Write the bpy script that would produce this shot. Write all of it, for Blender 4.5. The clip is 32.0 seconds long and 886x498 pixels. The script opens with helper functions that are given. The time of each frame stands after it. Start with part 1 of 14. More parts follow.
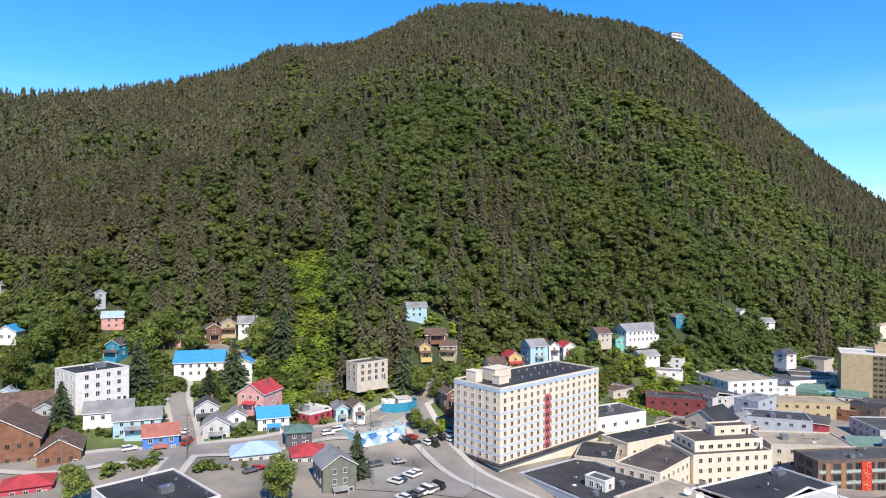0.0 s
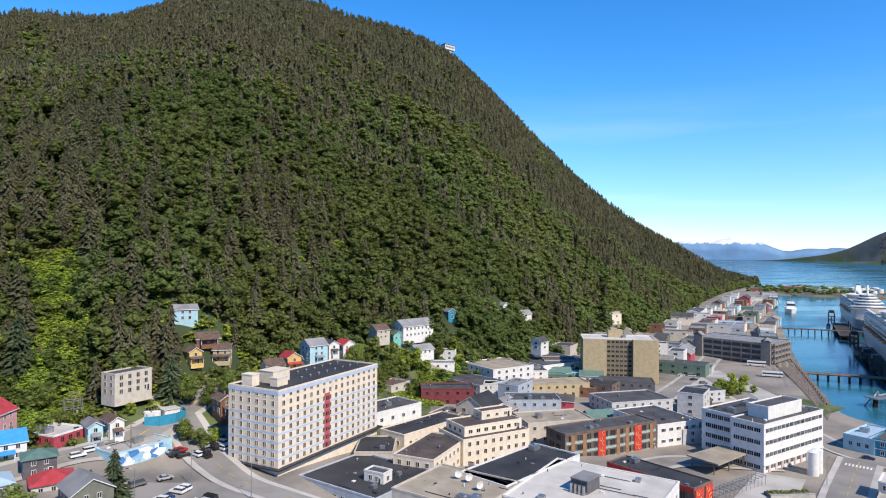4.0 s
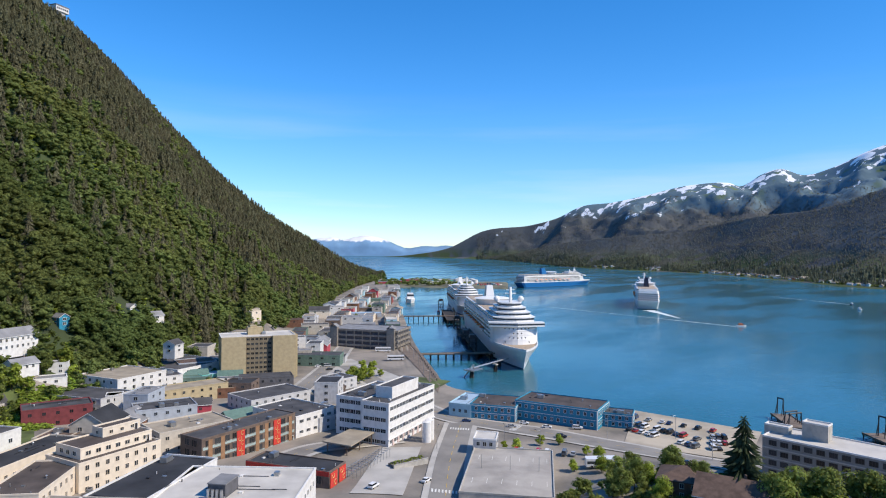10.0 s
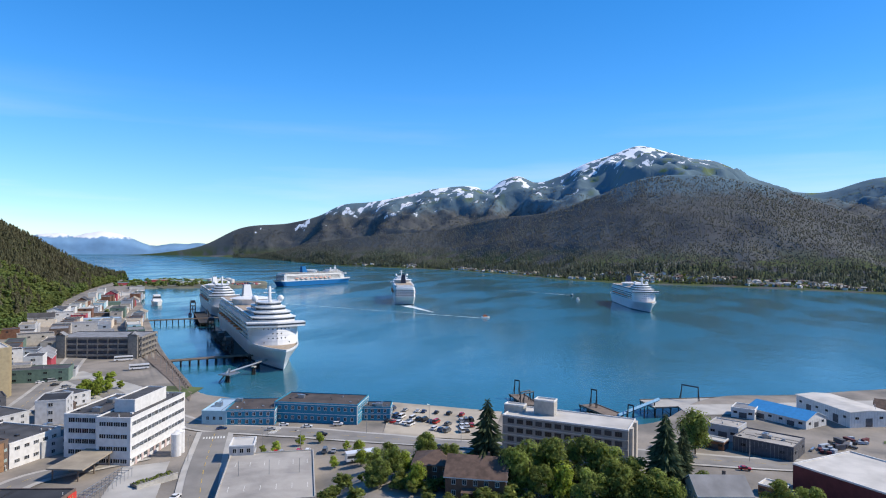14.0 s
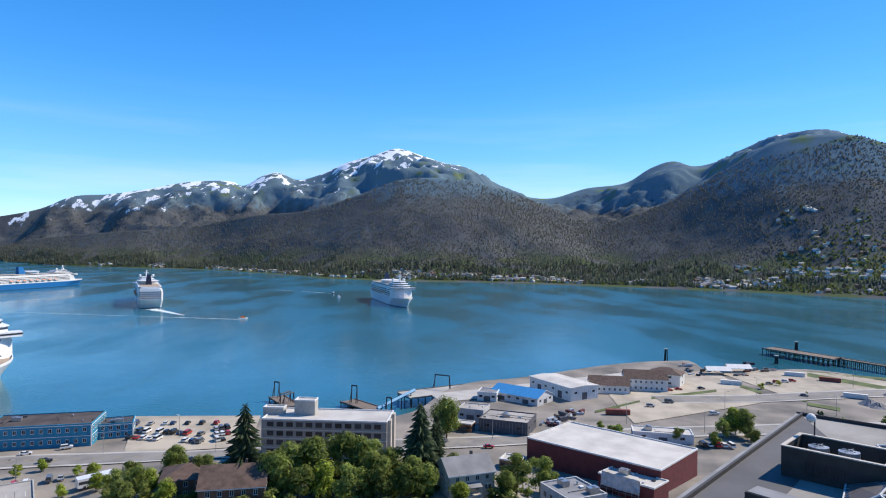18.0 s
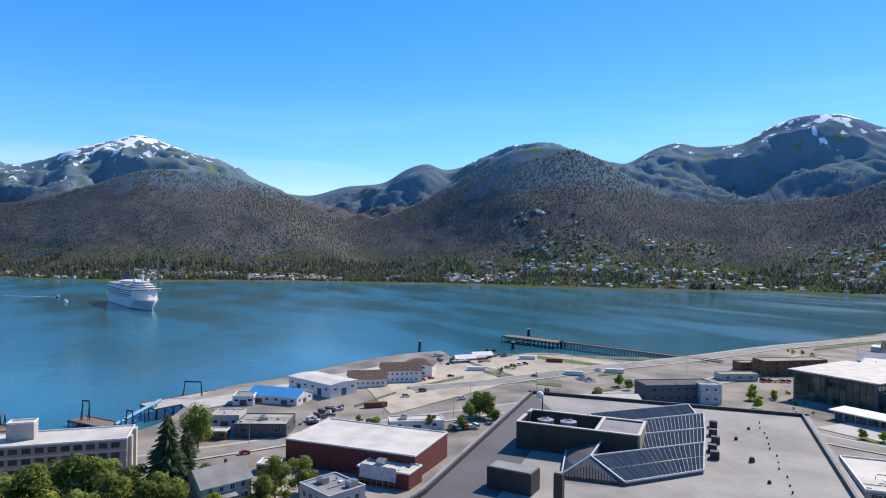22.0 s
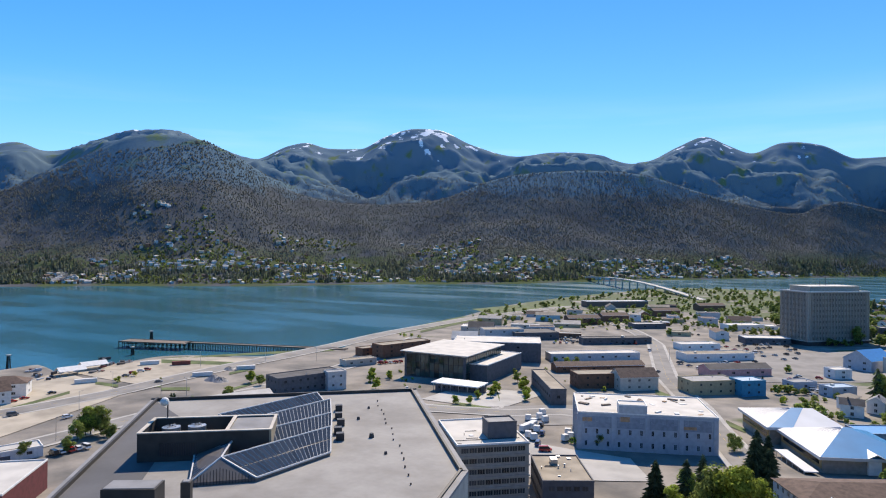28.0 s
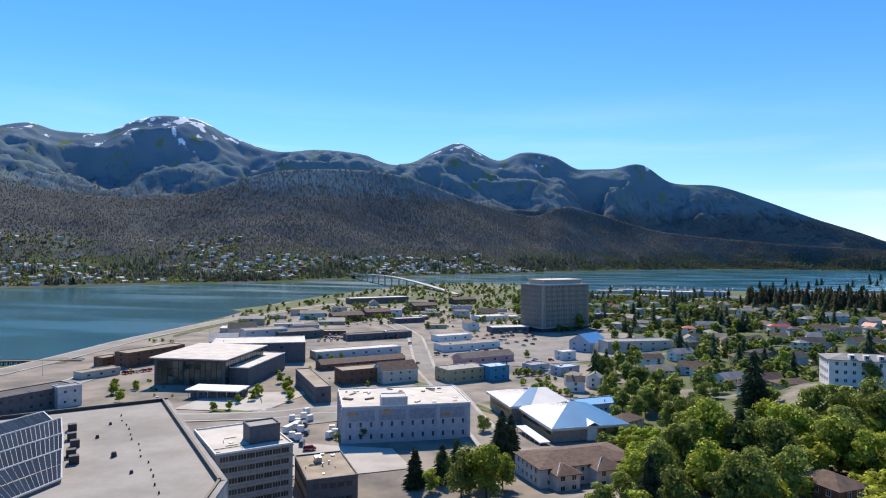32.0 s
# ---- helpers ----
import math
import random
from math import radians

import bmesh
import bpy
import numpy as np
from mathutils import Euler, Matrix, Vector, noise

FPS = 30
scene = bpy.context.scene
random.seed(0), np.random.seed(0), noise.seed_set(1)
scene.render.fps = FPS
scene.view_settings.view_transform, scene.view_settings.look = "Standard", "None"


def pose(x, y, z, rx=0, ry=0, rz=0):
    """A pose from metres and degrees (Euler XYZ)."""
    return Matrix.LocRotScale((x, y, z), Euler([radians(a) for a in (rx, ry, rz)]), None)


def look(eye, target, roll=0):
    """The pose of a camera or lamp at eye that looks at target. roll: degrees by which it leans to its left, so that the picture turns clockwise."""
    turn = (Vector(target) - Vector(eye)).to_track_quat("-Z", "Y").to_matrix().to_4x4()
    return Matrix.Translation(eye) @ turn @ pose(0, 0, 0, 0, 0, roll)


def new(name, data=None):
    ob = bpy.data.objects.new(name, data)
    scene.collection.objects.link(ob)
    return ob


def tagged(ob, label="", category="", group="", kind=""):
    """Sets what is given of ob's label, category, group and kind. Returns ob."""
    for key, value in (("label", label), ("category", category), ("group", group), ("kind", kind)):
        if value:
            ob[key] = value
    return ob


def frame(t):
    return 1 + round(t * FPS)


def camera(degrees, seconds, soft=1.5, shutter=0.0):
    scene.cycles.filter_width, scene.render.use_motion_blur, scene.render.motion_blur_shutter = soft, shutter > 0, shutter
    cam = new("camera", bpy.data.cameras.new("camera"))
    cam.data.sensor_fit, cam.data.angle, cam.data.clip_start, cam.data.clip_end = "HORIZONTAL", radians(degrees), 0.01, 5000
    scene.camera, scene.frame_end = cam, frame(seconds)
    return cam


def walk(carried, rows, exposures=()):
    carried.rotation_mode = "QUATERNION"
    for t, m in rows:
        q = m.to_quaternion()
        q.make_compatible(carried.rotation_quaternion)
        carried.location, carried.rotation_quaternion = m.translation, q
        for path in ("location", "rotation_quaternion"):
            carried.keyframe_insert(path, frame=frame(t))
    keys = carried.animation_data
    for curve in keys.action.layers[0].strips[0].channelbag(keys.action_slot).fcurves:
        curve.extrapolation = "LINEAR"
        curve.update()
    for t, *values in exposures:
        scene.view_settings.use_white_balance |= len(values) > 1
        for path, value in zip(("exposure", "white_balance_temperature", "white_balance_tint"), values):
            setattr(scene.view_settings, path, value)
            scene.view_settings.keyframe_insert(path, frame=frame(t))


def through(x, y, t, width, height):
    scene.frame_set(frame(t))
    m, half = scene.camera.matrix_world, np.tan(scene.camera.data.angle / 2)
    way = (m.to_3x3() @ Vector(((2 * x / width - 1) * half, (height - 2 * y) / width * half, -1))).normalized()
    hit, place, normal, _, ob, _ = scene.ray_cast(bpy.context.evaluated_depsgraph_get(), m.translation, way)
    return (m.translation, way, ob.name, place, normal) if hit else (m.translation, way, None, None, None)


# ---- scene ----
cam = camera(69.46, 32.0, soft=1.1)
EYE = 88.0
# seconds, yaw, pitch, roll
PATH = [
    (0, 0.00, 0.19, -0.27),
    (0.5, -2.34, 0.19, -0.26),
    (1, -4.68, 0.19, -0.25),
    (1.5, -7.06, 0.20, -0.24),
    (2, -9.41, 0.19, -0.24),
    (2.5, -11.84, 0.19, -0.25),
    (3, -14.35, 0.18, -0.28),
    (3.5, -16.92, 0.17, -0.32),
    (5.5, -27.44, 0.17, -0.35),
    (6, -30.07, 0.17, -0.37),
    (6.5, -32.70, 0.17, -0.40),
    (7, -35.31, 0.17, -0.41),
    (7.5, -37.76, 0.17, -0.40),
    (8, -40.38, 0.16, -0.41),
    (8.5, -43.00, 0.15, -0.44),
    (9, -45.66, 0.13, -0.46),
    (9.5, -48.30, 0.11, -0.49),
    (10, -50.98, 0.10, -0.52),
    (10.5, -53.58, 0.09, -0.54),
    (11, -56.19, 0.08, -0.55),
    (11.5, -58.81, 0.08, -0.57),
    (12, -61.48, 0.09, -0.57),
    (12.5, -64.14, 0.09, -0.58),
    (13, -66.83, 0.10, -0.58),
    (13.5, -69.51, 0.11, -0.58),
    (14, -72.17, 0.13, -0.58),
    (14.5, -74.84, 0.15, -0.58),
    (16.5, -85.46, 0.17, -0.58),
    (17, -88.07, 0.18, -0.59),
    (17.5, -90.69, 0.20, -0.60),
    (18, -93.34, 0.20, -0.61),
    (18.5, -96.00, 0.21, -0.62),
    (19, -98.63, 0.21, -0.62),
    (19.5, -101.28, 0.21, -0.61),
    (20, -103.92, 0.21, -0.62),
    (20.5, -106.61, 0.21, -0.61),
    (21, -109.28, 0.21, -0.61),
    (21.5, -111.95, 0.21, -0.61),
    (22, -114.63, 0.21, -0.62),
    (22.5, -117.34, 0.20, -0.61),
    (23, -120.05, 0.20, -0.61),
    (23.5, -122.77, 0.20, -0.60),
    (24, -125.49, 0.20, -0.59),
    (24.5, -128.17, 0.20, -0.58),
    (25, -130.83, 0.19, -0.56),
    (25.5, -133.49, 0.18, -0.55),
    (27.5, -144.11, 0.16, -0.54),
    (28, -146.79, 0.15, -0.54),
    (28.5, -149.48, 0.14, -0.53),
    (29, -152.13, 0.14, -0.54),
    (29.5, -154.78, 0.13, -0.56),
    (30, -157.37, 0.13, -0.56),
    (30.5, -159.99, 0.14, -0.56),
    (31, -162.59, 0.14, -0.58),
    (31.5, -165.15, 0.14, -0.59),
    (32, -167.65, 0.15, -0.58),
]
walk(cam, [(t, pose(0, 0, EYE, 90 + p, r, w)) for t, w, p, r in PATH],
     [(0, 0.62, 6650, 11), (3, 0.48, 6650, 11), (7, 0.27, 6650, 11), (14, 0.27, 6500, 10), (20, 0.45, 6600, 11), (24, 0.46, 6850, 12), (28, 0.49, 7050, 12), (32, 0.5, 7100, 12)])

# ---- daylight: a clear afternoon sky, sun over the far shore ----
SUN_BEARING, SUN_HEIGHT = 160.0, 44.0
world = bpy.data.worlds.new("sky")
scene.world = world
world.use_nodes = True
wn = world.node_tree.nodes
sky = wn.new("ShaderNodeTexSky")
sky.sky_type = "NISHITA"
sky.sun_disc = False
sky.sun_elevation = radians(SUN_HEIGHT)
sky.sun_rotation = radians(SUN_BEARING)
sky.altitude = 0.0
sky.air_density = 0.88
sky.dust_density = 0.0
sky.ozone_density = 3.5
deep = wn.new("ShaderNodeHueSaturation")
deep.inputs["Saturation"].default_value = 1.27
tint = wn.new("ShaderNodeMix")
tint.data_type, tint.blend_type = "RGBA", "MULTIPLY"
tint.inputs[0].default_value = 1.0
tint.inputs[7].default_value = (0.85, 0.97, 1.11, 1)
world.node_tree.links.new(sky.outputs[0], tint.inputs[6])
world.node_tree.links.new(tint.outputs[2], deep.inputs["Color"])
world.node_tree.links.new(deep.outputs[0], wn["Background"].inputs[0])


def cirrus():
    """Thin high cloud paling the lower sky."""
    ln = world.node_tree.links
    tc, mp, nz, sp = wn.new("ShaderNodeTexCoord"), wn.new("ShaderNodeMapping"), wn.new("ShaderNodeTexNoise"), wn.new("ShaderNodeSeparateXYZ")
    mp.inputs["Scale"].default_value = (1.0, 1.0, 11.0)
    nz.inputs["Scale"].default_value, nz.inputs["Detail"].default_value = 1.9, 7
    ln.new(tc.outputs["Generated"], mp.inputs[0])
    ln.new(tc.outputs["Generated"], sp.inputs[0])
    ln.new(mp.outputs[0], nz.inputs["Vector"])

    def ramp(socket, a, b, lo, hi):
        q = wn.new("ShaderNodeMapRange")
        for k, v in enumerate((a, b, lo, hi)):
            q.inputs[k + 1].default_value = v
        ln.new(socket, q.inputs[0])
        return q.outputs[0]

    def times(a, b):
        q = wn.new("ShaderNodeMath")
        q.operation = "MULTIPLY"
        ln.new(a, q.inputs[0])
        ln.new(b, q.inputs[1])
        return q.outputs[0]

    low = times(ramp(sp.outputs[2], 0.0, 0.05, 0.3, 1.0), ramp(sp.outputs[2], 0.07, 0.24, 1.0, 0.0))
    veil = times(low, ramp(nz.outputs[0], 0.44, 0.68, 0.12, 1.0))
    # the air towards the sun is paler
    sunward = ramp(sp.outputs[1], -0.1, -0.95, 1.0, 0.97)
    ln.new(times(ramp(veil, 0, 1, 1.23, 0.9), sunward), deep.inputs["Saturation"])
    ln.new(times(ramp(veil, 0, 1, 1.0, 0.96), times(ramp(sp.outputs[1], 0.5, -0.95, 1.14, 0.81), ramp(sp.outputs[2], 0.0, 0.2, 0.78, 1.0))), deep.inputs["Value"])


cirrus()
wn["Background"].inputs[1].default_value = 0.142
sun = new("sun", bpy.data.lights.new("sun", "SUN"))
sun.data.energy = 4.2
sun.data.angle = radians(0.53)
sun.data.color = (1.0, 0.905, 0.77)
sb, se = radians(SUN_BEARING), radians(SUN_HEIGHT)
sun.matrix_world = look((300 * math.sin(sb), 300 * math.cos(sb), 400), (0, 0, 400 - 300 * math.tan(se)))


# ---- materials ----
def mat(name, col, rough=0.75, var=0.12, scale=0.6, fine=6.0, bump=0.15, metal=0.0, stain=None, island=0.0, obj=0.06, spec=0.5):
    """A weathered surface: broad patches, fine grain, relief, and a little difference from piece to piece."""
    m = bpy.data.materials.new(name)
    m.use_nodes = True
    nt = m.node_tree
    n, ln = nt.nodes, nt.links
    b = n["Principled BSDF"]
    tc = n.new("ShaderNodeTexCoord")
    n1, n2 = n.new("ShaderNodeTexNoise"), n.new("ShaderNodeTexNoise")
    n1.inputs["Scale"].default_value, n1.inputs["Detail"].default_value = scale, 4
    n2.inputs["Scale"].default_value, n2.inputs["Detail"].default_value = fine, 3
    for q in (n1, n2):
        ln.new(tc.outputs["Object"], q.inputs["Vector"])
    mx = n.new("ShaderNodeMix")
    mx.data_type = "RGBA"
    c = Vector(col)
    dk = stain or tuple(c * (1 - 2.2 * var))
    mx.inputs[6].default_value = (*dk, 1)
    mx.inputs[7].default_value = (*(c * (1 + 0.6 * var)), 1)
    rp = n.new("ShaderNodeMapRange")
    rp.inputs[1].default_value, rp.inputs[2].default_value = 0.3, 0.62
    ln.new(n1.outputs[0], rp.inputs[0])
    ln.new(rp.outputs[0], mx.inputs[0])
    hs = n.new("ShaderNodeHueSaturation")
    ln.new(mx.outputs[2], hs.inputs["Color"])
    ad = n.new("ShaderNodeMath")
    ad.operation = "MULTIPLY_ADD"
    ln.new(n2.outputs[0], ad.inputs[0])
    ad.inputs[1].default_value, ad.inputs[2].default_value = 1.4 * var, 1 - 0.7 * var
    src = n.new("ShaderNodeNewGeometry").outputs["Random Per Island"] if island else n.new("ShaderNodeObjectInfo").outputs["Random"]
    a2 = n.new("ShaderNodeMath")
    a2.operation = "MULTIPLY_ADD"
    ln.new(src, a2.inputs[0])
    k = island or obj
    a2.inputs[1].default_value, a2.inputs[2].default_value = 2 * k, 1 - k
    a3 = n.new("ShaderNodeMath")
    a3.operation = "MULTIPLY"
    ln.new(ad.outputs[0], a3.inputs[0])
    ln.new(a2.outputs[0], a3.inputs[1])
    ln.new(a3.outputs[0], hs.inputs["Value"])
    ln.new(hs.outputs[0], b.inputs["Base Color"])
    b.inputs["Roughness"].default_value = rough
    b.inputs["Metallic"].default_value = metal
    b.inputs["Specular IOR Level"].default_value = spec
    if bump:
        bp = n.new("ShaderNodeBump")
        bp.inputs["Strength"].default_value, bp.inputs["Distance"].default_value = bump, 0.05
        ln.new(n2.outputs[0], bp.inputs["Height"])
        ln.new(bp.outputs[0], b.inputs["Normal"])
    return m


MW = {
    "white": mat("white_paint", (0.70, 0.69, 0.665), var=0.06), "cream": mat("cream_paint", (0.72, 0.63, 0.51), var=0.05),
    "tan": mat("tan_panel", (0.43, 0.35, 0.21), var=0.07), "grey": mat("light_grey_render", (0.50, 0.50, 0.50), var=0.08),
    "dgrey": mat("dark_grey_cladding", (0.10, 0.10, 0.11), var=0.12), "blue": mat("bright_blue_paint", (0.022, 0.235, 0.37), var=0.1),
    "lblue": mat("pale_blue_paint", (0.36, 0.56, 0.64), var=0.06), "red": mat("red_paint", (0.42, 0.06, 0.085), var=0.1),
    "brown": mat("brown_timber", (0.20, 0.095, 0.055), var=0.14), "teal": mat("teal_paint", (0.16, 0.48, 0.42), var=0.08),
    "pink": mat("pink_paint", (0.62, 0.32, 0.30), var=0.08), "yellow": mat("ochre_paint", (0.62, 0.44, 0.16), var=0.08),
    "bluegrey": mat("blue_grey_paint", (0.38, 0.42, 0.47), var=0.07), "green": mat("dull_green_paint", (0.13, 0.20, 0.16), var=0.1),
    "brick": mat("red_brick_face", (0.165, 0.12, 0.095), var=0.16, fine=14), "beige": mat("beige_render", (0.52, 0.47, 0.40), var=0.07),
    "maroon": mat("dark_maroon_cladding", (0.13, 0.028, 0.03), var=0.12),
    "cobalt": mat("cobalt_blue_paint", (0.07, 0.20, 0.52), var=0.08), "oxblood": mat("oxblood_brick_paint", (0.19, 0.04, 0.045), var=0.12), "bone": mat("pale_weathered_concrete", (0.36, 0.33, 0.285), var=0.09), "stone": mat("grey_stone_render", (0.30, 0.28, 0.25), var=0.09), "sage": mat("grey_green_boards", (0.155, 0.165, 0.135), var=0.1),
    "concrete": mat("bare_concrete", (0.42, 0.40, 0.36), var=0.1),
}
MR = {
    "r_black": mat("black_membrane", (0.035, 0.036, 0.04), rough=0.85, var=0.22, scale=0.12), "r_dark": mat("dark_roofing", (0.075, 0.073, 0.075), rough=0.85, var=0.2, scale=0.15),
    "r_grey": mat("grey_roofing", (0.24, 0.24, 0.245), var=0.14, scale=0.2), "r_white": mat("white_roofing", (0.54, 0.51, 0.46), var=0.1, scale=0.12),
    "r_brown": mat("brown_shingle", (0.13, 0.085, 0.065), rough=0.9, var=0.18), "r_blue": mat("blue_roof_metal", (0.035, 0.27, 0.58), rough=0.65, var=0.06),
    "r_red": mat("red_roof_metal", (0.42, 0.05, 0.055), rough=0.5, var=0.1), "r_tan": mat("tan_gravel_roof", (0.34, 0.29, 0.22), rough=0.95, var=0.14, scale=0.15, fine=10),
    "r_conc": mat("parking_deck_concrete", (0.40, 0.37, 0.33), rough=0.9, var=0.12, scale=0.1, fine=2, stain=(0.27, 0.25, 0.225)),
    "r_umber": mat("brown_black_roofing", (0.085, 0.068, 0.06), rough=0.9, var=0.2, scale=0.15),
    "r_rust": mat("rusty_red_roof_metal", (0.36, 0.135, 0.10), rough=0.7, var=0.12),
    "r_green": mat("green_roof_metal", (0.11, 0.19, 0.16), rough=0.55, var=0.1), "r_lblue": mat("pale_blue_roof_metal", (0.34, 0.46, 0.57), rough=0.75, var=0.06),
}
M_FRAME = mat("window_frame_paint", (0.62, 0.62, 0.6), var=0.04, bump=0)
M_TRIM = mat("white_trim", (0.72, 0.72, 0.7), var=0.04, bump=0)
M_DARK = mat("dark_metal", (0.05, 0.05, 0.055), rough=0.5, var=0.1, metal=0.4)
M_STEEL = mat("galvanised_steel", (0.45, 0.46, 0.47), rough=0.4, var=0.1, metal=0.8)
M_ASPHALT = mat("asphalt", (0.24, 0.225, 0.205), rough=0.92, var=0.13, scale=0.08, fine=3)
M_CONC = mat("concrete_paving", (0.42, 0.40, 0.365), rough=0.9, var=0.1, scale=0.1, fine=4)
M_GRAVEL = mat("gravel_lot", (0.42, 0.365, 0.285), rough=0.95, var=0.14, scale=0.07, fine=5)
M_PLANK = mat("dock_timber", (0.20, 0.155, 0.12), rough=0.9, var=0.16, scale=0.3, fine=5)
M_GRASS = mat("grass_leaf", (0.10, 0.13, 0.04), rough=0.95, var=0.25, scale=0.1, fine=2)
M_LINE = mat("road_paint", (0.72, 0.71, 0.66), var=0.1, bump=0)
M_YELLOW = mat("yellow_road_paint", (0.62, 0.42, 0.06), var=0.1, bump=0)


def glass(name, tint, rough=0.08, vary=0.6):
    m = bpy.data.materials.new(name)
    m.use_nodes = True
    nt = m.node_tree
    b = nt.nodes["Principled BSDF"]
    ri = nt.nodes.new("ShaderNodeObjectInfo")
    mp = nt.nodes.new("ShaderNodeMix")
    mp.data_type = "RGBA"
    mp.inputs[6].default_value = (*(Vector(tint) * (1 - vary)), 1)
    mp.inputs[7].default_value = (*(Vector(tint) * (1 + vary)), 1)
    nt.links.new(ri.outputs["Random"], mp.inputs[0])
    nt.links.new(mp.outputs[2], b.inputs["Base Color"])
    b.inputs["Roughness"].default_value = rough
    b.inputs["IOR"].default_value = 1.5
    b.inputs["Specular IOR Level"].default_value = 0.3
    return m


M_GLASS = glass("window_glass", (0.035, 0.04, 0.045))
M_SOLAR = glass("solar_cell", (0.04, 0.055, 0.08), 0.12, 0.15)
M_SOLAR.node_tree.nodes["Principled BSDF"].inputs["Specular IOR Level"].default_value = 0.0

# ---- levels of the building plots: x, y, height ----
PLOTS = "-124:226:34.0 -156:304:51.0 -166:310:62.0 -134:264:44.0 -117:282:47.0 -103:288:48.0 -100:296:49.5 -90:297:49.5 -97:258:38.0 -81:257:38.0 -192:285:47.0 -256:370:62.0 -66:230:32.0 -83:227:28.0 -75:213:25.5 -70:218:27.0 -100:211:28.0 -112:215:31.0 -90:205:24.0 -59:202:22.0 -59:222:26.0 -48:234:24.0 -38:234:26.0 -32:234:27.0"
PLOTS += " -43:204:21.0 -47:211:24.0 -31:186:18.5 -24:222:18.5 -29:249:37.8 -18:243:28.0 -4:312:45.0 -9:296:39.0 3:306:38.0 -15:350:52.0 24:296:34.0 32:300:34.0 44:310:35.0 54:321:36.0 62:324:35.0 88:355:38.0 99:362:36.0 149:407:42.0 201:375:24.0 340:497:26.0 208:448:44.0 230:457:36.0 111:367:37.0 -134:199:23.0"
PLOTS += " -116:195:23.0 -145:222:30.0 -114:177:20.0 -68:152:21.0 31:230:17.0 69:269:14.0 70:210:12.0 95:221:11.0 55:225:13.0 46:199:11.0 62:162:12.0 87:173:12.0 96:148:11.0 146:219:8.0 180:231:8.0 140:179:8.0 207:192:7.0 206:207:8.0 191:123:5.0 380:386:6.0 290:345:8.0 303:347:8.0 239:343:8.0 129:329:9.0"
PLOTS += " 155:342:9.0 123:347:18.0 109:301:12.0 144:276:10.0 134:238:10.0 175:311:9.0 197:272:9.0 172:251:8.0 184:349:10.0 213:371:10.0 199:354:9.0 214:346:9.0 193:226:8.0 252:281:8.0 78:240:13.0 206:375:9.0 179:315:9.0 167:284:9.0 198:344:9.0 215:336:9.0 202:272:8.0 220:307:8.0 238:272:8.0 196:238:8.0"
PLOTS += " 143:395:17.0 138:312:11.0 -120:233:31.0 -133:215:30.0 -159:233:33.0 2:241:30.0 110:345:30.0 288:360:9.0 324:419:9.0 394:475:9.0 478:518:7.0 542:562:7.0 489:581:9.0 605:613:6.0 533:604:9.0 730:717:6.0 878:852:6.0 401:514:10.0 1022:968:6.0 361:528:22.0 279:150:6.0 266:179:6.0 289:126:6.0 260:194:6.0"
PLOTS += " 250:29:7.0 370:-93:6.0 355:-47:6.0 354:-65:6.0 308:-34:6.5 292:-48:6.5 290:-28:7.0 374:-121:6.0 380:-145:6.0 394:-164:6.0 234:-77:7.0 206:-75:9.0 184:-18:20.0 183:60:20.0 175:45:20.0 179:-48:12.0 275:-113:6.5 236:-40:8.0 263:-214:7.0 274:-271:6.0 260:-282:6.0 306:-409:5.0 327:-392:5.0"
PLOTS += " 305:-354:5.0 229:-365:7.0 202:-310:7.0 231:-430:7.0 194:-316:7.0 105:-185:8.0 82:-197:8.0 80:-279:7.0 5:-294:7.0 32:-325:7.0 -8:-331:8.0 2:-217:14.0 -19:-296:9.0 28:-677:7.0 73:-645:7.0 94:-525:6.5 71:-466:6.5 75:-400:6.5 55:-407:6.5 171:-470:6.5 184:-564:6.5 127:-385:6.5 114:-385:6.5 152:-428:6.5"
PLOTS += " 117:-574:6.5 107:-751:6.5 312:-953:5.0 194:-701:6.5 266:-697:6.0 247:-748:6.0 215:-855:6.0 183:-980:6.0 285:-538:6.5 260:-554:6.5 12:-491:7.0 -5:-540:7.0 11:-429:7.0 31:-442:7.0 150:-340:6.5 -42:-531:10.0 -183:-1049:6.0 -83:-879:6.0 -213:-1125:5.0 -540:-1543:5.0 -26:-769:8.0 -47:-417:10.5 -46:-463:10.0 -69:-483:11.9"
PLOTS += " -69:-421:12.8 -79:-377:14.9 -86:-569:12.3 -134:-557:16.3 -118:-468:16.8 -128:-438:18.8 -163:-508:20.1 -174:-626:18.1 -200:-594:20.9 -207:-567:22.2 -190:-493:23.3 -218:-694:19.8 -155:-714:15.2 -119:-667:13.5 -87:-705:11.1 -54:-656:10.0 -51:-559:10.0 -176:-441:24.0 -102:-350:18.8 -94:-368:17.0 -187:-807:15.9 -220:-838:17.4 -260:-870:19.1 -157:-813:14.2"
PLOTS += " -254:-647:23.7 -250:-713:21.6 -109:-284:37.0 -56:-161:34.0 426:436:7.6 442:453:7.5 461:472:7.4 512:522:7.1 528:535:7.0 581:578:6.7 596:590:6.6 634:621:6.4 653:637:6.4 666:648:6.3 682:661:6.2 701:677:6.1 718:690:6.0 771:734:6.0 791:751:6.0 808:764:6.0 822:776:6.0 840:791:6.0 858:806:6.0 871:817:6.0"
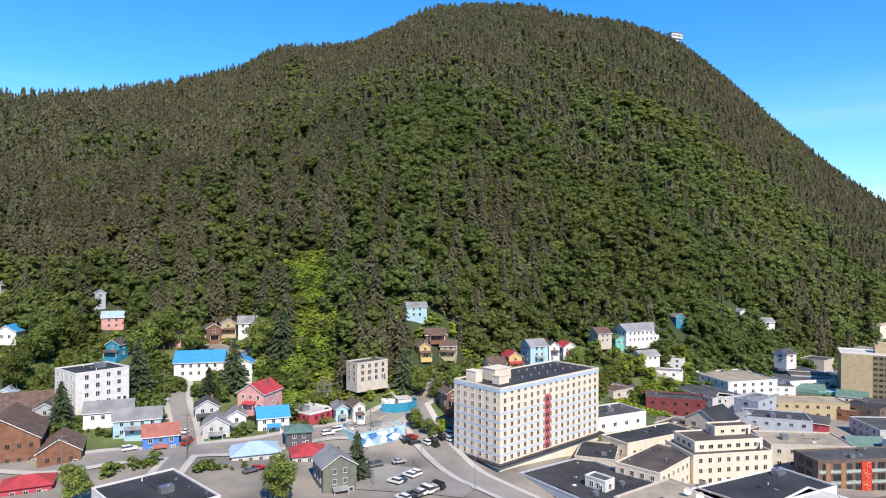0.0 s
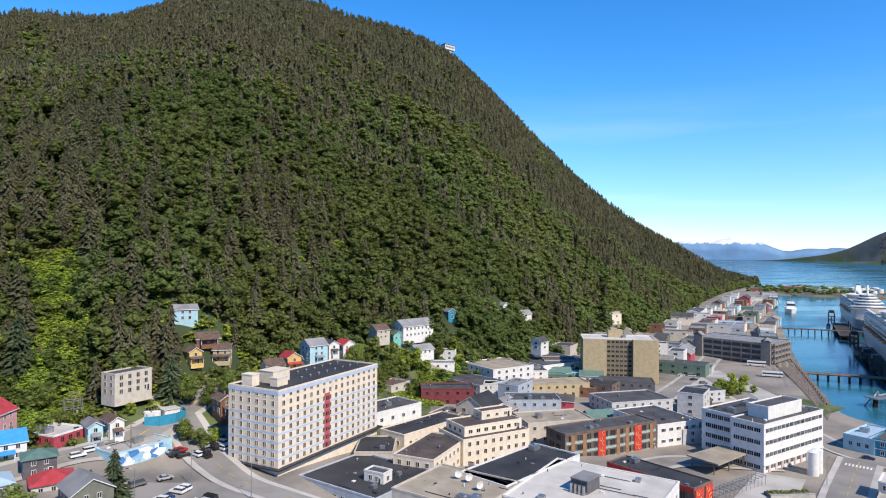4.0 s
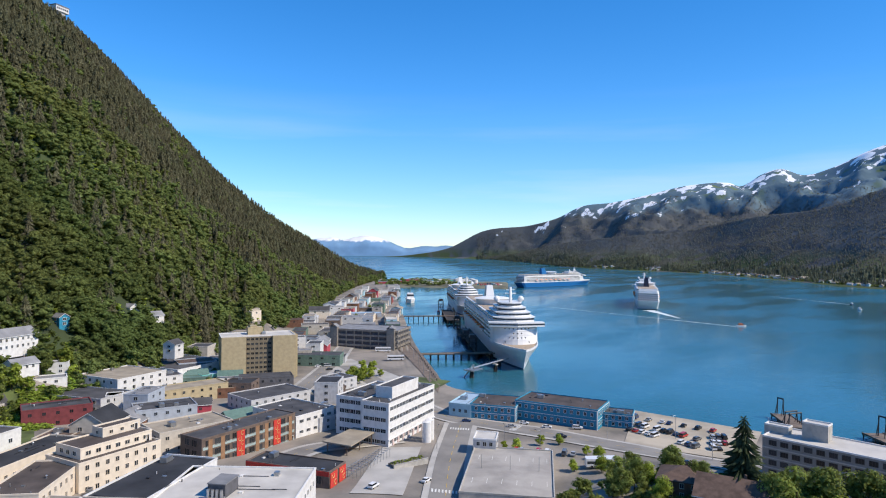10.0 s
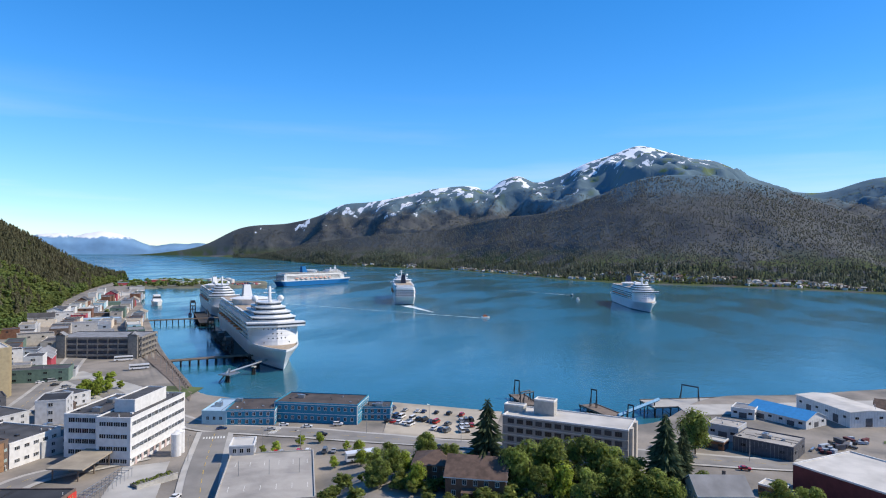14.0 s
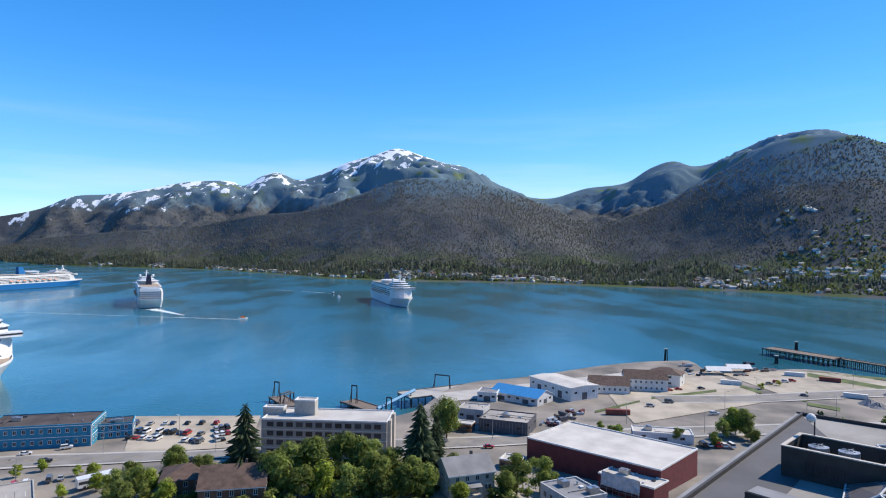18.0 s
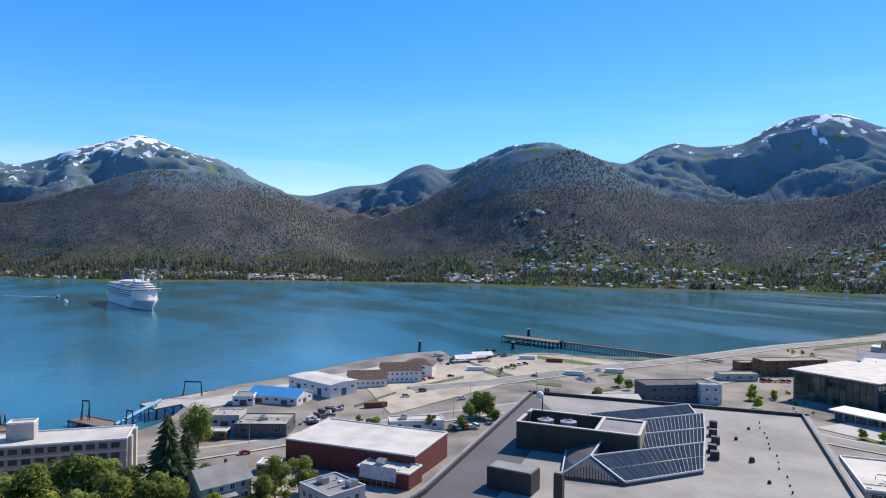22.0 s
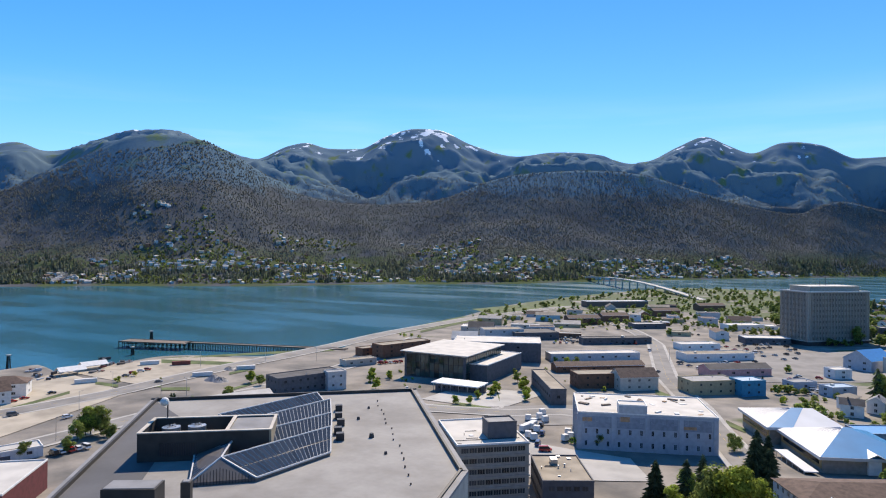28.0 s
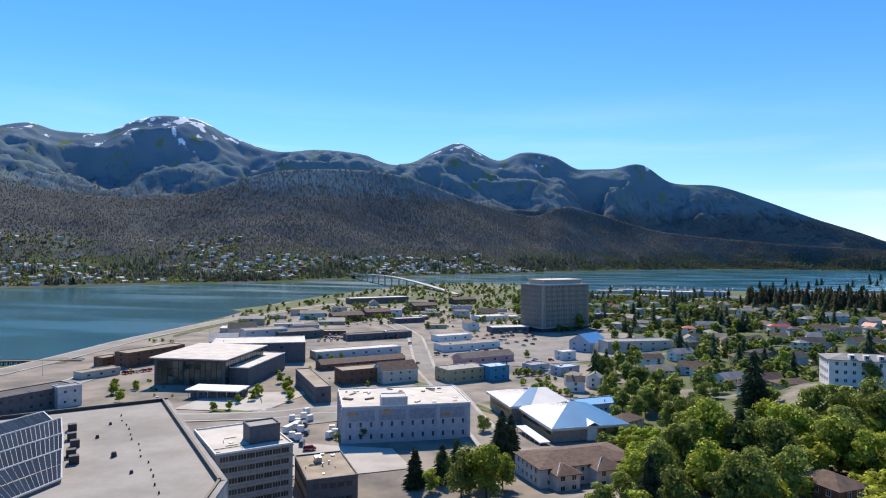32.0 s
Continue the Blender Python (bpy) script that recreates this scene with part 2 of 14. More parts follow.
PLOTS += " 889:832:6.0 307:370:8.1 322:382:8.0 337:396:7.9 395:453:7.6 423:482:7.4 439:499:7.3 493:550:7.0 510:564:7.0 542:590:6.8 560:604:6.7 577:618:6.6 610:646:6.4 624:657:6.4 638:669:6.3 654:681:6.2 673:697:6.1 695:715:6.0 728:743:6.0 746:758:6.0 764:773:6.0 780:786:6.0 798:801:6.0 818:817:6.0"
PLOTS += " 837:832:6.0 854:847:6.0 445:420:7.6 465:440:7.4 481:457:7.3 497:473:7.3 513:489:7.2 525:500:7.1 541:513:7.0 560:528:6.9 576:542:6.8 594:557:6.7 270:374:8.2 283:384:8.1 299:399:8.0 350:446:7.7 370:466:7.6 419:516:7.3 435:533:7.2 452:550:7.2 511:599:6.8 553:634:6.6 574:651:6.5 593:666:6.4"
PLOTS += " 610:680:6.3 629:696:6.2 647:711:6.2 661:723:6.1 677:736:6.0 696:752:6.0 716:768:6.0 737:785:6.0 755:800:6.0 773:815:6.0 793:831:6.0 814:848:6.0 831:863:6.0 848:878:6.0 865:892:6.0 48:-973:6.3 36:-939:6.3 48:-903:6.3 43:-777:6.3 83:-775:6.3 110:-866:6.3 120:-818:6.3 114:-658:6.3 160:-853:6.3"
PLOTS += " 148:-785:6.3 151:-658:6.3 195:-821:6.3 186:-779:6.3 189:-738:6.3 237:-985:6.3 235:-904:6.3 230:-816:6.3 229:-774:6.3 233:-581:6.3 274:-736:6.3 269:-660:6.3 266:-586:6.3 302:-904:6.3 308:-781:6.3 310:-702:6.3 301:-623:6.3 314:-582:6.3 312:-547:6.3 299:-495:6.3 342:-735:6.3 351:-694:6.3 347:-628:6.3 342:-575:6.3"
PLOTS += " -411:-939:13.1 -262:-771:15.9 -423:-939:13.1 3:-373:9.0 -130:-773:12.1 -411:-953:12.7 -152:-500:19.6 -400:-841:15.8 -234:-563:22.0 -109:-635:13.2 -206:-885:12.3 -393:-955:12.6 -292:-667:20.0 -373:-875:14.6 -9:-917:9.0 -160:-1008:10.2 -166:-842:12.1 -284:-799:15.5 -147:-862:11.5 -230:-904:12.4 -210:-759:14.8 -317:-768:17.1 -68:-982:9.2 42:-828:9.0"
PLOTS += " -68:-394:15.1 -326:-689:20.0 -232:-817:14.1 18:-1047:9.0 7:-858:9.0 -28:-843:9.0 -246:-583:21.7 -85:-553:13.2 -55:-738:9.6 -7:-387:9.0 -218:-630:18.7 -299:-709:18.6 -1:-930:9.0 -98:-439:17.1 -81:-735:10.7 -274:-658:19.7 -205:-804:13.7 -217:-794:14.2 -201:-979:10.9 -17:-996:9.0 12:-840:9.0 -80:-331:18.5 -102:-967:9.8 -108:-554:14.8"
PLOTS += " -209:-894:12.2 -173:-896:11.6 -258:-574:22.6 -214:-860:12.9 -238:-607:20.3 -326:-940:12.7 -94:-1043:9.4 -21:-838:9.0 -37:-921:9.0 -297:-926:12.8 -194:-986:10.8 -54:-754:9.5 -292:-676:19.6 27:-913:9.0 -251:-891:12.9 -276:-915:12.8 -174:-542:19.5 -46:-762:9.2 -335:-958:12.4 -151:-547:17.9 -76:-950:9.4 -197:-509:22.4 -109:-532:15.3 -189:-670:16.2"
PLOTS += " -182:-421:26.0 -36:-682:9.0 4:-714:9.0 -28:-715:9.0 -199:-420:27.5 -348:-990:11.8 -171:-652:15.9 -334:-737:18.4 -257:-849:13.9 -264:-899:13.0 -21:-916:9.0 3:-795:9.0 -185:-860:12.3 -157:-900:11.2 -59:-910:9.2 -171:-665:15.6 5:-391:9.0 -136:-1030:9.8 -198:-952:11.2 -97:-630:12.7 -247:-627:19.9 -214:-599:19.6 -193:-854:12.5 -272:-1014:11.0"
PLOTS += " -61:-689:10.2 -338:-763:17.6 -210:-495:23.9 -180:-607:17.6 -57:-944:9.1 -74:-728:10.5 -314:-899:13.5 -244:-784:15.1 -279:-773:16.2 -209:-735:15.3 -82:-528:13.4 -335:-879:14.2 -109:-592:14.0 -46:-892:9.0 -221:-501:24.2 -358:-758:18.1 -124:-640:13.9 24:-774:9.0 -266:-835:14.3 -46:-715:9.3 -179:-1004:10.4 43:265:14.2 47:282:14.1 55:304:13.8"
PLOTS += " 78:334:13.0 84:292:13.0 86:319:12.9 96:333:13.0 98:268:12.8 105:249:12.8 112:265:12.5 127:274:11.3 145:296:10.4 176:362:9.7 240:397:8.9 243:414:8.9 269:440:8.7 202:304:8.7 235:367:9.0 266:400:8.5 275:412:8.5 287:430:8.5 293:443:8.5 306:465:8.6 304:423:8.5 324:452:8.4 340:416:8.4 226:259:8.2"
PLOTS += " 365:422:8.0 -18:215:18.5 -8:212:18.4 -10:222:19.0"


# ---- land and water ----
def smooth_steps(keys, x):
    """Smooth curve through (place, value) pairs written as text."""
    p = np.array([[float(v) for v in k.split(":")] for k in keys.split()])
    x = np.asarray(x, float)
    i = np.clip(np.searchsorted(p[:, 0], x) - 1, 0, len(p) - 2)
    slope = np.gradient(p[:, 1], p[:, 0])
    h = p[i + 1, 0] - p[i, 0]
    u = np.clip((x - p[i, 0]) / h, 0, 1)
    d = np.diff(p[:, 1]) / np.diff(p[:, 0])
    lim = np.minimum(np.abs(np.r_[d[0], d]), np.abs(np.r_[d, d[-1]])) * 2.5
    slope = np.clip(slope, -lim, lim)
    return (2 * u**3 - 3 * u**2 + 1) * p[i, 1] + (u**3 - 2 * u**2 + u) * h * slope[i] + (3 * u**2 - 2 * u**3) * p[i + 1, 1] + (u**3 - u**2) * h * slope[i + 1]


def fractal(x, y, scale, octaves=4, seed=0.0):
    """Value noise on arrays, between -1 and 1."""
    total, amp, norm = np.zeros_like(x), 1.0, 0.0
    for k in range(octaves):
        a, b = x / scale * 2**k + 17.3 * k + seed, y / scale * 2**k - 9.1 * k + seed
        i, j = np.floor(a), np.floor(b)
        u, v = a - i, b - j
        u, v = u * u * (3 - 2 * u), v * v * (3 - 2 * v)

        def rnd(p, q):
            s = np.sin(p * 127.1 + q * 311.7 + seed * 7.7) * 43758.5453
            return (s - np.floor(s)) * 2 - 1

        total += amp * ((rnd(i, j) * (1 - u) + rnd(i + 1, j) * u) * (1 - v) + (rnd(i, j + 1) * (1 - u) + rnd(i + 1, j + 1) * u) * v)
        norm += amp
        amp *= 0.5
    return total / norm


def polar(bearing, r):
    return r * np.sin(np.radians(bearing)), r * np.cos(np.radians(bearing))


# heights of the town ground: bearing, range, height
SPOTS = "-33:205:22 -24:218:24 -30:249:34 -34:300:46 -27:321:48 -17:300:47 -23:252:37 -17:233:32 -12:253:34 -11:226:26 -7:241:36 -1:264:39 -3:193:19 5:204:17 1:220:21 6:315:33 14:370:35"
SPOTS += " 20:368:24 25:416:24 30:488:18 37:650:11 41:1041:8 44:1656:5 30:250:11 38:410:8 45:300:7 57:233:9 60:290:6.5 75:300:5.8 90:270:6.5 20:150:14 60:120:15 85:130:18 110:120:12 130:100:9"
SPOTS += " 192:176:30 200:294:37 180:300:9 165:280:6.8 150:400:6 120:300:6 170:600:6.3 195:600:9 212:400:38 220:250:42 270:200:42 315:200:26 300:400:60 0:20:30 140:250:6.5 105:350:5.5 185:1000:6"
_s = np.array([[float(v) for v in k.split(":")] for k in SPOTS.split()])
SX, SY = polar(_s[:, 0], _s[:, 1])
_p = np.array([[float(v) for v in k.split(":")] for k in PLOTS.split()])
SX, SY, SZ = np.r_[SX, _p[:, 0]], np.r_[SY, _p[:, 1]], np.r_[_s[:, 2], _p[:, 2] - 0.1]


def ground_z(x, y):
    x, y = np.asarray(x, float), np.asarray(y, float)
    d2 = (x[..., None] - SX) ** 2 + (y[..., None] - SY) ** 2 + 260.0
    w = d2**-1.9
    return (w * SZ).sum(-1) / w.sum(-1)


# how far the town's land reaches in each bearing: the shore, or the foot of the mountain
REACH = "-60:420 -40:400 -34:370 -27:350 -17:330 -10:300 0:320 6:360 14:420 20:430 25:480 30:560 36.5:770 41:1120 44.5:1750 45.4:1850 46.6:1200 47.43:814 47.94:648 48.8:523 49.65:448 50.25:425 51.17:382 53.5:366 60:348 67.7:330 75:325 82:318 87:312 89.6:317 91.5:332 93.5:372 101:424"
REACH += " 113:515 114.6:520 115.6:492 123.5:523 131:509 137:535 142:640 147.7:765 153:980 157:1130 162:1310 168:1520 174:1500 180:1250 186:1300 192:1450 198:1600 203:1700 215:1600 240:1500 270:900 300:420"


def sheet(name, bearings, ranges, z, material, label, kind="structure"):
    """A sheet over a fan of bearings; ranges and z are arrays (bearing, step)."""
    nb, nr = z.shape
    x, y = polar(np.repeat(bearings[:, None], nr, 1), ranges)
    co = np.stack([x, y, z], -1).reshape(-1, 3)
    i = np.arange((nb - 1) * nr).reshape(nb - 1, nr)[:, :-1].ravel()
    quads = np.stack([i, i + 1, i + nr + 1, i + nr], 1)[:, ::-1]
    ob = raw_mesh(name, co, quads, material)
    ob.data.polygons.foreach_set("use_smooth", np.ones(len(quads), bool))
    return tagged(ob, label, name.replace("_", " "), kind=kind)


def raw_mesh(name, co, faces, material, smooth=False):
    """A mesh object straight from arrays of vertices and equal-sided faces."""
    me = bpy.data.meshes.new(name)
    k = faces.shape[1]
    me.vertices.add(len(co))
    me.vertices.foreach_set("co", np.ascontiguousarray(co, np.float32).ravel())
    me.loops.add(faces.size)
    me.loops.foreach_set("vertex_index", np.ascontiguousarray(faces, np.int32).ravel())
    me.polygons.add(len(faces))
    me.polygons.foreach_set("loop_start", np.arange(0, faces.size, k, dtype=np.int32))
    me.update(calc_edges=True)
    me.materials.append(material)
    return new(name, me)


bea = np.arange(-60, 300.01, 0.5)
reach = smooth_steps(REACH, bea)
steps = np.r_[np.linspace(0, 0.5, 62), np.linspace(0.5, 1, 70)[1:], 1.0001, 1.004]
rr = np.minimum(steps[None] * 2, 1) * 290.0 + (reach[:, None] - 290) * np.clip(steps[None] * 2 - 1, 0, None)
gx, gy = polar(np.repeat(bea[:, None], rr.shape[1], 1), rr)
gz = ground_z(gx, gy) + 0.15 * fractal(gx, gy, 25.0)
# past the foot of the mountain the town ground dips out of sight
FOOT = "-60:380 -40:350 -34:320 -27:320 -17:300 -12:262 -7:258 0:285 6:325 14:375 20:385 25:430 30:500 36.5:700 41:1050 44.5:1650 46:1900"
past = np.where(bea < 45, smooth_steps(FOOT, bea), 9e9)[:, None]
gz = np.where(rr > past, gz - np.clip((rr - past) * 2.0, 0, 60), gz)
sea = (bea > 45.0) & (bea < 240)
gz[sea, -2:] = np.array([-4.0, -8.0])
gz[:, :] = np.where(sea[:, None] & (steps[None] > 0.98) & (steps[None] <= 1.0), np.maximum(gz, 3.5), gz)
M_GROUND = mat("town_ground", (0.25, 0.22, 0.185), rough=0.95, var=0.2, scale=0.045, fine=0.9, stain=(0.115, 0.107, 0.095))


def turf(m):
    """Grass takes over from gravel in the western quarter."""
    n, ln = m.node_tree.nodes, m.node_tree.links
    b = n["Principled BSDF"]
    base = b.inputs["Base Color"].links[0].from_socket
    tc, sp, nz = n.new("ShaderNodeTexCoord"), n.new("ShaderNodeSeparateXYZ"), n.new("ShaderNodeTexNoise")
    nz.inputs["Scale"].default_value, nz.inputs["Detail"].default_value = 0.022, 5
    ln.new(tc.outputs["Object"], sp.inputs[0])
    ln.new(tc.outputs["Object"], nz.inputs["Vector"])
    ma, mb_, ad = n.new("ShaderNodeMapRange"), n.new("ShaderNodeMapRange"), n.new("ShaderNodeMath")
    ma.inputs[1].default_value, ma.inputs[2].default_value = 60, -130
    ma.inputs[3].default_value, ma.inputs[4].default_value = -0.18, 0.3
    ln.new(sp.outputs[0], ma.inputs[0])
    my, mi = n.new("ShaderNodeMapRange"), n.new("ShaderNodeMath")
    my.inputs[1].default_value, my.inputs[2].default_value = -180, -320
    my.inputs[3].default_value, my.inputs[4].default_value = -0.4, 0.2
    ln.new(sp.outputs[1], my.inputs[0])
    mi.operation = "MINIMUM"
    mf, mm = n.new("ShaderNodeMapRange"), n.new("ShaderNodeMath")
    mf.inputs[1].default_value, mf.inputs[2].default_value = -620, -950
    mf.inputs[3].default_value, mf.inputs[4].default_value = -0.4, 0.12
    ln.new(sp.outputs[1], mf.inputs[0])
    mm.operation = "MAXIMUM"
    ln.new(ma.outputs[0], mm.inputs[0])
    ln.new(mf.outputs[0], mm.inputs[1])
    ln.new(mm.outputs[0], mi.inputs[0])
    ln.new(my.outputs[0], mi.inputs[1])
    ln.new(mi.outputs[0], ad.inputs[0])
    ln.new(nz.outputs[0], ad.inputs[1])
    mb_.inputs[1].default_value, mb_.inputs[2].default_value = 0.5, 0.56
    ln.new(ad.outputs[0], mb_.inputs[0])
    mx = n.new("ShaderNodeMix")
    mx.data_type = "RGBA"
    ln.new(mb_.outputs[0], mx.inputs[0])
    ln.new(base, mx.inputs[6])
    mx.inputs[7].default_value = (0.075, 0.10, 0.034, 1)
    ln.new(mx.outputs[2], b.inputs["Base Color"])


turf(M_GROUND)
sheet("ground", bea, rr, gz, M_GROUND, "paved and gravelled town ground sloping to the shore")


def wet():
    m = bpy.data.materials.new("channel_water")
    m.use_nodes = True
    nt = m.node_tree
    n, ln = nt.nodes, nt.links
    b = n["Principled BSDF"]
    b.inputs["Base Color"].default_value = (0.022, 0.122, 0.168, 1)
    b.inputs["Roughness"].default_value = 0.12
    b.inputs["IOR"].default_value = 1.33
    tc = n.new("ShaderNodeTexCoord")
    hs = []
    for s, d in ((0.35, 3), (0.03, 3)):
        q = n.new("ShaderNodeTexNoise")
        q.inputs["Scale"].default_value, q.inputs["Detail"].default_value = s, d
        ln.new(tc.outputs["Object"], q.inputs["Vector"])
        hs.append(q)
    big = n.new("ShaderNodeTexNoise")
    big.inputs["Scale"].default_value, big.inputs["Detail"].default_value = 0.0035, 4
    mp = n.new("ShaderNodeMapping")
    mp.inputs["Scale"].default_value = (1, 3, 1)
    mp.inputs["Rotation"].default_value = (0, 0, 0.7)
    ln.new(tc.outputs["Object"], mp.inputs[0])
    ln.new(mp.outputs[0], big.inputs["Vector"])
    mr = n.new("ShaderNodeMapRange")
    mr.inputs[1].default_value, mr.inputs[2].default_value, mr.inputs[3].default_value, mr.inputs[4].default_value = 0.42, 0.6, 0.1, 0.26
    ln.new(big.outputs[0], mr.inputs[0])
    ln.new(mr.outputs[0], b.inputs["Roughness"])
    ad = n.new("ShaderNodeMath")
    ad.operation = "MULTIPLY_ADD"
    ln.new(hs[1].outputs[0], ad.inputs[0])
    ad.inputs[1].default_value = 2.0
    ln.new(hs[0].outputs[0], ad.inputs[2])
    bp = n.new("ShaderNodeBump")
    bp.inputs["Strength"].default_value, bp.inputs["Distance"].default_value = 0.35, 0.35
    ln.new(ad.outputs[0], bp.inputs["Height"])
    ln.new(bp.outputs[0], b.inputs["Normal"])
    return m


M_WATER = wet()
wb = np.arange(-180, 180.1, 3.0)
wr = np.repeat(np.r_[1.0, 300, 800, 1500, 2500, 3600, 4880][None], len(wb), 0)
wz = np.zeros_like(wr)
far = (wb > 30) & (wb < 62)
wz[far, -1] = 40.0
sheet("water", wb, wr, wz, M_WATER, "calm blue channel water with faint ripples")


# the steep forested mountain behind the town
RIDGE_R = "-60:800 -35:900 -15:1000 0:1060 10:1120 20:1260 28:1480 36:1720 43:1920 46:2050"
RIDGE_EL = "-60:8 -34.8:10.2 -32:10.5 -28.2:11.3 -23.3:12.6 -17:14.8 -14.7:16 -11.3:16.5 -8.4:17 -4.4:18.5 -2.4:19.4 0.7:20.1 3.7:20.4 7.7:20.3 10.7:19.5 13.6:18.9 16.9:18.0 19.9:16.5 21.4:15.45 24.5:12.65 28.5:8.7 32.4:5.1 36.4:1.95 40.4:-0.35 42.9:-1.85 45:-2.5 46:-2.6"
mb = np.arange(-60, 46.01, 0.4)
foot, ridge = smooth_steps(FOOT, mb), smooth_steps(RIDGE_R, mb)
crest = EYE + 6 + ridge * np.tan(np.radians(smooth_steps(RIDGE_EL, mb)))


def mountain_z(b, r):
    f, g = np.interp(b, mb, foot), np.interp(b, mb, ridge)
    x, y = polar(b, r)
    z0 = ground_z(*polar(b, f))
    c = np.interp(b, mb, crest)
    u = (r - f) / (g - f)
    rise = np.clip(u, 0, 1)
    z = z0 + (c - z0) * (rise + 0.07 * np.sin(np.pi * rise))
    z = z + fractal(x, y, 170.0, 4, 3.0) * 20 * np.sin(np.pi * rise) ** 0.7
    z = np.where(u > 1, c - (r - g) * 0.35, z)
    return np.where(u < 0, ground_z(x, y) - 0.6, z)


def settle(x, y, z):
    """How far a hillside house moves down its sight line until it stands on the slope: a share of its range."""
    b = math.degrees(math.atan2(x, y))
    f = float(np.interp(b, mb, foot))
    if not -45 < b < 45 or math.hypot(x, y) < f:
        return 1.0
    k = np.linspace(1.0, 0.6, 161)
    r = math.hypot(x, y) * k
    slope = np.where(r > f, mountain_z(np.full(161, b), r), ground_z(x * k, y * k))
    ok = np.where(slope <= EYE + (z - EYE) * k + 1.0)[0]
    return float(k[ok[0]]) if len(ok) else 1.0


_moved = np.array([[px * k, py * k, 0] for px, py, pz in _p for k in (settle(px, py, pz),)])


def clear_of_plots(x, y, gap=7.5, front=15.0):
    """Where neither a hillside house nor its outlook is grown over."""
    ok = np.ones(len(x), bool)
    for px, py, _ in _moved:
        d = math.hypot(px, py)
        if d > 560 or not -40 < math.degrees(math.atan2(px, py)) < 34:
            continue
        ux, uy = -px / d, -py / d
        t = np.clip((x - px) * ux + (y - py) * uy, 0, front)
        ok &= np.hypot(x - px - t * ux, y - py - t * uy) > gap
    return ok


def floor_mat(name, a, c, scale):
    m = mat(name, a, rough=1.0, var=0.2, scale=scale, fine=scale * 12, stain=c, bump=0.5)
    return m


M_HILL = floor_mat("forest_floor", (0.042, 0.062, 0.02), (0.026, 0.034, 0.015), 0.02)
us = np.r_[np.linspace(-0.06, 1, 70), 1.05, 1.2, 1.6]
mr_ = foot[:, None] + (ridge - foot)[:, None] * us[None]
sheet("mountain", mb, mr_, mountain_z(np.repeat(mb[:, None], len(us), 1), mr_), M_HILL, "steep green mountainside behind the town")

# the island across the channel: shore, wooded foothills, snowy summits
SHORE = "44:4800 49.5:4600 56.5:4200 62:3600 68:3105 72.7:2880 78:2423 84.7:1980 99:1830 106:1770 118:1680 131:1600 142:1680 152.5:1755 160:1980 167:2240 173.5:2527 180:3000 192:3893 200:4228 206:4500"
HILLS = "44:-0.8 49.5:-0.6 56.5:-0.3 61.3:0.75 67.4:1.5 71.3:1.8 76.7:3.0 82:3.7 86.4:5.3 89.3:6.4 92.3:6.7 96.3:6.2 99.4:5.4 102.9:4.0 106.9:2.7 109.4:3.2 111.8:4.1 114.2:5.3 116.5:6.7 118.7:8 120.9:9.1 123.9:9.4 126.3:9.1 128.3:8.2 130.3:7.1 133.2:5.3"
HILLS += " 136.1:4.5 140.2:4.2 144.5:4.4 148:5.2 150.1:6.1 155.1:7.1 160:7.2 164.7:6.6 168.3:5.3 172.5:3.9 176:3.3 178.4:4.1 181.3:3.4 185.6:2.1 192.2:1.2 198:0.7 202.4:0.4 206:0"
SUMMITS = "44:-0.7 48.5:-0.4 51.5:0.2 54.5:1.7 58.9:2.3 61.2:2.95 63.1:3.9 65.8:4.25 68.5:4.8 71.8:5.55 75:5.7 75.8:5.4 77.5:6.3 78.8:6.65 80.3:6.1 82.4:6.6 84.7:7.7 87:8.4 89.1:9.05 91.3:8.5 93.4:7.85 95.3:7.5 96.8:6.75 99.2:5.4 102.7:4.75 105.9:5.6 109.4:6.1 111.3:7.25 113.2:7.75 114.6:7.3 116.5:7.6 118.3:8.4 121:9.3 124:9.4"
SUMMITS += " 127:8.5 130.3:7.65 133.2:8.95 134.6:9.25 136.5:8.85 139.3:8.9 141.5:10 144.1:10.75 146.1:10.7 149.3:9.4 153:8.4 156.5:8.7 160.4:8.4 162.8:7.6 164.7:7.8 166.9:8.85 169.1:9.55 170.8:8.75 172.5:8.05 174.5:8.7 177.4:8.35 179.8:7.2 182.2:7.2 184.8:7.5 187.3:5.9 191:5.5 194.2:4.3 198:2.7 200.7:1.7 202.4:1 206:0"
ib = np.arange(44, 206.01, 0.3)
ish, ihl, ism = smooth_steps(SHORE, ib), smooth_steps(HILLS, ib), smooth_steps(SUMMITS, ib)


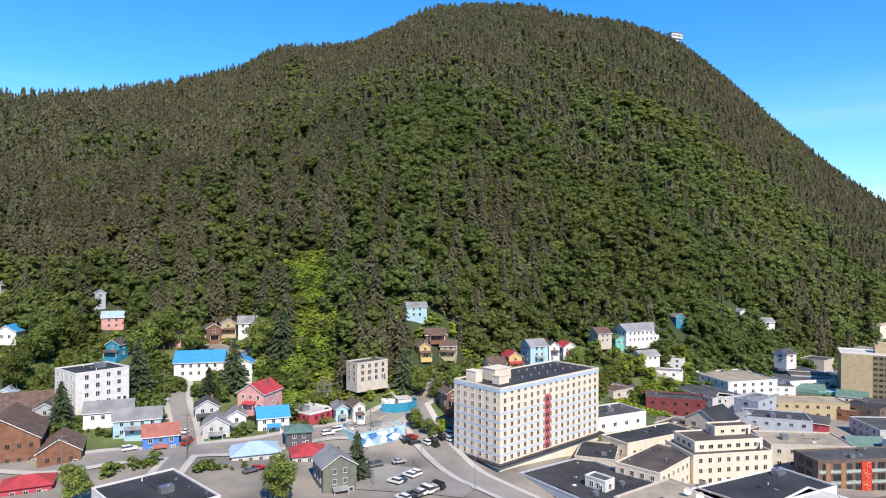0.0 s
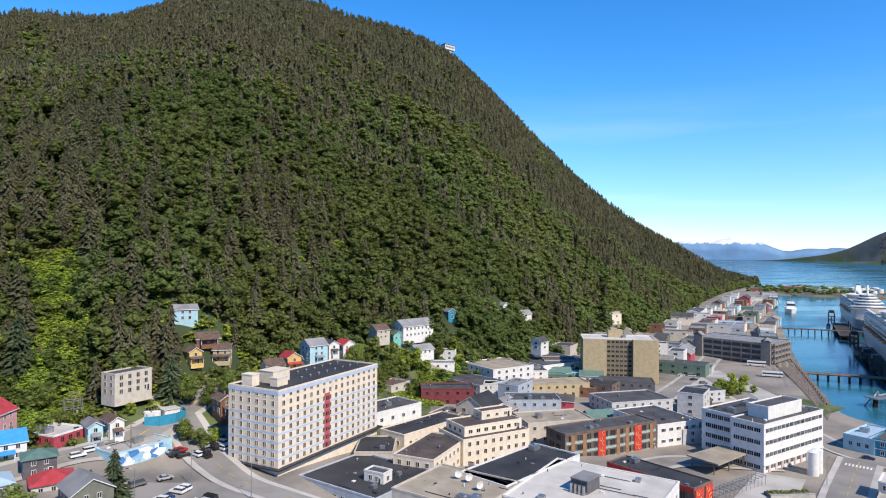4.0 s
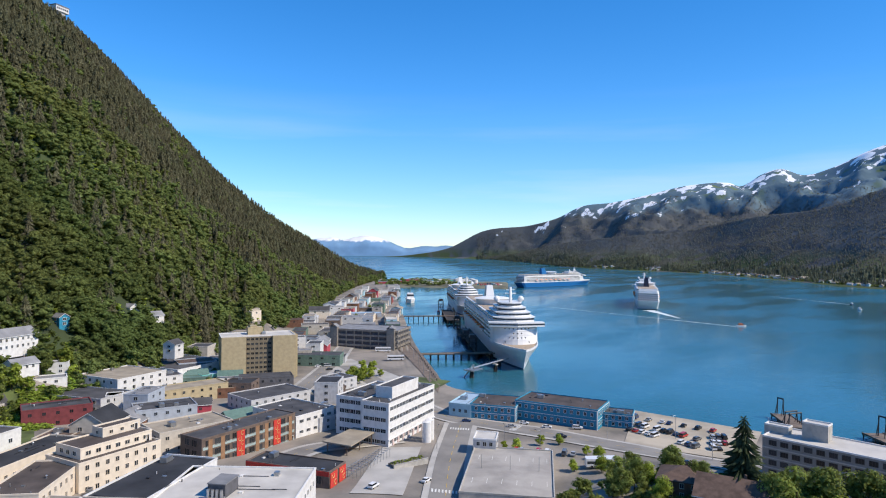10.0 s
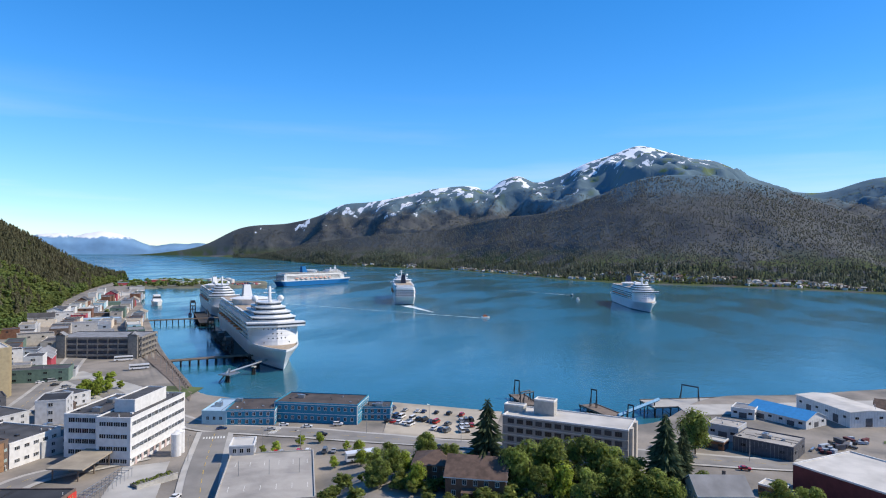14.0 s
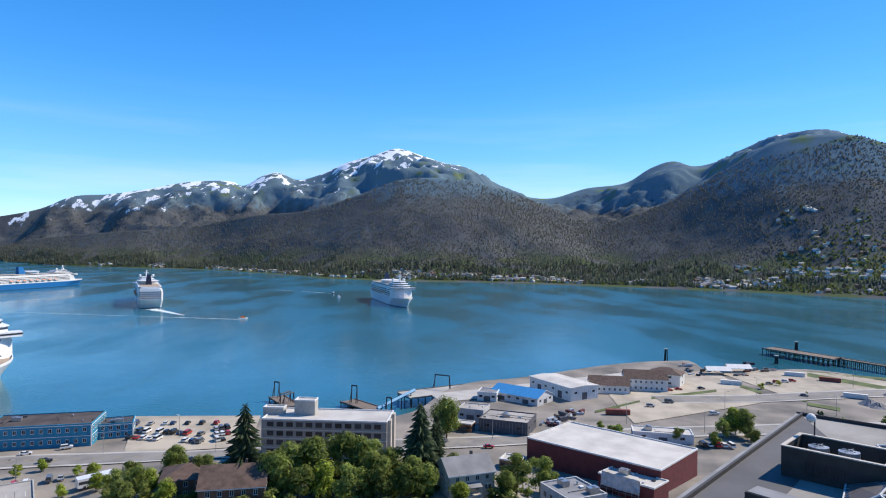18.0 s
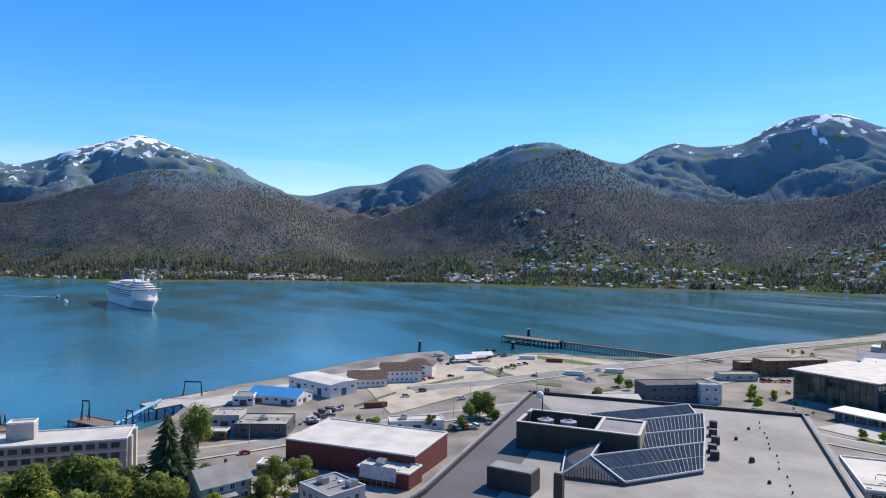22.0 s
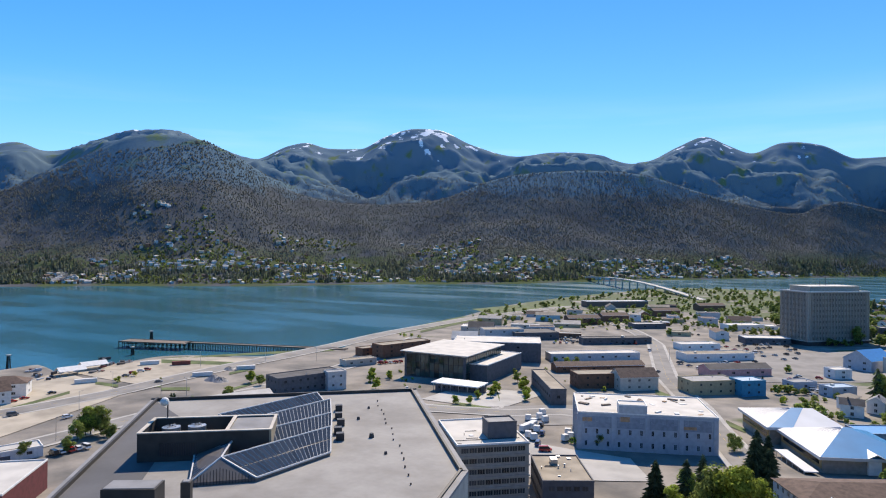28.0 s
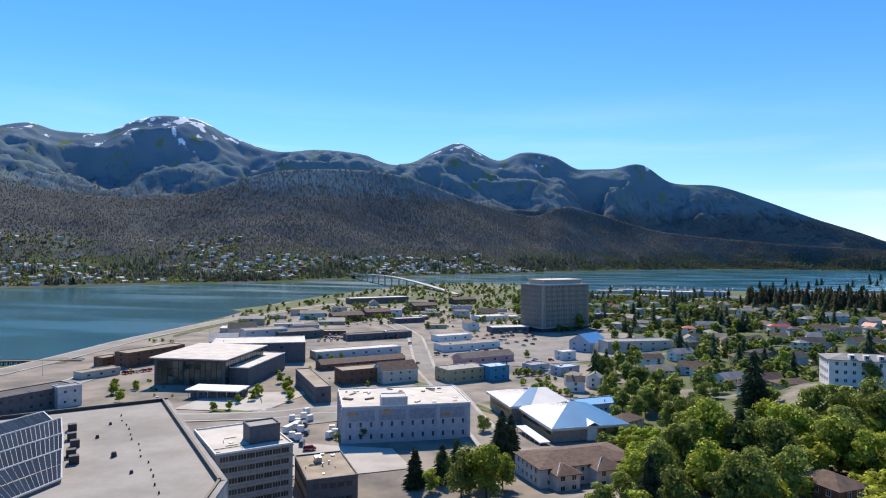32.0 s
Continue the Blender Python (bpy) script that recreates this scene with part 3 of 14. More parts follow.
def island_z(b, r):
    s = np.interp(b, ib, ish)
    rm, rf = s + 0.36 * (4750 - s), s + 0.86 * (4750 - s)
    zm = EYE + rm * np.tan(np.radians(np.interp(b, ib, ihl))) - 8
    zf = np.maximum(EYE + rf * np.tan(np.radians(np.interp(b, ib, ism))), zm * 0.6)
    x, y = polar(b, r)
    u = np.clip((r - s) / (rm - s), 0, 1)
    low = 3 + np.maximum(zm - 3, 4) * (0.12 * np.minimum(u * 8, 1) * u + (1 - 0.12) * (u**1.7)) + fractal(x, y, 420.0, 5, 1.0) * 62 * np.sin(np.pi * u) ** 1.2
    v = np.clip((r - rm) / (rf - rm), 0, 1)
    dip = np.minimum(zm, zf) - 30
    rng_ = zm + (dip - zm) * np.minimum(v / 0.22, 1) ** 1.0
    up = dip + (zf - dip) * np.clip((v - 0.22) / 0.78, 0, 1) ** 1.15
    ridged = (1 - np.abs(fractal(x, y, 380.0, 6, 5.0)) * 2.2) * 130 * np.sin(np.pi * np.clip((v - 0.2) / 0.8, 0, 1)) * np.clip(zf / 500, 0.1, 1)
    high = np.where(v < 0.22, rng_, up + ridged - 58 * np.sin(np.pi * np.clip((v - 0.2) / 0.8, 0, 1)))
    z = np.where(r <= rm, low, high)
    return np.where(r > rf, zf - (r - rf) * 0.8, np.where(r < s, -6, z))


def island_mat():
    """Woods below, rock and heath above, old snow on the tops; colours imitate haze."""
    m = mat("hazed_island_slope", (0.102, 0.107, 0.107), rough=1.0, var=0.2, scale=0.006, fine=0.08, stain=(0.075, 0.08, 0.088), bump=0.6, spec=0.0)
    nt = m.node_tree
    n, ln = nt.nodes, nt.links
    b = n["Principled BSDF"]
    base = b.inputs["Base Color"].links[0].from_socket
    tc = n.new("ShaderNodeTexCoord")
    sep = n.new("ShaderNodeSeparateXYZ")
    ln.new(tc.outputs["Object"], sep.inputs[0])
    pz = n.new("ShaderNodeTexNoise")
    pz.inputs["Scale"].default_value, pz.inputs["Detail"].default_value = 0.015, 9
    mp = n.new("ShaderNodeMapping")
    mp.inputs["Scale"].default_value = (1, 1, 0.35)
    ln.new(tc.outputs["Object"], mp.inputs[0])
    ln.new(mp.outputs[0], pz.inputs["Vector"])

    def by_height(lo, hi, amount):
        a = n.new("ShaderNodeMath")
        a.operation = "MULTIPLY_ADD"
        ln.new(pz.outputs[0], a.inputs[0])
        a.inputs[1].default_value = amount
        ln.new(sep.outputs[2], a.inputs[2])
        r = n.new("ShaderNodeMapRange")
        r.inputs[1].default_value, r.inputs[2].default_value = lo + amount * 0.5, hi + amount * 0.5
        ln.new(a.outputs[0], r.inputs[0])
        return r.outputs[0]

    def over(under, col, fac):
        x = n.new("ShaderNodeMix")
        x.data_type = "RGBA"
        ln.new(fac, x.inputs[0])
        ln.new(under, x.inputs[6])
        x.inputs[7].default_value = (*col, 1)
        return x.outputs[2]

    # blue-grey of heath and rock has aerial haze mixed into the colour
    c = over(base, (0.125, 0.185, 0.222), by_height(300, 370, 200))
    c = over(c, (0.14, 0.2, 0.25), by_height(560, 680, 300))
    # steep meadows in the gullies above the woods, lawns low down by the shore
    mv = n.new("ShaderNodeTexNoise")
    mv.inputs["Scale"].default_value, mv.inputs["Detail"].default_value = 0.0085, 5
    m2 = n.new("ShaderNodeMapping")
    m2.inputs["Scale"].default_value = (1.6, 1.0, 0.5)
    ln.new(tc.outputs["Object"], m2.inputs[0])
    ln.new(m2.outputs[0], mv.inputs["Vector"])

    def where(socket, lo, hi):
        q = n.new("ShaderNodeMapRange")
        q.inputs[1].default_value, q.inputs[2].default_value = lo, hi
        ln.new(socket, q.inputs[0])
        return q.outputs[0]

    def times(p, q):
        k = n.new("ShaderNodeMath")
        k.operation = "MULTIPLY"
        ln.new(p, k.inputs[0])
        ln.new(q, k.inputs[1])
        return k.outputs[0]

    c = over(c, (0.14, 0.185, 0.09), times(where(mv.outputs[0], 0.58, 0.68), by_height(360, 460, 200)))
    c = over(c, (0.08, 0.10, 0.05), times(where(mv.outputs[0], 0.42, 0.5), where(sep.outputs[2], 110, 60)))
    # snow lies on the summits of the southern range
    sx = n.new("ShaderNodeMapRange")
    sx.inputs[1].default_value, sx.inputs[2].default_value, sx.inputs[3].default_value, sx.inputs[4].default_value = -1200, 2000, -230, 240
    ln.new(sep.outputs[1], sx.inputs[0])
    hh = n.new("ShaderNodeMath")
    ln.new(sep.outputs[2], hh.inputs[0])
    ln.new(sx.outputs[0], hh.inputs[1])
    a = n.new("ShaderNodeMath")
    a.operation = "MULTIPLY_ADD"
    ln.new(pz.outputs[0], a.inputs[0])
    a.inputs[1].default_value = 1300
    ln.new(hh.outputs[0], a.inputs[2])
    r = n.new("ShaderNodeMapRange")
    r.inputs[1].default_value, r.inputs[2].default_value = 1305, 1340
    ln.new(a.outputs[0], r.inputs[0])
    c = over(c, (0.82, 0.84, 0.88), r.outputs[0])
    ln.new(c, b.inputs["Base Color"])
    return m


iu = np.r_[-0.03, 0.0, np.linspace(0.02, 0.36, 55), np.linspace(0.375, 0.86, 70), 0.9, 1.0]
ir = ish[:, None] + (4750 - ish)[:, None] * iu[None]
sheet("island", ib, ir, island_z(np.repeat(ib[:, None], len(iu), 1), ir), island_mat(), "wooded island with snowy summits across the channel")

# farthest range down the channel
db = np.arange(34, 56.01, 0.25)
top = EYE + 4860 * np.tan(np.radians(smooth_steps("34:0.3 38.6:0.6 40.4:1.05 42.4:0.9 43.9:1.25 46:0.8 47.5:0.2 49.5:0.3 51:0.4 56:0.3", db)))
top += 9 * fractal(db * 40, db * 0, 30.0)
dz = np.stack([np.full_like(db, 20.0), 20 + (top - 20) * 0.5, top, np.full_like(db, 0.0)], 1)
dr = np.repeat(np.array([4840.0, 4865, 4885, 4895])[None], len(db), 0)
# the range's blue is aerial haze put into its base colour
M_FAR = mat("hazed_distant_range", (0.16, 0.30, 0.48), rough=1.0, var=0.08, scale=0.01, fine=0.05)
def snowy_tops(m, lo, hi):
    """Old snow above a ragged line."""
    n, ln = m.node_tree.nodes, m.node_tree.links
    b = n["Principled BSDF"]
    base = b.inputs["Base Color"].links[0].from_socket
    tc, sp, nz, ad, mr, mx = (n.new("ShaderNode" + k) for k in ("TexCoord", "SeparateXYZ", "TexNoise", "Math", "MapRange", "Mix"))
    nz.inputs["Scale"].default_value, nz.inputs["Detail"].default_value = 0.03, 6
    ln.new(tc.outputs["Object"], sp.inputs[0])
    ln.new(tc.outputs["Object"], nz.inputs["Vector"])
    ad.operation = "MULTIPLY_ADD"
    ln.new(nz.outputs[0], ad.inputs[0])
    ad.inputs[1].default_value = 60
    ln.new(sp.outputs[2], ad.inputs[2])
    mr.inputs[1].default_value, mr.inputs[2].default_value = lo + 30, hi + 30
    ln.new(ad.outputs[0], mr.inputs[0])
    mx.data_type = "RGBA"
    ln.new(mr.outputs[0], mx.inputs[0])
    ln.new(base, mx.inputs[6])
    mx.inputs[7].default_value = (0.78, 0.82, 0.88, 1)
    ln.new(mx.outputs[2], b.inputs["Base Color"])


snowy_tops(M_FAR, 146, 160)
sheet("backdrop", db, dr, dz, M_FAR, "distant snowy range at the channel's end, blued by painted haze")

# ---- builders ----
def part(name, bm, material, parent, label="", m=None):
    me = bpy.data.meshes.new(name)
    bm.to_mesh(me)
    bm.free()
    for q in material if isinstance(material, (list, tuple)) else [material]:
        me.materials.append(q)
    return child(name, me, parent, m, label)


def child(name, me, parent, m=None, label=""):
    ob = new(name, me)
    ob.parent = parent
    if m is not None:
        ob.matrix_local = m
    if label:
        ob["label"] = label
    return ob


def box(bm, x0, x1, y0, y1, z0, z1, mi=0):
    v = [bm.verts.new(p) for p in ((x0, y0, z0), (x1, y0, z0), (x1, y1, z0), (x0, y1, z0), (x0, y0, z1), (x1, y0, z1), (x1, y1, z1), (x0, y1, z1))]
    for q in ((0, 3, 2, 1), (4, 5, 6, 7), (0, 1, 5, 4), (1, 2, 6, 5), (2, 3, 7, 6), (3, 0, 4, 7)):
        f = bm.faces.new([v[i] for i in q])
        f.material_index = mi
    return bm


def cyl(bm, x, y, z0, z1, r0, r1=None, n=10, mi=0):
    r1 = r0 if r1 is None else r1
    lo = [bm.verts.new((x + r0 * math.cos(2 * math.pi * k / n), y + r0 * math.sin(2 * math.pi * k / n), z0)) for k in range(n)]
    hi = [bm.verts.new((x + r1 * math.cos(2 * math.pi * k / n), y + r1 * math.sin(2 * math.pi * k / n), z1)) for k in range(n)]
    for k in range(n):
        bm.faces.new((lo[k], lo[(k + 1) % n], hi[(k + 1) % n], hi[k])).material_index = mi
    bm.faces.new(hi).material_index = mi
    bm.faces.new(lo[::-1]).material_index = mi
    return bm


def prism(bm, pts, z0, z1, mi=0):
    """An upright prism over a counter-clockwise outline."""
    lo, hi = [bm.verts.new((*p, z0)) for p in pts], [bm.verts.new((*p, z1)) for p in pts]
    n = len(pts)
    for k in range(n):
        bm.faces.new((lo[k], lo[(k + 1) % n], hi[(k + 1) % n], hi[k])).material_index = mi
    bm.faces.new(hi).material_index = mi
    bm.faces.new(lo[::-1]).material_index = mi
    return bm


def beam(bm, a, b, r, n=6, mi=0):
    a, b = Vector(a), Vector(b)
    q = (b - a).to_track_quat("Z", "Y")
    ring = [q @ Vector((r * math.cos(2 * math.pi * k / n), r * math.sin(2 * math.pi * k / n), 0)) for k in range(n)]
    lo, hi = [bm.verts.new(a + p) for p in ring], [bm.verts.new(b + p) for p in ring]
    for k in range(n):
        bm.faces.new((lo[k], lo[(k + 1) % n], hi[(k + 1) % n], hi[k])).material_index = mi
    bm.faces.new(hi).material_index = mi
    bm.faces.new(lo[::-1]).material_index = mi
    return bm


SHARED = {}


def window_mesh(w, h, frame=None, glass_mat=None, bars=1):
    """A window seen from outside: frame proud of the wall, pane set back, sill below. Faces -y, centred on its wall point."""
    key = ("win", round(w, 2), round(h, 2), (frame or M_FRAME).name, (glass_mat or M_GLASS).name, bars)
    if key in SHARED:
        return SHARED[key]
    bm = bmesh.new()
    t = min(0.12, w * 0.09)
    n = bars + 1
    xs = [-w / 2 - t]
    for k in range(n):
        xs += [-w / 2 + w * k / n + (0.035 if k else 0), -w / 2 + w * (k + 1) / n - (0.035 if k < n - 1 else 0)]
    xs.append(w / 2 + t)
    zs = [-h / 2 - t - 0.04, -h / 2, h / 2, h / 2 + t]
    g = [[bm.verts.new((x, -0.1, z)) for z in zs] for x in xs]
    for i in range(len(xs) - 1):
        for j in range(3):
            q = [g[i][j], g[i + 1][j], g[i + 1][j + 1], g[i][j + 1]]
            if j == 1 and i % 2 == 1:
                d = [bm.verts.new((v.co.x, -0.015, v.co.z)) for v in q]
                bm.faces.new(d).material_index = 1
                for k in range(4):
                    bm.faces.new((q[k], q[(k + 1) % 4], d[(k + 1) % 4], d[k]))
            else:
                bm.faces.new(q)
    rim = [g[i][0] for i in range(len(xs))] + [g[-1][j] for j in (1, 2)] + [g[i][3] for i in range(len(xs) - 1, -1, -1)] + [g[0][j] for j in (2, 1)]
    back = [bm.verts.new((v.co.x, 0.02, v.co.z)) for v in rim]
    for k in range(len(rim)):
        bm.faces.new((rim[(k + 1) % len(rim)], rim[k], back[k], back[(k + 1) % len(rim)]))
    me = bpy.data.meshes.new("window")
    bm.to_mesh(me)
    bm.free()
    me.materials.append(frame or M_FRAME)
    me.materials.append(glass_mat or M_GLASS)
    SHARED[key] = me
    return me


def simple_mesh(key, make, mats):
    if key not in SHARED:
        bm = bmesh.new()
        make(bm)
        me = bpy.data.meshes.new(key)
        bm.to_mesh(me)
        bm.free()
        for q in mats:
            me.materials.append(q)
        SHARED[key] = me
    return SHARED[key]


def faces_of(w, d):
    """The four walls of a box: turn, length, and the wall's middle."""
    return ((0, w, 0, -d / 2), (90, d, w / 2, 0), (180, w, 0, d / 2), (270, d, -w / 2, 0))


def seen(root_x, root_y, rot, turn):
    """Whether a wall looks toward the middle of the town."""
    a = radians(rot + turn)
    nx, ny = math.sin(a), -math.cos(a)
    return nx * root_x + ny * root_y < 0.12 * math.hypot(root_x, root_y)


def put_windows(root, x, y, rot, w, d, z_first, storey, rows, bay, win, frame=None, bars=1, margin=0.8, skip=None, proud=0.0, gl=None):
    me = window_mesh(win[0], win[1], frame, gl, bars)
    for f, (turn, length, cx, cy) in enumerate(faces_of(w, d)):
        if not seen(x, y, rot, turn):
            continue
        far_off = math.hypot(x, y)
        if far_off > 850:
            continue
        if far_off > 430 and (math.sin(radians(rot + turn)) * x - math.cos(radians(rot + turn)) * y) / far_off > -0.6:
            continue
        n = max(1, int((length - 2 * margin + bay * 0.25) / bay))
        if math.hypot(x, y) > 420 and n > 8:
            n = int(n * 0.9)
        for r in range(rows):
            for k in range(n):
                if skip and skip(f, r, k, n):
                    continue
                s = (k - (n - 1) / 2) * bay
                child("window", me, root, Matrix.Translation((cx, cy, 0)) @ pose(0, 0, 0, 0, 0, turn) @ Matrix.Translation((s, -0.01 - proud, z_first + r * storey)))


def vent_mesh(k):
    def make(bm):
        if k == 0:
            box(bm, -0.9, 0.9, -0.7, 0.7, 0, 1.0)
            box(bm, -0.75, 0.75, -0.55, 0.55, 1.0, 1.12)
        elif k == 1:
            cyl(bm, 0, 0, 0, 0.7, 0.22, n=8)
            cyl(bm, 0, 0, 0.7, 0.95, 0.42, 0.3, n=8)
        else:
            box(bm, -1.6, 1.6, -1.1, 1.1, 0.15, 1.7)
            box(bm, -1.4, 1.4, -0.9, 0.9, 0, 0.15)
            cyl(bm, 0.5, 0, 1.7, 1.9, 0.7, n=12)
    return simple_mesh("vent_%d" % k, make, [M_STEEL])


def gable_roof(w, d, h, pitch, over, thick, trim=0):
    """Two thick roof slopes; the ridge runs along x."""
    bm = bmesh.new()
    rise = (d / 2) * pitch
    for s in (-1, 1):
        e = d / 2 + over
        ze = h - over * pitch
        pts = [(-w / 2 - over, s * e, ze), (w / 2 + over, s * e, ze), (w / 2 + over, 0, h + rise), (-w / 2 - over, 0, h + rise)]
        lo, hi = [bm.verts.new(p) for p in pts], [bm.verts.new((p[0], p[1], p[2] + thick)) for p in pts]
        for q in (hi, lo[::-1]):
            bm.faces.new(q)
        for k in range(4):
            bm.faces.new((lo[k], lo[(k + 1) % 4], hi[(k + 1) % 4], hi[k])).material_index = trim
    bmesh.ops.recalc_face_normals(bm, faces=bm.faces[:])
    return bm


def hip_roof(w, d, h, pitch, over, thick):
    bm = bmesh.new()
    long, short = (w, d) if w >= d else (d, w)
    run = short / 2
    rise = run * pitch
    ridge = max((long - short) / 2, 0.3)

    def at(a, b, z):
        return (a, b, z) if w >= d else (b, a, z)

    for dz, flip in ((0, True), (thick, False)):
        c = [bm.verts.new(at(sx * (long / 2 + over), sy * (short / 2 + over), h - over * pitch * 0.6 + dz)) for sx, sy in ((-1, -1), (1, -1), (1, 1), (-1, 1))]
        r = [bm.verts.new(at(-ridge, 0, h + rise + dz)), bm.verts.new(at(ridge, 0, h + rise + dz))]
        for q in ((c[0], c[1], r[1], r[0]), (c[1], c[2], r[1]), (c[2], c[3], r[0], r[1]), (c[3], c[0], r[0])):
            bm.faces.new(q)
        if flip:
            base = c
        else:
            for k in range(4):
                bm.faces.new((base[k], base[(k + 1) % 4], c[(k + 1) % 4], c[k]))
    bmesh.ops.recalc_face_normals(bm, faces=bm.faces[:])
    return bm


HOMELY = ("house", "garage", "guest_house", "row_house", "inn", "mansion", "hall", "cable_station")


def door_mesh():
    def make(bm):
        box(bm, -0.5, 0.5, -0.06, 0.02, 0, 2.1)
        box(bm, -0.65, -0.5, -0.1, 0.02, 0, 2.2, 1)
        box(bm, 0.5, 0.65, -0.1, 0.02, 0, 2.2, 1)
        box(bm, -0.65, 0.65, -0.1, 0.02, 2.2, 2.35, 1)
    return simple_mesh("door", make, [M_DARK, M_TRIM])


INDUSTRIAL = ("workshop", "warehouse", "shed")


def loading_doors(root, x, y, rot, w, d, h):
    """Wide dark roller doors, a strip of small windows and a side door on metal sheds."""
    for turn, length, cx, cy in faces_of(w, d):
        if not seen(x, y, rot, turn):
            continue
        m = Matrix.Translation((cx, cy, 0)) @ pose(0, 0, 0, 0, 0, turn)
        n = max(1, int(length / 14))
        for k in range(n):
            e = (k - (n - 1) / 2) * length / n
            part("roller_door", box(bmesh.new(), e - 1.8, e + 1.8, -0.06, 0.02, 0, min(4.0, h * 0.62)), MW["dgrey"], root, "dark roller door", m)
            for q in (-0.32, 0.32):
                child("window", window_mesh(1.6, 0.8, M_DARK), root, m @ Matrix.Translation((e + q * length / n, -0.01, h * 0.6)))
        if length > 12:
            rib = bmesh.new()
            for k in range(int(length / 1.5)):
                box(rib, -length / 2 + 0.7 + 1.5 * k, -length / 2 + 0.76 + 1.5 * k, -0.04, 0.0, 0.0, h - 0.1)
            tagged(part("siding_rib", rib, M_STEEL, root, "", m), "upright siding ribs", kind="stuff")


def add_porch(root, w, y, wm, rm):
    """A porch along the street side: floor, posts and a lean-to roof."""
    e = w / 2
    part("porch_floor", box(bmesh.new(), -e, e, y - 1.9, y - 0.01, -1.5, 0.15), wm, root)
    for x in (-e + 0.1, e - 0.1):
        part("porch_post", box(bmesh.new(), x - 0.08, x + 0.08, y - 1.88, y - 1.72, 0.154, 2.32), M_TRIM, root)
    bm = bmesh.new()
    v = [bm.verts.new((a, y + b, c)) for c0 in (2.3, 2.45) for a, b, c in ((-e - 0.2, -2.2, c0), (e + 0.2, -2.2, c0), (e + 0.2, -0.02, c0 + 0.7), (-e - 0.2, -0.02, c0 + 0.7))]
    for q in ((0, 3, 2, 1), (4, 5, 6, 7), (0, 1, 5, 4), (1, 2, 6, 5), (2, 3, 7, 6), (3, 0, 4, 7)):
        bm.faces.new([v[i] for i in q])
    part("porch_roof", bm, rm, root, "lean-to porch roof")


def roof_gear(w, d, h, r):
    """Hatches, pipe runs and curbs lying about a flat roof."""
    bm = bmesh.new()
    for _ in range(3 + int(w * d / 90)):
        x, y, k = r.uniform(-w / 2 + 1.2, w / 2 - 1.2), r.uniform(-d / 2 + 1.2, d / 2 - 1.2), r.random()
        if k < 0.35:
            a, b = r.uniform(0.25, 0.7), r.uniform(0.25, 0.7)
            box(bm, x - a, x + a, y - b, y + b, h, h + r.uniform(0.2, 0.6), r.randint(0, 2))
        elif k < 0.75:
            cyl(bm, x, y, h, h + r.uniform(0.3, 0.9), r.uniform(0.08, 0.2), n=6, mi=r.randint(0, 2))
        else:
            e = min(w / 2 - 1, abs(x) + r.uniform(1.5, 5))
            beam(bm, (min(x, e), y, h + 0.18), (max(x, e) + 0.5, y, h + 0.18), 0.1, 5, 1)
    return bm


CATEGORY = {"house": "house", "shop_building": "building", "shed": "shed", "hotel": "hotel"}
rnd = random.Random(11)


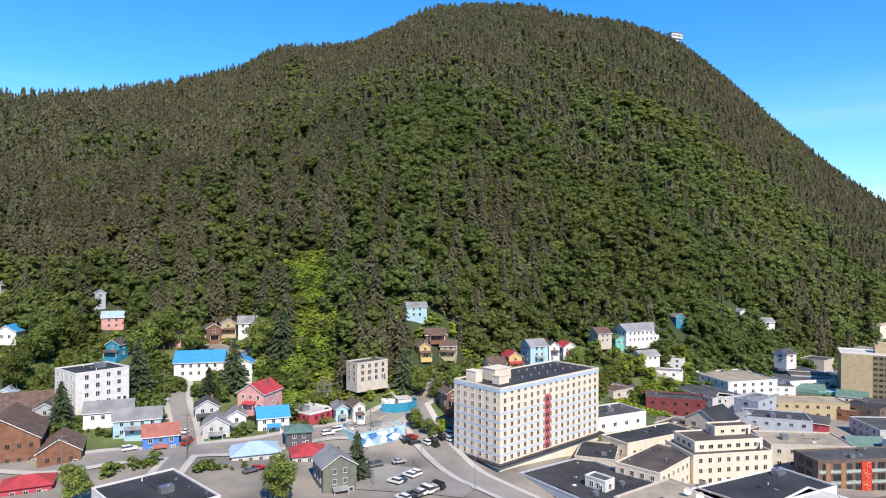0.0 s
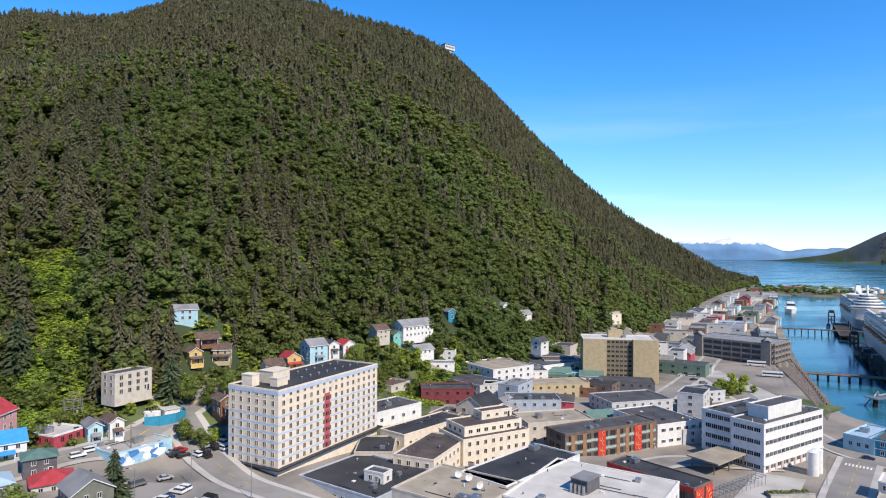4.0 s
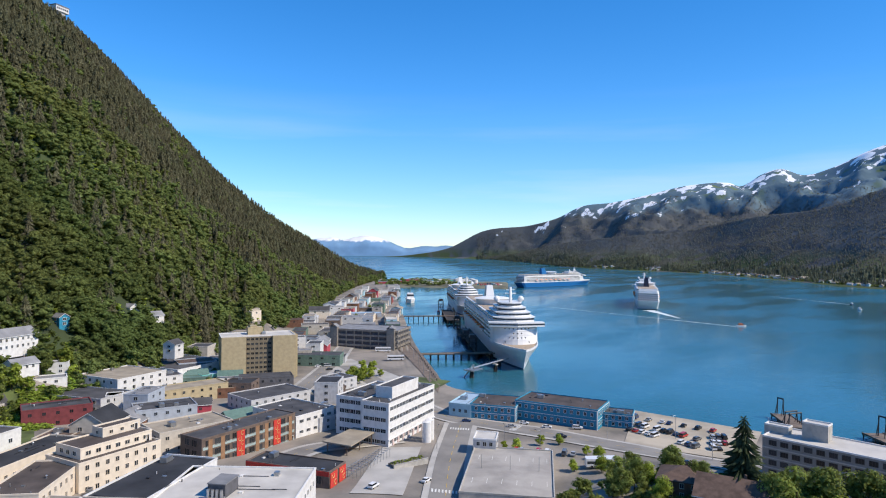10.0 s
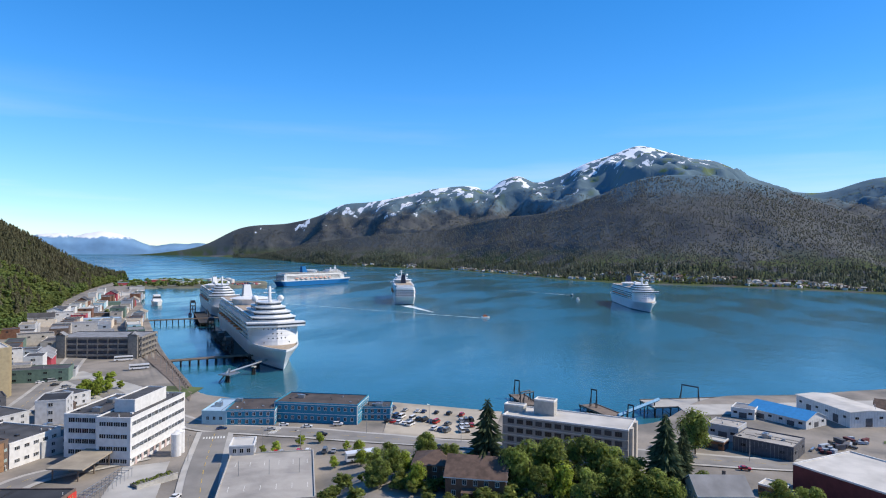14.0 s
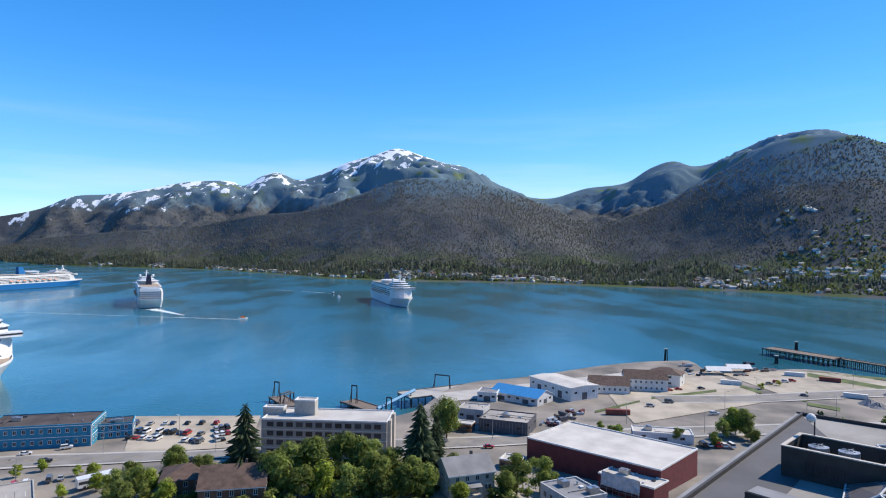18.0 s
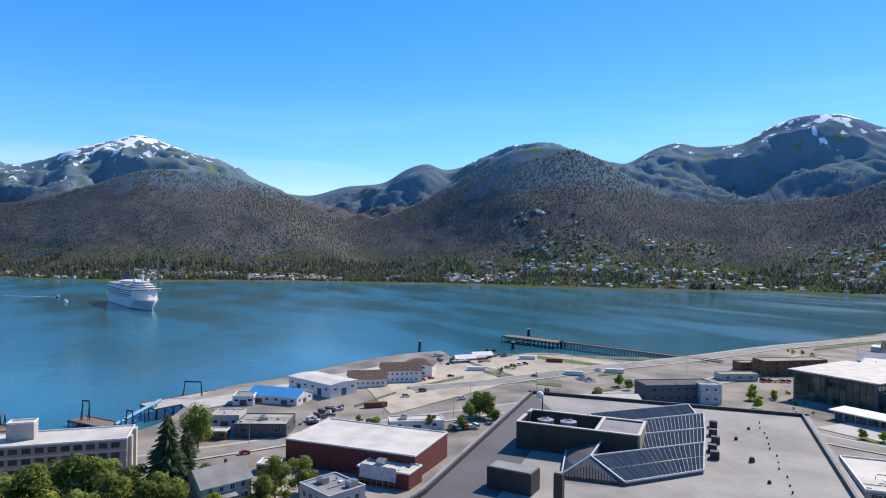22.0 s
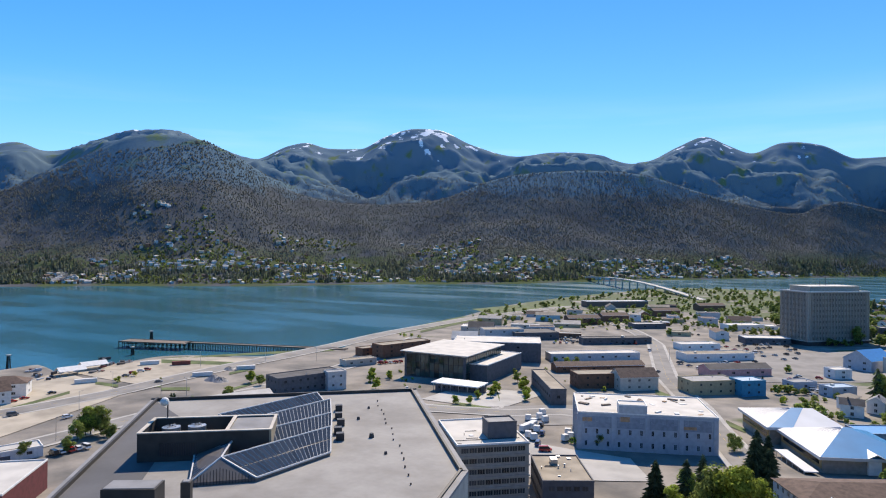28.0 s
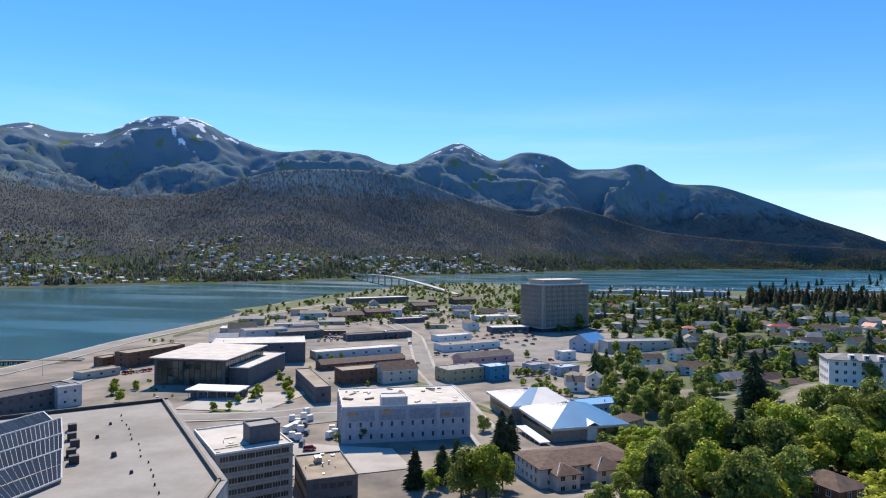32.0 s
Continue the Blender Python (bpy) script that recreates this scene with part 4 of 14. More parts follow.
def building(name, label, x, y, rot, w, d, z0, h, wall, roof, kind, storeys, bay, win, special=""):
    root = tagged(new(name), label, CATEGORY.get(name, "building"), group={"house": "town houses"}.get(name, ""))
    k = settle(x, y, z0)
    if k < 1:
        x, y, z0, w, d, h = x * k, y * k, EYE + (z0 - EYE) * k, w * k, d * k, h * k
    root.matrix_world = pose(x, y, z0, 0, 0, rot)
    wm, rm = MW[wall], MR[roof]
    bm = bmesh.new()
    if kind == "flat":
        box(bm, -w / 2, w / 2, -d / 2, d / 2, -3.5, h)
    else:
        box(bm, -w / 2, w / 2, -d / 2, d / 2, -3.5, h)
        pitch = {"gable": 0.62, "hip": 0.42, "gabled": 0.12}[kind]
        if max(w, d) > 26:
            pitch *= 0.6
        if kind != "hip":
            long_x = w >= d
            a, b = (w, d) if long_x else (d, w)
            for s in (-1, 1):
                t = 0.25
                pts = [(-b / 2, h), (b / 2, h), (0, h + b / 2 * pitch)]
                f = []
                for e in (s * a / 2, s * (a / 2 - t)):
                    f.append([bm.verts.new((e, p, q) if long_x else (p, e, q)) for p, q in pts])
                bm.faces.new(f[0])
                bm.faces.new(f[1][::-1])
                for k in range(3):
                    bm.faces.new((f[0][k], f[0][(k + 1) % 3], f[1][(k + 1) % 3], f[1][k]))
            bmesh.ops.recalc_face_normals(bm, faces=bm.faces[:])
    part("wall", bm, wm, root)
    if kind == "flat":
        bm = box(bmesh.new(), -w / 2 + 0.3, w / 2 - 0.3, -d / 2 + 0.3, d / 2 - 0.3, h, h + 0.12)
        part("roof", bm, rm, root)
        bm = bmesh.new()
        p = 0.55
        for x0, x1, y0, y1 in ((-w / 2 - 0.08, w / 2 + 0.08, -d / 2 - 0.08, -d / 2 + 0.3), (-w / 2 - 0.08, w / 2 + 0.08, d / 2 - 0.3, d / 2 + 0.08), (-w / 2 - 0.08, -w / 2 + 0.3, -d / 2 + 0.3, d / 2 - 0.3), (w / 2 - 0.3, w / 2 + 0.08, -d / 2 + 0.3, d / 2 - 0.3)):
            box(bm, x0, x1, y0, y1, h + 0.002, h + p)
        part("parapet", bm, MW["white"] if roof == "r_white" else wm, root)
        if w * d > 150 and name not in ("arena", "hotel", "upper_storey", "penthouse", "public_building") and special not in ("tower", "federal", "deck") and name != "roof_house":
            near = math.hypot(x, y) < 330
            if near:
                tagged(part("roof_gear", roof_gear(w, d, h + 0.12, rnd), [M_STEEL, M_DARK, MW["white"]], root), "scattered roof hatches and pipes", kind="stuff")
            for _ in range(rnd.randint(1, 3) + int(w * d / 900) if near else rnd.randint(0, 1)):
                k = rnd.choice((0, 1, 1, 2))
                child("vent", vent_mesh(k), root, pose(rnd.uniform(-w / 2 + 2, w / 2 - 2), rnd.uniform(-d / 2 + 2, d / 2 - 2), h + 0.12, 0, 0, rnd.choice((0, 90))))
    elif kind == "hip":
        part("roof", hip_roof(w, d, h, pitch, 0.6, 0.18), rm, root)
    else:
        bm = gable_roof(max(w, d), min(w, d), h, pitch, 0.5, 0.24, 1)
        if w < d:
            bmesh.ops.rotate(bm, verts=bm.verts[:], cent=(0, 0, 0), matrix=Matrix.Rotation(radians(90), 3, "Z"))
        part("roof", bm, [rm, M_TRIM], root)
        if name in ("house", "guest_house") and math.hypot(x, y) < 330:
            add_porch(root, min(w, 7.0) * rnd.choice((0.6, 1.0)), -d / 2, wm, rm)
        if name == "house" and math.hypot(x, y) < 420:
            c = box(bmesh.new(), -0.35, 0.35, -0.35, 0.35, h, h + min(w, d) / 2 * pitch + 0.9)
            part("chimney", c, MW["brick"], root, m=Matrix.Translation((min(w, d) * 0.22, min(w, d) * 0.1, 0)))
    if storeys and special not in ("tower", "federal", "tan", "museum", "hotel", "garage", "canted"):
        fl = h / storeys
        rows = storeys if math.hypot(x, y) < 600 else 1
        if math.hypot(x, y) > 420:
            bay, win = bay * (3.2 if math.hypot(x, y) > 600 else 2.6), (win[0] * 1.9, win[1])
        elif name.startswith("shop") and math.hypot(x, y) > 270:
            bay, win = bay * 1.55, (win[0] * 1.3, win[1])
        if name in INDUSTRIAL:
            loading_doors(root, x, y, rot, w, d, h)
            return root
        own = {"office": M_TRIM, "wharf": M_TRIM}.get(special, None if name in HOMELY else wm)
        put_windows(root, x, y, rot, w, d, fl * 0.55 + (storeys - rows) * fl, fl, rows, bay, win, frame=own, bars=2 if win[0] > 2 else 1)
        if math.hypot(x, y) < 300:
            for turn, length, cx, cy in faces_of(w, d):
                if seen(x, y, rot, turn) and length > 5:
                    child("door", door_mesh(), root, Matrix.Translation((cx, cy, 0)) @ pose(0, 0, 0, 0, 0, turn) @ Matrix.Translation((length * 0.5 - 1.6, 0, 0.05)))
                    break
    if special:
        SPECIAL[special](root, x, y, rot, w, d, h, wm)
    return root


SPECIAL = {}


def special(key):
    def keep(fn):
        SPECIAL[key] = fn
        return fn
    return keep


@special("tower")
def apartment_tower(root, x, y, rot, w, d, h, wm):
    """Ten storeys: pale blue bands, a red strip of bay panels, roof houses."""
    fl = (h - 3.2) / 9
    band = mat("pale_blue_band", (0.42, 0.52, 0.66), var=0.05)
    redp = mat("red_spandrel", (0.50, 0.10, 0.11), var=0.08)
    put_windows(root, x, y, rot, w, d, 3.2 + fl * 0.55, fl, 9, 3.35, (1.15, 1.55), frame=MW["cream"], margin=0.8)
    for k in range(1, 7):
        z = 3.2 + fl * k - 0.25
        bm = bmesh.new()
        for turn, length, cx, cy in faces_of(w, d):
            m = Matrix.Translation((cx, cy, 0)) @ pose(0, 0, 0, 0, 0, turn)
            a = len(bm.verts)
            box(bm, -length / 2 - 0.04, length / 2 + 0.04, -0.05, 0.0, z, z + 0.55)
            bm.verts.ensure_lookup_table()
            bmesh.ops.transform(bm, matrix=m, verts=bm.verts[a:])
        part("band", bm, band, root, "pale blue painted band")
    bm = bmesh.new()
    box(bm, -w / 2 - 0.12, w / 2 + 0.12, -d / 2 - 0.12, d / 2 + 0.12, h - 1.1, h - 0.02)
    part("cornice", bm, band, root, "pale blue roof band")
    for turn, length, cx, cy in faces_of(w, d)[:1]:
        for k in range(7):
            bm = box(bmesh.new(), -1.5, 1.5, -0.12, 0.0, 0, 1.1)
            part("spandrel", bm, redp, root, "red panel", Matrix.Translation((-w * 0.06, -d / 2, 3.2 + fl * (k + 1) - 0.65)))
            for s in (-0.75, 0.75):
                child("window", window_mesh(1.2, 1.5, MW["red"]), root, Matrix.Translation((-w * 0.06 + s, -d / 2 - 0.08, 3.2 + fl * (k + 0.55))))
    bm = bmesh.new()
    box(bm, -w / 2 - 1.6, w / 2 + 1.6, -d / 2 - 1.6, d / 2 + 0.2, 2.9, 3.3)
    part("awning", bm, M_DARK, root, "dark street awning")
    for a, b, c, e, hh in ((-w / 2 + 3, 3.2, 4, 4.5, 3.6), (-w / 2 + 12, 8, 2, 6, 3.8), (-w / 2 + 7.5, 5, -4, 3, 2.6)):
        bm = box(bmesh.new(), -b / 2, b / 2, -e / 2, e / 2, 0, hh)
        box(bm, -b / 2 - 0.15, b / 2 + 0.15, -e / 2 - 0.15, e / 2 + 0.15, hh, hh + 0.25)
        part("roof_house", bm, wm, root, "cream lift house", Matrix.Translation((a, c, h + 0.1)))
    for k in range(16):
        child("vent", vent_mesh(1), root, pose(-w * 0.2 + k * w * 0.042, (-1) ** k * d * 0.18, h + 0.1))


@special("federal")
def government_block(root, x, y, rot, w, d, h, wm):
    fl = (h - 4.5) / 9
    put_windows(root, x, y, rot, w, d, 4.5 + fl * 0.5, fl, 9, 3.3, (2.3, 2.2), frame=MW["bone"], margin=0.6, bars=2)
    for z in (4.5, h - 0.5):
        part("ledge", box(bmesh.new(), -w / 2 - 0.9, w / 2 + 0.9, -d / 2 - 0.9, d / 2 + 0.9, z - 0.35, z + 0.4), MW["concrete"], root)
    part("recess", box(bmesh.new(), -w / 2 - 0.06, w / 2 + 0.06, -d / 2 - 0.06, d / 2 + 0.06, 0, 4.1), M_DARK, root, "dark recessed ground floor")
    for turn, length, cx, cy in faces_of(w, d):
        if seen(x, y, rot, turn):
            bm = bmesh.new()
            for k in range(int(length / 1.65)):
                u = (k - (int(length / 1.65) - 1) / 2) * 1.65
                box(bm, u - 0.16, u + 0.16, -0.75, 0, 4.9, h - 0.86)
            tagged(part("fins", bm, wm, root, "", Matrix.Translation((cx, cy, 0)) @ pose(0, 0, 0, 0, 0, turn)), "close upright concrete fins", kind="stuff")
    bm = box(bmesh.new(), -w / 2 + 6, w / 2 - 6, -d / 2 + 5, d / 2 - 5, 0, 4.2)
    part("plant_storey", bm, wm, root, "grey plant storey", Matrix.Translation((0, 0, h + 0.1)))
    bm = box(bmesh.new(), -w / 2 + 5.2, w / 2 - 5.2, -d / 2 + 4.2, d / 2 - 4.2, 0, 0.4)
    part("plant_roof", bm, MR["r_white"], root, "", Matrix.Translation((0, 0, h + 4.3)))
    bm = bmesh.new()
    cyl(bm, 3, 2, 0, 9, 0.25, 0.12, 6)
    cyl(bm, -4, 1, 0, 4, 0.3, 0.2, 6)
    part("mast", bm, M_DARK, root, "", Matrix.Translation((0, 0, h + 4.7)))


@special("tan")
def tan_tower(root, x, y, rot, w, d, h, wm):
    """Blank tan ends, a recessed band of windows between."""
    fl = h / 9
    bay = mat("dull_bronze_bay", (0.20, 0.165, 0.11), var=0.1)
    for side in (-1, 1):
        bm = box(bmesh.new(), -w * 0.16, w * 0.16, -3.0, 0, -3, h + 0.5)
        part("pier", bm, wm, root, "blank tan end wall", Matrix.Translation((side * w * 0.34, -d / 2, 0)))
    bm = box(bmesh.new(), -w * 0.18, w * 0.18, -0.12, 0, 1, h + 0.2)
    part("bay", bm, bay, root, "bronze window bay", Matrix.Translation((0, -d / 2, 0)))
    for r in range(9):
        for k in range(6):
            child("window", window_mesh(1.7, 1.25, bay), root, Matrix.Translation(((k - 2.5) * w * 0.058, -d / 2 - 0.14, fl * (r + 0.55))))
    for k in range(5):
        bm = box(bmesh.new(), 0, 1.5, -1.4, 1.4, -3, h + 0.5)
        part("rib", bm, wm, root, "tan wall rib", Matrix.Translation((w / 2 + 0.02, (k - 2) * d * 0.215, 0)))
    for r in range(9):
        for k in range(4):
            child("window", window_mesh(1.3, 1.5, bay), root, Matrix.Translation((w / 2, (k - 1.5) * d * 0.215, fl * (r + 0.55))) @ pose(0, 0, 0, 0, 0, 90))
    bm = box(bmesh.new(), -4.5, 4.5, -3.5, 3.5, 0, 4.5)
    box(bm, -3, 1, -2.5, 2.5, 4.5, 5.6)
    part("lift_house", bm, wm, root, "tan lift house", Matrix.Translation((-1, 3, h + 0.1)))


@special("museum")
def glass_museum(root, x, y, rot, w, d, h, wm):
    """A glazed hall under a thin overhanging roof."""
    bm = box(bmesh.new(), -w / 2 - 2.2, w / 2 + 2.2, -d / 2 - 2.2, d / 2 + 2.2, h + 0.6, h + 1.1)
    part("canopy_roof", bm, MR["r_white"], root, "thin white overhanging roof")
    gl = glass("museum_glass", (0.05, 0.07, 0.06), 0.03)
    gl.node_tree.nodes["Principled BSDF"].inputs["Specular IOR Level"].default_value = 0.6
    for turn, length, cx, cy in faces_of(w, d):
        if seen(x, y, rot, turn):
            n = int(length / 3.4)
            for r in range(3):
                for k in range(n):
                    child("pane", window_mesh(3.1, 4.3, M_DARK, gl, 0), root, Matrix.Translation((cx, cy, 0)) @ pose(0, 0, 0, 0, 0, turn) @ Matrix.Translation(((k - (n - 1) / 2) * 3.4, -0.02, 2.6 + r * 4.6)))


@special("hotel")
def shore_hotel(root, x, y, rot, w, d, h, wm):
    fl = h / 5
    for turn, length, cx, cy in faces_of(w, d):
        if not seen(x, y, rot, turn):
            continue
        n = max(1, int(length / 3.7))
        base = Matrix.Translation((cx, cy, 0)) @ pose(0, 0, 0, 0, 0, turn)
        if length < 25:
            for s in (-0.28, 0.28):
                bm = box(bmesh.new(), -1.6, 1.6, -1.2, 0, -4, h + 0.4)
                part("stair_fin", bm, MW["beige"], root, "pale concrete fin", base @ Matrix.Translation((s * length, 0, 0)))
            continue
        for r in range(5):
            for k in range(n):
                child("window", window_mesh(2.3, 1.5, M_DARK, bars=2), root, base @ Matrix.Translation(((k - (n - 1) / 2) * 3.7, -0.02, fl * (r + 0.55))))
            bm = box(bmesh.new(), -length / 2, length / 2, -0.25, 0, fl * r - 0.2, fl * r + 0.2)
            part("floor_band", bm, MW["beige"], root, "", base)


@special("office")
def white_office(root, x, y, rot, w, d, h, wm):
    """A pink-tinged arcade at street level and a set-back plant storey."""
    tint = mat("pale_pink_render", (0.60, 0.47, 0.43), var=0.07)
    n = int(w / 4.4)
    for k in range(n):
        part("arcade_pier", box(bmesh.new(), -0.7, 0.7, -0.3, 0, -3, 3.3), tint, root, "pale pink street pier", Matrix.Translation(((k - (n - 1) / 2) * 4.4, -d / 2, 0)))
    part("belt", box(bmesh.new(), -w / 2 - 0.1, w / 2 + 0.1, -0.35, 0, 3.3, 3.7), wm, root, "", Matrix.Translation((0, -d / 2, 0)))


@special("wharf")
def wharf_trim(root, x, y, rot, w, d, h, wm):
    """White corner boards, belt line and eaves on the blue walls."""
    for turn, length, cx, cy in faces_of(w, d):
        if not seen(x, y, rot, turn):
            continue
        m = Matrix.Translation((cx, cy, 0)) @ pose(0, 0, 0, 0, 0, turn)
        part("belt", box(bmesh.new(), -length / 2, length / 2, -0.07, 0, h * 0.48, h * 0.48 + 0.22), M_TRIM, root, "white belt board", m)
        part("fascia", box(bmesh.new(), -length / 2 - 0.1, length / 2 + 0.1, -0.16, 0, h - 0.3, h - 0.004), M_TRIM, root, "white eaves board", m)
        for e in (-1, 1):
            part("corner_board", box(bmesh.new(), -0.18, 0.18, -0.12, 0, 0, h - 0.31), M_TRIM, root, "white corner board", m @ Matrix.Translation((e * (length / 2 - 0.16), 0, 0)))


@special("renovation")
def renovation(root, x, y, rot, w, d, h, wm):
    """Bare sheathing, pilasters, a roof house and stacks of board on the roof."""
    sheath = mat("bare_orange_sheathing", (0.45, 0.27, 0.15), var=0.16)
    dull = mat("dull_blue_grey_panel", (0.27, 0.31, 0.36), var=0.1)
    r = random.Random(14)
    for turn, length, cx, cy in faces_of(w, d):
        if not seen(x, y, rot, turn):
            continue
        m = Matrix.Translation((cx, cy, 0)) @ pose(0, 0, 0, 0, 0, turn)
        for k in range(5):
            e = (k / 4 - 0.5) * (length - 2)
            part("pilaster", box(bmesh.new(), e - 0.8, e + 0.8, -0.35, 0, -3, h - 0.5), wm, root, "", m)
        for k in range(4):
            e = (k - 1.5) * length * 0.235
            part("panel", box(bmesh.new(), e - length * 0.1, e + length * 0.1, -0.05, 0, h * 0.62, h - 1.2), dull, root, "dull blue-grey panel", m)
        for a, b, c, z in ((-0.44, 2.4, h - 3.4, 1.6), (-0.16, 2.0, h - 3.0, 2.0), (0.3, 2.6, h - 5.0, 1.2)):
            part("sheathing", box(bmesh.new(), a * length - b, a * length + b, -0.08, 0, c, c + z), sheath, root, "bare orange sheathing", m)
    for k in range(22):
        a, b = r.uniform(0.4, 2.4), r.uniform(0.3, 1.0)
        q = part("board_stack", box(bmesh.new(), -a, a, -b, b, 0, r.uniform(0.1, 0.7)), r.choice((MW["white"], sheath, M_PLANK, MW["white"])), root)
        q.matrix_local = pose(r.uniform(-w / 2 + 3, w / 2 - 3), r.uniform(-d / 2 + 3, d / 2 - 3), h + 0.13, 0, 0, r.uniform(0, 180))
    part("chute", beam(bmesh.new(), (w * 0.16, -d / 2 - 1.0, 3.2), (w * 0.24, -d / 2 - 7.0, -0.4), 1.5, 10), mat("blue_tarpaulin", (0.16, 0.36, 0.58), rough=0.5, var=0.12), root, "blue tarpaulin debris chute")


@special("sheeting")
def plastic_sheeting(root, x, y, rot, w, d, h, wm):
    """A creased translucent sheet hung over the wall and a scaffold below it."""
    film = mat("creased_plastic_film", (0.50, 0.52, 0.54), rough=0.25, var=0.12, fine=3)
    r = random.Random(6)
    for turn, length, cx, cy in faces_of(w, d):
        if not seen(x, y, rot, turn) or length < 15:
            continue
        m = Matrix.Translation((cx, cy, 0)) @ pose(0, 0, 0, 0, 0, turn)
        bm = bmesh.new()
        g = [[bm.verts.new((-length * 0.42 + length * 0.7 * i / 16, -0.5 + r.uniform(-0.22, 0.22) - 0.12 * j, h + 1.6 - 0.9 * j + r.uniform(-0.1, 0.1))) for j in range(6)] for i in range(17)]
        for i in range(16):
            for j in range(5):
                bm.faces.new((g[i][j], g[i][j + 1], g[i + 1][j + 1], g[i + 1][j]))
        part("plastic_sheet", bm, film, root, "creased translucent plastic sheet", m)
        for k in range(7):
            part("scaffold_pole", cyl(bmesh.new(), -length * 0.42 + k * length * 0.115, -1.3, -2.5, h - 2.4, 0.06, 0.06, 6), M_STEEL, root, "", m)
        for z in (0.0, 1.6):
            part("scaffold_board", box(bmesh.new(), -length * 0.42, length * 0.28, -1.4, -0.7, z, z + 0.08), M_PLANK, root, "", m)


@special("garage")
def banded_garage(root, x, y, rot, w, d, h, wm):
    """Parking decks: pale bands, columns, two gabled stair towers; dark wall imitates shaded gaps."""
    pale = mat("weathered_garage_concrete", (0.27, 0.245, 0.21), var=0.14)
    n = 4
    for turn, length, cx, cy in faces_of(w, d):
        if not seen(x, y, rot, turn):
            continue
        m = Matrix.Translation((cx, cy, 0)) @ pose(0, 0, 0, 0, 0, turn)
        for r in range(n + 1):
            part("deck_band", box(bmesh.new(), -length / 2, length / 2, -1.2, 0, h * r / n - 1.0, h * r / n + 0.5), pale, root, "weathered concrete deck band", m)
        c = max(2, int(length / 6.5))
        for k in range(c + 1):
            part("column", box(bmesh.new(), -0.4, 0.4, -1.35, -1.204, -2, h + 0.5), pale, root, "", m @ Matrix.Translation(((k / c - 0.5) * (length - 1), 0, 0)))
    for e in (-1, 1):
        tw = part("stair_tower", box(bmesh.new(), -3.2, 3.2, -2.2, 2.0, -2, h + 2.2), pale, root, "gabled stair tower", Matrix.Translation((e * (w / 2 - 4), -d / 2 - 0.6, 0)))
        part("tower_roof", gable_roof(5.0, 6.4, h + 2.2, 0.7, 0.4, 0.2), MR["r_grey"], tw, m=pose(0, 0, 0, 0, 0, 90))


M_CARVED = mat("red_carved_panel", (0.55, 0.045, 0.03), var=0.1)


def carved_panel(root, m, half, h):
    """A tall red panel with pale carved scrolls."""
    pn = part("carved_panel", box(bmesh.new(), -half, half, -0.25, -0.05, 0.8, h - 0.2), M_CARVED, root, "tall red carved panel", m)
    bm = bmesh.new()
    n = max(2, int(h / 2.2))
    for k in range(n):
        zc, xc, rad = 2.0 + k * (h - 3.4) / (n - 1), 0.37 * half * (-1) ** k, 0.5 * half
        prev = None
        for i in range(15):
            a = 0.36 * i * (-1) ** k + 0.8
            q = (xc + rad * (1 - 0.045 * i) * math.cos(a), -0.28, zc + 0.95 * (1.1 - 0.045 * i) * math.sin(a))
            if prev:
                beam(bm, prev, q, 0.1, 4)
            prev = q
    part("carving", bm, MW["yellow"], pn, "pale gold carved scrolls")


@special("carved")
def carved_annex(root, x, y, rot, w, d, h, wm):
    """Red carved panels along the street end and a cedar fascia."""
    for s in (-0.27, 0.27):
        carved_panel(root, Matrix.Translation((s * w, -d / 2 - 0.12, 0)), w * 0.21, h)
    part("fascia", box(bmesh.new(), -w / 2 - 0.25, -w / 2 - 0.09, -d / 2, d / 2, h - 1.2, h + 0.3), M_CARVED, root, "faded red fascia")


@special("arts")
def arts_house(root, x, y, rot, w, d, h, wm):
    """Red carved panels and timber strips between the glazing."""
    wood = mat("weathered_cedar", (0.30, 0.17, 0.09), var=0.16, fine=9)
    turn, length, cx, cy = faces_of(w, d)[0]
    base = Matrix.Translation((cx, cy, 0)) @ pose(0, 0, 0, 0, 0, turn)
    for s in (-0.12, 0.28):
        carved_panel(root, base @ Matrix.Translation((s * length, 0, 0)), 1.9, h)
    sea = mat("pale_green_spandrel", (0.34, 0.42, 0.40), var=0.08)
    for r in range(3):
        part("spandrel", box(bmesh.new(), -length / 2 + 0.5, length / 2 - 0.5, -0.06, 0, h * r / 3 - 0.1, h * r / 3 + 1.0), sea, root, "pale green spandrel", base)
    for s in (-0.42, -0.3, 0.06, 0.16, 0.44):
        bm = box(bmesh.new(), -0.9, 0.9, -0.15, -0.02, 0.5, h - 0.4)
        part("cedar_strip", bm, wood, root, "weathered cedar strip", base @ Matrix.Translation((s * length, 0, 0)))


@special("strip")
def strip_office(root, x, y, rot, w, d, h, wm):
    """Projecting floor bands round the ribbon windows."""
    for k in range(7):
        part("floor_band", box(bmesh.new(), -w / 2 - 0.3, w / 2 + 0.3, -d / 2 - 0.3, d / 2 + 0.3, h * k / 6 - 0.35, h * k / 6 + 0.2 if k < 6 else h - 0.02), wm, root)


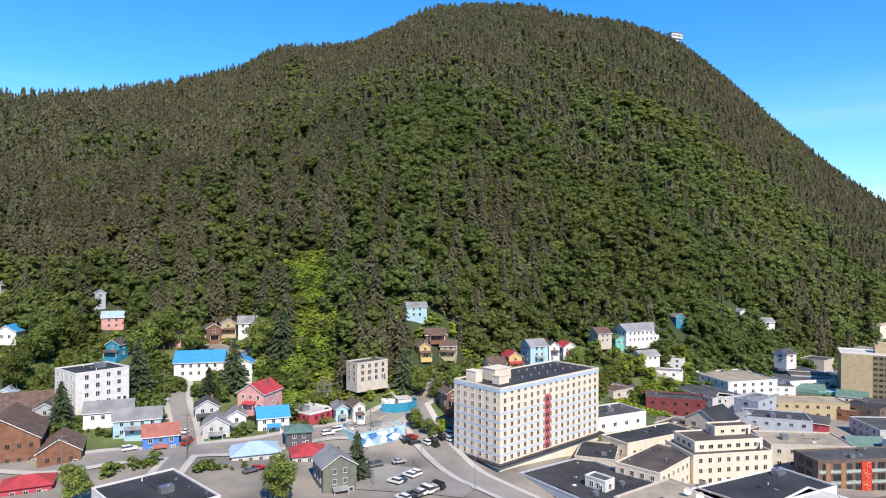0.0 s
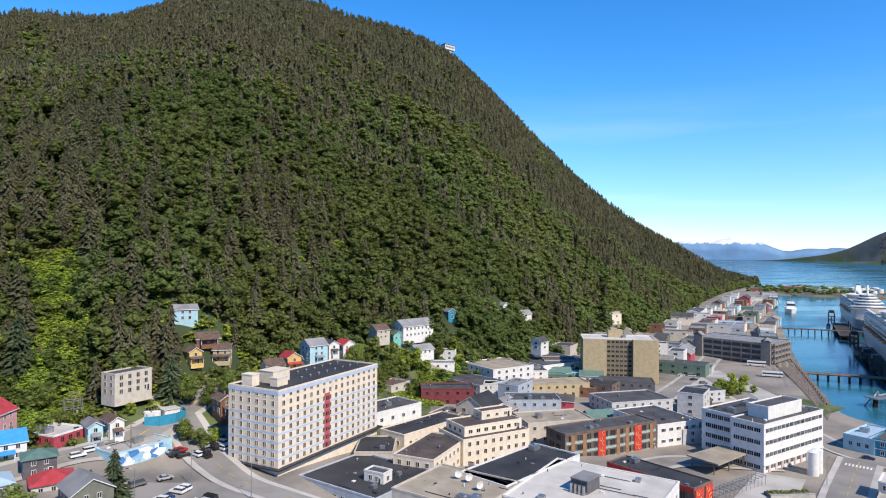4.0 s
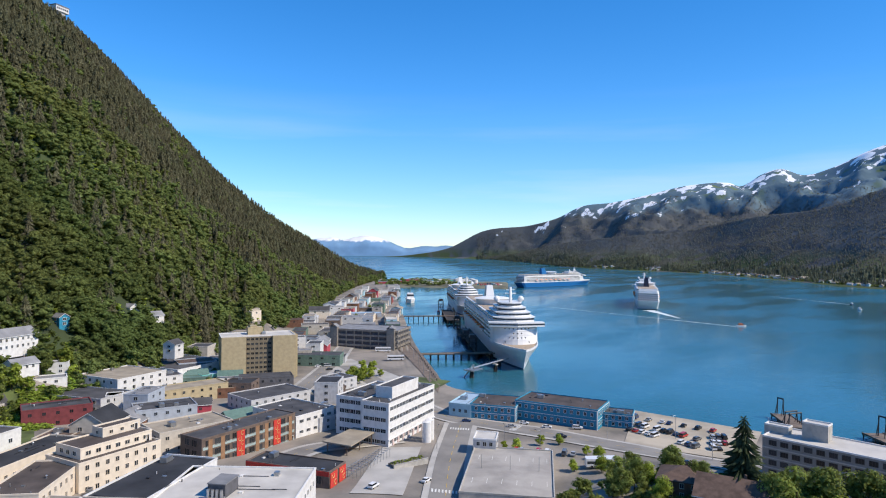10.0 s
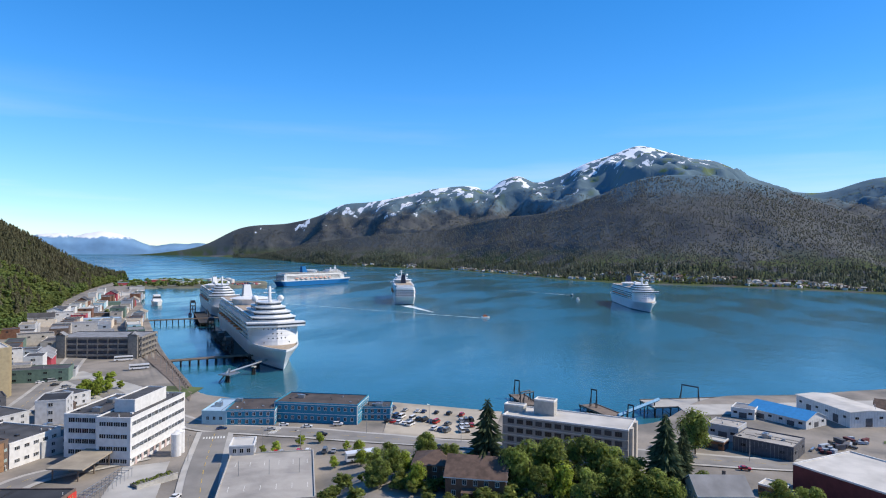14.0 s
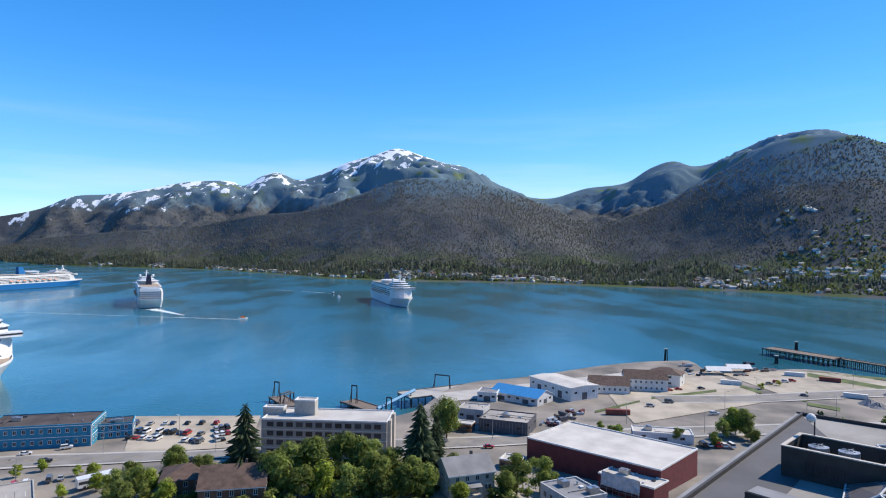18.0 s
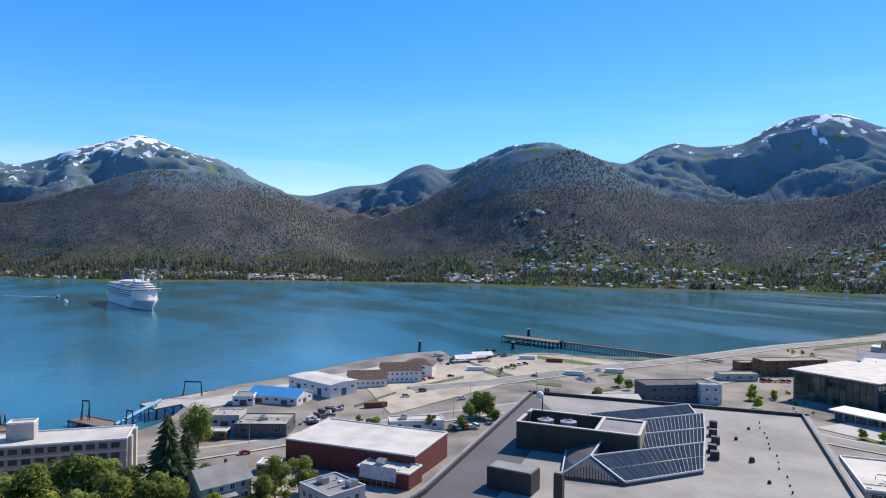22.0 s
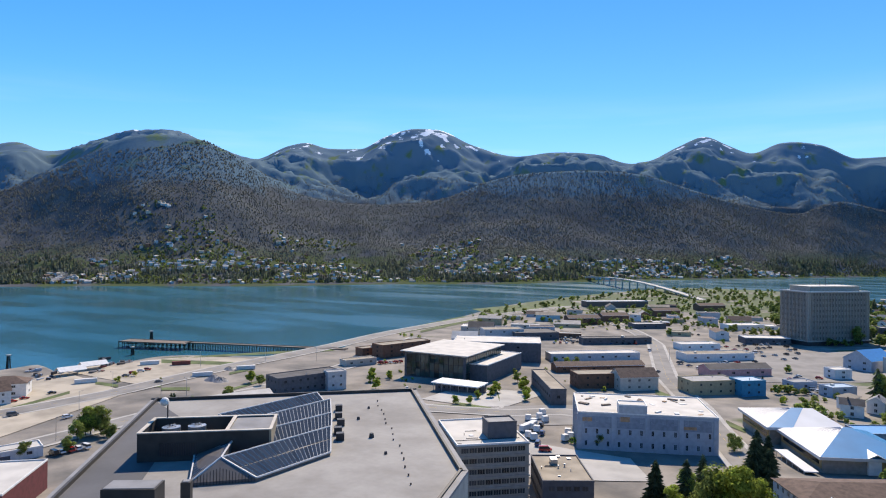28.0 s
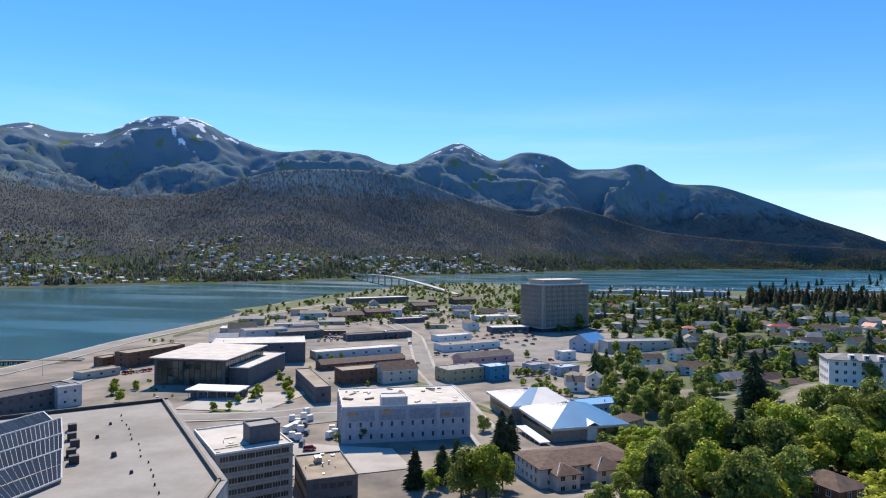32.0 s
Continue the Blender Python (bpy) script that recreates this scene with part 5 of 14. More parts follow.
@special("wings")
def hipped_bays(root, x, y, rot, w, d, h, wm):
    """Two hipped bays and a cross gable on the long side, with pale hips."""
    for k, (turn, length, cx, cy) in enumerate(faces_of(w, d)):
        if not seen(x, y, rot, turn) or length < 20:
            continue
        m = Matrix.Translation((cx, cy, 0)) @ pose(0, 0, 0, 0, 0, turn)
        for sx, e in ((-0.3, 4.0), (0.12, 5.0)):
            b = part("bay", box(bmesh.new(), -e, e, -4.5, 0, -3, h - 0.6), wm, root, "pale grey three-storey bay", m @ Matrix.Translation((sx * length, 0, 0)))
            part("bay_roof", hip_roof(2 * e, 9.5, h - 0.6, 0.5, 0.6, 0.2), MR["r_brown"], b, "brown hipped bay roof", Matrix.Translation((0, -0.4, 0)))
            for r in range(3):
                for q in (-0.5, 0.5):
                    child("window", window_mesh(1.5, 1.4), b, Matrix.Translation((q * e, -4.52, h * (r + 0.45) / 3 - 0.3)))
            part("hip_trim", beam(bmesh.new(), (-e - 0.5, -5.2, h - 0.7), (-e * 0.15, -0.6, h + e * 0.42), 0.16, 4), M_TRIM, b, "white hip flashing")


@special("mansion")
def mansion(root, x, y, rot, w, d, h, wm):
    for k in range(3):
        bm = bmesh.new()
        box(bm, -1, 1, -1.6, 1.2, 0, 1.7)
        part("dormer", bm, wm, root, "white roof dormer", Matrix.Translation(((k - 1) * 5, -d / 2 + 2.2, h + 0.3)))
        child("window", window_mesh(1.0, 1.2), root, Matrix.Translation(((k - 1) * 5, -d / 2 + 0.58, h + 1.2)))


@special("deck")
def parking_deck(root, x, y, rot, w, d, h, wm):
    for k in range(int(w / 5)):
        for s in (-0.25, 0.25):
            part("bay_line", box(bmesh.new(), -0.06, 0.06, -2.4, 2.4, h + 0.124, h + 0.13), M_LINE, root, "", Matrix.Translation((-w / 2 + 3 + k * 5, s * d, 0)))
    for k in range(3):
        part("lamp_pole", cyl(bmesh.new(), 0, 0, 0, 5, 0.1, 0.07, 6), M_STEEL, root, "", Matrix.Translation((-w / 3 + k * w / 3, 0, h + 0.12)))

# ---- plants ----
def leaf(name, col, spread, through=0.35, mottle=0.42):
    """Leaves and needles: each clump a little different, some light passing through."""
    m = bpy.data.materials.new(name)
    m.use_nodes = True
    nt = m.node_tree
    n, ln = nt.nodes, nt.links
    n.remove(n["Principled BSDF"])
    geo, oi = n.new("ShaderNodeNewGeometry"), n.new("ShaderNodeObjectInfo")
    tc = n.new("ShaderNodeTexCoord")
    nz = n.new("ShaderNodeTexNoise")
    nz.inputs["Scale"].default_value = 0.012
    nz.inputs["Detail"].default_value = 3
    ln.new(tc.outputs["Object"], nz.inputs["Vector"])
    hs = n.new("ShaderNodeHueSaturation")
    hs.inputs["Color"].default_value = (*col, 1)
    v = n.new("ShaderNodeMapRange")
    v.inputs[3].default_value, v.inputs[4].default_value = 1 - spread, 1 + spread
    ln.new(geo.outputs["Random Per Island"], v.inputs[0])
    v2 = n.new("ShaderNodeMapRange")
    v2.inputs[3].default_value, v2.inputs[4].default_value = 0.8, 1.2
    ln.new(oi.outputs["Random"], v2.inputs[0])
    mu = n.new("ShaderNodeMath")
    mu.operation = "MULTIPLY"
    ln.new(v.outputs[0], mu.inputs[0])
    ln.new(v2.outputs[0], mu.inputs[1])
    hu = n.new("ShaderNodeMapRange")
    hu.inputs[1].default_value, hu.inputs[2].default_value, hu.inputs[3].default_value, hu.inputs[4].default_value = 0.35, 0.65, 0.482, 0.518
    ln.new(nz.outputs[0], hu.inputs[0])
    ln.new(hu.outputs[0], hs.inputs["Hue"])
    fine = n.new("ShaderNodeTexNoise")
    fine.inputs["Scale"].default_value, fine.inputs["Detail"].default_value = 0.85, 4
    ln.new(geo.outputs["Position"], fine.inputs["Vector"])
    broad = n.new("ShaderNodeTexNoise")
    broad.inputs["Scale"].default_value, broad.inputs["Detail"].default_value = 0.045, 2
    ln.new(geo.outputs["Position"], broad.inputs["Vector"])
    val = mu.outputs[0]
    for q, a, b, c, d in ((fine, 0.36, 0.64, 1 - mottle, 1 + mottle), (broad, 0.35, 0.65, 0.84, 1.16)):
        k, mul = n.new("ShaderNodeMapRange"), n.new("ShaderNodeMath")
        k.inputs[1].default_value, k.inputs[2].default_value, k.inputs[3].default_value, k.inputs[4].default_value = a, b, c, d
        ln.new(q.outputs[0], k.inputs[0])
        mul.operation = "MULTIPLY"
        ln.new(val, mul.inputs[0])
        ln.new(k.outputs[0], mul.inputs[1])
        val = mul.outputs[0]
    ln.new(val, hs.inputs["Value"])
    df, tr, mx = n.new("ShaderNodeBsdfDiffuse"), n.new("ShaderNodeBsdfTranslucent"), n.new("ShaderNodeMixShader")
    ln.new(hs.outputs[0], df.inputs[0])
    ln.new(hs.outputs[0], tr.inputs[0])
    if mottle > 0.2:
        bp = n.new("ShaderNodeBump")
        bp.inputs["Strength"].default_value, bp.inputs["Distance"].default_value = 0.7, 0.8
        ln.new(fine.outputs[0], bp.inputs["Height"])
        ln.new(bp.outputs[0], df.inputs["Normal"])
    mx.inputs[0].default_value = through
    ln.new(df.outputs[0], mx.inputs[1])
    ln.new(tr.outputs[0], mx.inputs[2])
    ln.new(mx.outputs[0], n["Material Output"].inputs[0])
    return m


M_NEEDLE = leaf("spruce_needles", (0.118, 0.117, 0.07), 0.24, 0.5, 0.5)
M_NEEDLE_TOWN = leaf("garden_spruce_needles", (0.105, 0.135, 0.075), 0.24, 0.55)
# distance haze is painted into these needles by a paler colour
M_NEEDLE_HAZED = leaf("hazed_far_spruce_needles", (0.2, 0.212, 0.19), 0.1, 0.72, 0.1)
# shore needles are green, lightened to imitate haze over the channel
M_NEEDLE_SHORE_HAZED = leaf("hazed_shore_spruce_needles", (0.19, 0.22, 0.165), 0.25, 0.65, 0.2)
M_LEAF = leaf("broad_leaves", (0.275, 0.33, 0.1), 0.22, 0.68)
M_LEAF_HILL = leaf("hillside_leaves", (0.172, 0.215, 0.07), 0.16, 0.52)
M_LEAF2 = leaf("fresh_leaves", (0.36, 0.43, 0.085), 0.22, 0.64)
M_BARK = mat("bark", (0.09, 0.07, 0.055), rough=0.95, var=0.2, scale=2, fine=12)


def spruce_shape(rng, whorls, blades, droop=0.5):
    """Unit-high spruce: whorls of drooping boughs round a dark stem, narrowing to a spire. Returns vertices and triangles."""
    vs, fs = [], []
    fine = whorls > 6
    for k in range(whorls):
        u = k / whorls
        rad = 0.2 * (1 - u) ** 0.8 + 0.012
        a0 = rng.uniform(0, 6.28)
        c = len(vs)
        vs.append((0.0, 0.0, min(1.0, u + 1.3 / whorls + 0.06)))
        for j in range(blades):
            a = a0 + 6.283 * j / blades + rng.normal(0, 0.15)
            q = rad * rng.uniform(0.6, 1.25)
            half = math.pi / blades * rng.uniform(0.55, 0.95)
            z = u + 0.06 - droop * q * 0.6 + rng.normal(0, 0.35 / whorls)
            if fine:
                # a bough: narrow at the stem, broadest two thirds out, tip turned up
                vs.append((q * 0.62 * math.cos(a - half), q * 0.62 * math.sin(a - half), z - 0.012))
                vs.append((q * math.cos(a), q * math.sin(a), z - 0.02))
                vs.append((q * 0.62 * math.cos(a + half), q * 0.62 * math.sin(a + half), z - 0.012))
            else:
                vs.append((q * 0.8 * math.cos(a - half), q * 0.8 * math.sin(a - half), z - 0.02))
                vs.append((q * math.cos(a), q * math.sin(a), z + 0.015))
                vs.append((q * 0.8 * math.cos(a + half), q * 0.8 * math.sin(a + half), z - 0.02))
            n = len(vs)
            fs += [(c, n - 3, n - 2), (c, n - 2, n - 1)]
    c = len(vs)
    vs += [(0.1 * math.cos(j * 1.57), 0.1 * math.sin(j * 1.57), 0.02) for j in range(4)] + [(0.0, 0.0, 1.0)]
    fs += [(c + j, c + (j + 1) % 4, c + 4) for j in range(4)]
    return np.array(vs), np.array(fs)


def leafy_shape(rng, clumps, size, squash=0.8, sprays=False):
    """Unit broadleaf crown: rounded boughs covered with small leaf sprays. Returns vertices and triangles."""
    lobes = []
    count = 13 if clumps > 100 else 8 if clumps > 40 else 5
    for k in range(count):
        z, a = 0.25 + 0.6 * k / (count - 1), rng.uniform(0, 6.28)
        q = 0.34 * math.sin(math.pi * min(1.0, z * 0.95)) * rng.uniform(0.35, 1.0)
        lobes.append((q * math.cos(a), q * math.sin(a), z, rng.uniform(0.15, 0.25) * (1 if count > 8 else 1.15)))
    vs, fs = [], []
    for lx, ly, lz, lr in lobes:
        # inner foliage of the bough
        c, e, t = len(vs), lr * (0.62 if clumps > 1000 else 0.78), rng.uniform(0, 1.5)
        vs += [np.array([lx + e * math.cos(t + 1.57 * j), ly + e * math.sin(t + 1.57 * j), lz - 0.1 * e]) for j in range(4)]
        vs += [np.array([lx, ly, lz + e * squash]), np.array([lx, ly, lz - e * squash])]
        for j in range(4):
            fs += [(c + j, c + (j + 1) % 4, c + 4), (c + (j + 1) % 4, c + j, c + 5)]
    for i in range(clumps):
        lx, ly, lz, lr = lobes[i % len(lobes)]
        d = rng.normal(0, 1, 3)
        d[2] = abs(d[2]) if rng.uniform() < 0.5 else d[2]
        d /= np.linalg.norm(d)
        p = np.array([lx, ly, lz]) + d * lr * rng.uniform(0.72, 1.06) * np.array([1, 1, squash])
        nrm = d + rng.normal(0, 0.2, 3) + np.array([0, 0, 0.35])
        nrm /= np.linalg.norm(nrm)
        t1 = np.cross(nrm, rng.normal(0, 1, 3))
        t1 /= np.linalg.norm(t1)
        t2 = np.cross(nrm, t1)
        s = size * rng.uniform(0.6, 1.3)
        c = len(vs)
        if sprays:
            vs += [p - t1 * s, p + t2 * s * 0.75 - nrm * s * 0.1, p + t1 * s * 0.8 - t2 * s * 0.6]
            fs.append((c, c + 1, c + 2))
            continue
        vs += [p - t1 * s, p + t2 * s * 0.7 - nrm * s * 0.15, p + t1 * s, p - t2 * s * 0.7 - nrm * s * 0.15]
        fs += [(c, c + 1, c + 2), (c, c + 2, c + 3)]
    vs = np.array(vs)
    lo, hi = vs[:, 2].min(), vs[:, 2].max()
    vs[:, 2] = 0.12 + 0.88 * (vs[:, 2] - lo) / (hi - lo)
    return vs, np.array(fs)


def scatter(name, shapes, xyz, height, width, material, label, category):
    """One object of many trees: each shape turned, scaled and set down."""
    rng = np.random.default_rng(len(xyz))
    which = rng.integers(0, len(shapes), len(xyz))
    cos, faces, base = [], [], 0
    for i, (v, f) in enumerate(shapes):
        sel = which == i
        m = int(sel.sum())
        if not m:
            continue
        a = rng.uniform(0, 6.283, m)[:, None]
        x = (v[:, 0] * np.cos(a) - v[:, 1] * np.sin(a)) * width[sel, None] + xyz[sel, 0:1]
        y = (v[:, 0] * np.sin(a) + v[:, 1] * np.cos(a)) * width[sel, None] + xyz[sel, 1:2]
        z = v[:, 2] * height[sel, None] + xyz[sel, 2:3]
        cos.append(np.stack([x, y, z], -1).reshape(-1, 3))
        faces.append((f[None] + (np.arange(m) * len(v))[:, None, None] + base).reshape(-1, 3))
        base += m * len(v)
    ob = raw_mesh(name, np.concatenate(cos), np.concatenate(faces), material)
    return tagged(ob, label, category, kind="stuff")


def tree_meshes(kind, n=5):
    """Near trees come in five shapes, those farther off in four plainer ones."""
    key = ("tree", kind, n)
    if key in SHARED:
        return SHARED[key]
    got = []
    for k in range(n):
        rng = np.random.default_rng(50 + k)
        if kind == "spruce":
            v, f = spruce_shape(rng, 30, 11) if n > 4 else spruce_shape(rng, 14, 7)
            lm = M_NEEDLE_TOWN
        else:
            v, f = leafy_shape(rng, 2600 if n > 4 else 480, 0.028 if n > 4 else 0.062)
            lm = M_LEAF if kind == "broad" else M_LEAF2
        me = bpy.data.meshes.new("crown")
        me.from_pydata(v.tolist(), [], f.tolist())
        me.materials.append(lm)
        bm = bmesh.new()
        if kind == "spruce":
            cyl(bm, 0, 0, -0.1, 0.95, 0.016, 0.002, 7)
        else:
            cyl(bm, 0, 0, -0.1, 0.42, 0.022, 0.012, 7)
            for j in range(6):
                a = j * 1.05 + k
                beam(bm, (0, 0, 0.2 + 0.03 * j), (0.22 * math.cos(a), 0.22 * math.sin(a), 0.5 + 0.04 * j), 0.008, 5)
        tm = bpy.data.meshes.new("trunk")
        bm.to_mesh(tm)
        bm.free()
        tm.materials.append(M_BARK)
        got.append((me, tm))
    SHARED[key] = got
    return got


trnd = random.Random(8)
TREE_WORDS = {"spruce": "tall dark green spruce with drooping branches", "broad": "leafy green broadleaf tree in full summer leaf", "fresh": "light green leafy young tree"}


def tree(kind, x, y, h, w=None, z=None):
    """A tree of that height standing on the ground."""
    me, tm = trnd.choice(tree_meshes(kind, 5 if math.hypot(x, y) < 330 else 4))
    z = float(ground_z(x, y)) - 0.2 if z is None else z
    root = tagged(new({"spruce": "spruce_tree"}.get(kind, "tree")), TREE_WORDS[kind] if h > 5 or kind == "spruce" else "low rounded green shrub", "tree", "trees in the town")
    w = w or h * (1.65 if kind == "spruce" else 0.9 if h > 8 else 1.05)
    root.matrix_world = Matrix.LocRotScale((x, y, z), Euler((0, 0, trnd.uniform(0, 6.28))), (w, w, h))
    child("trunk", tm, root)
    child("crown", me, root)
    return root


def meadow(b, r):
    """Open slopes kept clear: the power line's cutting and the bank behind the shops."""
    return ((b > -13.4) & (b < -9.5) & (r < 352)) | ((b > 15.4) & (b < 20.6) & (r < 345))


# forest on the mountain
def forest():
    rng = np.random.default_rng(21)
    n = 46000
    b = rng.uniform(-40, 45.8, n)
    u = rng.uniform(0.0, 1.04, n)
    f, g = np.interp(b, mb, foot), np.interp(b, mb, ridge)
    r = f + (g - f) * u
    keep = rng.uniform(0, 1, n) < np.clip(r * (g - f) / 1.08e6, 0, 1)
    b, u, r = b[keep], u[keep], r[keep]
    x, y = polar(b, r)
    z = mountain_z(b, r)
    patch = fractal(x, y, 120.0, 3, 7.0)
    gully = fractal(x * 1.6, y * 0.5, 90.0, 3, 2.0)
    chance = np.clip(0.56 - 1.45 * u + 1.35 * patch + np.clip((b - 8) / 12, 0, 1) * np.where(u < 0.38, 0.55, -0.35), 0.03, 0.95)
    chance = np.where((gully > 0.38) & (u < 0.85), 0.6, chance)
    green = rng.uniform(0, 1, len(u)) < chance
    ok = clear_of_plots(x, y) & ~meadow(b, r)
    con = ok & ~green
    h = rng.uniform(11, 25, len(x)) * np.where((u > 0.9) & (b < 22), 0.68, np.where(u > 0.9, 0.85, 1))
    near = np.random.default_rng(5)
    sA = [spruce_shape(near, 7, 4) for _ in range(7)]
    sB = [spruce_shape(near, 3, 4) for _ in range(6)]
    s0 = [spruce_shape(near, 20, 7, 0.6) for _ in range(7)]
    for sel, shp, nm in ((con & (r < 520), s0, "spruce_forest"), (con & (r >= 520) & (r < 950), sA, "spruce_forest"), (con & (r >= 950), sB, "spruce_forest")):
        scatter(nm, shp, np.stack([x, y, z - 0.8], 1)[sel], h[sel], h[sel] * rng.uniform(1.0, 1.5, sel.sum()), M_NEEDLE, "dense dark spruce forest on the steep mountainside", "forest")
    dec = ok & green
    hd = rng.uniform(9, 19, len(x))
    sD = [leafy_shape(near, 200, 0.07, sprays=True) for _ in range(8)]
    sE = [leafy_shape(near, 34, 0.13, sprays=True) for _ in range(8)]
    for sel, shp in ((dec & (r < 560), sD), (dec & (r >= 560), sE)):
        scatter("broadleaf_forest", shp, np.stack([x, y, z - 1.5], 1)[sel], hd[sel], hd[sel] * rng.uniform(0.85, 1.4, sel.sum()), M_LEAF_HILL, "bright green broadleaf woods and thickets on the lower slope", "forest")
    # scrub over the open ground between
    m = 6800
    b = rng.uniform(-40, 45, m)
    u = rng.uniform(-0.02, 0.5, m) ** 1.0
    f, g = np.interp(b, mb, foot), np.interp(b, mb, ridge)
    r = f + (g - f) * u
    x, y = polar(b, r)
    sS = [leafy_shape(near, 34, 0.17, 0.6, True) for _ in range(5)]
    hs_ = rng.uniform(2, 5, m)
    keep = clear_of_plots(x, y, 5.0, 3.0)
    b, r, x, y, hs_ = b[keep], r[keep], x[keep], y[keep], hs_[keep]
    scatter("scrub", sS, np.stack([x, y, mountain_z(b, r) - 0.8], 1), hs_, hs_ * 1.6, M_LEAF2, "low light green scrub between the trees", "scrub")


forest()


def meadow_growth():
    """Waist-high bright growth over the open slopes."""
    rng = np.random.default_rng(90)
    n = 5200
    b = np.where(rng.uniform(0, 1, n) < 0.62, rng.uniform(-13.8, -9.2, n), rng.uniform(15.2, 21, n))
    f = np.interp(b, mb, foot)
    r = rng.uniform(-28, 92, n) + f
    r = np.where(b > 0, f + rng.uniform(-75, 10, n), r)
    x, y = polar(b, r)
    keep = clear_of_plots(x, y, 6.0, 4.0) & (np.hypot(x[:, None] - _p[None, :, 0], y[:, None] - _p[None, :, 1]).min(1) > 9)
    x, y, b, r = x[keep], y[keep], b[keep], r[keep]
    z = np.where(r < np.interp(b, mb, foot), ground_z(x, y), mountain_z(b, r))
    h = rng.uniform(0.8, 2.6, len(x))
    scatter("meadow_growth", [leafy_shape(rng, 22, 0.2, 0.6, True) for _ in range(6)], np.stack([x, y, z - 0.5], 1), h, h * 1.9, M_LEAF2, "bright green undergrowth on the open slopes", "undergrowth")


meadow_growth()


def island_woods():
    rng = np.random.default_rng(33)
    n = 200000
    b = rng.uniform(54, 205, n)
    s = np.interp(b, ib, ish)
    u = np.where(rng.uniform(0, 1, n) < 0.64, rng.uniform(0.003, 0.37, n), rng.uniform(0.4, 0.82, n))
    r = s + (4750 - s) * u
    z = island_z(b, r)
    x, y = polar(b, r)
    town = far_town(b, u, x, y)
    keep = (z < 430 + 60 * (b > 112) + 90 * fractal(x, y, 300.0, 3, 8.0)) & ~town & (z > 1)
    h = rng.uniform(3.5, 8, n) * (1 + 0.25 * fractal(x, y, 200.0, 2, 1.0))
    sC = []
    for _ in range(8):
        a = rng.uniform(0, 6.28)
        q = [(rng.uniform(0.16, 0.24) * math.cos(a + 2.09 * j), rng.uniform(0.16, 0.24) * math.sin(a + 2.09 * j), rng.uniform(0, 0.1)) for j in range(3)]
        sC.append((np.array([(rng.normal(0, 0.02), rng.normal(0, 0.02), 1.0)] + q), np.array([(0, 1, 2), (0, 2, 3), (0, 3, 1)])))
    low = keep & (z < 42 + 40 * fractal(x, y, 140.0, 2, 3.0)) & (b > 52)
    sel = low & (rng.uniform(0, 1, n) < 0.42)
    scatter("shore_forest", [spruce_shape(rng, 2, 3) for _ in range(6)], np.stack([x, y, z - 1], 1)[sel], h[sel] * rng.uniform(1.6, 3.6, sel.sum()), h[sel] * 3.4, M_NEEDLE_SHORE_HAZED, "green spruces along the far shore, paled for haze", "forest")
    keep &= ~low
    scatter("far_forest", sC, np.stack([x, y, z - 1], 1)[keep], h[keep], h[keep] * rng.uniform(1.5, 2.8, keep.sum()), M_NEEDLE_HAZED, "spruce woods on the far island slopes, paled for haze", "forest")
    # broadleaf trees along the far shore and between the houses
    pick = rng.uniform(0, 1, n)
    sel = (z > 1) & (pick < np.where(town, 0.3, np.where(u < 0.03, 0.4, 0.0)))
    hd = rng.uniform(4, 9, n)
    sD = [leafy_shape(rng, 16, 0.26, sprays=True) for _ in range(5)]
    scatter("far_broadleaf_trees", sD, np.stack([x, y, z - 1], 1)[sel], hd[sel], hd[sel] * 1.25, M_LEAF, "green trees among the houses on the far shore", "trees")
    sel = town & (z > 1) & (pick > 0.9)
    scatter("far_garden_spruces", sC, np.stack([x, y, z - 1], 1)[sel], h[sel] * 1.9, h[sel] * 2.6, M_NEEDLE_HAZED, "spruces among the houses on the far shore, paled for haze", "trees")


def far_town(b, u, x, y):
    """Where the far shore is built up: a belt by the water and a hillside quarter above it."""
    t = (u < 0.05 + 0.05 * ((b > 118) & (b < 172))) & (fractal(x, y, 110.0, 2, 4.0) > -0.12) & (b > 64)
    return t | ((u > 0.05) & (u < 0.21) & (b > 121) & (b < 150) & (fractal(x, y, 150.0, 2, 9.0) > -0.08))


island_woods()

WALL_WORDS = dict(zip("white cream tan grey dgrey blue lblue red brown teal pink yellow bluegrey green brick beige maroon concrete stone sage bone".split(), "white,cream,tan,light grey,dark grey,bright blue,pale blue,red,brown timber,teal,pink,yellow,blue-grey,dark green,red brick,beige,dark maroon,concrete,grey,grey-green,pale concrete".split(",")))
ROOF_WORDS = dict(zip("r_black r_dark r_grey r_white r_brown r_blue r_red r_tan r_conc r_green r_lblue r_umber r_rust".split(), "black,dark grey,grey,white,brown shingle,bright blue metal,red metal,tan,concrete,green metal,pale blue,dark brown,rusty metal".split(",")))


def plain(name, x, y, rot, w, d, z0, h, wall, roof, kind, storeys, bay=3.0, win=(1.0, 1.3), special=""):
    """A building described by its wall, storeys and roof."""
    shape = {"flat": "flat", "hip": "hipped"}.get(kind, "gabled")
    label = "%s %s-storey %s with a %s %s roof" % (WALL_WORDS[wall], ("one", "two", "three", "four")[storeys - 1], name.replace("_", " "), ROOF_WORDS[roof], shape)
    return building(name, label, x, y, rot, w, d, z0, h, wall, roof, kind, storeys, bay, win, special)


def house(*a):
    return plain("house", *a)


def shop(*a):
    return plain("shop_building", *a)


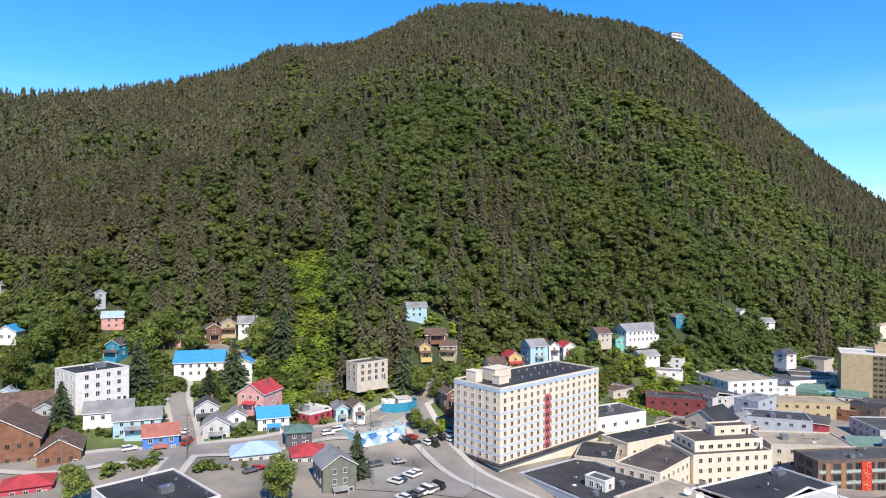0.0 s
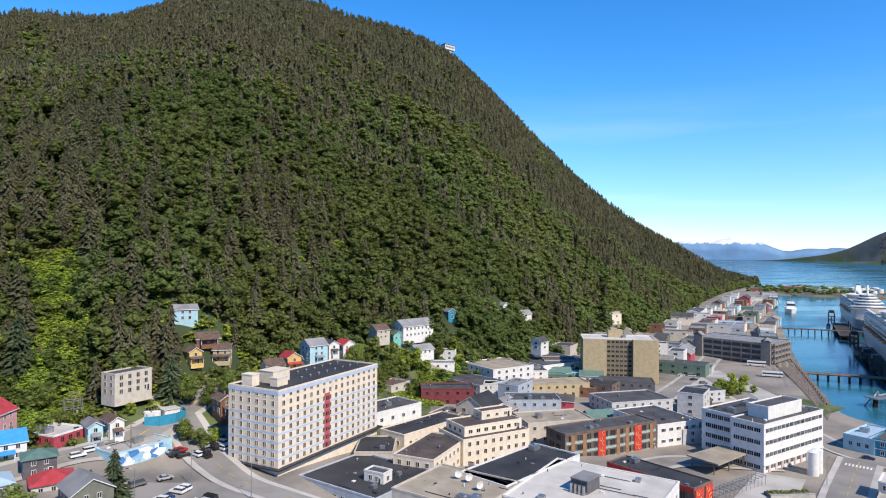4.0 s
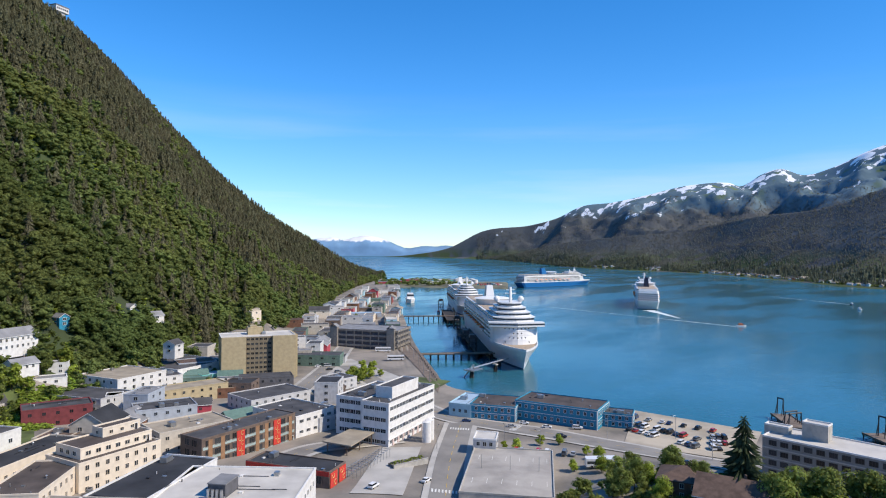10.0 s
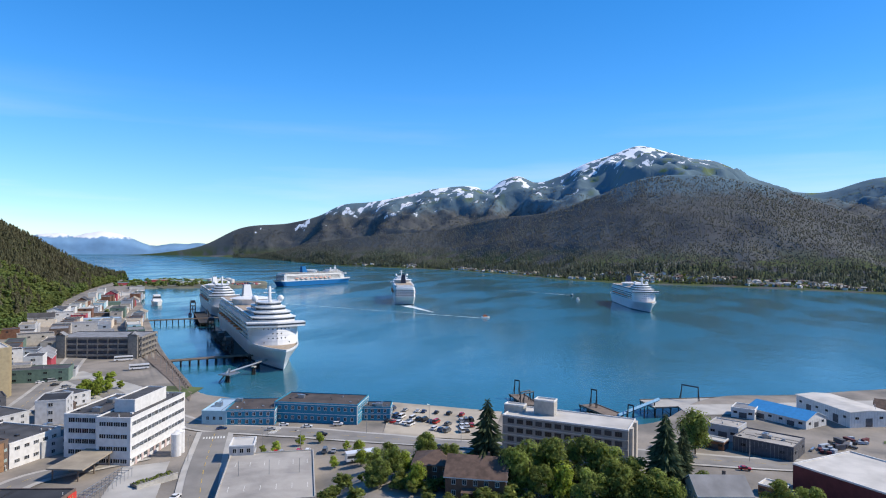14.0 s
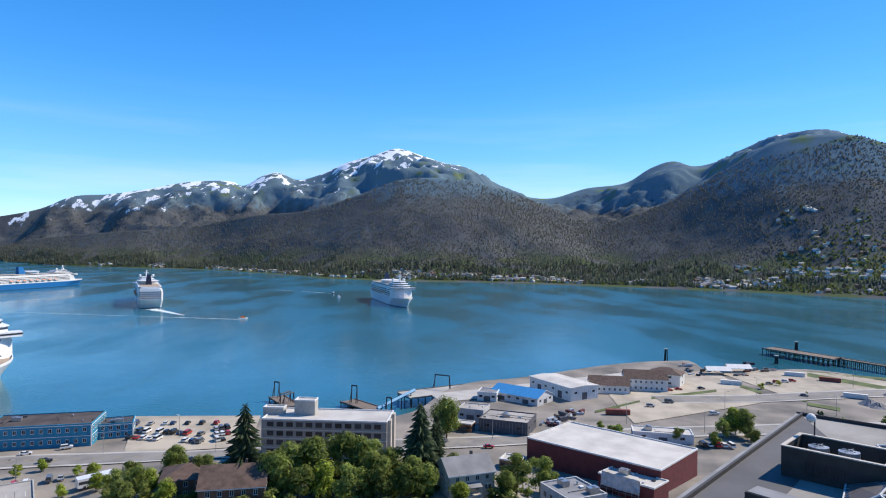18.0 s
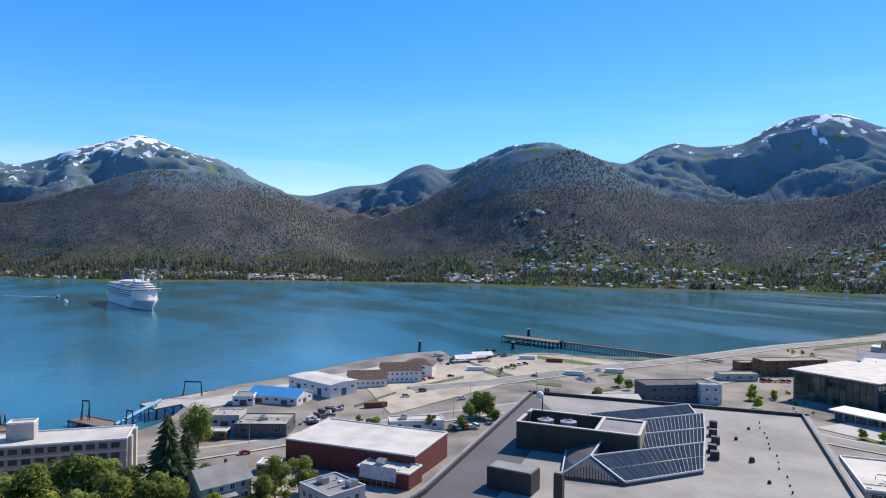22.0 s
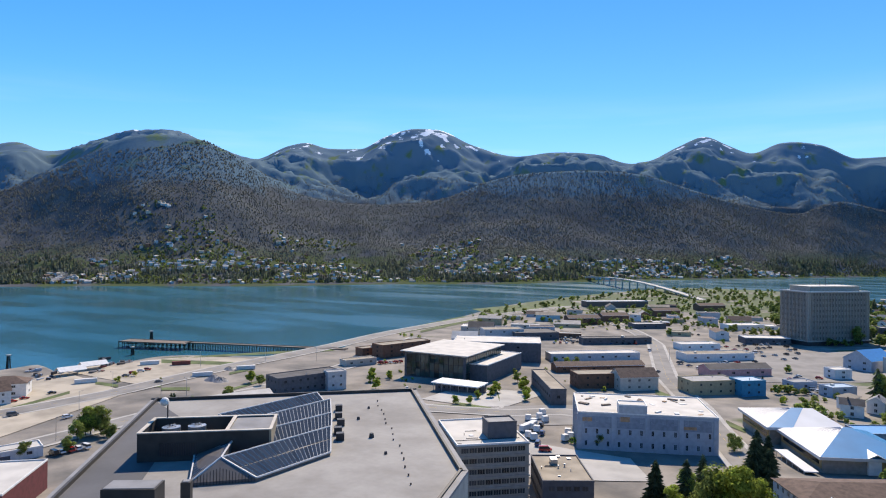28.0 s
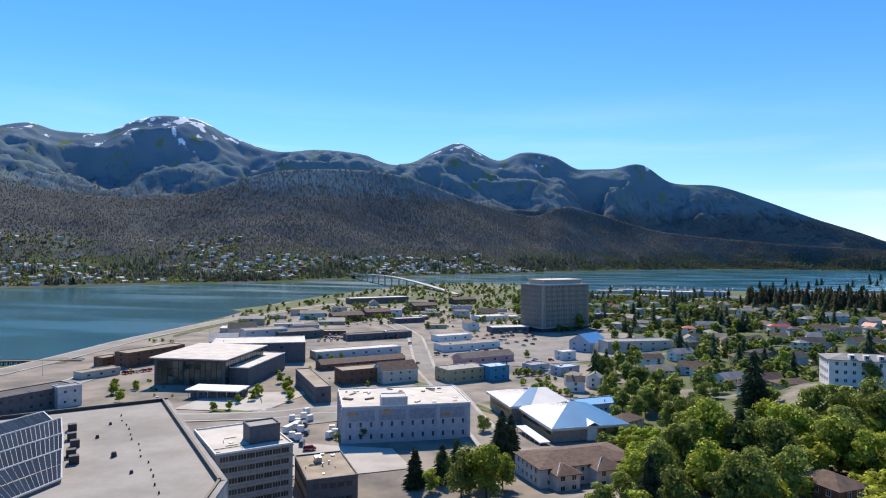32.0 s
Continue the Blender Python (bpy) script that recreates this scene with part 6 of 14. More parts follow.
# ---- buildings ----
building("apartment_building", "white four-storey apartment block with black flat roof on the hillside", -123.6, 225.8, 52.3, 18.0, 16.3, 34.0, 12.0, "white", "r_black", "flat", 4, 3.6, (1.2, 1.5))
house(-156.4, 303.7, 22.9, 9.4, 8.0, 51.0, 5.2, "pink", "r_lblue", "gable", 2)
house(-166.2, 309.5, 34.3, 4.6, 7.0, 62.0, 5.2, "bluegrey", "r_dark", "gable", 2)
house(-134.2, 263.8, -7.9, 5.8, 6.0, 44.0, 5.2, "blue", "r_dark", "gable", 2)
house(-117.3, 282.0, 12.4, 5.1, 6.0, 47.0, 2.7, "pink", "r_brown", "gable", 1)
house(-103.4, 287.6, 27.5, 6.3, 8.0, 48.0, 5.2, "brown", "r_brown", "gable", 2)
house(-99.5, 295.8, 22.7, 6.2, 9.0, 49.5, 5.2, "tan", "r_brown", "gable", 2)
house(-89.5, 296.7, 17.7, 10.2, 9.0, 49.5, 5.2, "white", "r_grey", "gable", 2)
building("hall", "large white hall with a bright blue metal roof", -97.3, 257.6, 13.8, 18.5, 12.0, 38.0, 5.8, "white", "r_blue", "gable", 2, 3.0, (1.0, 1.3))
house(-81.0, 257.0, 13.8, 8.9, 9.0, 38.0, 5.2, "white", "r_blue", "gable", 2)
plain("small_building", -192.4, 285.0, 7.5, 8.4, 9.0, 47.0, 4.7, "white", "r_blue", "gable", 1, 3.0, (1.0, 1.3))
house(-256.5, 369.8, 5.2, 5.5, 8.0, 62.0, 5.2, "white", "r_grey", "gable", 2)
building("house", "large salmon-pink two-storey house with a red gabled roof", -65.5, 229.9, -16.6, 10.5, 12.0, 32.0, 5.8, "pink", "r_red", "gable", 2, 3.0, (1.0, 1.3))
house(-83.4, 226.7, 21.3, 7.9, 8.0, 28.0, 5.2, "grey", "r_dark", "gable", 2)
house(-75.1, 213.3, 16.2, 8.4, 9.0, 25.5, 5.2, "grey", "r_grey", "gable", 2)
house(-70.3, 218.5, 19.2, 6.1, 8.0, 27.0, 5.2, "white", "r_grey", "gable", 2)
house(-99.9, 210.6, 19.2, 14.0, 9.0, 28.0, 5.2, "lblue", "r_grey", "gable", 2)
plain("garage", -111.6, 214.7, 21.3, 14.6, 9.0, 31.0, 3.6, "white", "r_grey", "gable", 1, 3.0, (1.0, 1.3))
building("house", "bright blue two-storey house with a rusty gabled roof", -90.0, 204.9, 23.1, 10.5, 9.0, 24.0, 5.6, "cobalt", "r_rust", "gable", 2, 3.0, (1.0, 1.3))
house(-59.1, 201.6, 21.0, 14.2, 11.0, 22.0, 3.4, "grey", "r_lblue", "hip", 1)
house(-58.9, 221.6, 21.2, 10.4, 9.0, 26.0, 5.2, "white", "r_blue", "gable", 2)
building("shop_building", "red flat-roofed corner building with white trim", -48.5, 233.8, 52.0, 11.9, 13.8, 24.0, 6.0, "red", "r_white", "flat", 2, 2.8, (1.2, 1.5))
house(-37.6, 233.8, 21.3, 4.3, 9.0, 26.0, 5.2, "lblue", "r_grey", "gable", 2)
house(-31.8, 234.0, 26.3, 4.4, 9.0, 27.0, 5.2, "white", "r_brown", "gable", 2)
house(-42.7, 204.1, 16.0, 10.4, 11.0, 21.0, 3.3, "grey", "r_red", "hip", 1)
house(-47.3, 210.6, 16.1, 8.2, 8.0, 24.0, 5.2, "dgrey", "r_green", "hip", 2)
building("guest_house", "grey-green three-storey wooden guest house with gabled roof", -31.2, 185.6, 25.9, 9.8, 11.0, 18.5, 8.6, "sage", "r_grey", "gable", 3, 3.0, (1.0, 1.3))
building("mural_building", "low pale building with a blue and white mural wall", -25.2, 225.4, 39.0, 19.5, 14.0, 21.4, 4.6, "lblue", "r_conc", "flat", 0, 3.2, (1.2, 1.5))
building("apartment_building", "beige three-storey block with dark flat roof below the forest", -29.3, 249.2, 42.2, 14.4, 7.3, 37.8, 7.2, "beige", "r_dark", "flat", 3, 3.2, (1.2, 1.5))
house(-4.3, 312.1, 17.5, 10.5, 8.0, 45.0, 2.7, "brown", "r_brown", "gable", 1)
house(-9.3, 296.5, 22.1, 5.4, 7.0, 39.0, 5.2, "yellow", "r_brown", "gable", 2)
house(3.0, 306.0, -7.9, 7.4, 7.0, 38.0, 5.2, "tan", "r_brown", "gable", 2)
plain("cable_station", -14.9, 350.3, 13.4, 11.2, 7.0, 52.0, 5.8, "lblue", "r_grey", "gable", 2, 3.0, (1.0, 1.3))
house(24.2, 296.1, 16.9, 8.5, 8.0, 34.0, 2.7, "grey", "r_brown", "gable", 1)
house(32.5, 300.4, 19.9, 6.8, 8.0, 34.0, 5.2, "yellow", "r_red", "gable", 2)
house(44.4, 309.7, 24.0, 9.8, 9.0, 35.0, 7.8, "lblue", "r_grey", "gable", 3)
house(53.9, 320.6, 22.1, 6.1, 8.0, 36.0, 5.2, "white", "r_dark", "gable", 2)
house(62.3, 323.8, 22.1, 7.7, 8.0, 35.0, 5.2, "white", "r_red", "gable", 2)
house(87.5, 355.4, 22.4, 9.0, 9.0, 38.0, 5.2, "beige", "r_brown", "gable", 2)
house(98.9, 362.2, 17.4, 7.1, 8.0, 36.0, 2.7, "teal", "r_green", "gable", 1)
house(149.4, 407.4, 13.0, 6.2, 7.0, 42.0, 5.2, "blue", "r_grey", "gable", 2)
house(200.8, 374.8, 27.0, 8.8, 8.0, 24.0, 5.2, "white", "r_dark", "gable", 2)
house(340.2, 497.0, 17.7, 13.6, 10.0, 26.0, 5.2, "cream", "r_tan", "flat", 2)
house(208.4, 447.7, 13.4, 6.8, 8.0, 44.0, 2.7, "white", "r_grey", "gable", 1)
house(229.8, 456.7, 3.0, 10.3, 9.0, 36.0, 2.7, "white", "r_grey", "gable", 1)
building("row_house", "long white row house with steep gables above the town", 111.0, 366.7, 24.4, 23.6, 11.0, 37.0, 6.8, "white", "r_grey", "gable", 2, 3.0, (1.0, 1.3))
building("timber_hall", "large brown timber hall with broad gabled roofs", -134.5, 198.6, 25.0, 19.6, 24.0, 23.0, 8.6, "brown", "r_brown", "gable", 2, 3.0, (1.0, 1.3))
building("timber_hall", "brown timber wing with a low gabled roof", -116.1, 195.4, 25.0, 11.4, 14.0, 23.0, 5.2, "brown", "r_brown", "gable", 1, 3.0, (1.0, 1.3))
building("timber_hall", "grey gabled wing with dark shingle roof", -144.8, 221.6, 23.3, 19.4, 14.0, 30.0, 4.2, "grey", "r_brown", "gable", 1, 3.0, (1.0, 1.3))
house(-114.3, 176.7, 25.9, 12.0, 9.0, 20.0, 3.8, "red", "r_red", "hip", 1)
building("shop_building", "white building with a large black membrane roof", -68.3, 152.3, -44.5, 26.4, 19.7, 21.0, 9.0, "white", "r_black", "flat", 2, 3.2, (1.2, 1.5))
building("apartment_tower", "cream ten-storey apartment tower with pale blue bands and black roof", 31.4, 229.7, 42.7, 54.9, 21.1, 17.0, 27.0, "cream", "r_black", "flat", 0, 3.2, (1.2, 1.5), special="tower")
shop(69.3, 269.0, -62.4, 16.4, 27.9, 14.0, 7.0, "white", "r_dark", "flat", 1, 4.0, (1.2, 1.5))
building("shop_building", "cream and grey shop building with brown-black roof", 71.3, 211.0, 45.8, 29.0, 15.0, 12.0, 8.0, "cream", "r_umber", "flat", 2, 3.4, (1.2, 1.5))
building("shop_building", "cream corner building with rows of small windows", 95.1, 221.0, 10.6, 29.1, 17.5, 11.0, 10.0, "cream", "r_umber", "flat", 3, 3.4, (1.2, 1.5))
building("upper_storey", "set-back cream upper storey with dark roof", 95.8, 222.6, 10.6, 25.5, 13.0, 21.0, 3.2, "cream", "r_umber", "flat", 1, 3.4, (1.6, 1.3))
building("penthouse", "small cream penthouse with a low brown roof", 101.0, 226.2, 10.6, 14.0, 5.6, 24.2, 2.8, "cream", "r_umber", "flat", 1, 4.0, (1.2, 1.0))
building("shop_building", "beige one-storey shop building with a black membrane flat roof", 54.8, 225.1, 70.7, 19.3, 13.5, 13.0, 5.0, "beige", "r_black", "flat", 1, 3.2, (1.2, 1.5))
building("shop_building", "low shop building with black roof and pale blue fascia", 45.7, 199.1, -55.1, 32.2, 28.9, 11.0, 6.0, "bluegrey", "r_black", "flat", 1, 3.2, (1.2, 1.5))
building("roof_house", "small white penthouse on a black flat roof", 47.5, 192.6, 40.5, 4.6, 7.3, 16.5, 3.5, "white", "r_dark", "flat", 1, 2.5, (1.2, 1.5))
building("shop_building", "brown-roofed building with satellite dishes on top", 62.2, 162.4, -53.7, 26.7, 23.7, 12.0, 12.0, "beige", "r_tan", "flat", 2, 3.2, (1.2, 1.5))
building("shop_building", "building with a sloping black roof and white edge", 87.1, 173.3, -62.4, 16.8, 38.0, 12.0, 12.0, "white", "r_black", "flat", 1, 3.2, (1.2, 1.5))
building("shop_building", "white-roofed block with a large roof ventilator", 96.2, 148.5, -52.4, 36.1, 35.8, 11.0, 13.0, "white", "r_white", "flat", 2, 3.2, (1.2, 1.5))
building("arts_building", "brick and glass arts building with red carved panels", 145.8, 219.3, 6.9, 45.9, 12.1, 8.0, 11.0, "brick", "r_dark", "flat", 3, 4.0, (2.6, 2.2), special="arts")
shop(180.3, 231.3, 3.9, 22.3, 28.1, 8.0, 9.0, "white", "r_dark", "flat", 2, 2.6, (1.6, 1.2))
building("arts_building", "low brick annex with a black roof and red panel", 140.5, 178.7, 20.0, 11.3, 32.5, 8.0, 6.0, "brick", "r_black", "flat", 1, 4.0, (2.4, 2.4), special="carved")
building("office_building", "white five-storey office block with ribbon windows", 207.2, 191.6, 14.0, 42.5, 13.1, 7.0, 18.0, "white", "r_dark", "flat", 4, 2.7, (2.4, 1.5), special="office")
building("office_building", "recessed wing of the white office block", 206.2, 207.0, 14.0, 34.0, 17.0, 8.0, 16.0, "white", "r_dark", "flat", 4, 2.7, (2.4, 1.7))
building("roof_house", "white plant room on the office roof", 206.7, 192.5, 14.0, 24.0, 8.0, 25.1, 4.4, "white", "r_dark", "flat", 0, 3.2, (1.2, 1.5))
building("parking_deck", "concrete parking deck with low parapet walls", 190.8, 123.2, -59.9, 30.3, 48.1, 5.0, 5.5, "concrete", "r_conc", "flat", 0, 3.2, (1.2, 1.5), special="deck")
building("parking_garage", "grey concrete parking garage with deck openings painted dark", 380.0, 385.5, -66.3, 57.6, 34.0, 6.0, 16.2, "dgrey", "r_grey", "flat", 4, 5.2, (4.6, 1.5), special="garage")
building("civic_building", "low green and white two-storey waterfront building", 289.9, 344.6, -51.9, 31.9, 16.0, 8.0, 7.4, "green", "r_dark", "flat", 2, 3.0, (1.0, 1.3))
plain("civic_building", 303.3, 346.6, -48.8, 20.6, 14.0, 8.0, 4.2, "grey", "r_dark", "flat", 1, 3.0, (1.0, 1.3))
building("apartment_tower", "tan nine-storey tower with a darker window bay", 238.6, 343.2, -27.9, 43.9, 22.0, 8.0, 25.9, "tan", "r_white", "flat", 9, 3.0, (1.8, 1.6), special="tan")
shop(129.3, 329.3, 23.2, 19.6, 44.0, 9.0, 9.0, "grey", "r_dark", "flat", 3, 3.4, (1.2, 1.5))
building("shop_building", "white four-storey hotel with light roof", 155.4, 341.8, 14.1, 29.6, 29.9, 9.0, 13.0, "white", "r_tan", "flat", 4, 3.4, (1.2, 1.5))
shop(122.9, 347.2, -17.9, 14.1, 10.0, 18.0, 5.8, "white", "r_grey", "flat", 2, 3.0, (1.0, 1.3))
building("shop_building", "dark red brick shop building", 109.1, 300.8, -16.3, 25.9, 14.0, 12.0, 8.2, "oxblood", "r_dark", "flat", 2, 3.2, (1.0, 1.3))
shop(143.9, 276.1, -18.4, 25.0, 16.0, 10.0, 7.8, "bluegrey", "r_dark", "flat", 2, 3.0, (1.0, 1.3))
shop(133.7, 237.9, -5.5, 29.0, 18.0, 10.0, 8.6, "beige", "r_tan", "flat", 2, 3.0, (1.0, 1.3))
shop(174.7, 311.3, -7.3, 37.6, 14.0, 9.0, 7.4, "tan", "r_tan", "flat", 2, 3.0, (1.0, 1.3))
shop(197.2, 272.2, -3.4, 34.0, 22.0, 9.0, 6.0, "grey", "r_dark", "flat", 2, 3.0, (1.0, 1.3))
shop(171.6, 250.9, -5.5, 25.8, 12.0, 8.0, 4.2, "green", "r_green", "gable", 1, 3.0, (1.0, 1.3))
shop(183.6, 349.3, -12.9, 13.8, 12.0, 10.0, 5.8, "white", "r_dark", "flat", 2, 3.0, (1.0, 1.3))
shop(213.3, 371.3, -17.8, 22.4, 16.0, 10.0, 7.4, "bluegrey", "r_brown", "flat", 2, 3.0, (1.0, 1.3))
shop(198.6, 353.6, -19.9, 21.7, 10.0, 9.0, 3.8, "green", "r_green", "gable", 1, 3.0, (1.0, 1.3))
shop(214.3, 346.3, -7.1, 24.6, 10.0, 9.0, 4.2, "teal", "r_lblue", "flat", 1, 3.0, (1.0, 1.3))
shop(193.0, 226.2, -3.5, 18.5, 20.0, 8.0, 5.8, "grey", "r_dark", "flat", 2, 3.0, (1.0, 1.3))
shop(251.6, 280.7, -1.3, 13.0, 16.0, 8.0, 5.8, "grey", "r_dark", "flat", 2, 3.0, (1.0, 1.3))
building("shop_building", "cream one-storey shop building with a black membrane flat roof", 77.7, 240.0, 29.9, 35.7, 12.7, 13.0, 7.0, "cream", "r_black", "flat", 1, 3.2, (1.2, 1.5))
shop(206.0, 375.1, 13.3, 40.5, 39.7, 9.0, 8.0, "white", "r_dark", "flat", 2, 3.2, (1.2, 1.5))
shop(179.1, 314.6, -32.6, 43.3, 12.0, 9.0, 4.7, "brown", "r_tan", "flat", 1, 3.0, (1.0, 1.3))
shop(166.7, 284.4, -33.7, 9.2, 8.0, 9.0, 4.2, "red", "r_dark", "gable", 1, 3.0, (1.0, 1.3))
shop(197.5, 343.7, -33.4, 18.0, 8.0, 9.0, 4.2, "green", "r_green", "flat", 1, 3.0, (1.0, 1.3))
shop(215.3, 335.8, -33.4, 13.8, 8.0, 9.0, 4.2, "white", "r_green", "gable", 1, 3.0, (1.0, 1.3))
shop(201.5, 272.3, -30.7, 20.8, 8.0, 8.0, 4.7, "white", "r_dark", "flat", 1, 3.0, (1.0, 1.3))
shop(219.9, 307.1, -30.5, 29.1, 14.0, 8.0, 7.4, "dgrey", "r_dark", "flat", 2, 3.0, (1.0, 1.3))
shop(238.0, 271.8, -28.6, 12.8, 12.0, 8.0, 4.2, "brick", "r_dark", "flat", 1, 3.0, (1.0, 1.3))
shop(196.5, 238.1, -30.8, 11.5, 14.0, 8.0, 4.2, "bluegrey", "r_dark", "flat", 1, 3.0, (1.0, 1.3))
shop(143.1, 395.3, -28.1, 12.2, 9.0, 17.0, 5.8, "white", "r_grey", "flat", 2, 3.0, (1.0, 1.3))
shop(138.1, 311.9, -28.7, 7.2, 8.0, 11.0, 7.0, "white", "r_tan", "flat", 2, 3.0, (1.0, 1.3))
house(-119.7, 233.4, 16.4, 10.8, 6.0, 31.0, 2.7, "red", "r_grey", "gable", 1)
house(-132.7, 215.1, 21.3, 6.1, 9.0, 30.0, 5.2, "bluegrey", "r_dark", "gable", 2)
house(-158.6, 232.7, 21.5, 6.0, 8.0, 33.0, 2.7, "white", "r_lblue", "gable", 1)
house(2.3, 241.1, 21.4, 4.3, 8.0, 30.0, 5.2, "brown", "r_brown", "gable", 2)
house(109.6, 344.8, 17.0, 12.0, 8.0, 30.0, 2.7, "white", "r_grey", "gable", 1)
shop(288.5, 360.3, -42.9, 12.7, 12.0, 9.0, 7.8, "beige", "r_grey", "flat", 2, 3.0, (1.0, 1.3))
shop(324.3, 419.1, -32.6, 21.0, 12.0, 9.0, 7.8, "white", "r_dark", "flat", 2, 3.0, (1.0, 1.3))
shop(394.5, 474.9, -37.0, 25.5, 14.0, 9.0, 7.8, "beige", "r_dark", "flat", 2, 3.0, (1.0, 1.3))
shop(478.5, 518.0, -41.6, 42.9, 20.0, 7.0, 7.8, "grey", "r_grey", "flat", 2, 3.0, (1.0, 1.3))
shop(542.2, 561.7, -41.2, 40.9, 18.0, 7.0, 4.0, "bluegrey", "r_lblue", "flat", 1, 3.0, (1.0, 1.3))
shop(488.6, 580.7, -41.2, 23.0, 14.0, 9.0, 7.8, "cream", "r_dark", "gable", 2, 3.0, (1.0, 1.3))
shop(605.2, 613.3, -40.8, 34.0, 16.0, 6.0, 4.0, "brick", "r_grey", "flat", 1, 3.0, (1.0, 1.3))
shop(533.4, 603.8, -40.9, 21.1, 14.0, 9.0, 7.8, "white", "r_dark", "flat", 2, 3.0, (1.0, 1.3))
shop(729.8, 717.3, -39.9, 36.0, 20.0, 6.0, 4.0, "green", "r_green", "flat", 1, 3.0, (1.0, 1.3))
shop(877.7, 851.5, -38.7, 27.0, 20.0, 6.0, 4.0, "white", "r_grey", "flat", 1, 3.0, (1.0, 1.3))
shop(401.3, 514.3, -41.8, 16.9, 12.0, 10.0, 7.8, "brown", "r_dark", "flat", 2, 3.0, (1.0, 1.3))
shop(1022.0, 968.2, -37.7, 27.5, 20.0, 6.0, 4.0, "grey", "r_dark", "flat", 1, 3.0, (1.0, 1.3))
building("house", "cream three-storey block among the hillside trees", 360.7, 528.5, -31.2, 15.5, 12.0, 22.0, 7.8, "cream", "r_tan", "flat", 3, 3.0, (1.0, 1.3))
building("wharf_building", "bright blue two-storey wharf building with brown roof", 278.9, 150.5, 10.6, 21.4, 40.4, 6.0, 9.0, "blue", "r_umber", "flat", 2, 3.2, (1.2, 1.5), special="wharf")
plain("wharf_building", 265.6, 179.4, 22.7, 23.5, 22.2, 6.0, 7.0, "blue", "r_umber", "flat", 2, 3.2, (1.2, 1.5), "wharf")
plain("wharf_building", 288.7, 126.1, 18.1, 12.2, 14.4, 6.0, 6.0, "blue", "r_dark", "flat", 2, 3.0, (1.2, 1.5), "wharf")
plain("wharf_building", 260.4, 193.7, 17.3, 24.4, 11.6, 6.0, 6.5, "lblue", "r_lblue", "flat", 1, 3.0, (1.2, 1.5))
building("ticket_kiosk", "small grey stair kiosk on the parking deck", 209.2, 146.6, 29.0, 10.8, 8.9, 10.6, 3.4, "grey", "r_white", "flat", 1, 2.5, (1.2, 1.5))
building("hotel", "pale concrete waterfront hotel with a white flat roof", 249.6, 28.8, -7.2, 17.3, 47.5, 7.0, 17.0, "stone", "r_white", "flat", 5, 3.6, (2.6, 1.7), special="hotel")
building("roof_house", "low lift house on the hotel roof", 252.8, 50.2, -7.0, 4.0, 8.0, 24.1, 2.4, "concrete", "r_white", "flat", 0, 3.2, (1.2, 1.5))
building("roof_house", "tall lift house on the hotel roof", 252.0, 38.0, -7.0, 5.0, 8.0, 24.1, 5.4, "concrete", "r_white", "flat", 0, 3.2, (1.2, 1.5))
building("warehouse", "white metal warehouse with a low white roof", 369.7, -92.8, -65.3, 19.8, 38.1, 6.0, 7.0, "white", "r_white", "gabled", 1, 8.0, (2, 2.6))
plain("workshop", 354.9, -47.2, -107.6, 10.8, 12.0, 6.0, 4.4, "white", "r_grey", "flat", 1, 3.0, (1.0, 1.3))
building("workshop", "white workshop with a bright blue metal roof", 353.7, -65.3, -131.5, 30.2, 17.0, 6.0, 3.8, "white", "r_blue", "gable", 1, 3.0, (1.0, 1.3))
plain("shed", 308.1, -33.7, -112.9, 13.0, 12.0, 6.5, 6.2, "grey", "r_conc", "flat", 1, 3.0, (1.0, 1.3))
plain("shed", 291.8, -47.8, -114.0, 22.5, 18.0, 6.5, 5.7, "dgrey", "r_conc", "flat", 1, 3.0, (1.0, 1.3))
plain("shed", 289.6, -27.7, -114.0, 7.8, 6.0, 7.0, 3.2, "brown", "r_white", "flat", 1, 3.0, (1.0, 1.3))
plain("inn", 373.7, -121.2, -103.2, 22.9, 14.0, 6.0, 4.6, "white", "r_brown", "gable", 1, 3.0, (1.0, 1.3))
plain("inn", 379.6, -145.3, -103.1, 24.8, 14.0, 6.0, 7.0, "white", "r_brown", "gable", 2, 3.0, (1.0, 1.3))
plain("inn", 393.9, -164.4, -124.9, 19.8, 14.0, 6.0, 7.4, "white", "r_brown", "hip", 2, 3.0, (1.0, 1.3))
building("arena", "red-walled hall with a broad white flat roof", 233.9, -76.7, -45.6, 31.5, 52.7, 7.0, 10.0, "maroon", "r_white", "flat", 0, 3.2, (1.2, 1.5))
building("annex", "dark maroon annex wrapped in torn plastic sheeting", 206.4, -75.4, -138.4, 19.8, 10.0, 9.0, 5.2, "maroon", "r_white", "flat", 0, 3.0, (1.0, 1.3), special="sheeting")
building("house", "beige wooden house with a steep grey gabled roof", 184.1, -17.7, -72.0, 13.8, 11.0, 20.0, 5.6, "beige", "r_grey", "gable", 2, 3.0, (1.0, 1.3))
house(183.3, 60.3, -77.1, 12.8, 12.0, 20.0, 5.2, "brown", "r_brown", "hip", 2)
house(175.3, 45.3, -82.2, 16.6, 13.0, 20.0, 6.0, "brown", "r_brown", "gable", 2)
shop(178.6, -48.0, -69.3, 12.4, 14.5, 12.0, 9.0, "grey", "r_grey", "flat", 2, 3.2, (1.2, 1.5))
plain("shed", 274.6, -113.0, -105.9, 25.0, 10.0, 6.5, 3.6, "white", "r_white", "flat", 1, 3.0, (1.0, 1.3))
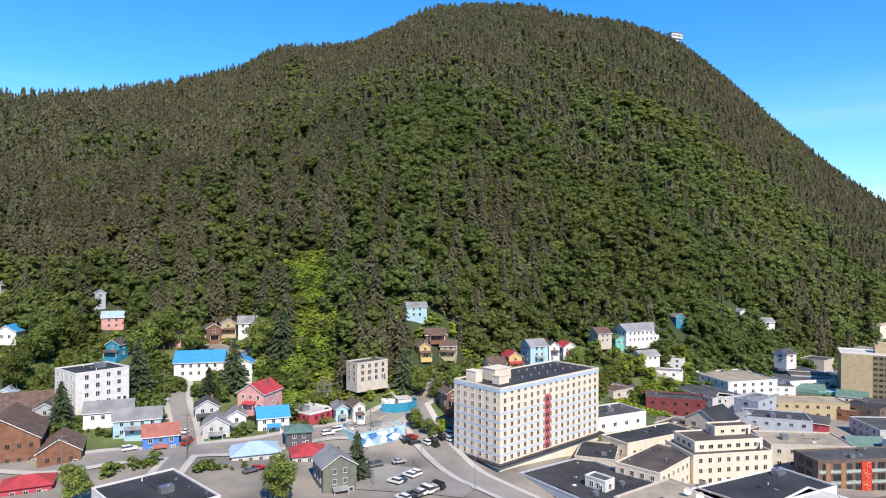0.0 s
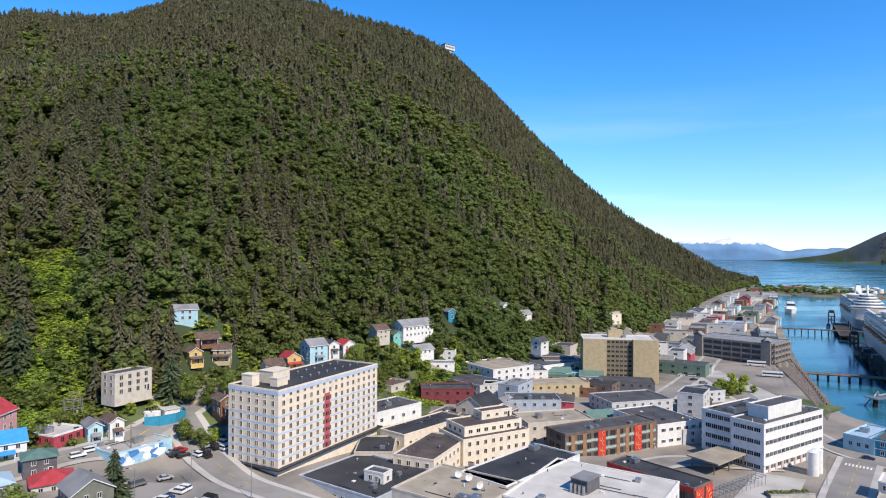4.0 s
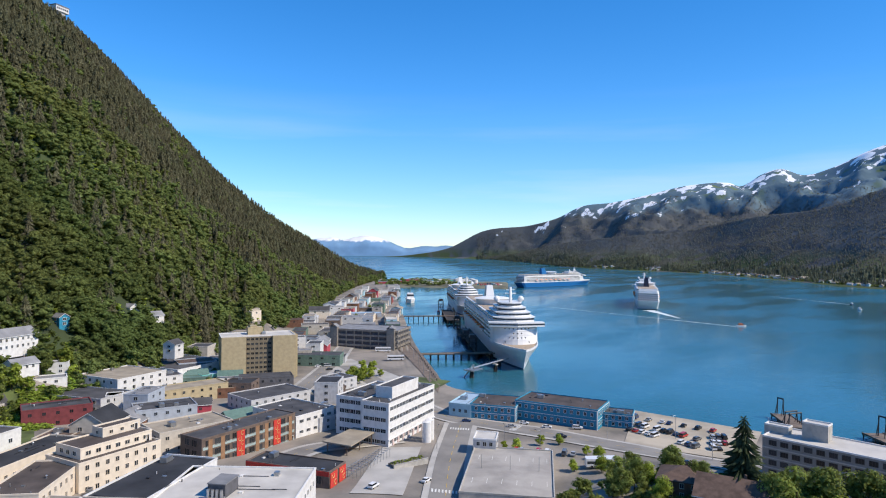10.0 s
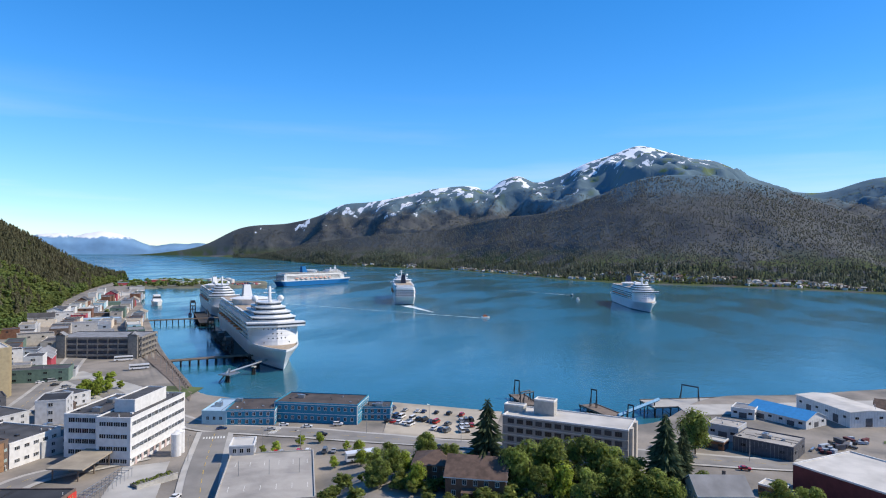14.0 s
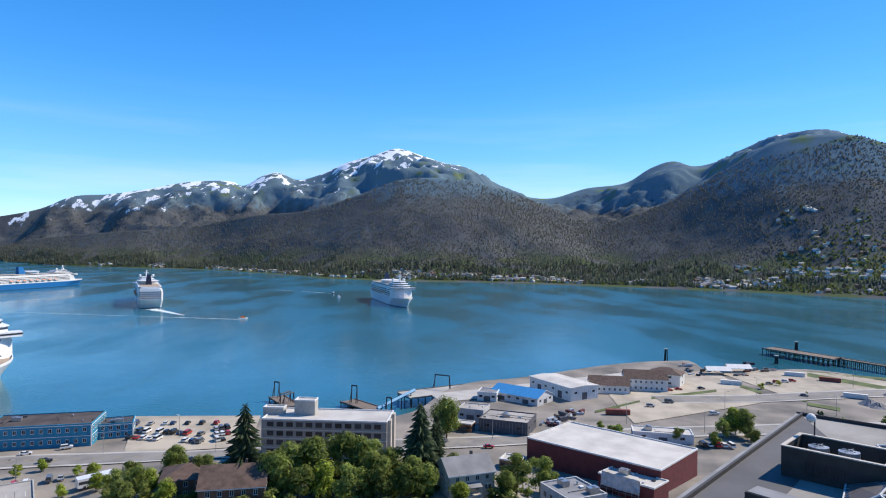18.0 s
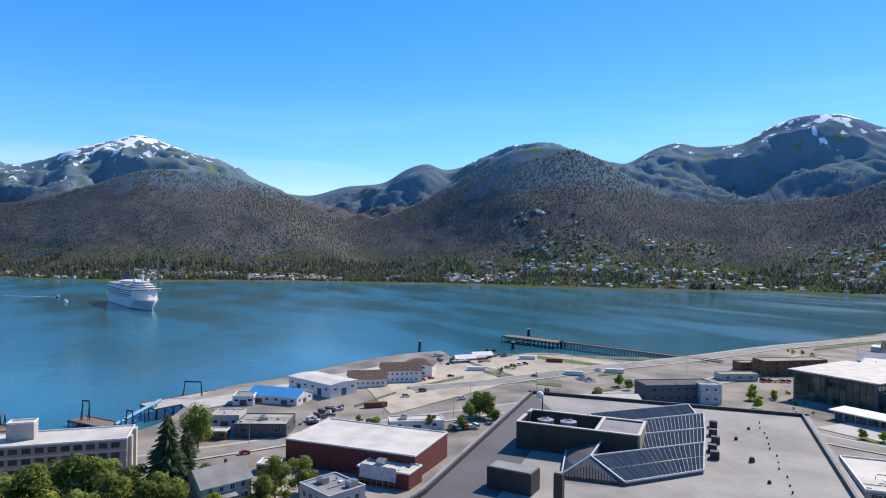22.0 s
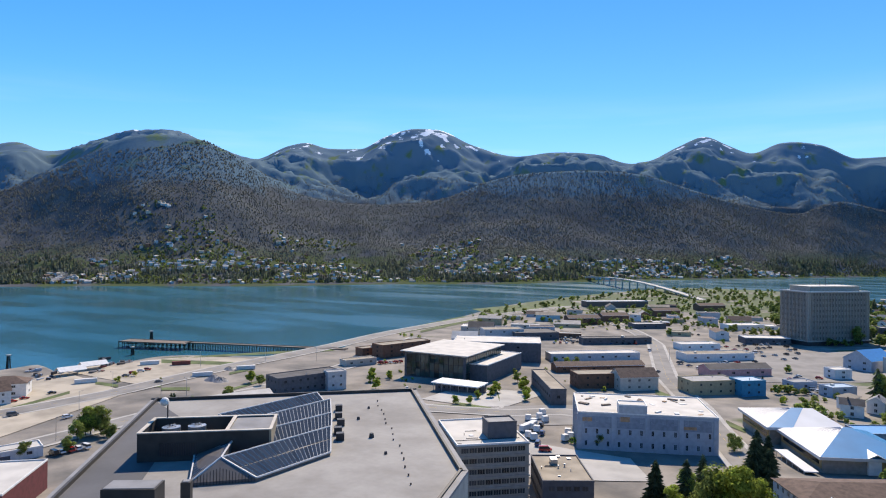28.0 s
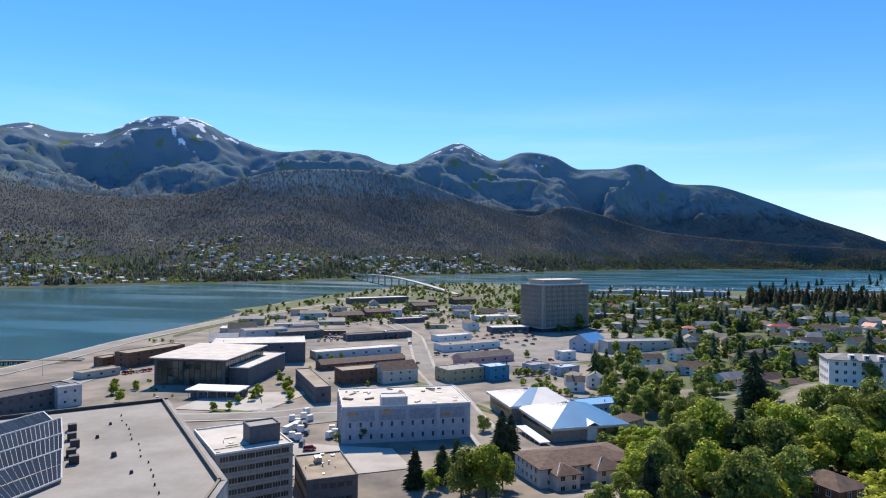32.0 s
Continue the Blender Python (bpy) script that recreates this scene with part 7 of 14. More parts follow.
plain("shed", 236.0, -40.4, -118.3, 7.7, 7.0, 8.0, 3.2, "brown", "r_white", "flat", 1, 3.0, (1.0, 1.3))
shop(263.3, -214.5, -109.6, 31.8, 14.0, 7.0, 5.7, "white", "r_white", "gable", 1, 3.0, (1.0, 1.3))
shop(273.6, -271.0, -107.4, 41.5, 16.0, 6.0, 9.2, "dgrey", "r_dark", "flat", 2, 3.0, (1.0, 1.3))
shop(260.0, -281.7, -117.4, 11.4, 8.0, 6.0, 10.2, "grey", "r_grey", "flat", 2, 3.0, (1.0, 1.3))
plain("apartment_building", 306.0, -408.8, -104.7, 48.1, 14.0, 5.0, 9.8, "brown", "r_tan", "flat", 3, 4.0, (1.0, 1.3))
shop(326.7, -392.4, -106.6, 17.8, 10.0, 5.0, 5.8, "brown", "r_tan", "flat", 2, 3.0, (1.0, 1.3))
shop(304.6, -354.5, -111.9, 24.8, 10.0, 5.0, 4.2, "beige", "r_tan", "flat", 1, 3.0, (1.0, 1.3))
building("museum", "dark glass museum with an overhanging white roof", 228.9, -364.7, -84.8, 55.8, 44.1, 7.0, 15.0, "dgrey", "r_white", "flat", 0, 3.2, (1.2, 1.5), special="museum")
building("museum_wing", "dark grey museum wing with white flat roof", 203.0, -374.0, -85.0, 58.0, 15.0, 7.0, 10.0, "dgrey", "r_white", "flat", 0, 3.2, (1.2, 1.5))
building("museum_wing", "long dark museum store with a white roof", 231.1, -430.1, -154.0, 64.5, 34.0, 7.0, 13.8, "dgrey", "r_white", "flat", 2, 12.0, (1.0, 1.3))
plain("canopy_building", 193.6, -316.1, -160.9, 28.7, 8.0, 7.0, 4.2, "dgrey", "r_white", "flat", 1, 3.0, (1.0, 1.3))
building("office_building", "grey concrete office block with ribbon windows", 105.4, -185.3, 44.6, 23.1, 29.6, 8.0, 20.0, "stone", "r_white", "flat", 6, 2.6, (2.3, 1.5), special="strip")
building("roof_house", "grey stair tower on the office roof", 98.3, -184.6, 44.6, 9.5, 7.4, 28.2, 4.8, "dgrey", "r_grey", "flat", 0, 3.2, (1.2, 1.5))
building("shop_building", "small dark office with a pale flat roof", 82.0, -196.9, 33.7, 15.9, 25.1, 8.0, 9.0, "dgrey", "r_tan", "flat", 2, 2.6, (1.8, 1.4))
building("public_building", "pale blue-grey three-storey building under renovation", 79.5, -278.6, 24.4, 55.0, 36.0, 7.0, 15.0, "bluegrey", "r_white", "flat", 3, 4.4, (0.9, 2.0), special="renovation")
building("roof_house", "grey plant room on a white roof", 78.8, -263.7, 24.0, 11.0, 8.0, 22.1, 3.4, "grey", "r_white", "flat", 0, 3.2, (1.2, 1.5))
plain("cultural_hall", -8.0, -330.7, -147.2, 23.2, 14.0, 8.0, 5.2, "bluegrey", "r_blue", "flat", 1, 3.0, (1.0, 1.3))
building("apartment_building", "pale grey apartment block with brown hipped roofs", 1.7, -217.3, -147.9, 36.0, 18.0, 11.6, 8.9, "grey", "r_brown", "hip", 3, 3.0, (1.0, 1.3), special="wings")
house(-18.9, -296.2, -130.4, 14.2, 10.0, 9.0, 5.2, "beige", "r_brown", "hip", 2)
building("federal_building", "large grey nine-storey government block with fine window grid", 28.1, -677.0, -134.7, 63.9, 34.0, 7.0, 47.9, "bone", "r_white", "flat", 9, 3.2, (1.5, 2.2), special="federal")
plain("low_hall", 73.4, -645.1, -152.7, 38.9, 18.0, 7.0, 5.2, "dgrey", "r_white", "flat", 1, 3.0, (1.0, 1.3))
shop(93.6, -525.4, -137.8, 55.2, 16.0, 6.5, 5.2, "white", "r_tan", "flat", 1, 4.0, (1.0, 1.3))
shop(70.6, -466.1, -138.2, 44.3, 14.0, 6.5, 5.2, "pink", "r_dark", "gable", 1, 4.0, (1.0, 1.3))
shop(74.9, -399.6, -136.5, 29.3, 16.0, 6.5, 7.8, "tan", "r_grey", "flat", 2, 4.0, (1.0, 1.3))
shop(54.8, -406.9, -136.5, 15.2, 12.0, 6.5, 8.6, "blue", "r_lblue", "flat", 2, 4.0, (1.0, 1.3))
shop(170.6, -469.7, -137.8, 70.1, 14.0, 6.5, 5.2, "grey", "r_white", "flat", 1, 4.0, (1.0, 1.3))
shop(184.1, -564.3, -138.3, 63.7, 12.0, 6.5, 5.2, "dgrey", "r_dark", "flat", 1, 4.0, (1.0, 1.3))
shop(126.8, -384.6, -138.4, 49.4, 14.0, 6.5, 8.2, "brown", "r_tan", "flat", 2, 4.0, (1.0, 1.3))
shop(113.7, -384.8, -138.5, 23.9, 14.0, 6.5, 7.8, "beige", "r_brown", "gable", 2, 4.0, (1.0, 1.3))
shop(151.5, -427.5, -138.1, 62.8, 12.0, 6.5, 4.2, "brown", "r_brown", "gable", 1, 4.0, (1.0, 1.3))
shop(116.9, -573.8, -137.5, 35.1, 14.0, 6.5, 4.7, "white", "r_white", "flat", 1, 4.0, (1.0, 1.3))
shop(107.1, -751.1, -136.7, 38.4, 20.0, 6.5, 5.2, "white", "r_white", "flat", 1, 4.0, (1.0, 1.3))
shop(312.2, -953.1, -136.1, 98.9, 20.0, 5.0, 9.2, "brick", "r_white", "flat", 2, 4.0, (1.0, 1.3))
shop(193.9, -701.2, -137.6, 36.0, 16.0, 6.5, 4.7, "dgrey", "r_grey", "flat", 1, 4.0, (1.0, 1.3))
shop(266.1, -697.4, -137.4, 37.7, 16.0, 6.0, 7.2, "brown", "r_brown", "gable", 2, 4.0, (1.0, 1.3))
shop(246.8, -748.0, -137.2, 32.8, 16.0, 6.0, 7.2, "brown", "r_brown", "gable", 2, 4.0, (1.0, 1.3))
shop(214.7, -855.1, -136.8, 36.4, 16.0, 6.0, 7.2, "brown", "r_brown", "gable", 2, 4.0, (1.0, 1.3))
shop(182.7, -979.6, -136.4, 40.9, 16.0, 6.0, 7.2, "brown", "r_brown", "gable", 2, 4.0, (1.0, 1.3))
shop(285.0, -538.0, -137.1, 37.8, 20.0, 6.5, 8.2, "grey", "r_tan", "flat", 2, 4.0, (1.0, 1.3))
shop(260.0, -553.5, -137.1, 41.8, 30.0, 6.5, 6.2, "dgrey", "r_dark", "flat", 1, 4.0, (1.0, 1.3))
shop(12.4, -491.3, -139.3, 12.3, 10.0, 7.0, 6.2, "white", "r_white", "flat", 2, 4.0, (1.0, 1.3))
shop(-4.9, -540.0, -124.1, 24.6, 20.0, 7.0, 8.2, "bluegrey", "r_blue", "gable", 2, 4.0, (1.0, 1.3))
shop(10.8, -429.3, -134.6, 16.4, 10.0, 7.0, 5.8, "bluegrey", "r_lblue", "flat", 2, 4.0, (1.0, 1.3))
shop(30.8, -442.1, -134.4, 15.8, 10.0, 7.0, 4.2, "bluegrey", "r_grey", "flat", 1, 4.0, (1.0, 1.3))
shop(149.8, -339.6, 35.7, 8.4, 56.0, 6.5, 8.5, "dgrey", "r_tan", "flat", 1, 3.2, (1.2, 1.5))
plain("long_building", -42.0, -531.1, -155.6, 57.0, 16.0, 10.0, 8.2, "beige", "r_grey", "flat", 2, 4.0, (1.0, 1.3))
plain("long_building", -182.6, -1048.9, -156.5, 80.0, 30.0, 6.0, 4.2, "bluegrey", "r_white", "flat", 1, 4.0, (1.0, 1.3))
plain("long_building", -83.3, -879.4, -157.4, 67.6, 20.0, 6.0, 8.2, "grey", "r_grey", "flat", 2, 4.0, (1.0, 1.3))
plain("long_building", -213.4, -1124.7, -158.1, 106.9, 30.0, 5.0, 4.2, "lblue", "r_grey", "flat", 1, 4.0, (1.0, 1.3))
plain("long_building", -540.1, -1543.0, -158.2, 245.2, 30.0, 5.0, 4.2, "bluegrey", "r_grey", "flat", 1, 4.0, (1.0, 1.3))
plain("long_building", -25.5, -768.8, -156.9, 25.8, 14.0, 8.0, 8.2, "dgrey", "r_grey", "flat", 2, 4.0, (1.0, 1.3))
house(-46.6, -417.0, -157.1, 18.4, 9.0, 10.5, 5.2, "beige", "r_tan", "gable", 2)
house(-46.1, -463.4, -155.2, 16.6, 9.0, 10.0, 5.2, "white", "r_brown", "gable", 2)
house(-69.3, -483.4, -141.8, 18.4, 9.0, 11.9, 5.2, "white", "r_grey", "gable", 2)
house(-68.7, -421.2, -193.6, 19.2, 9.0, 12.8, 5.2, "bluegrey", "r_brown", "gable", 2)
house(-79.2, -377.0, -139.7, 17.1, 9.0, 14.9, 5.2, "grey", "r_grey", "gable", 2)
house(-85.9, -568.9, -156.2, 20.9, 9.0, 12.3, 5.2, "grey", "r_dark", "gable", 2)
house(-133.7, -557.4, -134.9, 21.7, 9.0, 16.3, 2.7, "lblue", "r_dark", "gable", 1)
house(-117.6, -467.8, -141.6, 19.4, 9.0, 16.8, 5.2, "tan", "r_dark", "hip", 2)
house(-128.2, -438.3, -141.6, 19.7, 9.0, 18.8, 5.2, "grey", "r_dark", "gable", 2)
house(-163.3, -507.8, -175.6, 19.6, 9.0, 20.1, 5.2, "bluegrey", "r_dark", "gable", 2)
house(-173.5, -626.1, -176.9, 19.5, 9.0, 18.1, 5.2, "cream", "r_red", "hip", 2)
house(-199.7, -594.3, -192.6, 20.5, 9.0, 20.9, 5.2, "white", "r_brown", "gable", 2)
house(-206.8, -566.9, -143.9, 20.8, 9.0, 22.2, 5.2, "tan", "r_dark", "gable", 2)
house(-190.4, -493.1, -165.2, 20.1, 9.0, 23.3, 5.2, "beige", "r_brown", "gable", 2)
house(-218.0, -694.5, -135.2, 21.7, 9.0, 19.8, 5.2, "bluegrey", "r_grey", "hip", 2)
house(-154.8, -714.5, -144.8, 22.8, 9.0, 15.2, 5.2, "bluegrey", "r_dark", "gable", 2)
house(-118.8, -666.8, -165.3, 21.3, 9.0, 13.5, 5.2, "lblue", "r_grey", "gable", 2)
house(-86.7, -705.0, -136.5, 20.0, 9.0, 11.1, 5.2, "tan", "r_grey", "gable", 2)
house(-54.2, -655.6, -139.1, 18.3, 9.0, 10.0, 5.2, "yellow", "r_grey", "hip", 2)
house(-50.9, -558.9, -148.5, 17.5, 9.0, 10.0, 5.2, "cream", "r_grey", "gable", 2)
house(-176.5, -440.8, -137.2, 15.5, 9.0, 24.0, 2.7, "lblue", "r_brown", "hip", 1)
house(-102.4, -349.6, -158.2, 18.0, 9.0, 18.8, 5.2, "tan", "r_brown", "hip", 2)
house(-94.1, -368.5, -162.0, 17.9, 9.0, 17.0, 5.2, "tan", "r_brown", "gable", 2)
house(-187.1, -807.2, -143.5, 20.5, 9.0, 15.9, 5.2, "cream", "r_tan", "gable", 2)
house(-219.5, -837.8, -147.9, 21.7, 9.0, 17.4, 2.7, "bluegrey", "r_grey", "gable", 1)
house(-260.3, -870.4, -146.4, 22.5, 9.0, 19.1, 5.2, "cream", "r_tan", "hip", 2)
house(-157.4, -813.4, -166.1, 21.9, 9.0, 14.2, 2.7, "beige", "r_tan", "gable", 1)
house(-254.3, -647.1, -142.0, 19.7, 9.0, 23.7, 5.2, "grey", "r_tan", "gable", 2)
house(-249.7, -713.0, -181.8, 19.8, 9.0, 21.6, 5.2, "grey", "r_grey", "gable", 2)
building("mansion", "large white mansion with dormers and grey hipped roof", -108.7, -284.1, -184.7, 26.4, 14.0, 37.0, 9.8, "white", "r_grey", "hip", 3, 3.0, (1.0, 1.3), special="mansion")
house(-55.5, -160.9, -146.0, 9.3, 11.0, 34.0, 2.7, "brown", "r_brown", "hip", 1)
shop(425.6, 435.8, 45.7, 18.7, 11.3, 7.6, 7.2, "brick", "r_dark", "flat", 2, 6.5, (1.3, 1.5))
shop(442.2, 452.8, 45.7, 21.1, 15.0, 7.5, 7.2, "grey", "r_grey", "flat", 2, 6.5, (1.3, 1.5))
shop(461.0, 472.0, 45.7, 24.9, 10.2, 7.4, 10.8, "bluegrey", "r_grey", "flat", 3, 6.5, (1.3, 1.5))
shop(512.2, 521.5, 39.3, 24.3, 11.1, 7.1, 7.2, "cream", "r_grey", "flat", 2, 6.5, (1.3, 1.5))
shop(528.4, 534.7, 39.3, 14.4, 12.2, 7.0, 3.6, "brick", "r_dark", "flat", 1, 6.5, (1.3, 1.5))
shop(580.7, 577.6, 39.3, 15.6, 12.0, 6.7, 7.2, "beige", "r_dark", "flat", 2, 6.5, (1.3, 1.5))
shop(596.2, 590.2, 39.3, 22.0, 15.2, 6.6, 10.8, "green", "r_dark", "flat", 3, 6.5, (1.3, 1.5))
shop(634.0, 621.2, 39.3, 24.0, 12.1, 6.4, 3.6, "cream", "r_tan", "gable", 1, 6.5, (1.3, 1.5))
shop(653.1, 637.0, 39.5, 17.7, 10.3, 6.4, 3.6, "green", "r_white", "flat", 1, 6.5, (1.3, 1.5))
shop(666.4, 647.9, 39.5, 14.6, 11.2, 6.3, 7.2, "beige", "r_dark", "flat", 2, 6.5, (1.3, 1.5))
shop(682.3, 661.0, 39.5, 21.2, 13.1, 6.2, 10.8, "bluegrey", "r_dark", "flat", 3, 6.5, (1.3, 1.5))
shop(701.4, 676.7, 39.5, 23.3, 14.3, 6.1, 10.8, "brown", "r_grey", "flat", 3, 6.5, (1.3, 1.5))
shop(718.1, 690.5, 39.5, 15.6, 14.5, 6.0, 7.2, "red", "r_dark", "flat", 2, 6.5, (1.3, 1.5))
shop(770.6, 733.8, 39.5, 26.0, 15.6, 6.0, 3.6, "white", "r_tan", "gable", 1, 6.5, (1.3, 1.5))
shop(791.3, 750.8, 39.5, 24.8, 13.2, 6.0, 10.8, "brown", "r_grey", "flat", 3, 6.5, (1.3, 1.5))
shop(807.6, 764.2, 39.5, 14.4, 14.2, 6.0, 7.2, "bluegrey", "r_dark", "flat", 2, 6.5, (1.3, 1.5))
shop(821.6, 775.8, 39.5, 17.9, 10.7, 6.0, 7.2, "cream", "r_grey", "gable", 2, 6.5, (1.3, 1.5))
shop(840.4, 791.2, 39.5, 23.0, 12.7, 6.0, 7.2, "grey", "r_tan", "flat", 2, 6.5, (1.3, 1.5))
shop(857.8, 805.5, 39.5, 14.9, 14.8, 6.0, 3.6, "white", "r_dark", "flat", 1, 6.5, (1.3, 1.5))
shop(871.2, 817.0, 40.8, 17.5, 15.3, 6.0, 7.2, "green", "r_dark", "flat", 2, 6.5, (1.3, 1.5))
shop(888.7, 832.1, 40.8, 25.6, 11.4, 6.0, 7.2, "lblue", "r_white", "flat", 2, 6.5, (1.3, 1.5))
shop(307.1, 369.6, 41.6, 16.6, 10.3, 8.1, 10.8, "white", "r_dark", "flat", 3, 5.2, (1.3, 1.5))
shop(321.7, 382.5, 41.6, 19.9, 14.9, 8.0, 7.2, "red", "r_grey", "gable", 2, 5.2, (1.3, 1.5))
shop(337.0, 396.1, 41.6, 17.3, 10.3, 7.9, 7.2, "bluegrey", "r_grey", "gable", 2, 6.5, (1.3, 1.5))
shop(394.6, 452.6, 45.7, 17.5, 14.0, 7.6, 7.2, "cream", "r_grey", "flat", 2, 6.5, (1.3, 1.5))
shop(423.0, 481.8, 45.7, 23.2, 14.0, 7.4, 10.8, "brick", "r_grey", "flat", 3, 6.5, (1.3, 1.5))
shop(439.4, 498.6, 45.7, 20.6, 15.4, 7.3, 10.8, "beige", "r_dark", "flat", 3, 6.5, (1.3, 1.5))
shop(493.1, 549.8, 39.3, 21.6, 10.8, 7.0, 7.2, "brick", "r_dark", "flat", 2, 6.5, (1.3, 1.5))
shop(510.4, 564.0, 39.3, 21.1, 15.9, 7.0, 7.2, "cream", "r_dark", "flat", 2, 6.5, (1.3, 1.5))
shop(542.3, 590.1, 39.3, 16.2, 14.1, 6.8, 7.2, "red", "r_tan", "flat", 2, 6.5, (1.3, 1.5))
shop(560.0, 604.5, 39.3, 24.7, 13.0, 6.7, 7.2, "grey", "r_tan", "flat", 2, 6.5, (1.3, 1.5))
shop(577.0, 618.5, 39.3, 16.1, 14.4, 6.6, 10.8, "brown", "r_white", "flat", 3, 6.5, (1.3, 1.5))
shop(610.4, 645.8, 39.3, 14.2, 15.9, 6.4, 7.2, "bluegrey", "r_dark", "flat", 2, 6.5, (1.3, 1.5))
shop(623.9, 656.9, 39.5, 19.4, 10.3, 6.4, 7.2, "brick", "r_white", "flat", 2, 6.5, (1.3, 1.5))
shop(638.3, 668.8, 39.5, 14.8, 13.1, 6.3, 7.2, "white", "r_dark", "flat", 2, 6.5, (1.3, 1.5))
shop(653.6, 681.4, 39.5, 21.1, 11.7, 6.2, 3.6, "brown", "r_grey", "flat", 1, 6.5, (1.3, 1.5))
shop(672.9, 697.3, 39.5, 25.1, 12.8, 6.1, 7.2, "lblue", "r_tan", "flat", 2, 6.5, (1.3, 1.5))
shop(694.6, 715.1, 39.5, 23.3, 11.0, 6.0, 7.2, "white", "r_dark", "flat", 2, 6.5, (1.3, 1.5))
shop(728.4, 743.0, 39.5, 20.4, 11.0, 6.0, 10.8, "brown", "r_grey", "flat", 3, 6.5, (1.3, 1.5))
shop(746.2, 757.7, 39.5, 22.4, 15.7, 6.0, 10.8, "brown", "r_dark", "flat", 3, 6.5, (1.3, 1.5))
shop(764.3, 772.6, 39.5, 18.9, 13.4, 6.0, 3.6, "white", "r_tan", "flat", 1, 6.5, (1.3, 1.5))
shop(780.2, 785.7, 39.5, 18.4, 15.7, 6.0, 10.8, "red", "r_dark", "gable", 3, 6.5, (1.3, 1.5))
shop(798.3, 800.6, 39.5, 21.7, 14.1, 6.0, 10.8, "beige", "r_dark", "gable", 3, 6.5, (1.3, 1.5))
shop(817.9, 816.8, 39.5, 24.0, 11.4, 6.0, 3.6, "red", "r_white", "flat", 1, 6.5, (1.3, 1.5))
shop(836.8, 832.3, 39.5, 23.8, 10.5, 6.0, 7.2, "grey", "r_tan", "gable", 2, 6.5, (1.3, 1.5))
shop(853.5, 846.6, 40.8, 17.2, 13.0, 6.0, 7.2, "grey", "r_dark", "flat", 2, 6.5, (1.3, 1.5))
shop(445.1, 419.9, 45.7, 24.2, 13.4, 7.6, 3.6, "white", "r_dark", "gable", 1, 6.5, (1.3, 1.5))
shop(464.7, 440.1, 45.7, 24.8, 13.6, 7.4, 7.2, "green", "r_grey", "flat", 2, 6.5, (1.3, 1.5))
shop(481.3, 457.1, 45.7, 14.7, 13.4, 7.3, 3.6, "lblue", "r_tan", "flat", 1, 6.5, (1.3, 1.5))
shop(496.6, 472.7, 45.7, 21.6, 11.5, 7.3, 7.2, "lblue", "r_white", "flat", 2, 6.5, (1.3, 1.5))
shop(512.6, 489.1, 45.7, 22.6, 12.4, 7.2, 7.2, "cream", "r_tan", "flat", 2, 6.5, (1.3, 1.5))
shop(525.2, 499.8, 39.3, 14.7, 15.5, 7.1, 7.2, "cream", "r_tan", "flat", 2, 6.5, (1.3, 1.5))
shop(541.4, 513.1, 39.3, 23.7, 12.1, 7.0, 7.2, "brown", "r_dark", "flat", 2, 6.5, (1.3, 1.5))
shop(560.3, 528.5, 39.3, 22.7, 11.7, 6.9, 7.2, "bluegrey", "r_dark", "flat", 2, 6.5, (1.3, 1.5))
shop(576.4, 541.7, 39.3, 15.2, 12.5, 6.8, 7.2, "beige", "r_dark", "flat", 2, 6.5, (1.3, 1.5))
shop(594.5, 556.6, 39.3, 26.2, 14.7, 6.7, 7.2, "lblue", "r_tan", "gable", 2, 6.5, (1.3, 1.5))
shop(270.5, 374.1, 36.9, 20.0, 12.8, 8.2, 7.2, "beige", "r_grey", "gable", 2, 5.2, (1.3, 1.5))
shop(282.7, 384.0, 41.6, 17.3, 15.6, 8.1, 7.2, "white", "r_white", "flat", 2, 5.2, (1.3, 1.5))
shop(299.1, 398.6, 41.6, 22.8, 10.0, 8.0, 7.2, "beige", "r_dark", "flat", 2, 5.2, (1.3, 1.5))
shop(349.9, 445.5, 45.7, 26.3, 13.0, 7.7, 7.2, "brown", "r_dark", "flat", 2, 6.5, (1.3, 1.5))
shop(370.4, 466.5, 45.7, 25.1, 12.1, 7.6, 7.2, "green", "r_dark", "flat", 2, 6.5, (1.3, 1.5))
shop(418.7, 516.0, 45.7, 19.8, 15.2, 7.3, 7.2, "white", "r_dark", "flat", 2, 6.5, (1.3, 1.5))
shop(435.0, 532.7, 45.7, 25.4, 12.3, 7.2, 10.8, "grey", "r_tan", "flat", 3, 6.5, (1.3, 1.5))
shop(452.0, 550.2, 45.7, 22.1, 13.6, 7.2, 7.2, "grey", "r_white", "flat", 2, 6.5, (1.3, 1.5))
shop(511.0, 599.3, 39.3, 21.4, 14.2, 6.8, 3.6, "beige", "r_tan", "flat", 1, 6.5, (1.3, 1.5))
shop(552.9, 633.7, 39.3, 26.5, 15.8, 6.6, 10.8, "white", "r_dark", "gable", 3, 6.5, (1.3, 1.5))
shop(574.4, 651.3, 39.3, 21.7, 14.9, 6.5, 10.8, "white", "r_dark", "flat", 3, 6.5, (1.3, 1.5))
shop(592.6, 666.1, 39.3, 22.3, 13.0, 6.4, 7.2, "bluegrey", "r_tan", "flat", 2, 6.5, (1.3, 1.5))
shop(610.1, 680.5, 39.5, 19.7, 15.3, 6.3, 7.2, "white", "r_dark", "flat", 2, 6.5, (1.3, 1.5))
shop(628.9, 696.1, 39.5, 24.8, 11.1, 6.2, 3.6, "green", "r_tan", "flat", 1, 6.5, (1.3, 1.5))
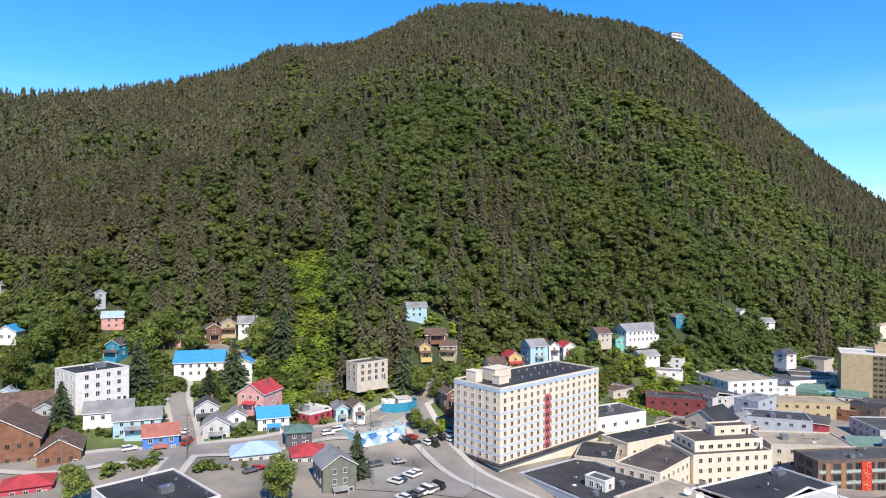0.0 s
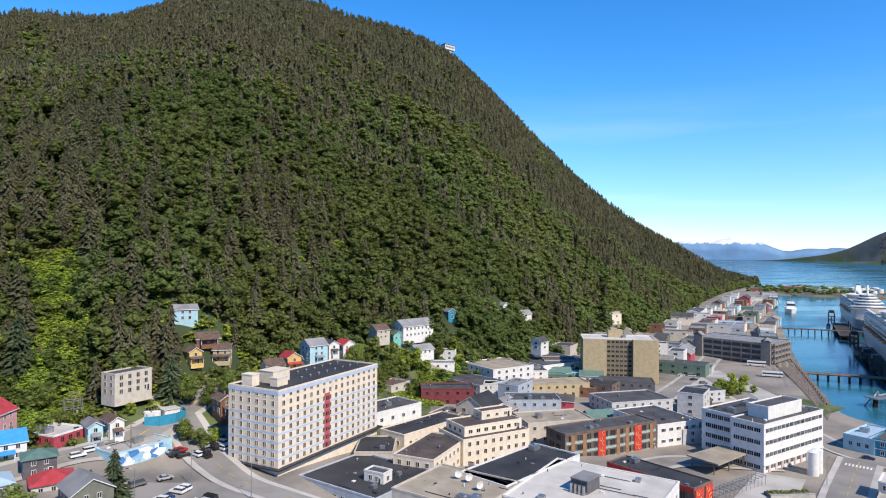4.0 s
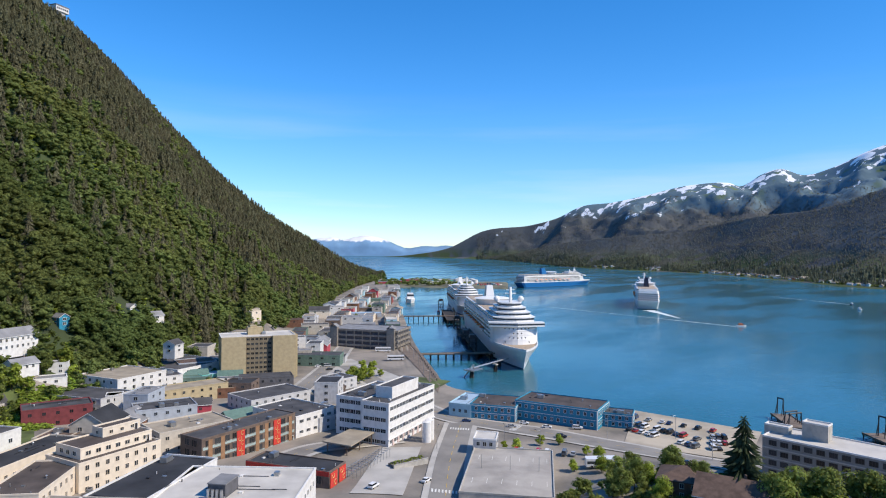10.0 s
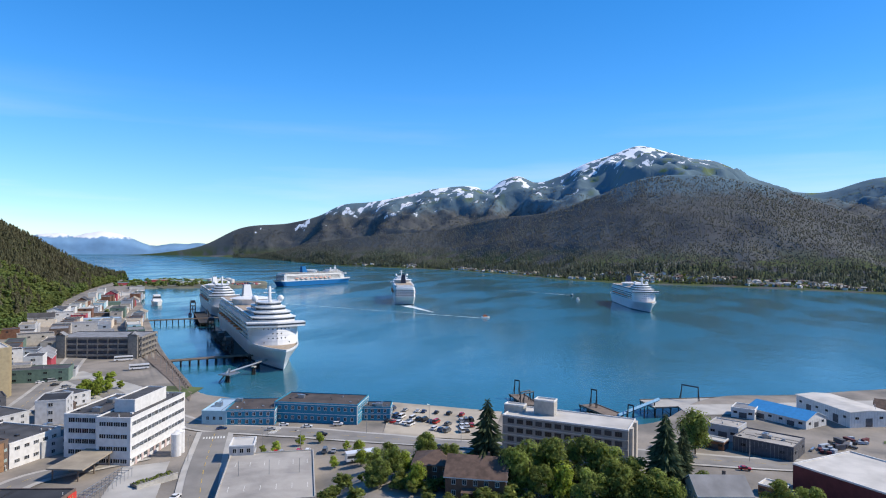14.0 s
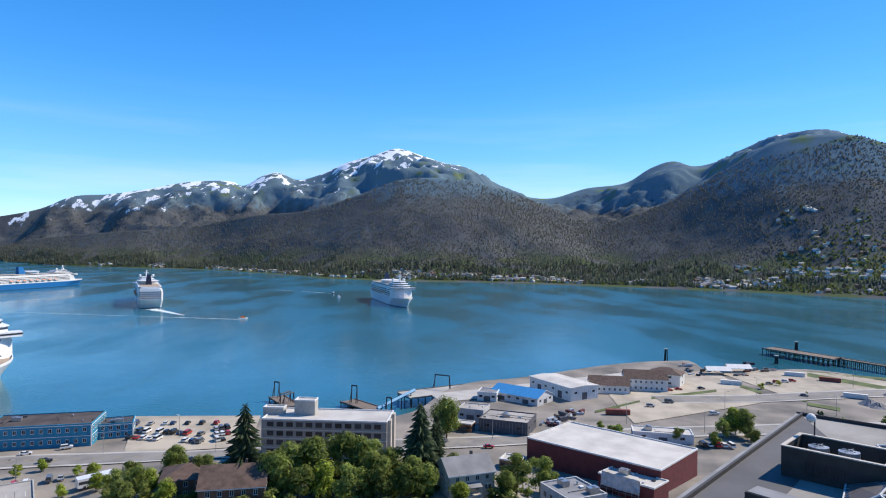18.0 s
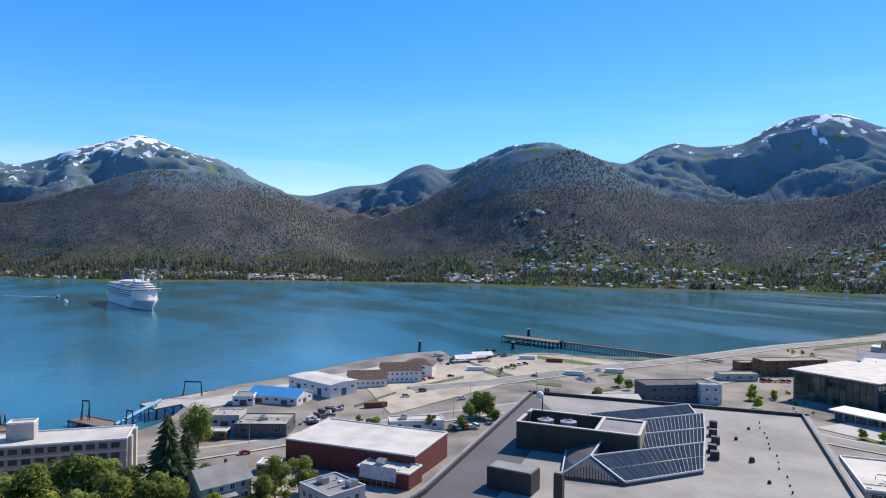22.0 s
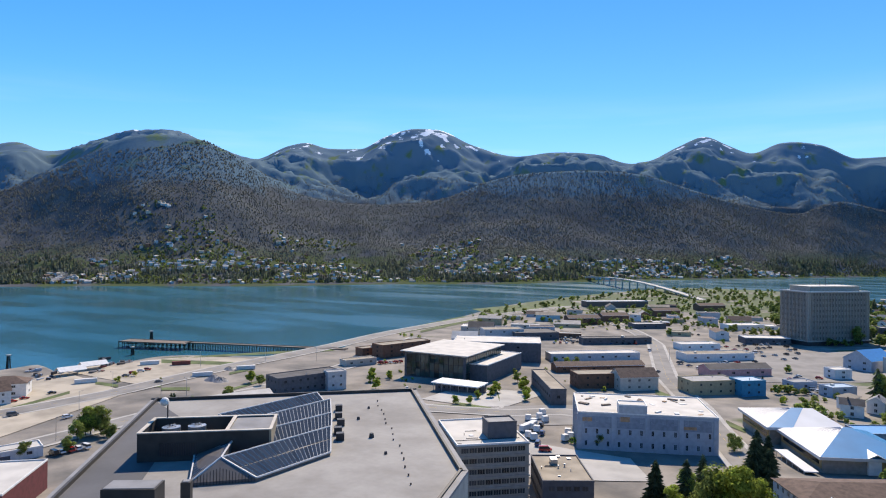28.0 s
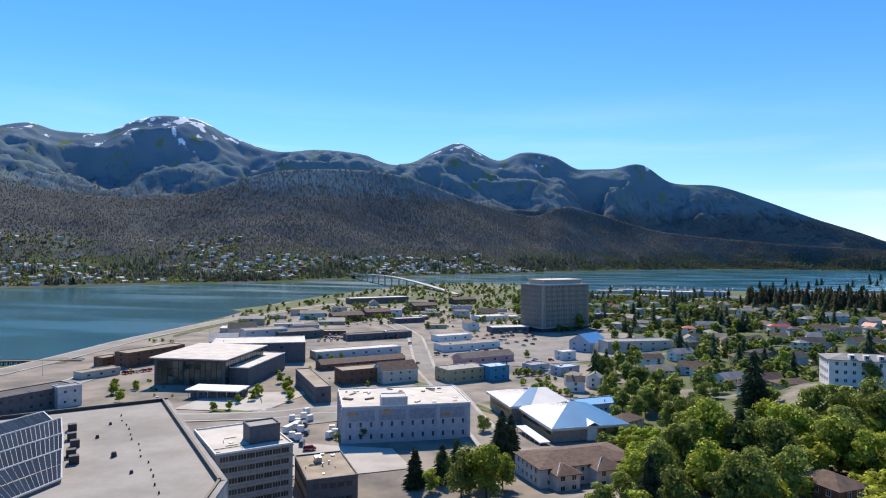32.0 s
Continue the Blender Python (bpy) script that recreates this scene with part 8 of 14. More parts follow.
shop(647.0, 710.9, 39.5, 15.8, 11.8, 6.2, 7.2, "white", "r_dark", "flat", 2, 6.5, (1.3, 1.5))
shop(661.1, 722.6, 39.5, 18.5, 15.0, 6.1, 3.6, "lblue", "r_tan", "flat", 1, 6.5, (1.3, 1.5))
shop(677.3, 735.9, 39.5, 21.9, 15.6, 6.0, 7.2, "beige", "r_dark", "flat", 2, 6.5, (1.3, 1.5))
shop(696.5, 751.7, 39.5, 23.4, 15.9, 6.0, 7.2, "brown", "r_dark", "gable", 2, 6.5, (1.3, 1.5))
shop(716.3, 768.1, 39.5, 25.8, 12.3, 6.0, 3.6, "grey", "r_grey", "flat", 1, 6.5, (1.3, 1.5))
shop(737.4, 785.4, 39.5, 21.7, 14.2, 6.0, 7.2, "grey", "r_tan", "flat", 2, 6.5, (1.3, 1.5))
shop(755.4, 800.3, 39.5, 19.0, 14.1, 6.0, 3.6, "lblue", "r_dark", "flat", 1, 6.5, (1.3, 1.5))
shop(773.1, 814.8, 39.5, 20.8, 11.0, 6.0, 10.8, "white", "r_dark", "flat", 3, 6.5, (1.3, 1.5))
shop(793.2, 831.4, 39.5, 23.9, 13.5, 6.0, 7.2, "lblue", "r_tan", "flat", 2, 6.5, (1.3, 1.5))
shop(813.5, 848.1, 39.5, 25.1, 14.3, 6.0, 3.6, "white", "r_dark", "flat", 1, 6.5, (1.3, 1.5))
shop(831.4, 863.2, 40.8, 21.2, 15.3, 6.0, 7.2, "white", "r_white", "flat", 2, 6.5, (1.3, 1.5))
shop(848.2, 877.7, 40.8, 15.0, 16.0, 6.0, 3.6, "grey", "r_white", "flat", 1, 6.5, (1.3, 1.5))
shop(864.6, 891.9, 40.8, 21.7, 11.6, 6.0, 10.8, "white", "r_dark", "flat", 3, 6.5, (1.3, 1.5))
shop(47.8, -973.2, -66.0, 16.4, 12.4, 6.3, 3.6, "white", "r_tan", "gable", 1, 7.5, (1.3, 1.5))
shop(36.5, -939.4, -66.0, 14.3, 11.7, 6.3, 7.2, "lblue", "r_brown", "flat", 2, 7.5, (1.3, 1.5))
shop(47.7, -903.1, 24.0, 15.9, 12.4, 6.3, 3.6, "white", "r_tan", "flat", 1, 7.5, (1.3, 1.5))
shop(43.3, -777.1, 26.0, 25.2, 16.6, 6.3, 3.6, "beige", "r_dark", "gable", 1, 7.5, (1.3, 1.5))
shop(82.8, -775.2, -66.0, 19.2, 11.4, 6.3, 3.6, "white", "r_white", "flat", 1, 7.5, (1.3, 1.5))
shop(110.1, -866.2, -66.0, 24.2, 14.1, 6.3, 3.6, "beige", "r_brown", "flat", 1, 7.5, (1.3, 1.5))
shop(119.9, -818.1, 22.0, 25.3, 14.0, 6.3, 3.6, "tan", "r_brown", "gable", 1, 7.5, (1.3, 1.5))
shop(113.8, -657.8, -66.0, 26.2, 11.6, 6.3, 7.2, "white", "r_brown", "gable", 2, 7.5, (1.3, 1.5))
shop(160.5, -852.8, 22.0, 26.3, 14.5, 6.3, 7.2, "grey", "r_brown", "flat", 2, 7.5, (1.3, 1.5))
shop(148.0, -785.0, -66.0, 26.3, 16.1, 6.3, 7.2, "bluegrey", "r_brown", "flat", 2, 7.5, (1.3, 1.5))
shop(151.1, -657.8, 24.0, 21.5, 11.4, 6.3, 3.6, "tan", "r_tan", "flat", 1, 7.5, (1.3, 1.5))
shop(195.4, -821.1, -66.0, 21.9, 11.5, 6.3, 3.6, "white", "r_brown", "flat", 1, 7.5, (1.3, 1.5))
shop(186.3, -778.9, 26.0, 24.4, 14.9, 6.3, 3.6, "tan", "r_brown", "flat", 1, 7.5, (1.3, 1.5))
shop(189.1, -737.9, 26.0, 17.3, 13.4, 6.3, 3.6, "brown", "r_white", "flat", 1, 7.5, (1.3, 1.5))
shop(237.1, -985.2, 24.0, 17.6, 15.4, 6.3, 3.6, "dgrey", "r_brown", "flat", 1, 7.5, (1.3, 1.5))
shop(234.9, -904.3, 24.0, 28.3, 12.6, 6.3, 7.2, "tan", "r_tan", "gable", 2, 7.5, (1.3, 1.5))
shop(230.0, -816.0, -66.0, 17.7, 14.2, 6.3, 3.6, "brown", "r_grey", "gable", 1, 7.5, (1.3, 1.5))
shop(229.4, -773.8, -66.0, 22.1, 13.0, 6.3, 7.2, "white", "r_tan", "flat", 2, 7.5, (1.3, 1.5))
shop(233.4, -581.0, 22.0, 20.8, 12.1, 6.3, 3.6, "brown", "r_grey", "flat", 1, 7.5, (1.3, 1.5))
shop(273.7, -736.0, 22.0, 23.2, 11.8, 6.3, 3.6, "tan", "r_grey", "gable", 1, 7.5, (1.3, 1.5))
shop(269.1, -660.4, 22.0, 28.3, 17.1, 6.3, 3.6, "tan", "r_grey", "gable", 1, 7.5, (1.3, 1.5))
shop(265.6, -586.5, 26.0, 24.6, 14.9, 6.3, 7.2, "bluegrey", "r_brown", "flat", 2, 7.5, (1.3, 1.5))
shop(302.3, -903.7, -66.0, 21.9, 12.7, 6.3, 3.6, "beige", "r_dark", "gable", 1, 7.5, (1.3, 1.5))
shop(308.1, -781.3, 24.0, 18.8, 16.1, 6.3, 7.2, "beige", "r_brown", "flat", 2, 7.5, (1.3, 1.5))
shop(310.3, -702.4, 24.0, 28.2, 15.2, 6.3, 7.2, "lblue", "r_tan", "gable", 2, 7.5, (1.3, 1.5))
shop(301.3, -622.7, 24.0, 29.9, 16.0, 6.3, 3.6, "beige", "r_grey", "flat", 1, 7.5, (1.3, 1.5))
shop(313.8, -582.2, -66.0, 18.2, 17.6, 6.3, 3.6, "bluegrey", "r_dark", "flat", 1, 7.5, (1.3, 1.5))
shop(312.0, -546.9, 24.0, 24.5, 16.4, 6.3, 7.2, "beige", "r_dark", "gable", 2, 7.5, (1.3, 1.5))
shop(299.4, -495.2, 26.0, 22.6, 17.6, 6.3, 3.6, "white", "r_white", "gable", 1, 7.5, (1.3, 1.5))
shop(342.4, -735.0, 26.0, 20.3, 11.4, 6.3, 3.6, "bluegrey", "r_brown", "gable", 1, 7.5, (1.3, 1.5))
shop(351.1, -693.5, 24.0, 16.2, 11.7, 6.3, 3.6, "beige", "r_grey", "flat", 1, 7.5, (1.3, 1.5))
shop(346.7, -627.5, 22.0, 26.3, 12.7, 6.3, 7.2, "tan", "r_grey", "gable", 2, 7.5, (1.3, 1.5))
shop(342.3, -575.1, -66.0, 21.7, 15.4, 6.3, 3.6, "beige", "r_white", "flat", 1, 7.5, (1.3, 1.5))
plain("house", -411.0, -939.0, 30.1, 11.9, 8.0, 13.1, 5.8, "yellow", "r_dark", "gable", 2, 6.2, (1.3, 1.5))
plain("house", -262.4, -771.0, 161.3, 9.0, 7.3, 15.9, 5.8, "white", "r_dark", "gable", 2, 6.2, (1.3, 1.5))
plain("house", -423.0, -939.3, 4.8, 10.0, 8.5, 13.1, 5.8, "cream", "r_grey", "gable", 2, 6.2, (1.3, 1.5))
plain("house", 3.4, -372.8, 2.0, 9.9, 7.8, 9.0, 5.8, "white", "r_dark", "gable", 2, 5.0, (1.3, 1.5))
plain("house", -130.1, -772.8, 160.6, 10.6, 8.8, 12.1, 5.8, "grey", "r_grey", "hip", 2, 6.2, (1.3, 1.5))
plain("house", -411.2, -952.7, 108.7, 9.8, 7.1, 12.7, 5.8, "cream", "r_grey", "gable", 2, 6.2, (1.3, 1.5))
plain("house", -151.9, -499.8, 32.9, 8.8, 7.1, 19.6, 5.8, "grey", "r_grey", "hip", 2, 6.2, (1.3, 1.5))
plain("house", -400.3, -841.4, 32.3, 9.1, 7.2, 15.8, 5.8, "yellow", "r_dark", "hip", 2, 6.2, (1.3, 1.5))
plain("house", -234.0, -562.7, 148.8, 9.3, 8.1, 22.0, 5.8, "lblue", "r_brown", "hip", 2, 6.2, (1.3, 1.5))
plain("house", -109.1, -634.6, 59.9, 9.1, 8.4, 13.2, 5.8, "bluegrey", "r_dark", "gable", 2, 6.2, (1.3, 1.5))
plain("house", -206.2, -885.0, 140.1, 9.2, 7.3, 12.3, 5.8, "cream", "r_dark", "hip", 2, 6.2, (1.3, 1.5))
plain("house", -393.0, -954.9, 100.1, 9.1, 8.6, 12.6, 5.8, "grey", "r_dark", "hip", 2, 6.2, (1.3, 1.5))
plain("house", -291.5, -666.8, 171.2, 11.1, 7.9, 20.0, 5.8, "lblue", "r_dark", "hip", 2, 6.2, (1.3, 1.5))
plain("house", -373.0, -875.1, 149.2, 9.8, 7.1, 14.6, 5.8, "cream", "r_brown", "hip", 2, 6.2, (1.3, 1.5))
plain("house", -9.2, -916.8, 31.4, 11.1, 7.7, 9.0, 5.8, "lblue", "r_tan", "hip", 2, 6.2, (1.3, 1.5))
plain("house", -159.7, -1007.6, 131.7, 10.4, 7.7, 10.2, 5.8, "grey", "r_grey", "hip", 2, 6.2, (1.3, 1.5))
plain("house", -166.2, -841.8, 136.7, 8.9, 9.0, 12.1, 5.8, "yellow", "r_brown", "gable", 2, 6.2, (1.3, 1.5))
plain("house", -283.8, -799.4, 93.2, 9.6, 7.2, 15.5, 5.8, "grey", "r_tan", "gable", 2, 6.2, (1.3, 1.5))
plain("house", -147.4, -862.0, 112.3, 10.6, 7.5, 11.5, 5.8, "bluegrey", "r_grey", "gable", 2, 6.2, (1.3, 1.5))
plain("house", -230.1, -903.5, 60.2, 9.8, 7.5, 12.4, 5.8, "beige", "r_brown", "gable", 2, 6.2, (1.3, 1.5))
plain("house", -209.9, -759.1, 77.9, 11.7, 7.1, 14.8, 5.8, "white", "r_grey", "gable", 2, 6.2, (1.3, 1.5))
plain("house", -317.1, -767.8, 125.4, 9.9, 8.2, 17.1, 5.8, "yellow", "r_brown", "gable", 2, 6.2, (1.3, 1.5))
plain("house", -68.2, -982.2, 51.0, 11.1, 7.6, 9.2, 5.8, "cream", "r_grey", "gable", 2, 6.2, (1.3, 1.5))
plain("house", 42.5, -827.5, 120.1, 9.6, 7.0, 9.0, 5.8, "beige", "r_brown", "gable", 2, 6.2, (1.3, 1.5))
plain("house", -67.8, -393.6, 160.0, 11.3, 8.7, 15.1, 5.8, "lblue", "r_brown", "gable", 2, 5.0, (1.3, 1.5))
plain("house", -325.6, -689.4, 43.8, 9.7, 8.4, 20.0, 5.8, "white", "r_grey", "gable", 2, 6.2, (1.3, 1.5))
plain("house", -232.2, -816.6, 16.1, 10.7, 7.7, 14.1, 5.8, "cream", "r_tan", "gable", 2, 6.2, (1.3, 1.5))
plain("house", 18.1, -1047.0, 129.4, 11.2, 7.1, 9.0, 5.8, "cream", "r_grey", "hip", 2, 6.2, (1.3, 1.5))
plain("house", 7.0, -858.4, 92.0, 10.5, 8.0, 9.0, 5.8, "yellow", "r_tan", "hip", 2, 6.2, (1.3, 1.5))
plain("house", -28.4, -842.6, 30.4, 8.5, 7.7, 9.0, 5.8, "tan", "r_dark", "hip", 2, 6.2, (1.3, 1.5))
plain("house", -246.4, -583.2, 32.8, 11.4, 8.5, 21.7, 5.8, "grey", "r_dark", "hip", 2, 6.2, (1.3, 1.5))
plain("house", -85.4, -552.9, 90.1, 11.1, 7.6, 13.2, 5.8, "lblue", "r_tan", "gable", 2, 6.2, (1.3, 1.5))
plain("house", -54.7, -737.7, 140.6, 10.5, 7.1, 9.6, 5.8, "cream", "r_grey", "gable", 2, 6.2, (1.3, 1.5))
plain("house", -7.3, -387.4, 79.4, 8.9, 7.8, 9.0, 5.8, "white", "r_grey", "gable", 2, 5.0, (1.3, 1.5))
plain("house", -218.3, -630.0, 149.2, 9.2, 7.5, 18.7, 5.8, "cream", "r_brown", "hip", 2, 6.2, (1.3, 1.5))
plain("house", -299.0, -708.7, 164.6, 10.7, 8.9, 18.6, 5.8, "cream", "r_red", "gable", 2, 6.2, (1.3, 1.5))
plain("house", -0.9, -929.7, 85.2, 10.3, 8.1, 9.0, 5.8, "white", "r_dark", "hip", 2, 6.2, (1.3, 1.5))
plain("house", -97.7, -438.7, 13.1, 9.9, 8.6, 17.1, 5.8, "yellow", "r_brown", "hip", 2, 5.0, (1.3, 1.5))
plain("house", -80.9, -734.7, 133.0, 9.4, 7.3, 10.7, 5.8, "lblue", "r_grey", "gable", 2, 6.2, (1.3, 1.5))
plain("house", -273.8, -658.3, 107.6, 10.7, 7.3, 19.7, 5.8, "bluegrey", "r_red", "gable", 2, 6.2, (1.3, 1.5))
plain("house", -205.1, -804.3, 128.7, 10.1, 8.2, 13.7, 5.8, "grey", "r_brown", "hip", 2, 6.2, (1.3, 1.5))
plain("house", -217.2, -793.8, 45.7, 9.1, 7.3, 14.2, 5.8, "white", "r_brown", "hip", 2, 6.2, (1.3, 1.5))
plain("house", -201.3, -979.0, 112.7, 8.7, 7.3, 10.9, 5.8, "yellow", "r_dark", "gable", 2, 6.2, (1.3, 1.5))
plain("house", -17.3, -995.9, 37.1, 8.9, 7.9, 9.0, 5.8, "bluegrey", "r_brown", "gable", 2, 6.2, (1.3, 1.5))
plain("house", 12.4, -839.8, 46.5, 9.7, 8.7, 9.0, 5.8, "tan", "r_grey", "hip", 2, 6.2, (1.3, 1.5))
plain("house", -79.7, -331.2, 24.7, 10.4, 7.7, 18.5, 5.8, "white", "r_brown", "hip", 2, 5.0, (1.3, 1.5))
plain("house", -102.3, -966.8, 7.8, 10.3, 8.5, 9.8, 5.8, "lblue", "r_grey", "hip", 2, 6.2, (1.3, 1.5))
plain("house", -108.4, -554.5, 174.8, 10.7, 8.7, 14.8, 5.8, "cream", "r_tan", "gable", 2, 6.2, (1.3, 1.5))
plain("house", -209.4, -894.2, 154.1, 8.7, 7.6, 12.2, 5.8, "cream", "r_grey", "gable", 2, 6.2, (1.3, 1.5))
plain("house", -172.6, -896.5, 69.5, 9.8, 7.0, 11.6, 5.8, "beige", "r_brown", "gable", 2, 6.2, (1.3, 1.5))
plain("house", -258.1, -573.5, 9.2, 9.2, 9.0, 22.6, 5.8, "lblue", "r_red", "gable", 2, 6.2, (1.3, 1.5))
plain("house", -213.7, -859.6, 159.5, 9.3, 7.1, 12.9, 5.8, "grey", "r_grey", "gable", 2, 6.2, (1.3, 1.5))
plain("house", -238.2, -607.4, 177.0, 8.7, 8.1, 20.3, 5.8, "grey", "r_tan", "hip", 2, 6.2, (1.3, 1.5))
plain("house", -325.6, -940.4, 166.5, 11.3, 8.2, 12.7, 5.8, "yellow", "r_dark", "hip", 2, 6.2, (1.3, 1.5))
plain("house", -94.5, -1043.1, 25.8, 11.3, 8.8, 9.4, 5.8, "grey", "r_brown", "gable", 2, 6.2, (1.3, 1.5))
plain("house", -21.2, -837.9, 64.1, 10.0, 8.7, 9.0, 5.8, "white", "r_brown", "gable", 2, 6.2, (1.3, 1.5))
plain("house", -37.2, -921.1, 50.7, 11.5, 8.5, 9.0, 5.8, "lblue", "r_red", "gable", 2, 6.2, (1.3, 1.5))
plain("house", -296.9, -926.3, 168.0, 8.9, 8.4, 12.8, 5.8, "bluegrey", "r_tan", "gable", 2, 6.2, (1.3, 1.5))
plain("house", -194.3, -985.7, 90.4, 8.7, 7.8, 10.8, 5.8, "yellow", "r_grey", "gable", 2, 6.2, (1.3, 1.5))
plain("house", -53.9, -753.7, 129.4, 11.0, 8.7, 9.5, 5.8, "tan", "r_tan", "gable", 2, 6.2, (1.3, 1.5))
plain("house", -292.5, -676.1, 168.5, 9.5, 7.5, 19.6, 5.8, "beige", "r_tan", "hip", 2, 6.2, (1.3, 1.5))
plain("house", 27.2, -913.0, 56.2, 11.2, 8.1, 9.0, 5.8, "yellow", "r_tan", "gable", 2, 6.2, (1.3, 1.5))
plain("house", -251.2, -890.6, 89.2, 8.6, 7.3, 12.9, 5.8, "bluegrey", "r_brown", "gable", 2, 6.2, (1.3, 1.5))
plain("house", -276.1, -914.9, 123.5, 8.5, 7.2, 12.8, 5.8, "tan", "r_red", "gable", 2, 6.2, (1.3, 1.5))
plain("house", -173.8, -541.7, 172.6, 9.9, 8.6, 19.5, 5.8, "cream", "r_grey", "gable", 2, 6.2, (1.3, 1.5))
plain("house", -45.8, -761.9, 6.0, 8.5, 8.8, 9.2, 5.8, "yellow", "r_dark", "gable", 2, 6.2, (1.3, 1.5))
plain("house", -335.4, -958.1, 84.3, 8.8, 8.9, 12.4, 5.8, "yellow", "r_dark", "gable", 2, 6.2, (1.3, 1.5))
plain("house", -151.0, -546.6, 163.7, 11.2, 7.9, 17.9, 5.8, "cream", "r_brown", "gable", 2, 6.2, (1.3, 1.5))
plain("house", -75.6, -950.4, 92.9, 11.7, 7.7, 9.4, 5.8, "cream", "r_dark", "gable", 2, 6.2, (1.3, 1.5))
plain("house", -197.3, -509.1, 24.8, 8.7, 7.3, 22.4, 5.8, "lblue", "r_brown", "gable", 2, 6.2, (1.3, 1.5))
plain("house", -109.0, -532.1, 83.9, 11.9, 7.4, 15.3, 5.8, "cream", "r_brown", "gable", 2, 6.2, (1.3, 1.5))
plain("house", -188.6, -669.5, 35.9, 9.8, 8.6, 16.2, 5.8, "white", "r_brown", "gable", 2, 6.2, (1.3, 1.5))
plain("house", -181.9, -421.2, 75.5, 11.6, 8.6, 26.0, 5.8, "tan", "r_brown", "hip", 2, 5.0, (1.3, 1.5))
plain("house", -35.8, -682.4, 138.2, 11.6, 7.8, 9.0, 5.8, "bluegrey", "r_grey", "hip", 2, 6.2, (1.3, 1.5))
plain("house", 4.4, -713.9, 100.9, 8.7, 7.9, 9.0, 5.8, "yellow", "r_tan", "gable", 2, 6.2, (1.3, 1.5))
plain("house", -28.3, -715.0, 120.8, 11.1, 8.0, 9.0, 5.8, "grey", "r_dark", "hip", 2, 6.2, (1.3, 1.5))
plain("house", -198.8, -420.0, 30.1, 11.5, 8.5, 27.5, 5.8, "lblue", "r_brown", "hip", 2, 5.0, (1.3, 1.5))
plain("house", -347.7, -989.6, 119.4, 9.5, 8.1, 11.8, 5.8, "white", "r_grey", "hip", 2, 6.2, (1.3, 1.5))
plain("house", -171.4, -652.4, 102.8, 10.0, 7.4, 15.9, 5.8, "bluegrey", "r_dark", "gable", 2, 6.2, (1.3, 1.5))
plain("house", -334.0, -737.1, 36.2, 11.7, 7.7, 18.4, 5.8, "cream", "r_brown", "hip", 2, 6.2, (1.3, 1.5))
plain("house", -256.6, -849.2, 113.8, 11.1, 8.0, 13.9, 5.8, "yellow", "r_dark", "hip", 2, 6.2, (1.3, 1.5))
plain("house", -263.5, -898.6, 50.4, 11.5, 7.0, 13.0, 5.8, "yellow", "r_red", "hip", 2, 6.2, (1.3, 1.5))
plain("house", -20.9, -916.5, 15.3, 8.8, 7.2, 9.0, 5.8, "grey", "r_grey", "gable", 2, 6.2, (1.3, 1.5))
plain("house", 2.7, -795.1, 28.1, 8.8, 7.5, 9.0, 5.8, "yellow", "r_grey", "gable", 2, 6.2, (1.3, 1.5))
plain("house", -185.1, -860.3, 126.5, 10.8, 7.7, 12.3, 5.8, "tan", "r_tan", "hip", 2, 6.2, (1.3, 1.5))
plain("house", -157.0, -900.3, 171.9, 10.7, 8.4, 11.2, 5.8, "tan", "r_tan", "gable", 2, 6.2, (1.3, 1.5))
plain("house", -59.2, -909.5, 138.9, 10.6, 8.5, 9.2, 5.8, "lblue", "r_tan", "gable", 2, 6.2, (1.3, 1.5))
plain("house", -171.3, -665.1, 106.0, 9.1, 8.3, 15.6, 5.8, "cream", "r_brown", "gable", 2, 6.2, (1.3, 1.5))
plain("house", 5.1, -390.9, 67.9, 9.4, 7.3, 9.0, 5.8, "white", "r_tan", "hip", 2, 5.0, (1.3, 1.5))
plain("house", -136.3, -1030.1, 150.8, 11.0, 7.8, 9.8, 5.8, "cream", "r_brown", "gable", 2, 6.2, (1.3, 1.5))
plain("house", -197.7, -952.5, 120.0, 10.6, 7.4, 11.2, 5.8, "beige", "r_dark", "hip", 2, 6.2, (1.3, 1.5))
plain("house", -97.2, -629.8, 171.2, 11.8, 9.0, 12.7, 5.8, "white", "r_red", "hip", 2, 6.2, (1.3, 1.5))
plain("house", -247.1, -627.3, 122.3, 10.7, 8.8, 19.9, 5.8, "bluegrey", "r_red", "gable", 2, 6.2, (1.3, 1.5))
plain("house", -213.8, -598.6, 145.3, 11.1, 8.5, 19.6, 5.8, "white", "r_grey", "gable", 2, 6.2, (1.3, 1.5))
plain("house", -193.0, -854.2, 35.6, 9.9, 8.6, 12.5, 5.8, "yellow", "r_dark", "hip", 2, 6.2, (1.3, 1.5))
plain("house", -271.5, -1014.1, 19.2, 10.6, 7.4, 11.0, 5.8, "beige", "r_tan", "gable", 2, 6.2, (1.3, 1.5))
plain("house", -61.1, -688.9, 170.9, 11.4, 7.4, 10.2, 5.8, "yellow", "r_grey", "gable", 2, 6.2, (1.3, 1.5))
plain("house", -338.3, -763.1, 119.0, 9.8, 8.2, 17.6, 5.8, "yellow", "r_tan", "gable", 2, 6.2, (1.3, 1.5))
plain("house", -209.6, -495.1, 109.8, 8.6, 7.5, 23.9, 5.8, "lblue", "r_grey", "gable", 2, 6.2, (1.3, 1.5))
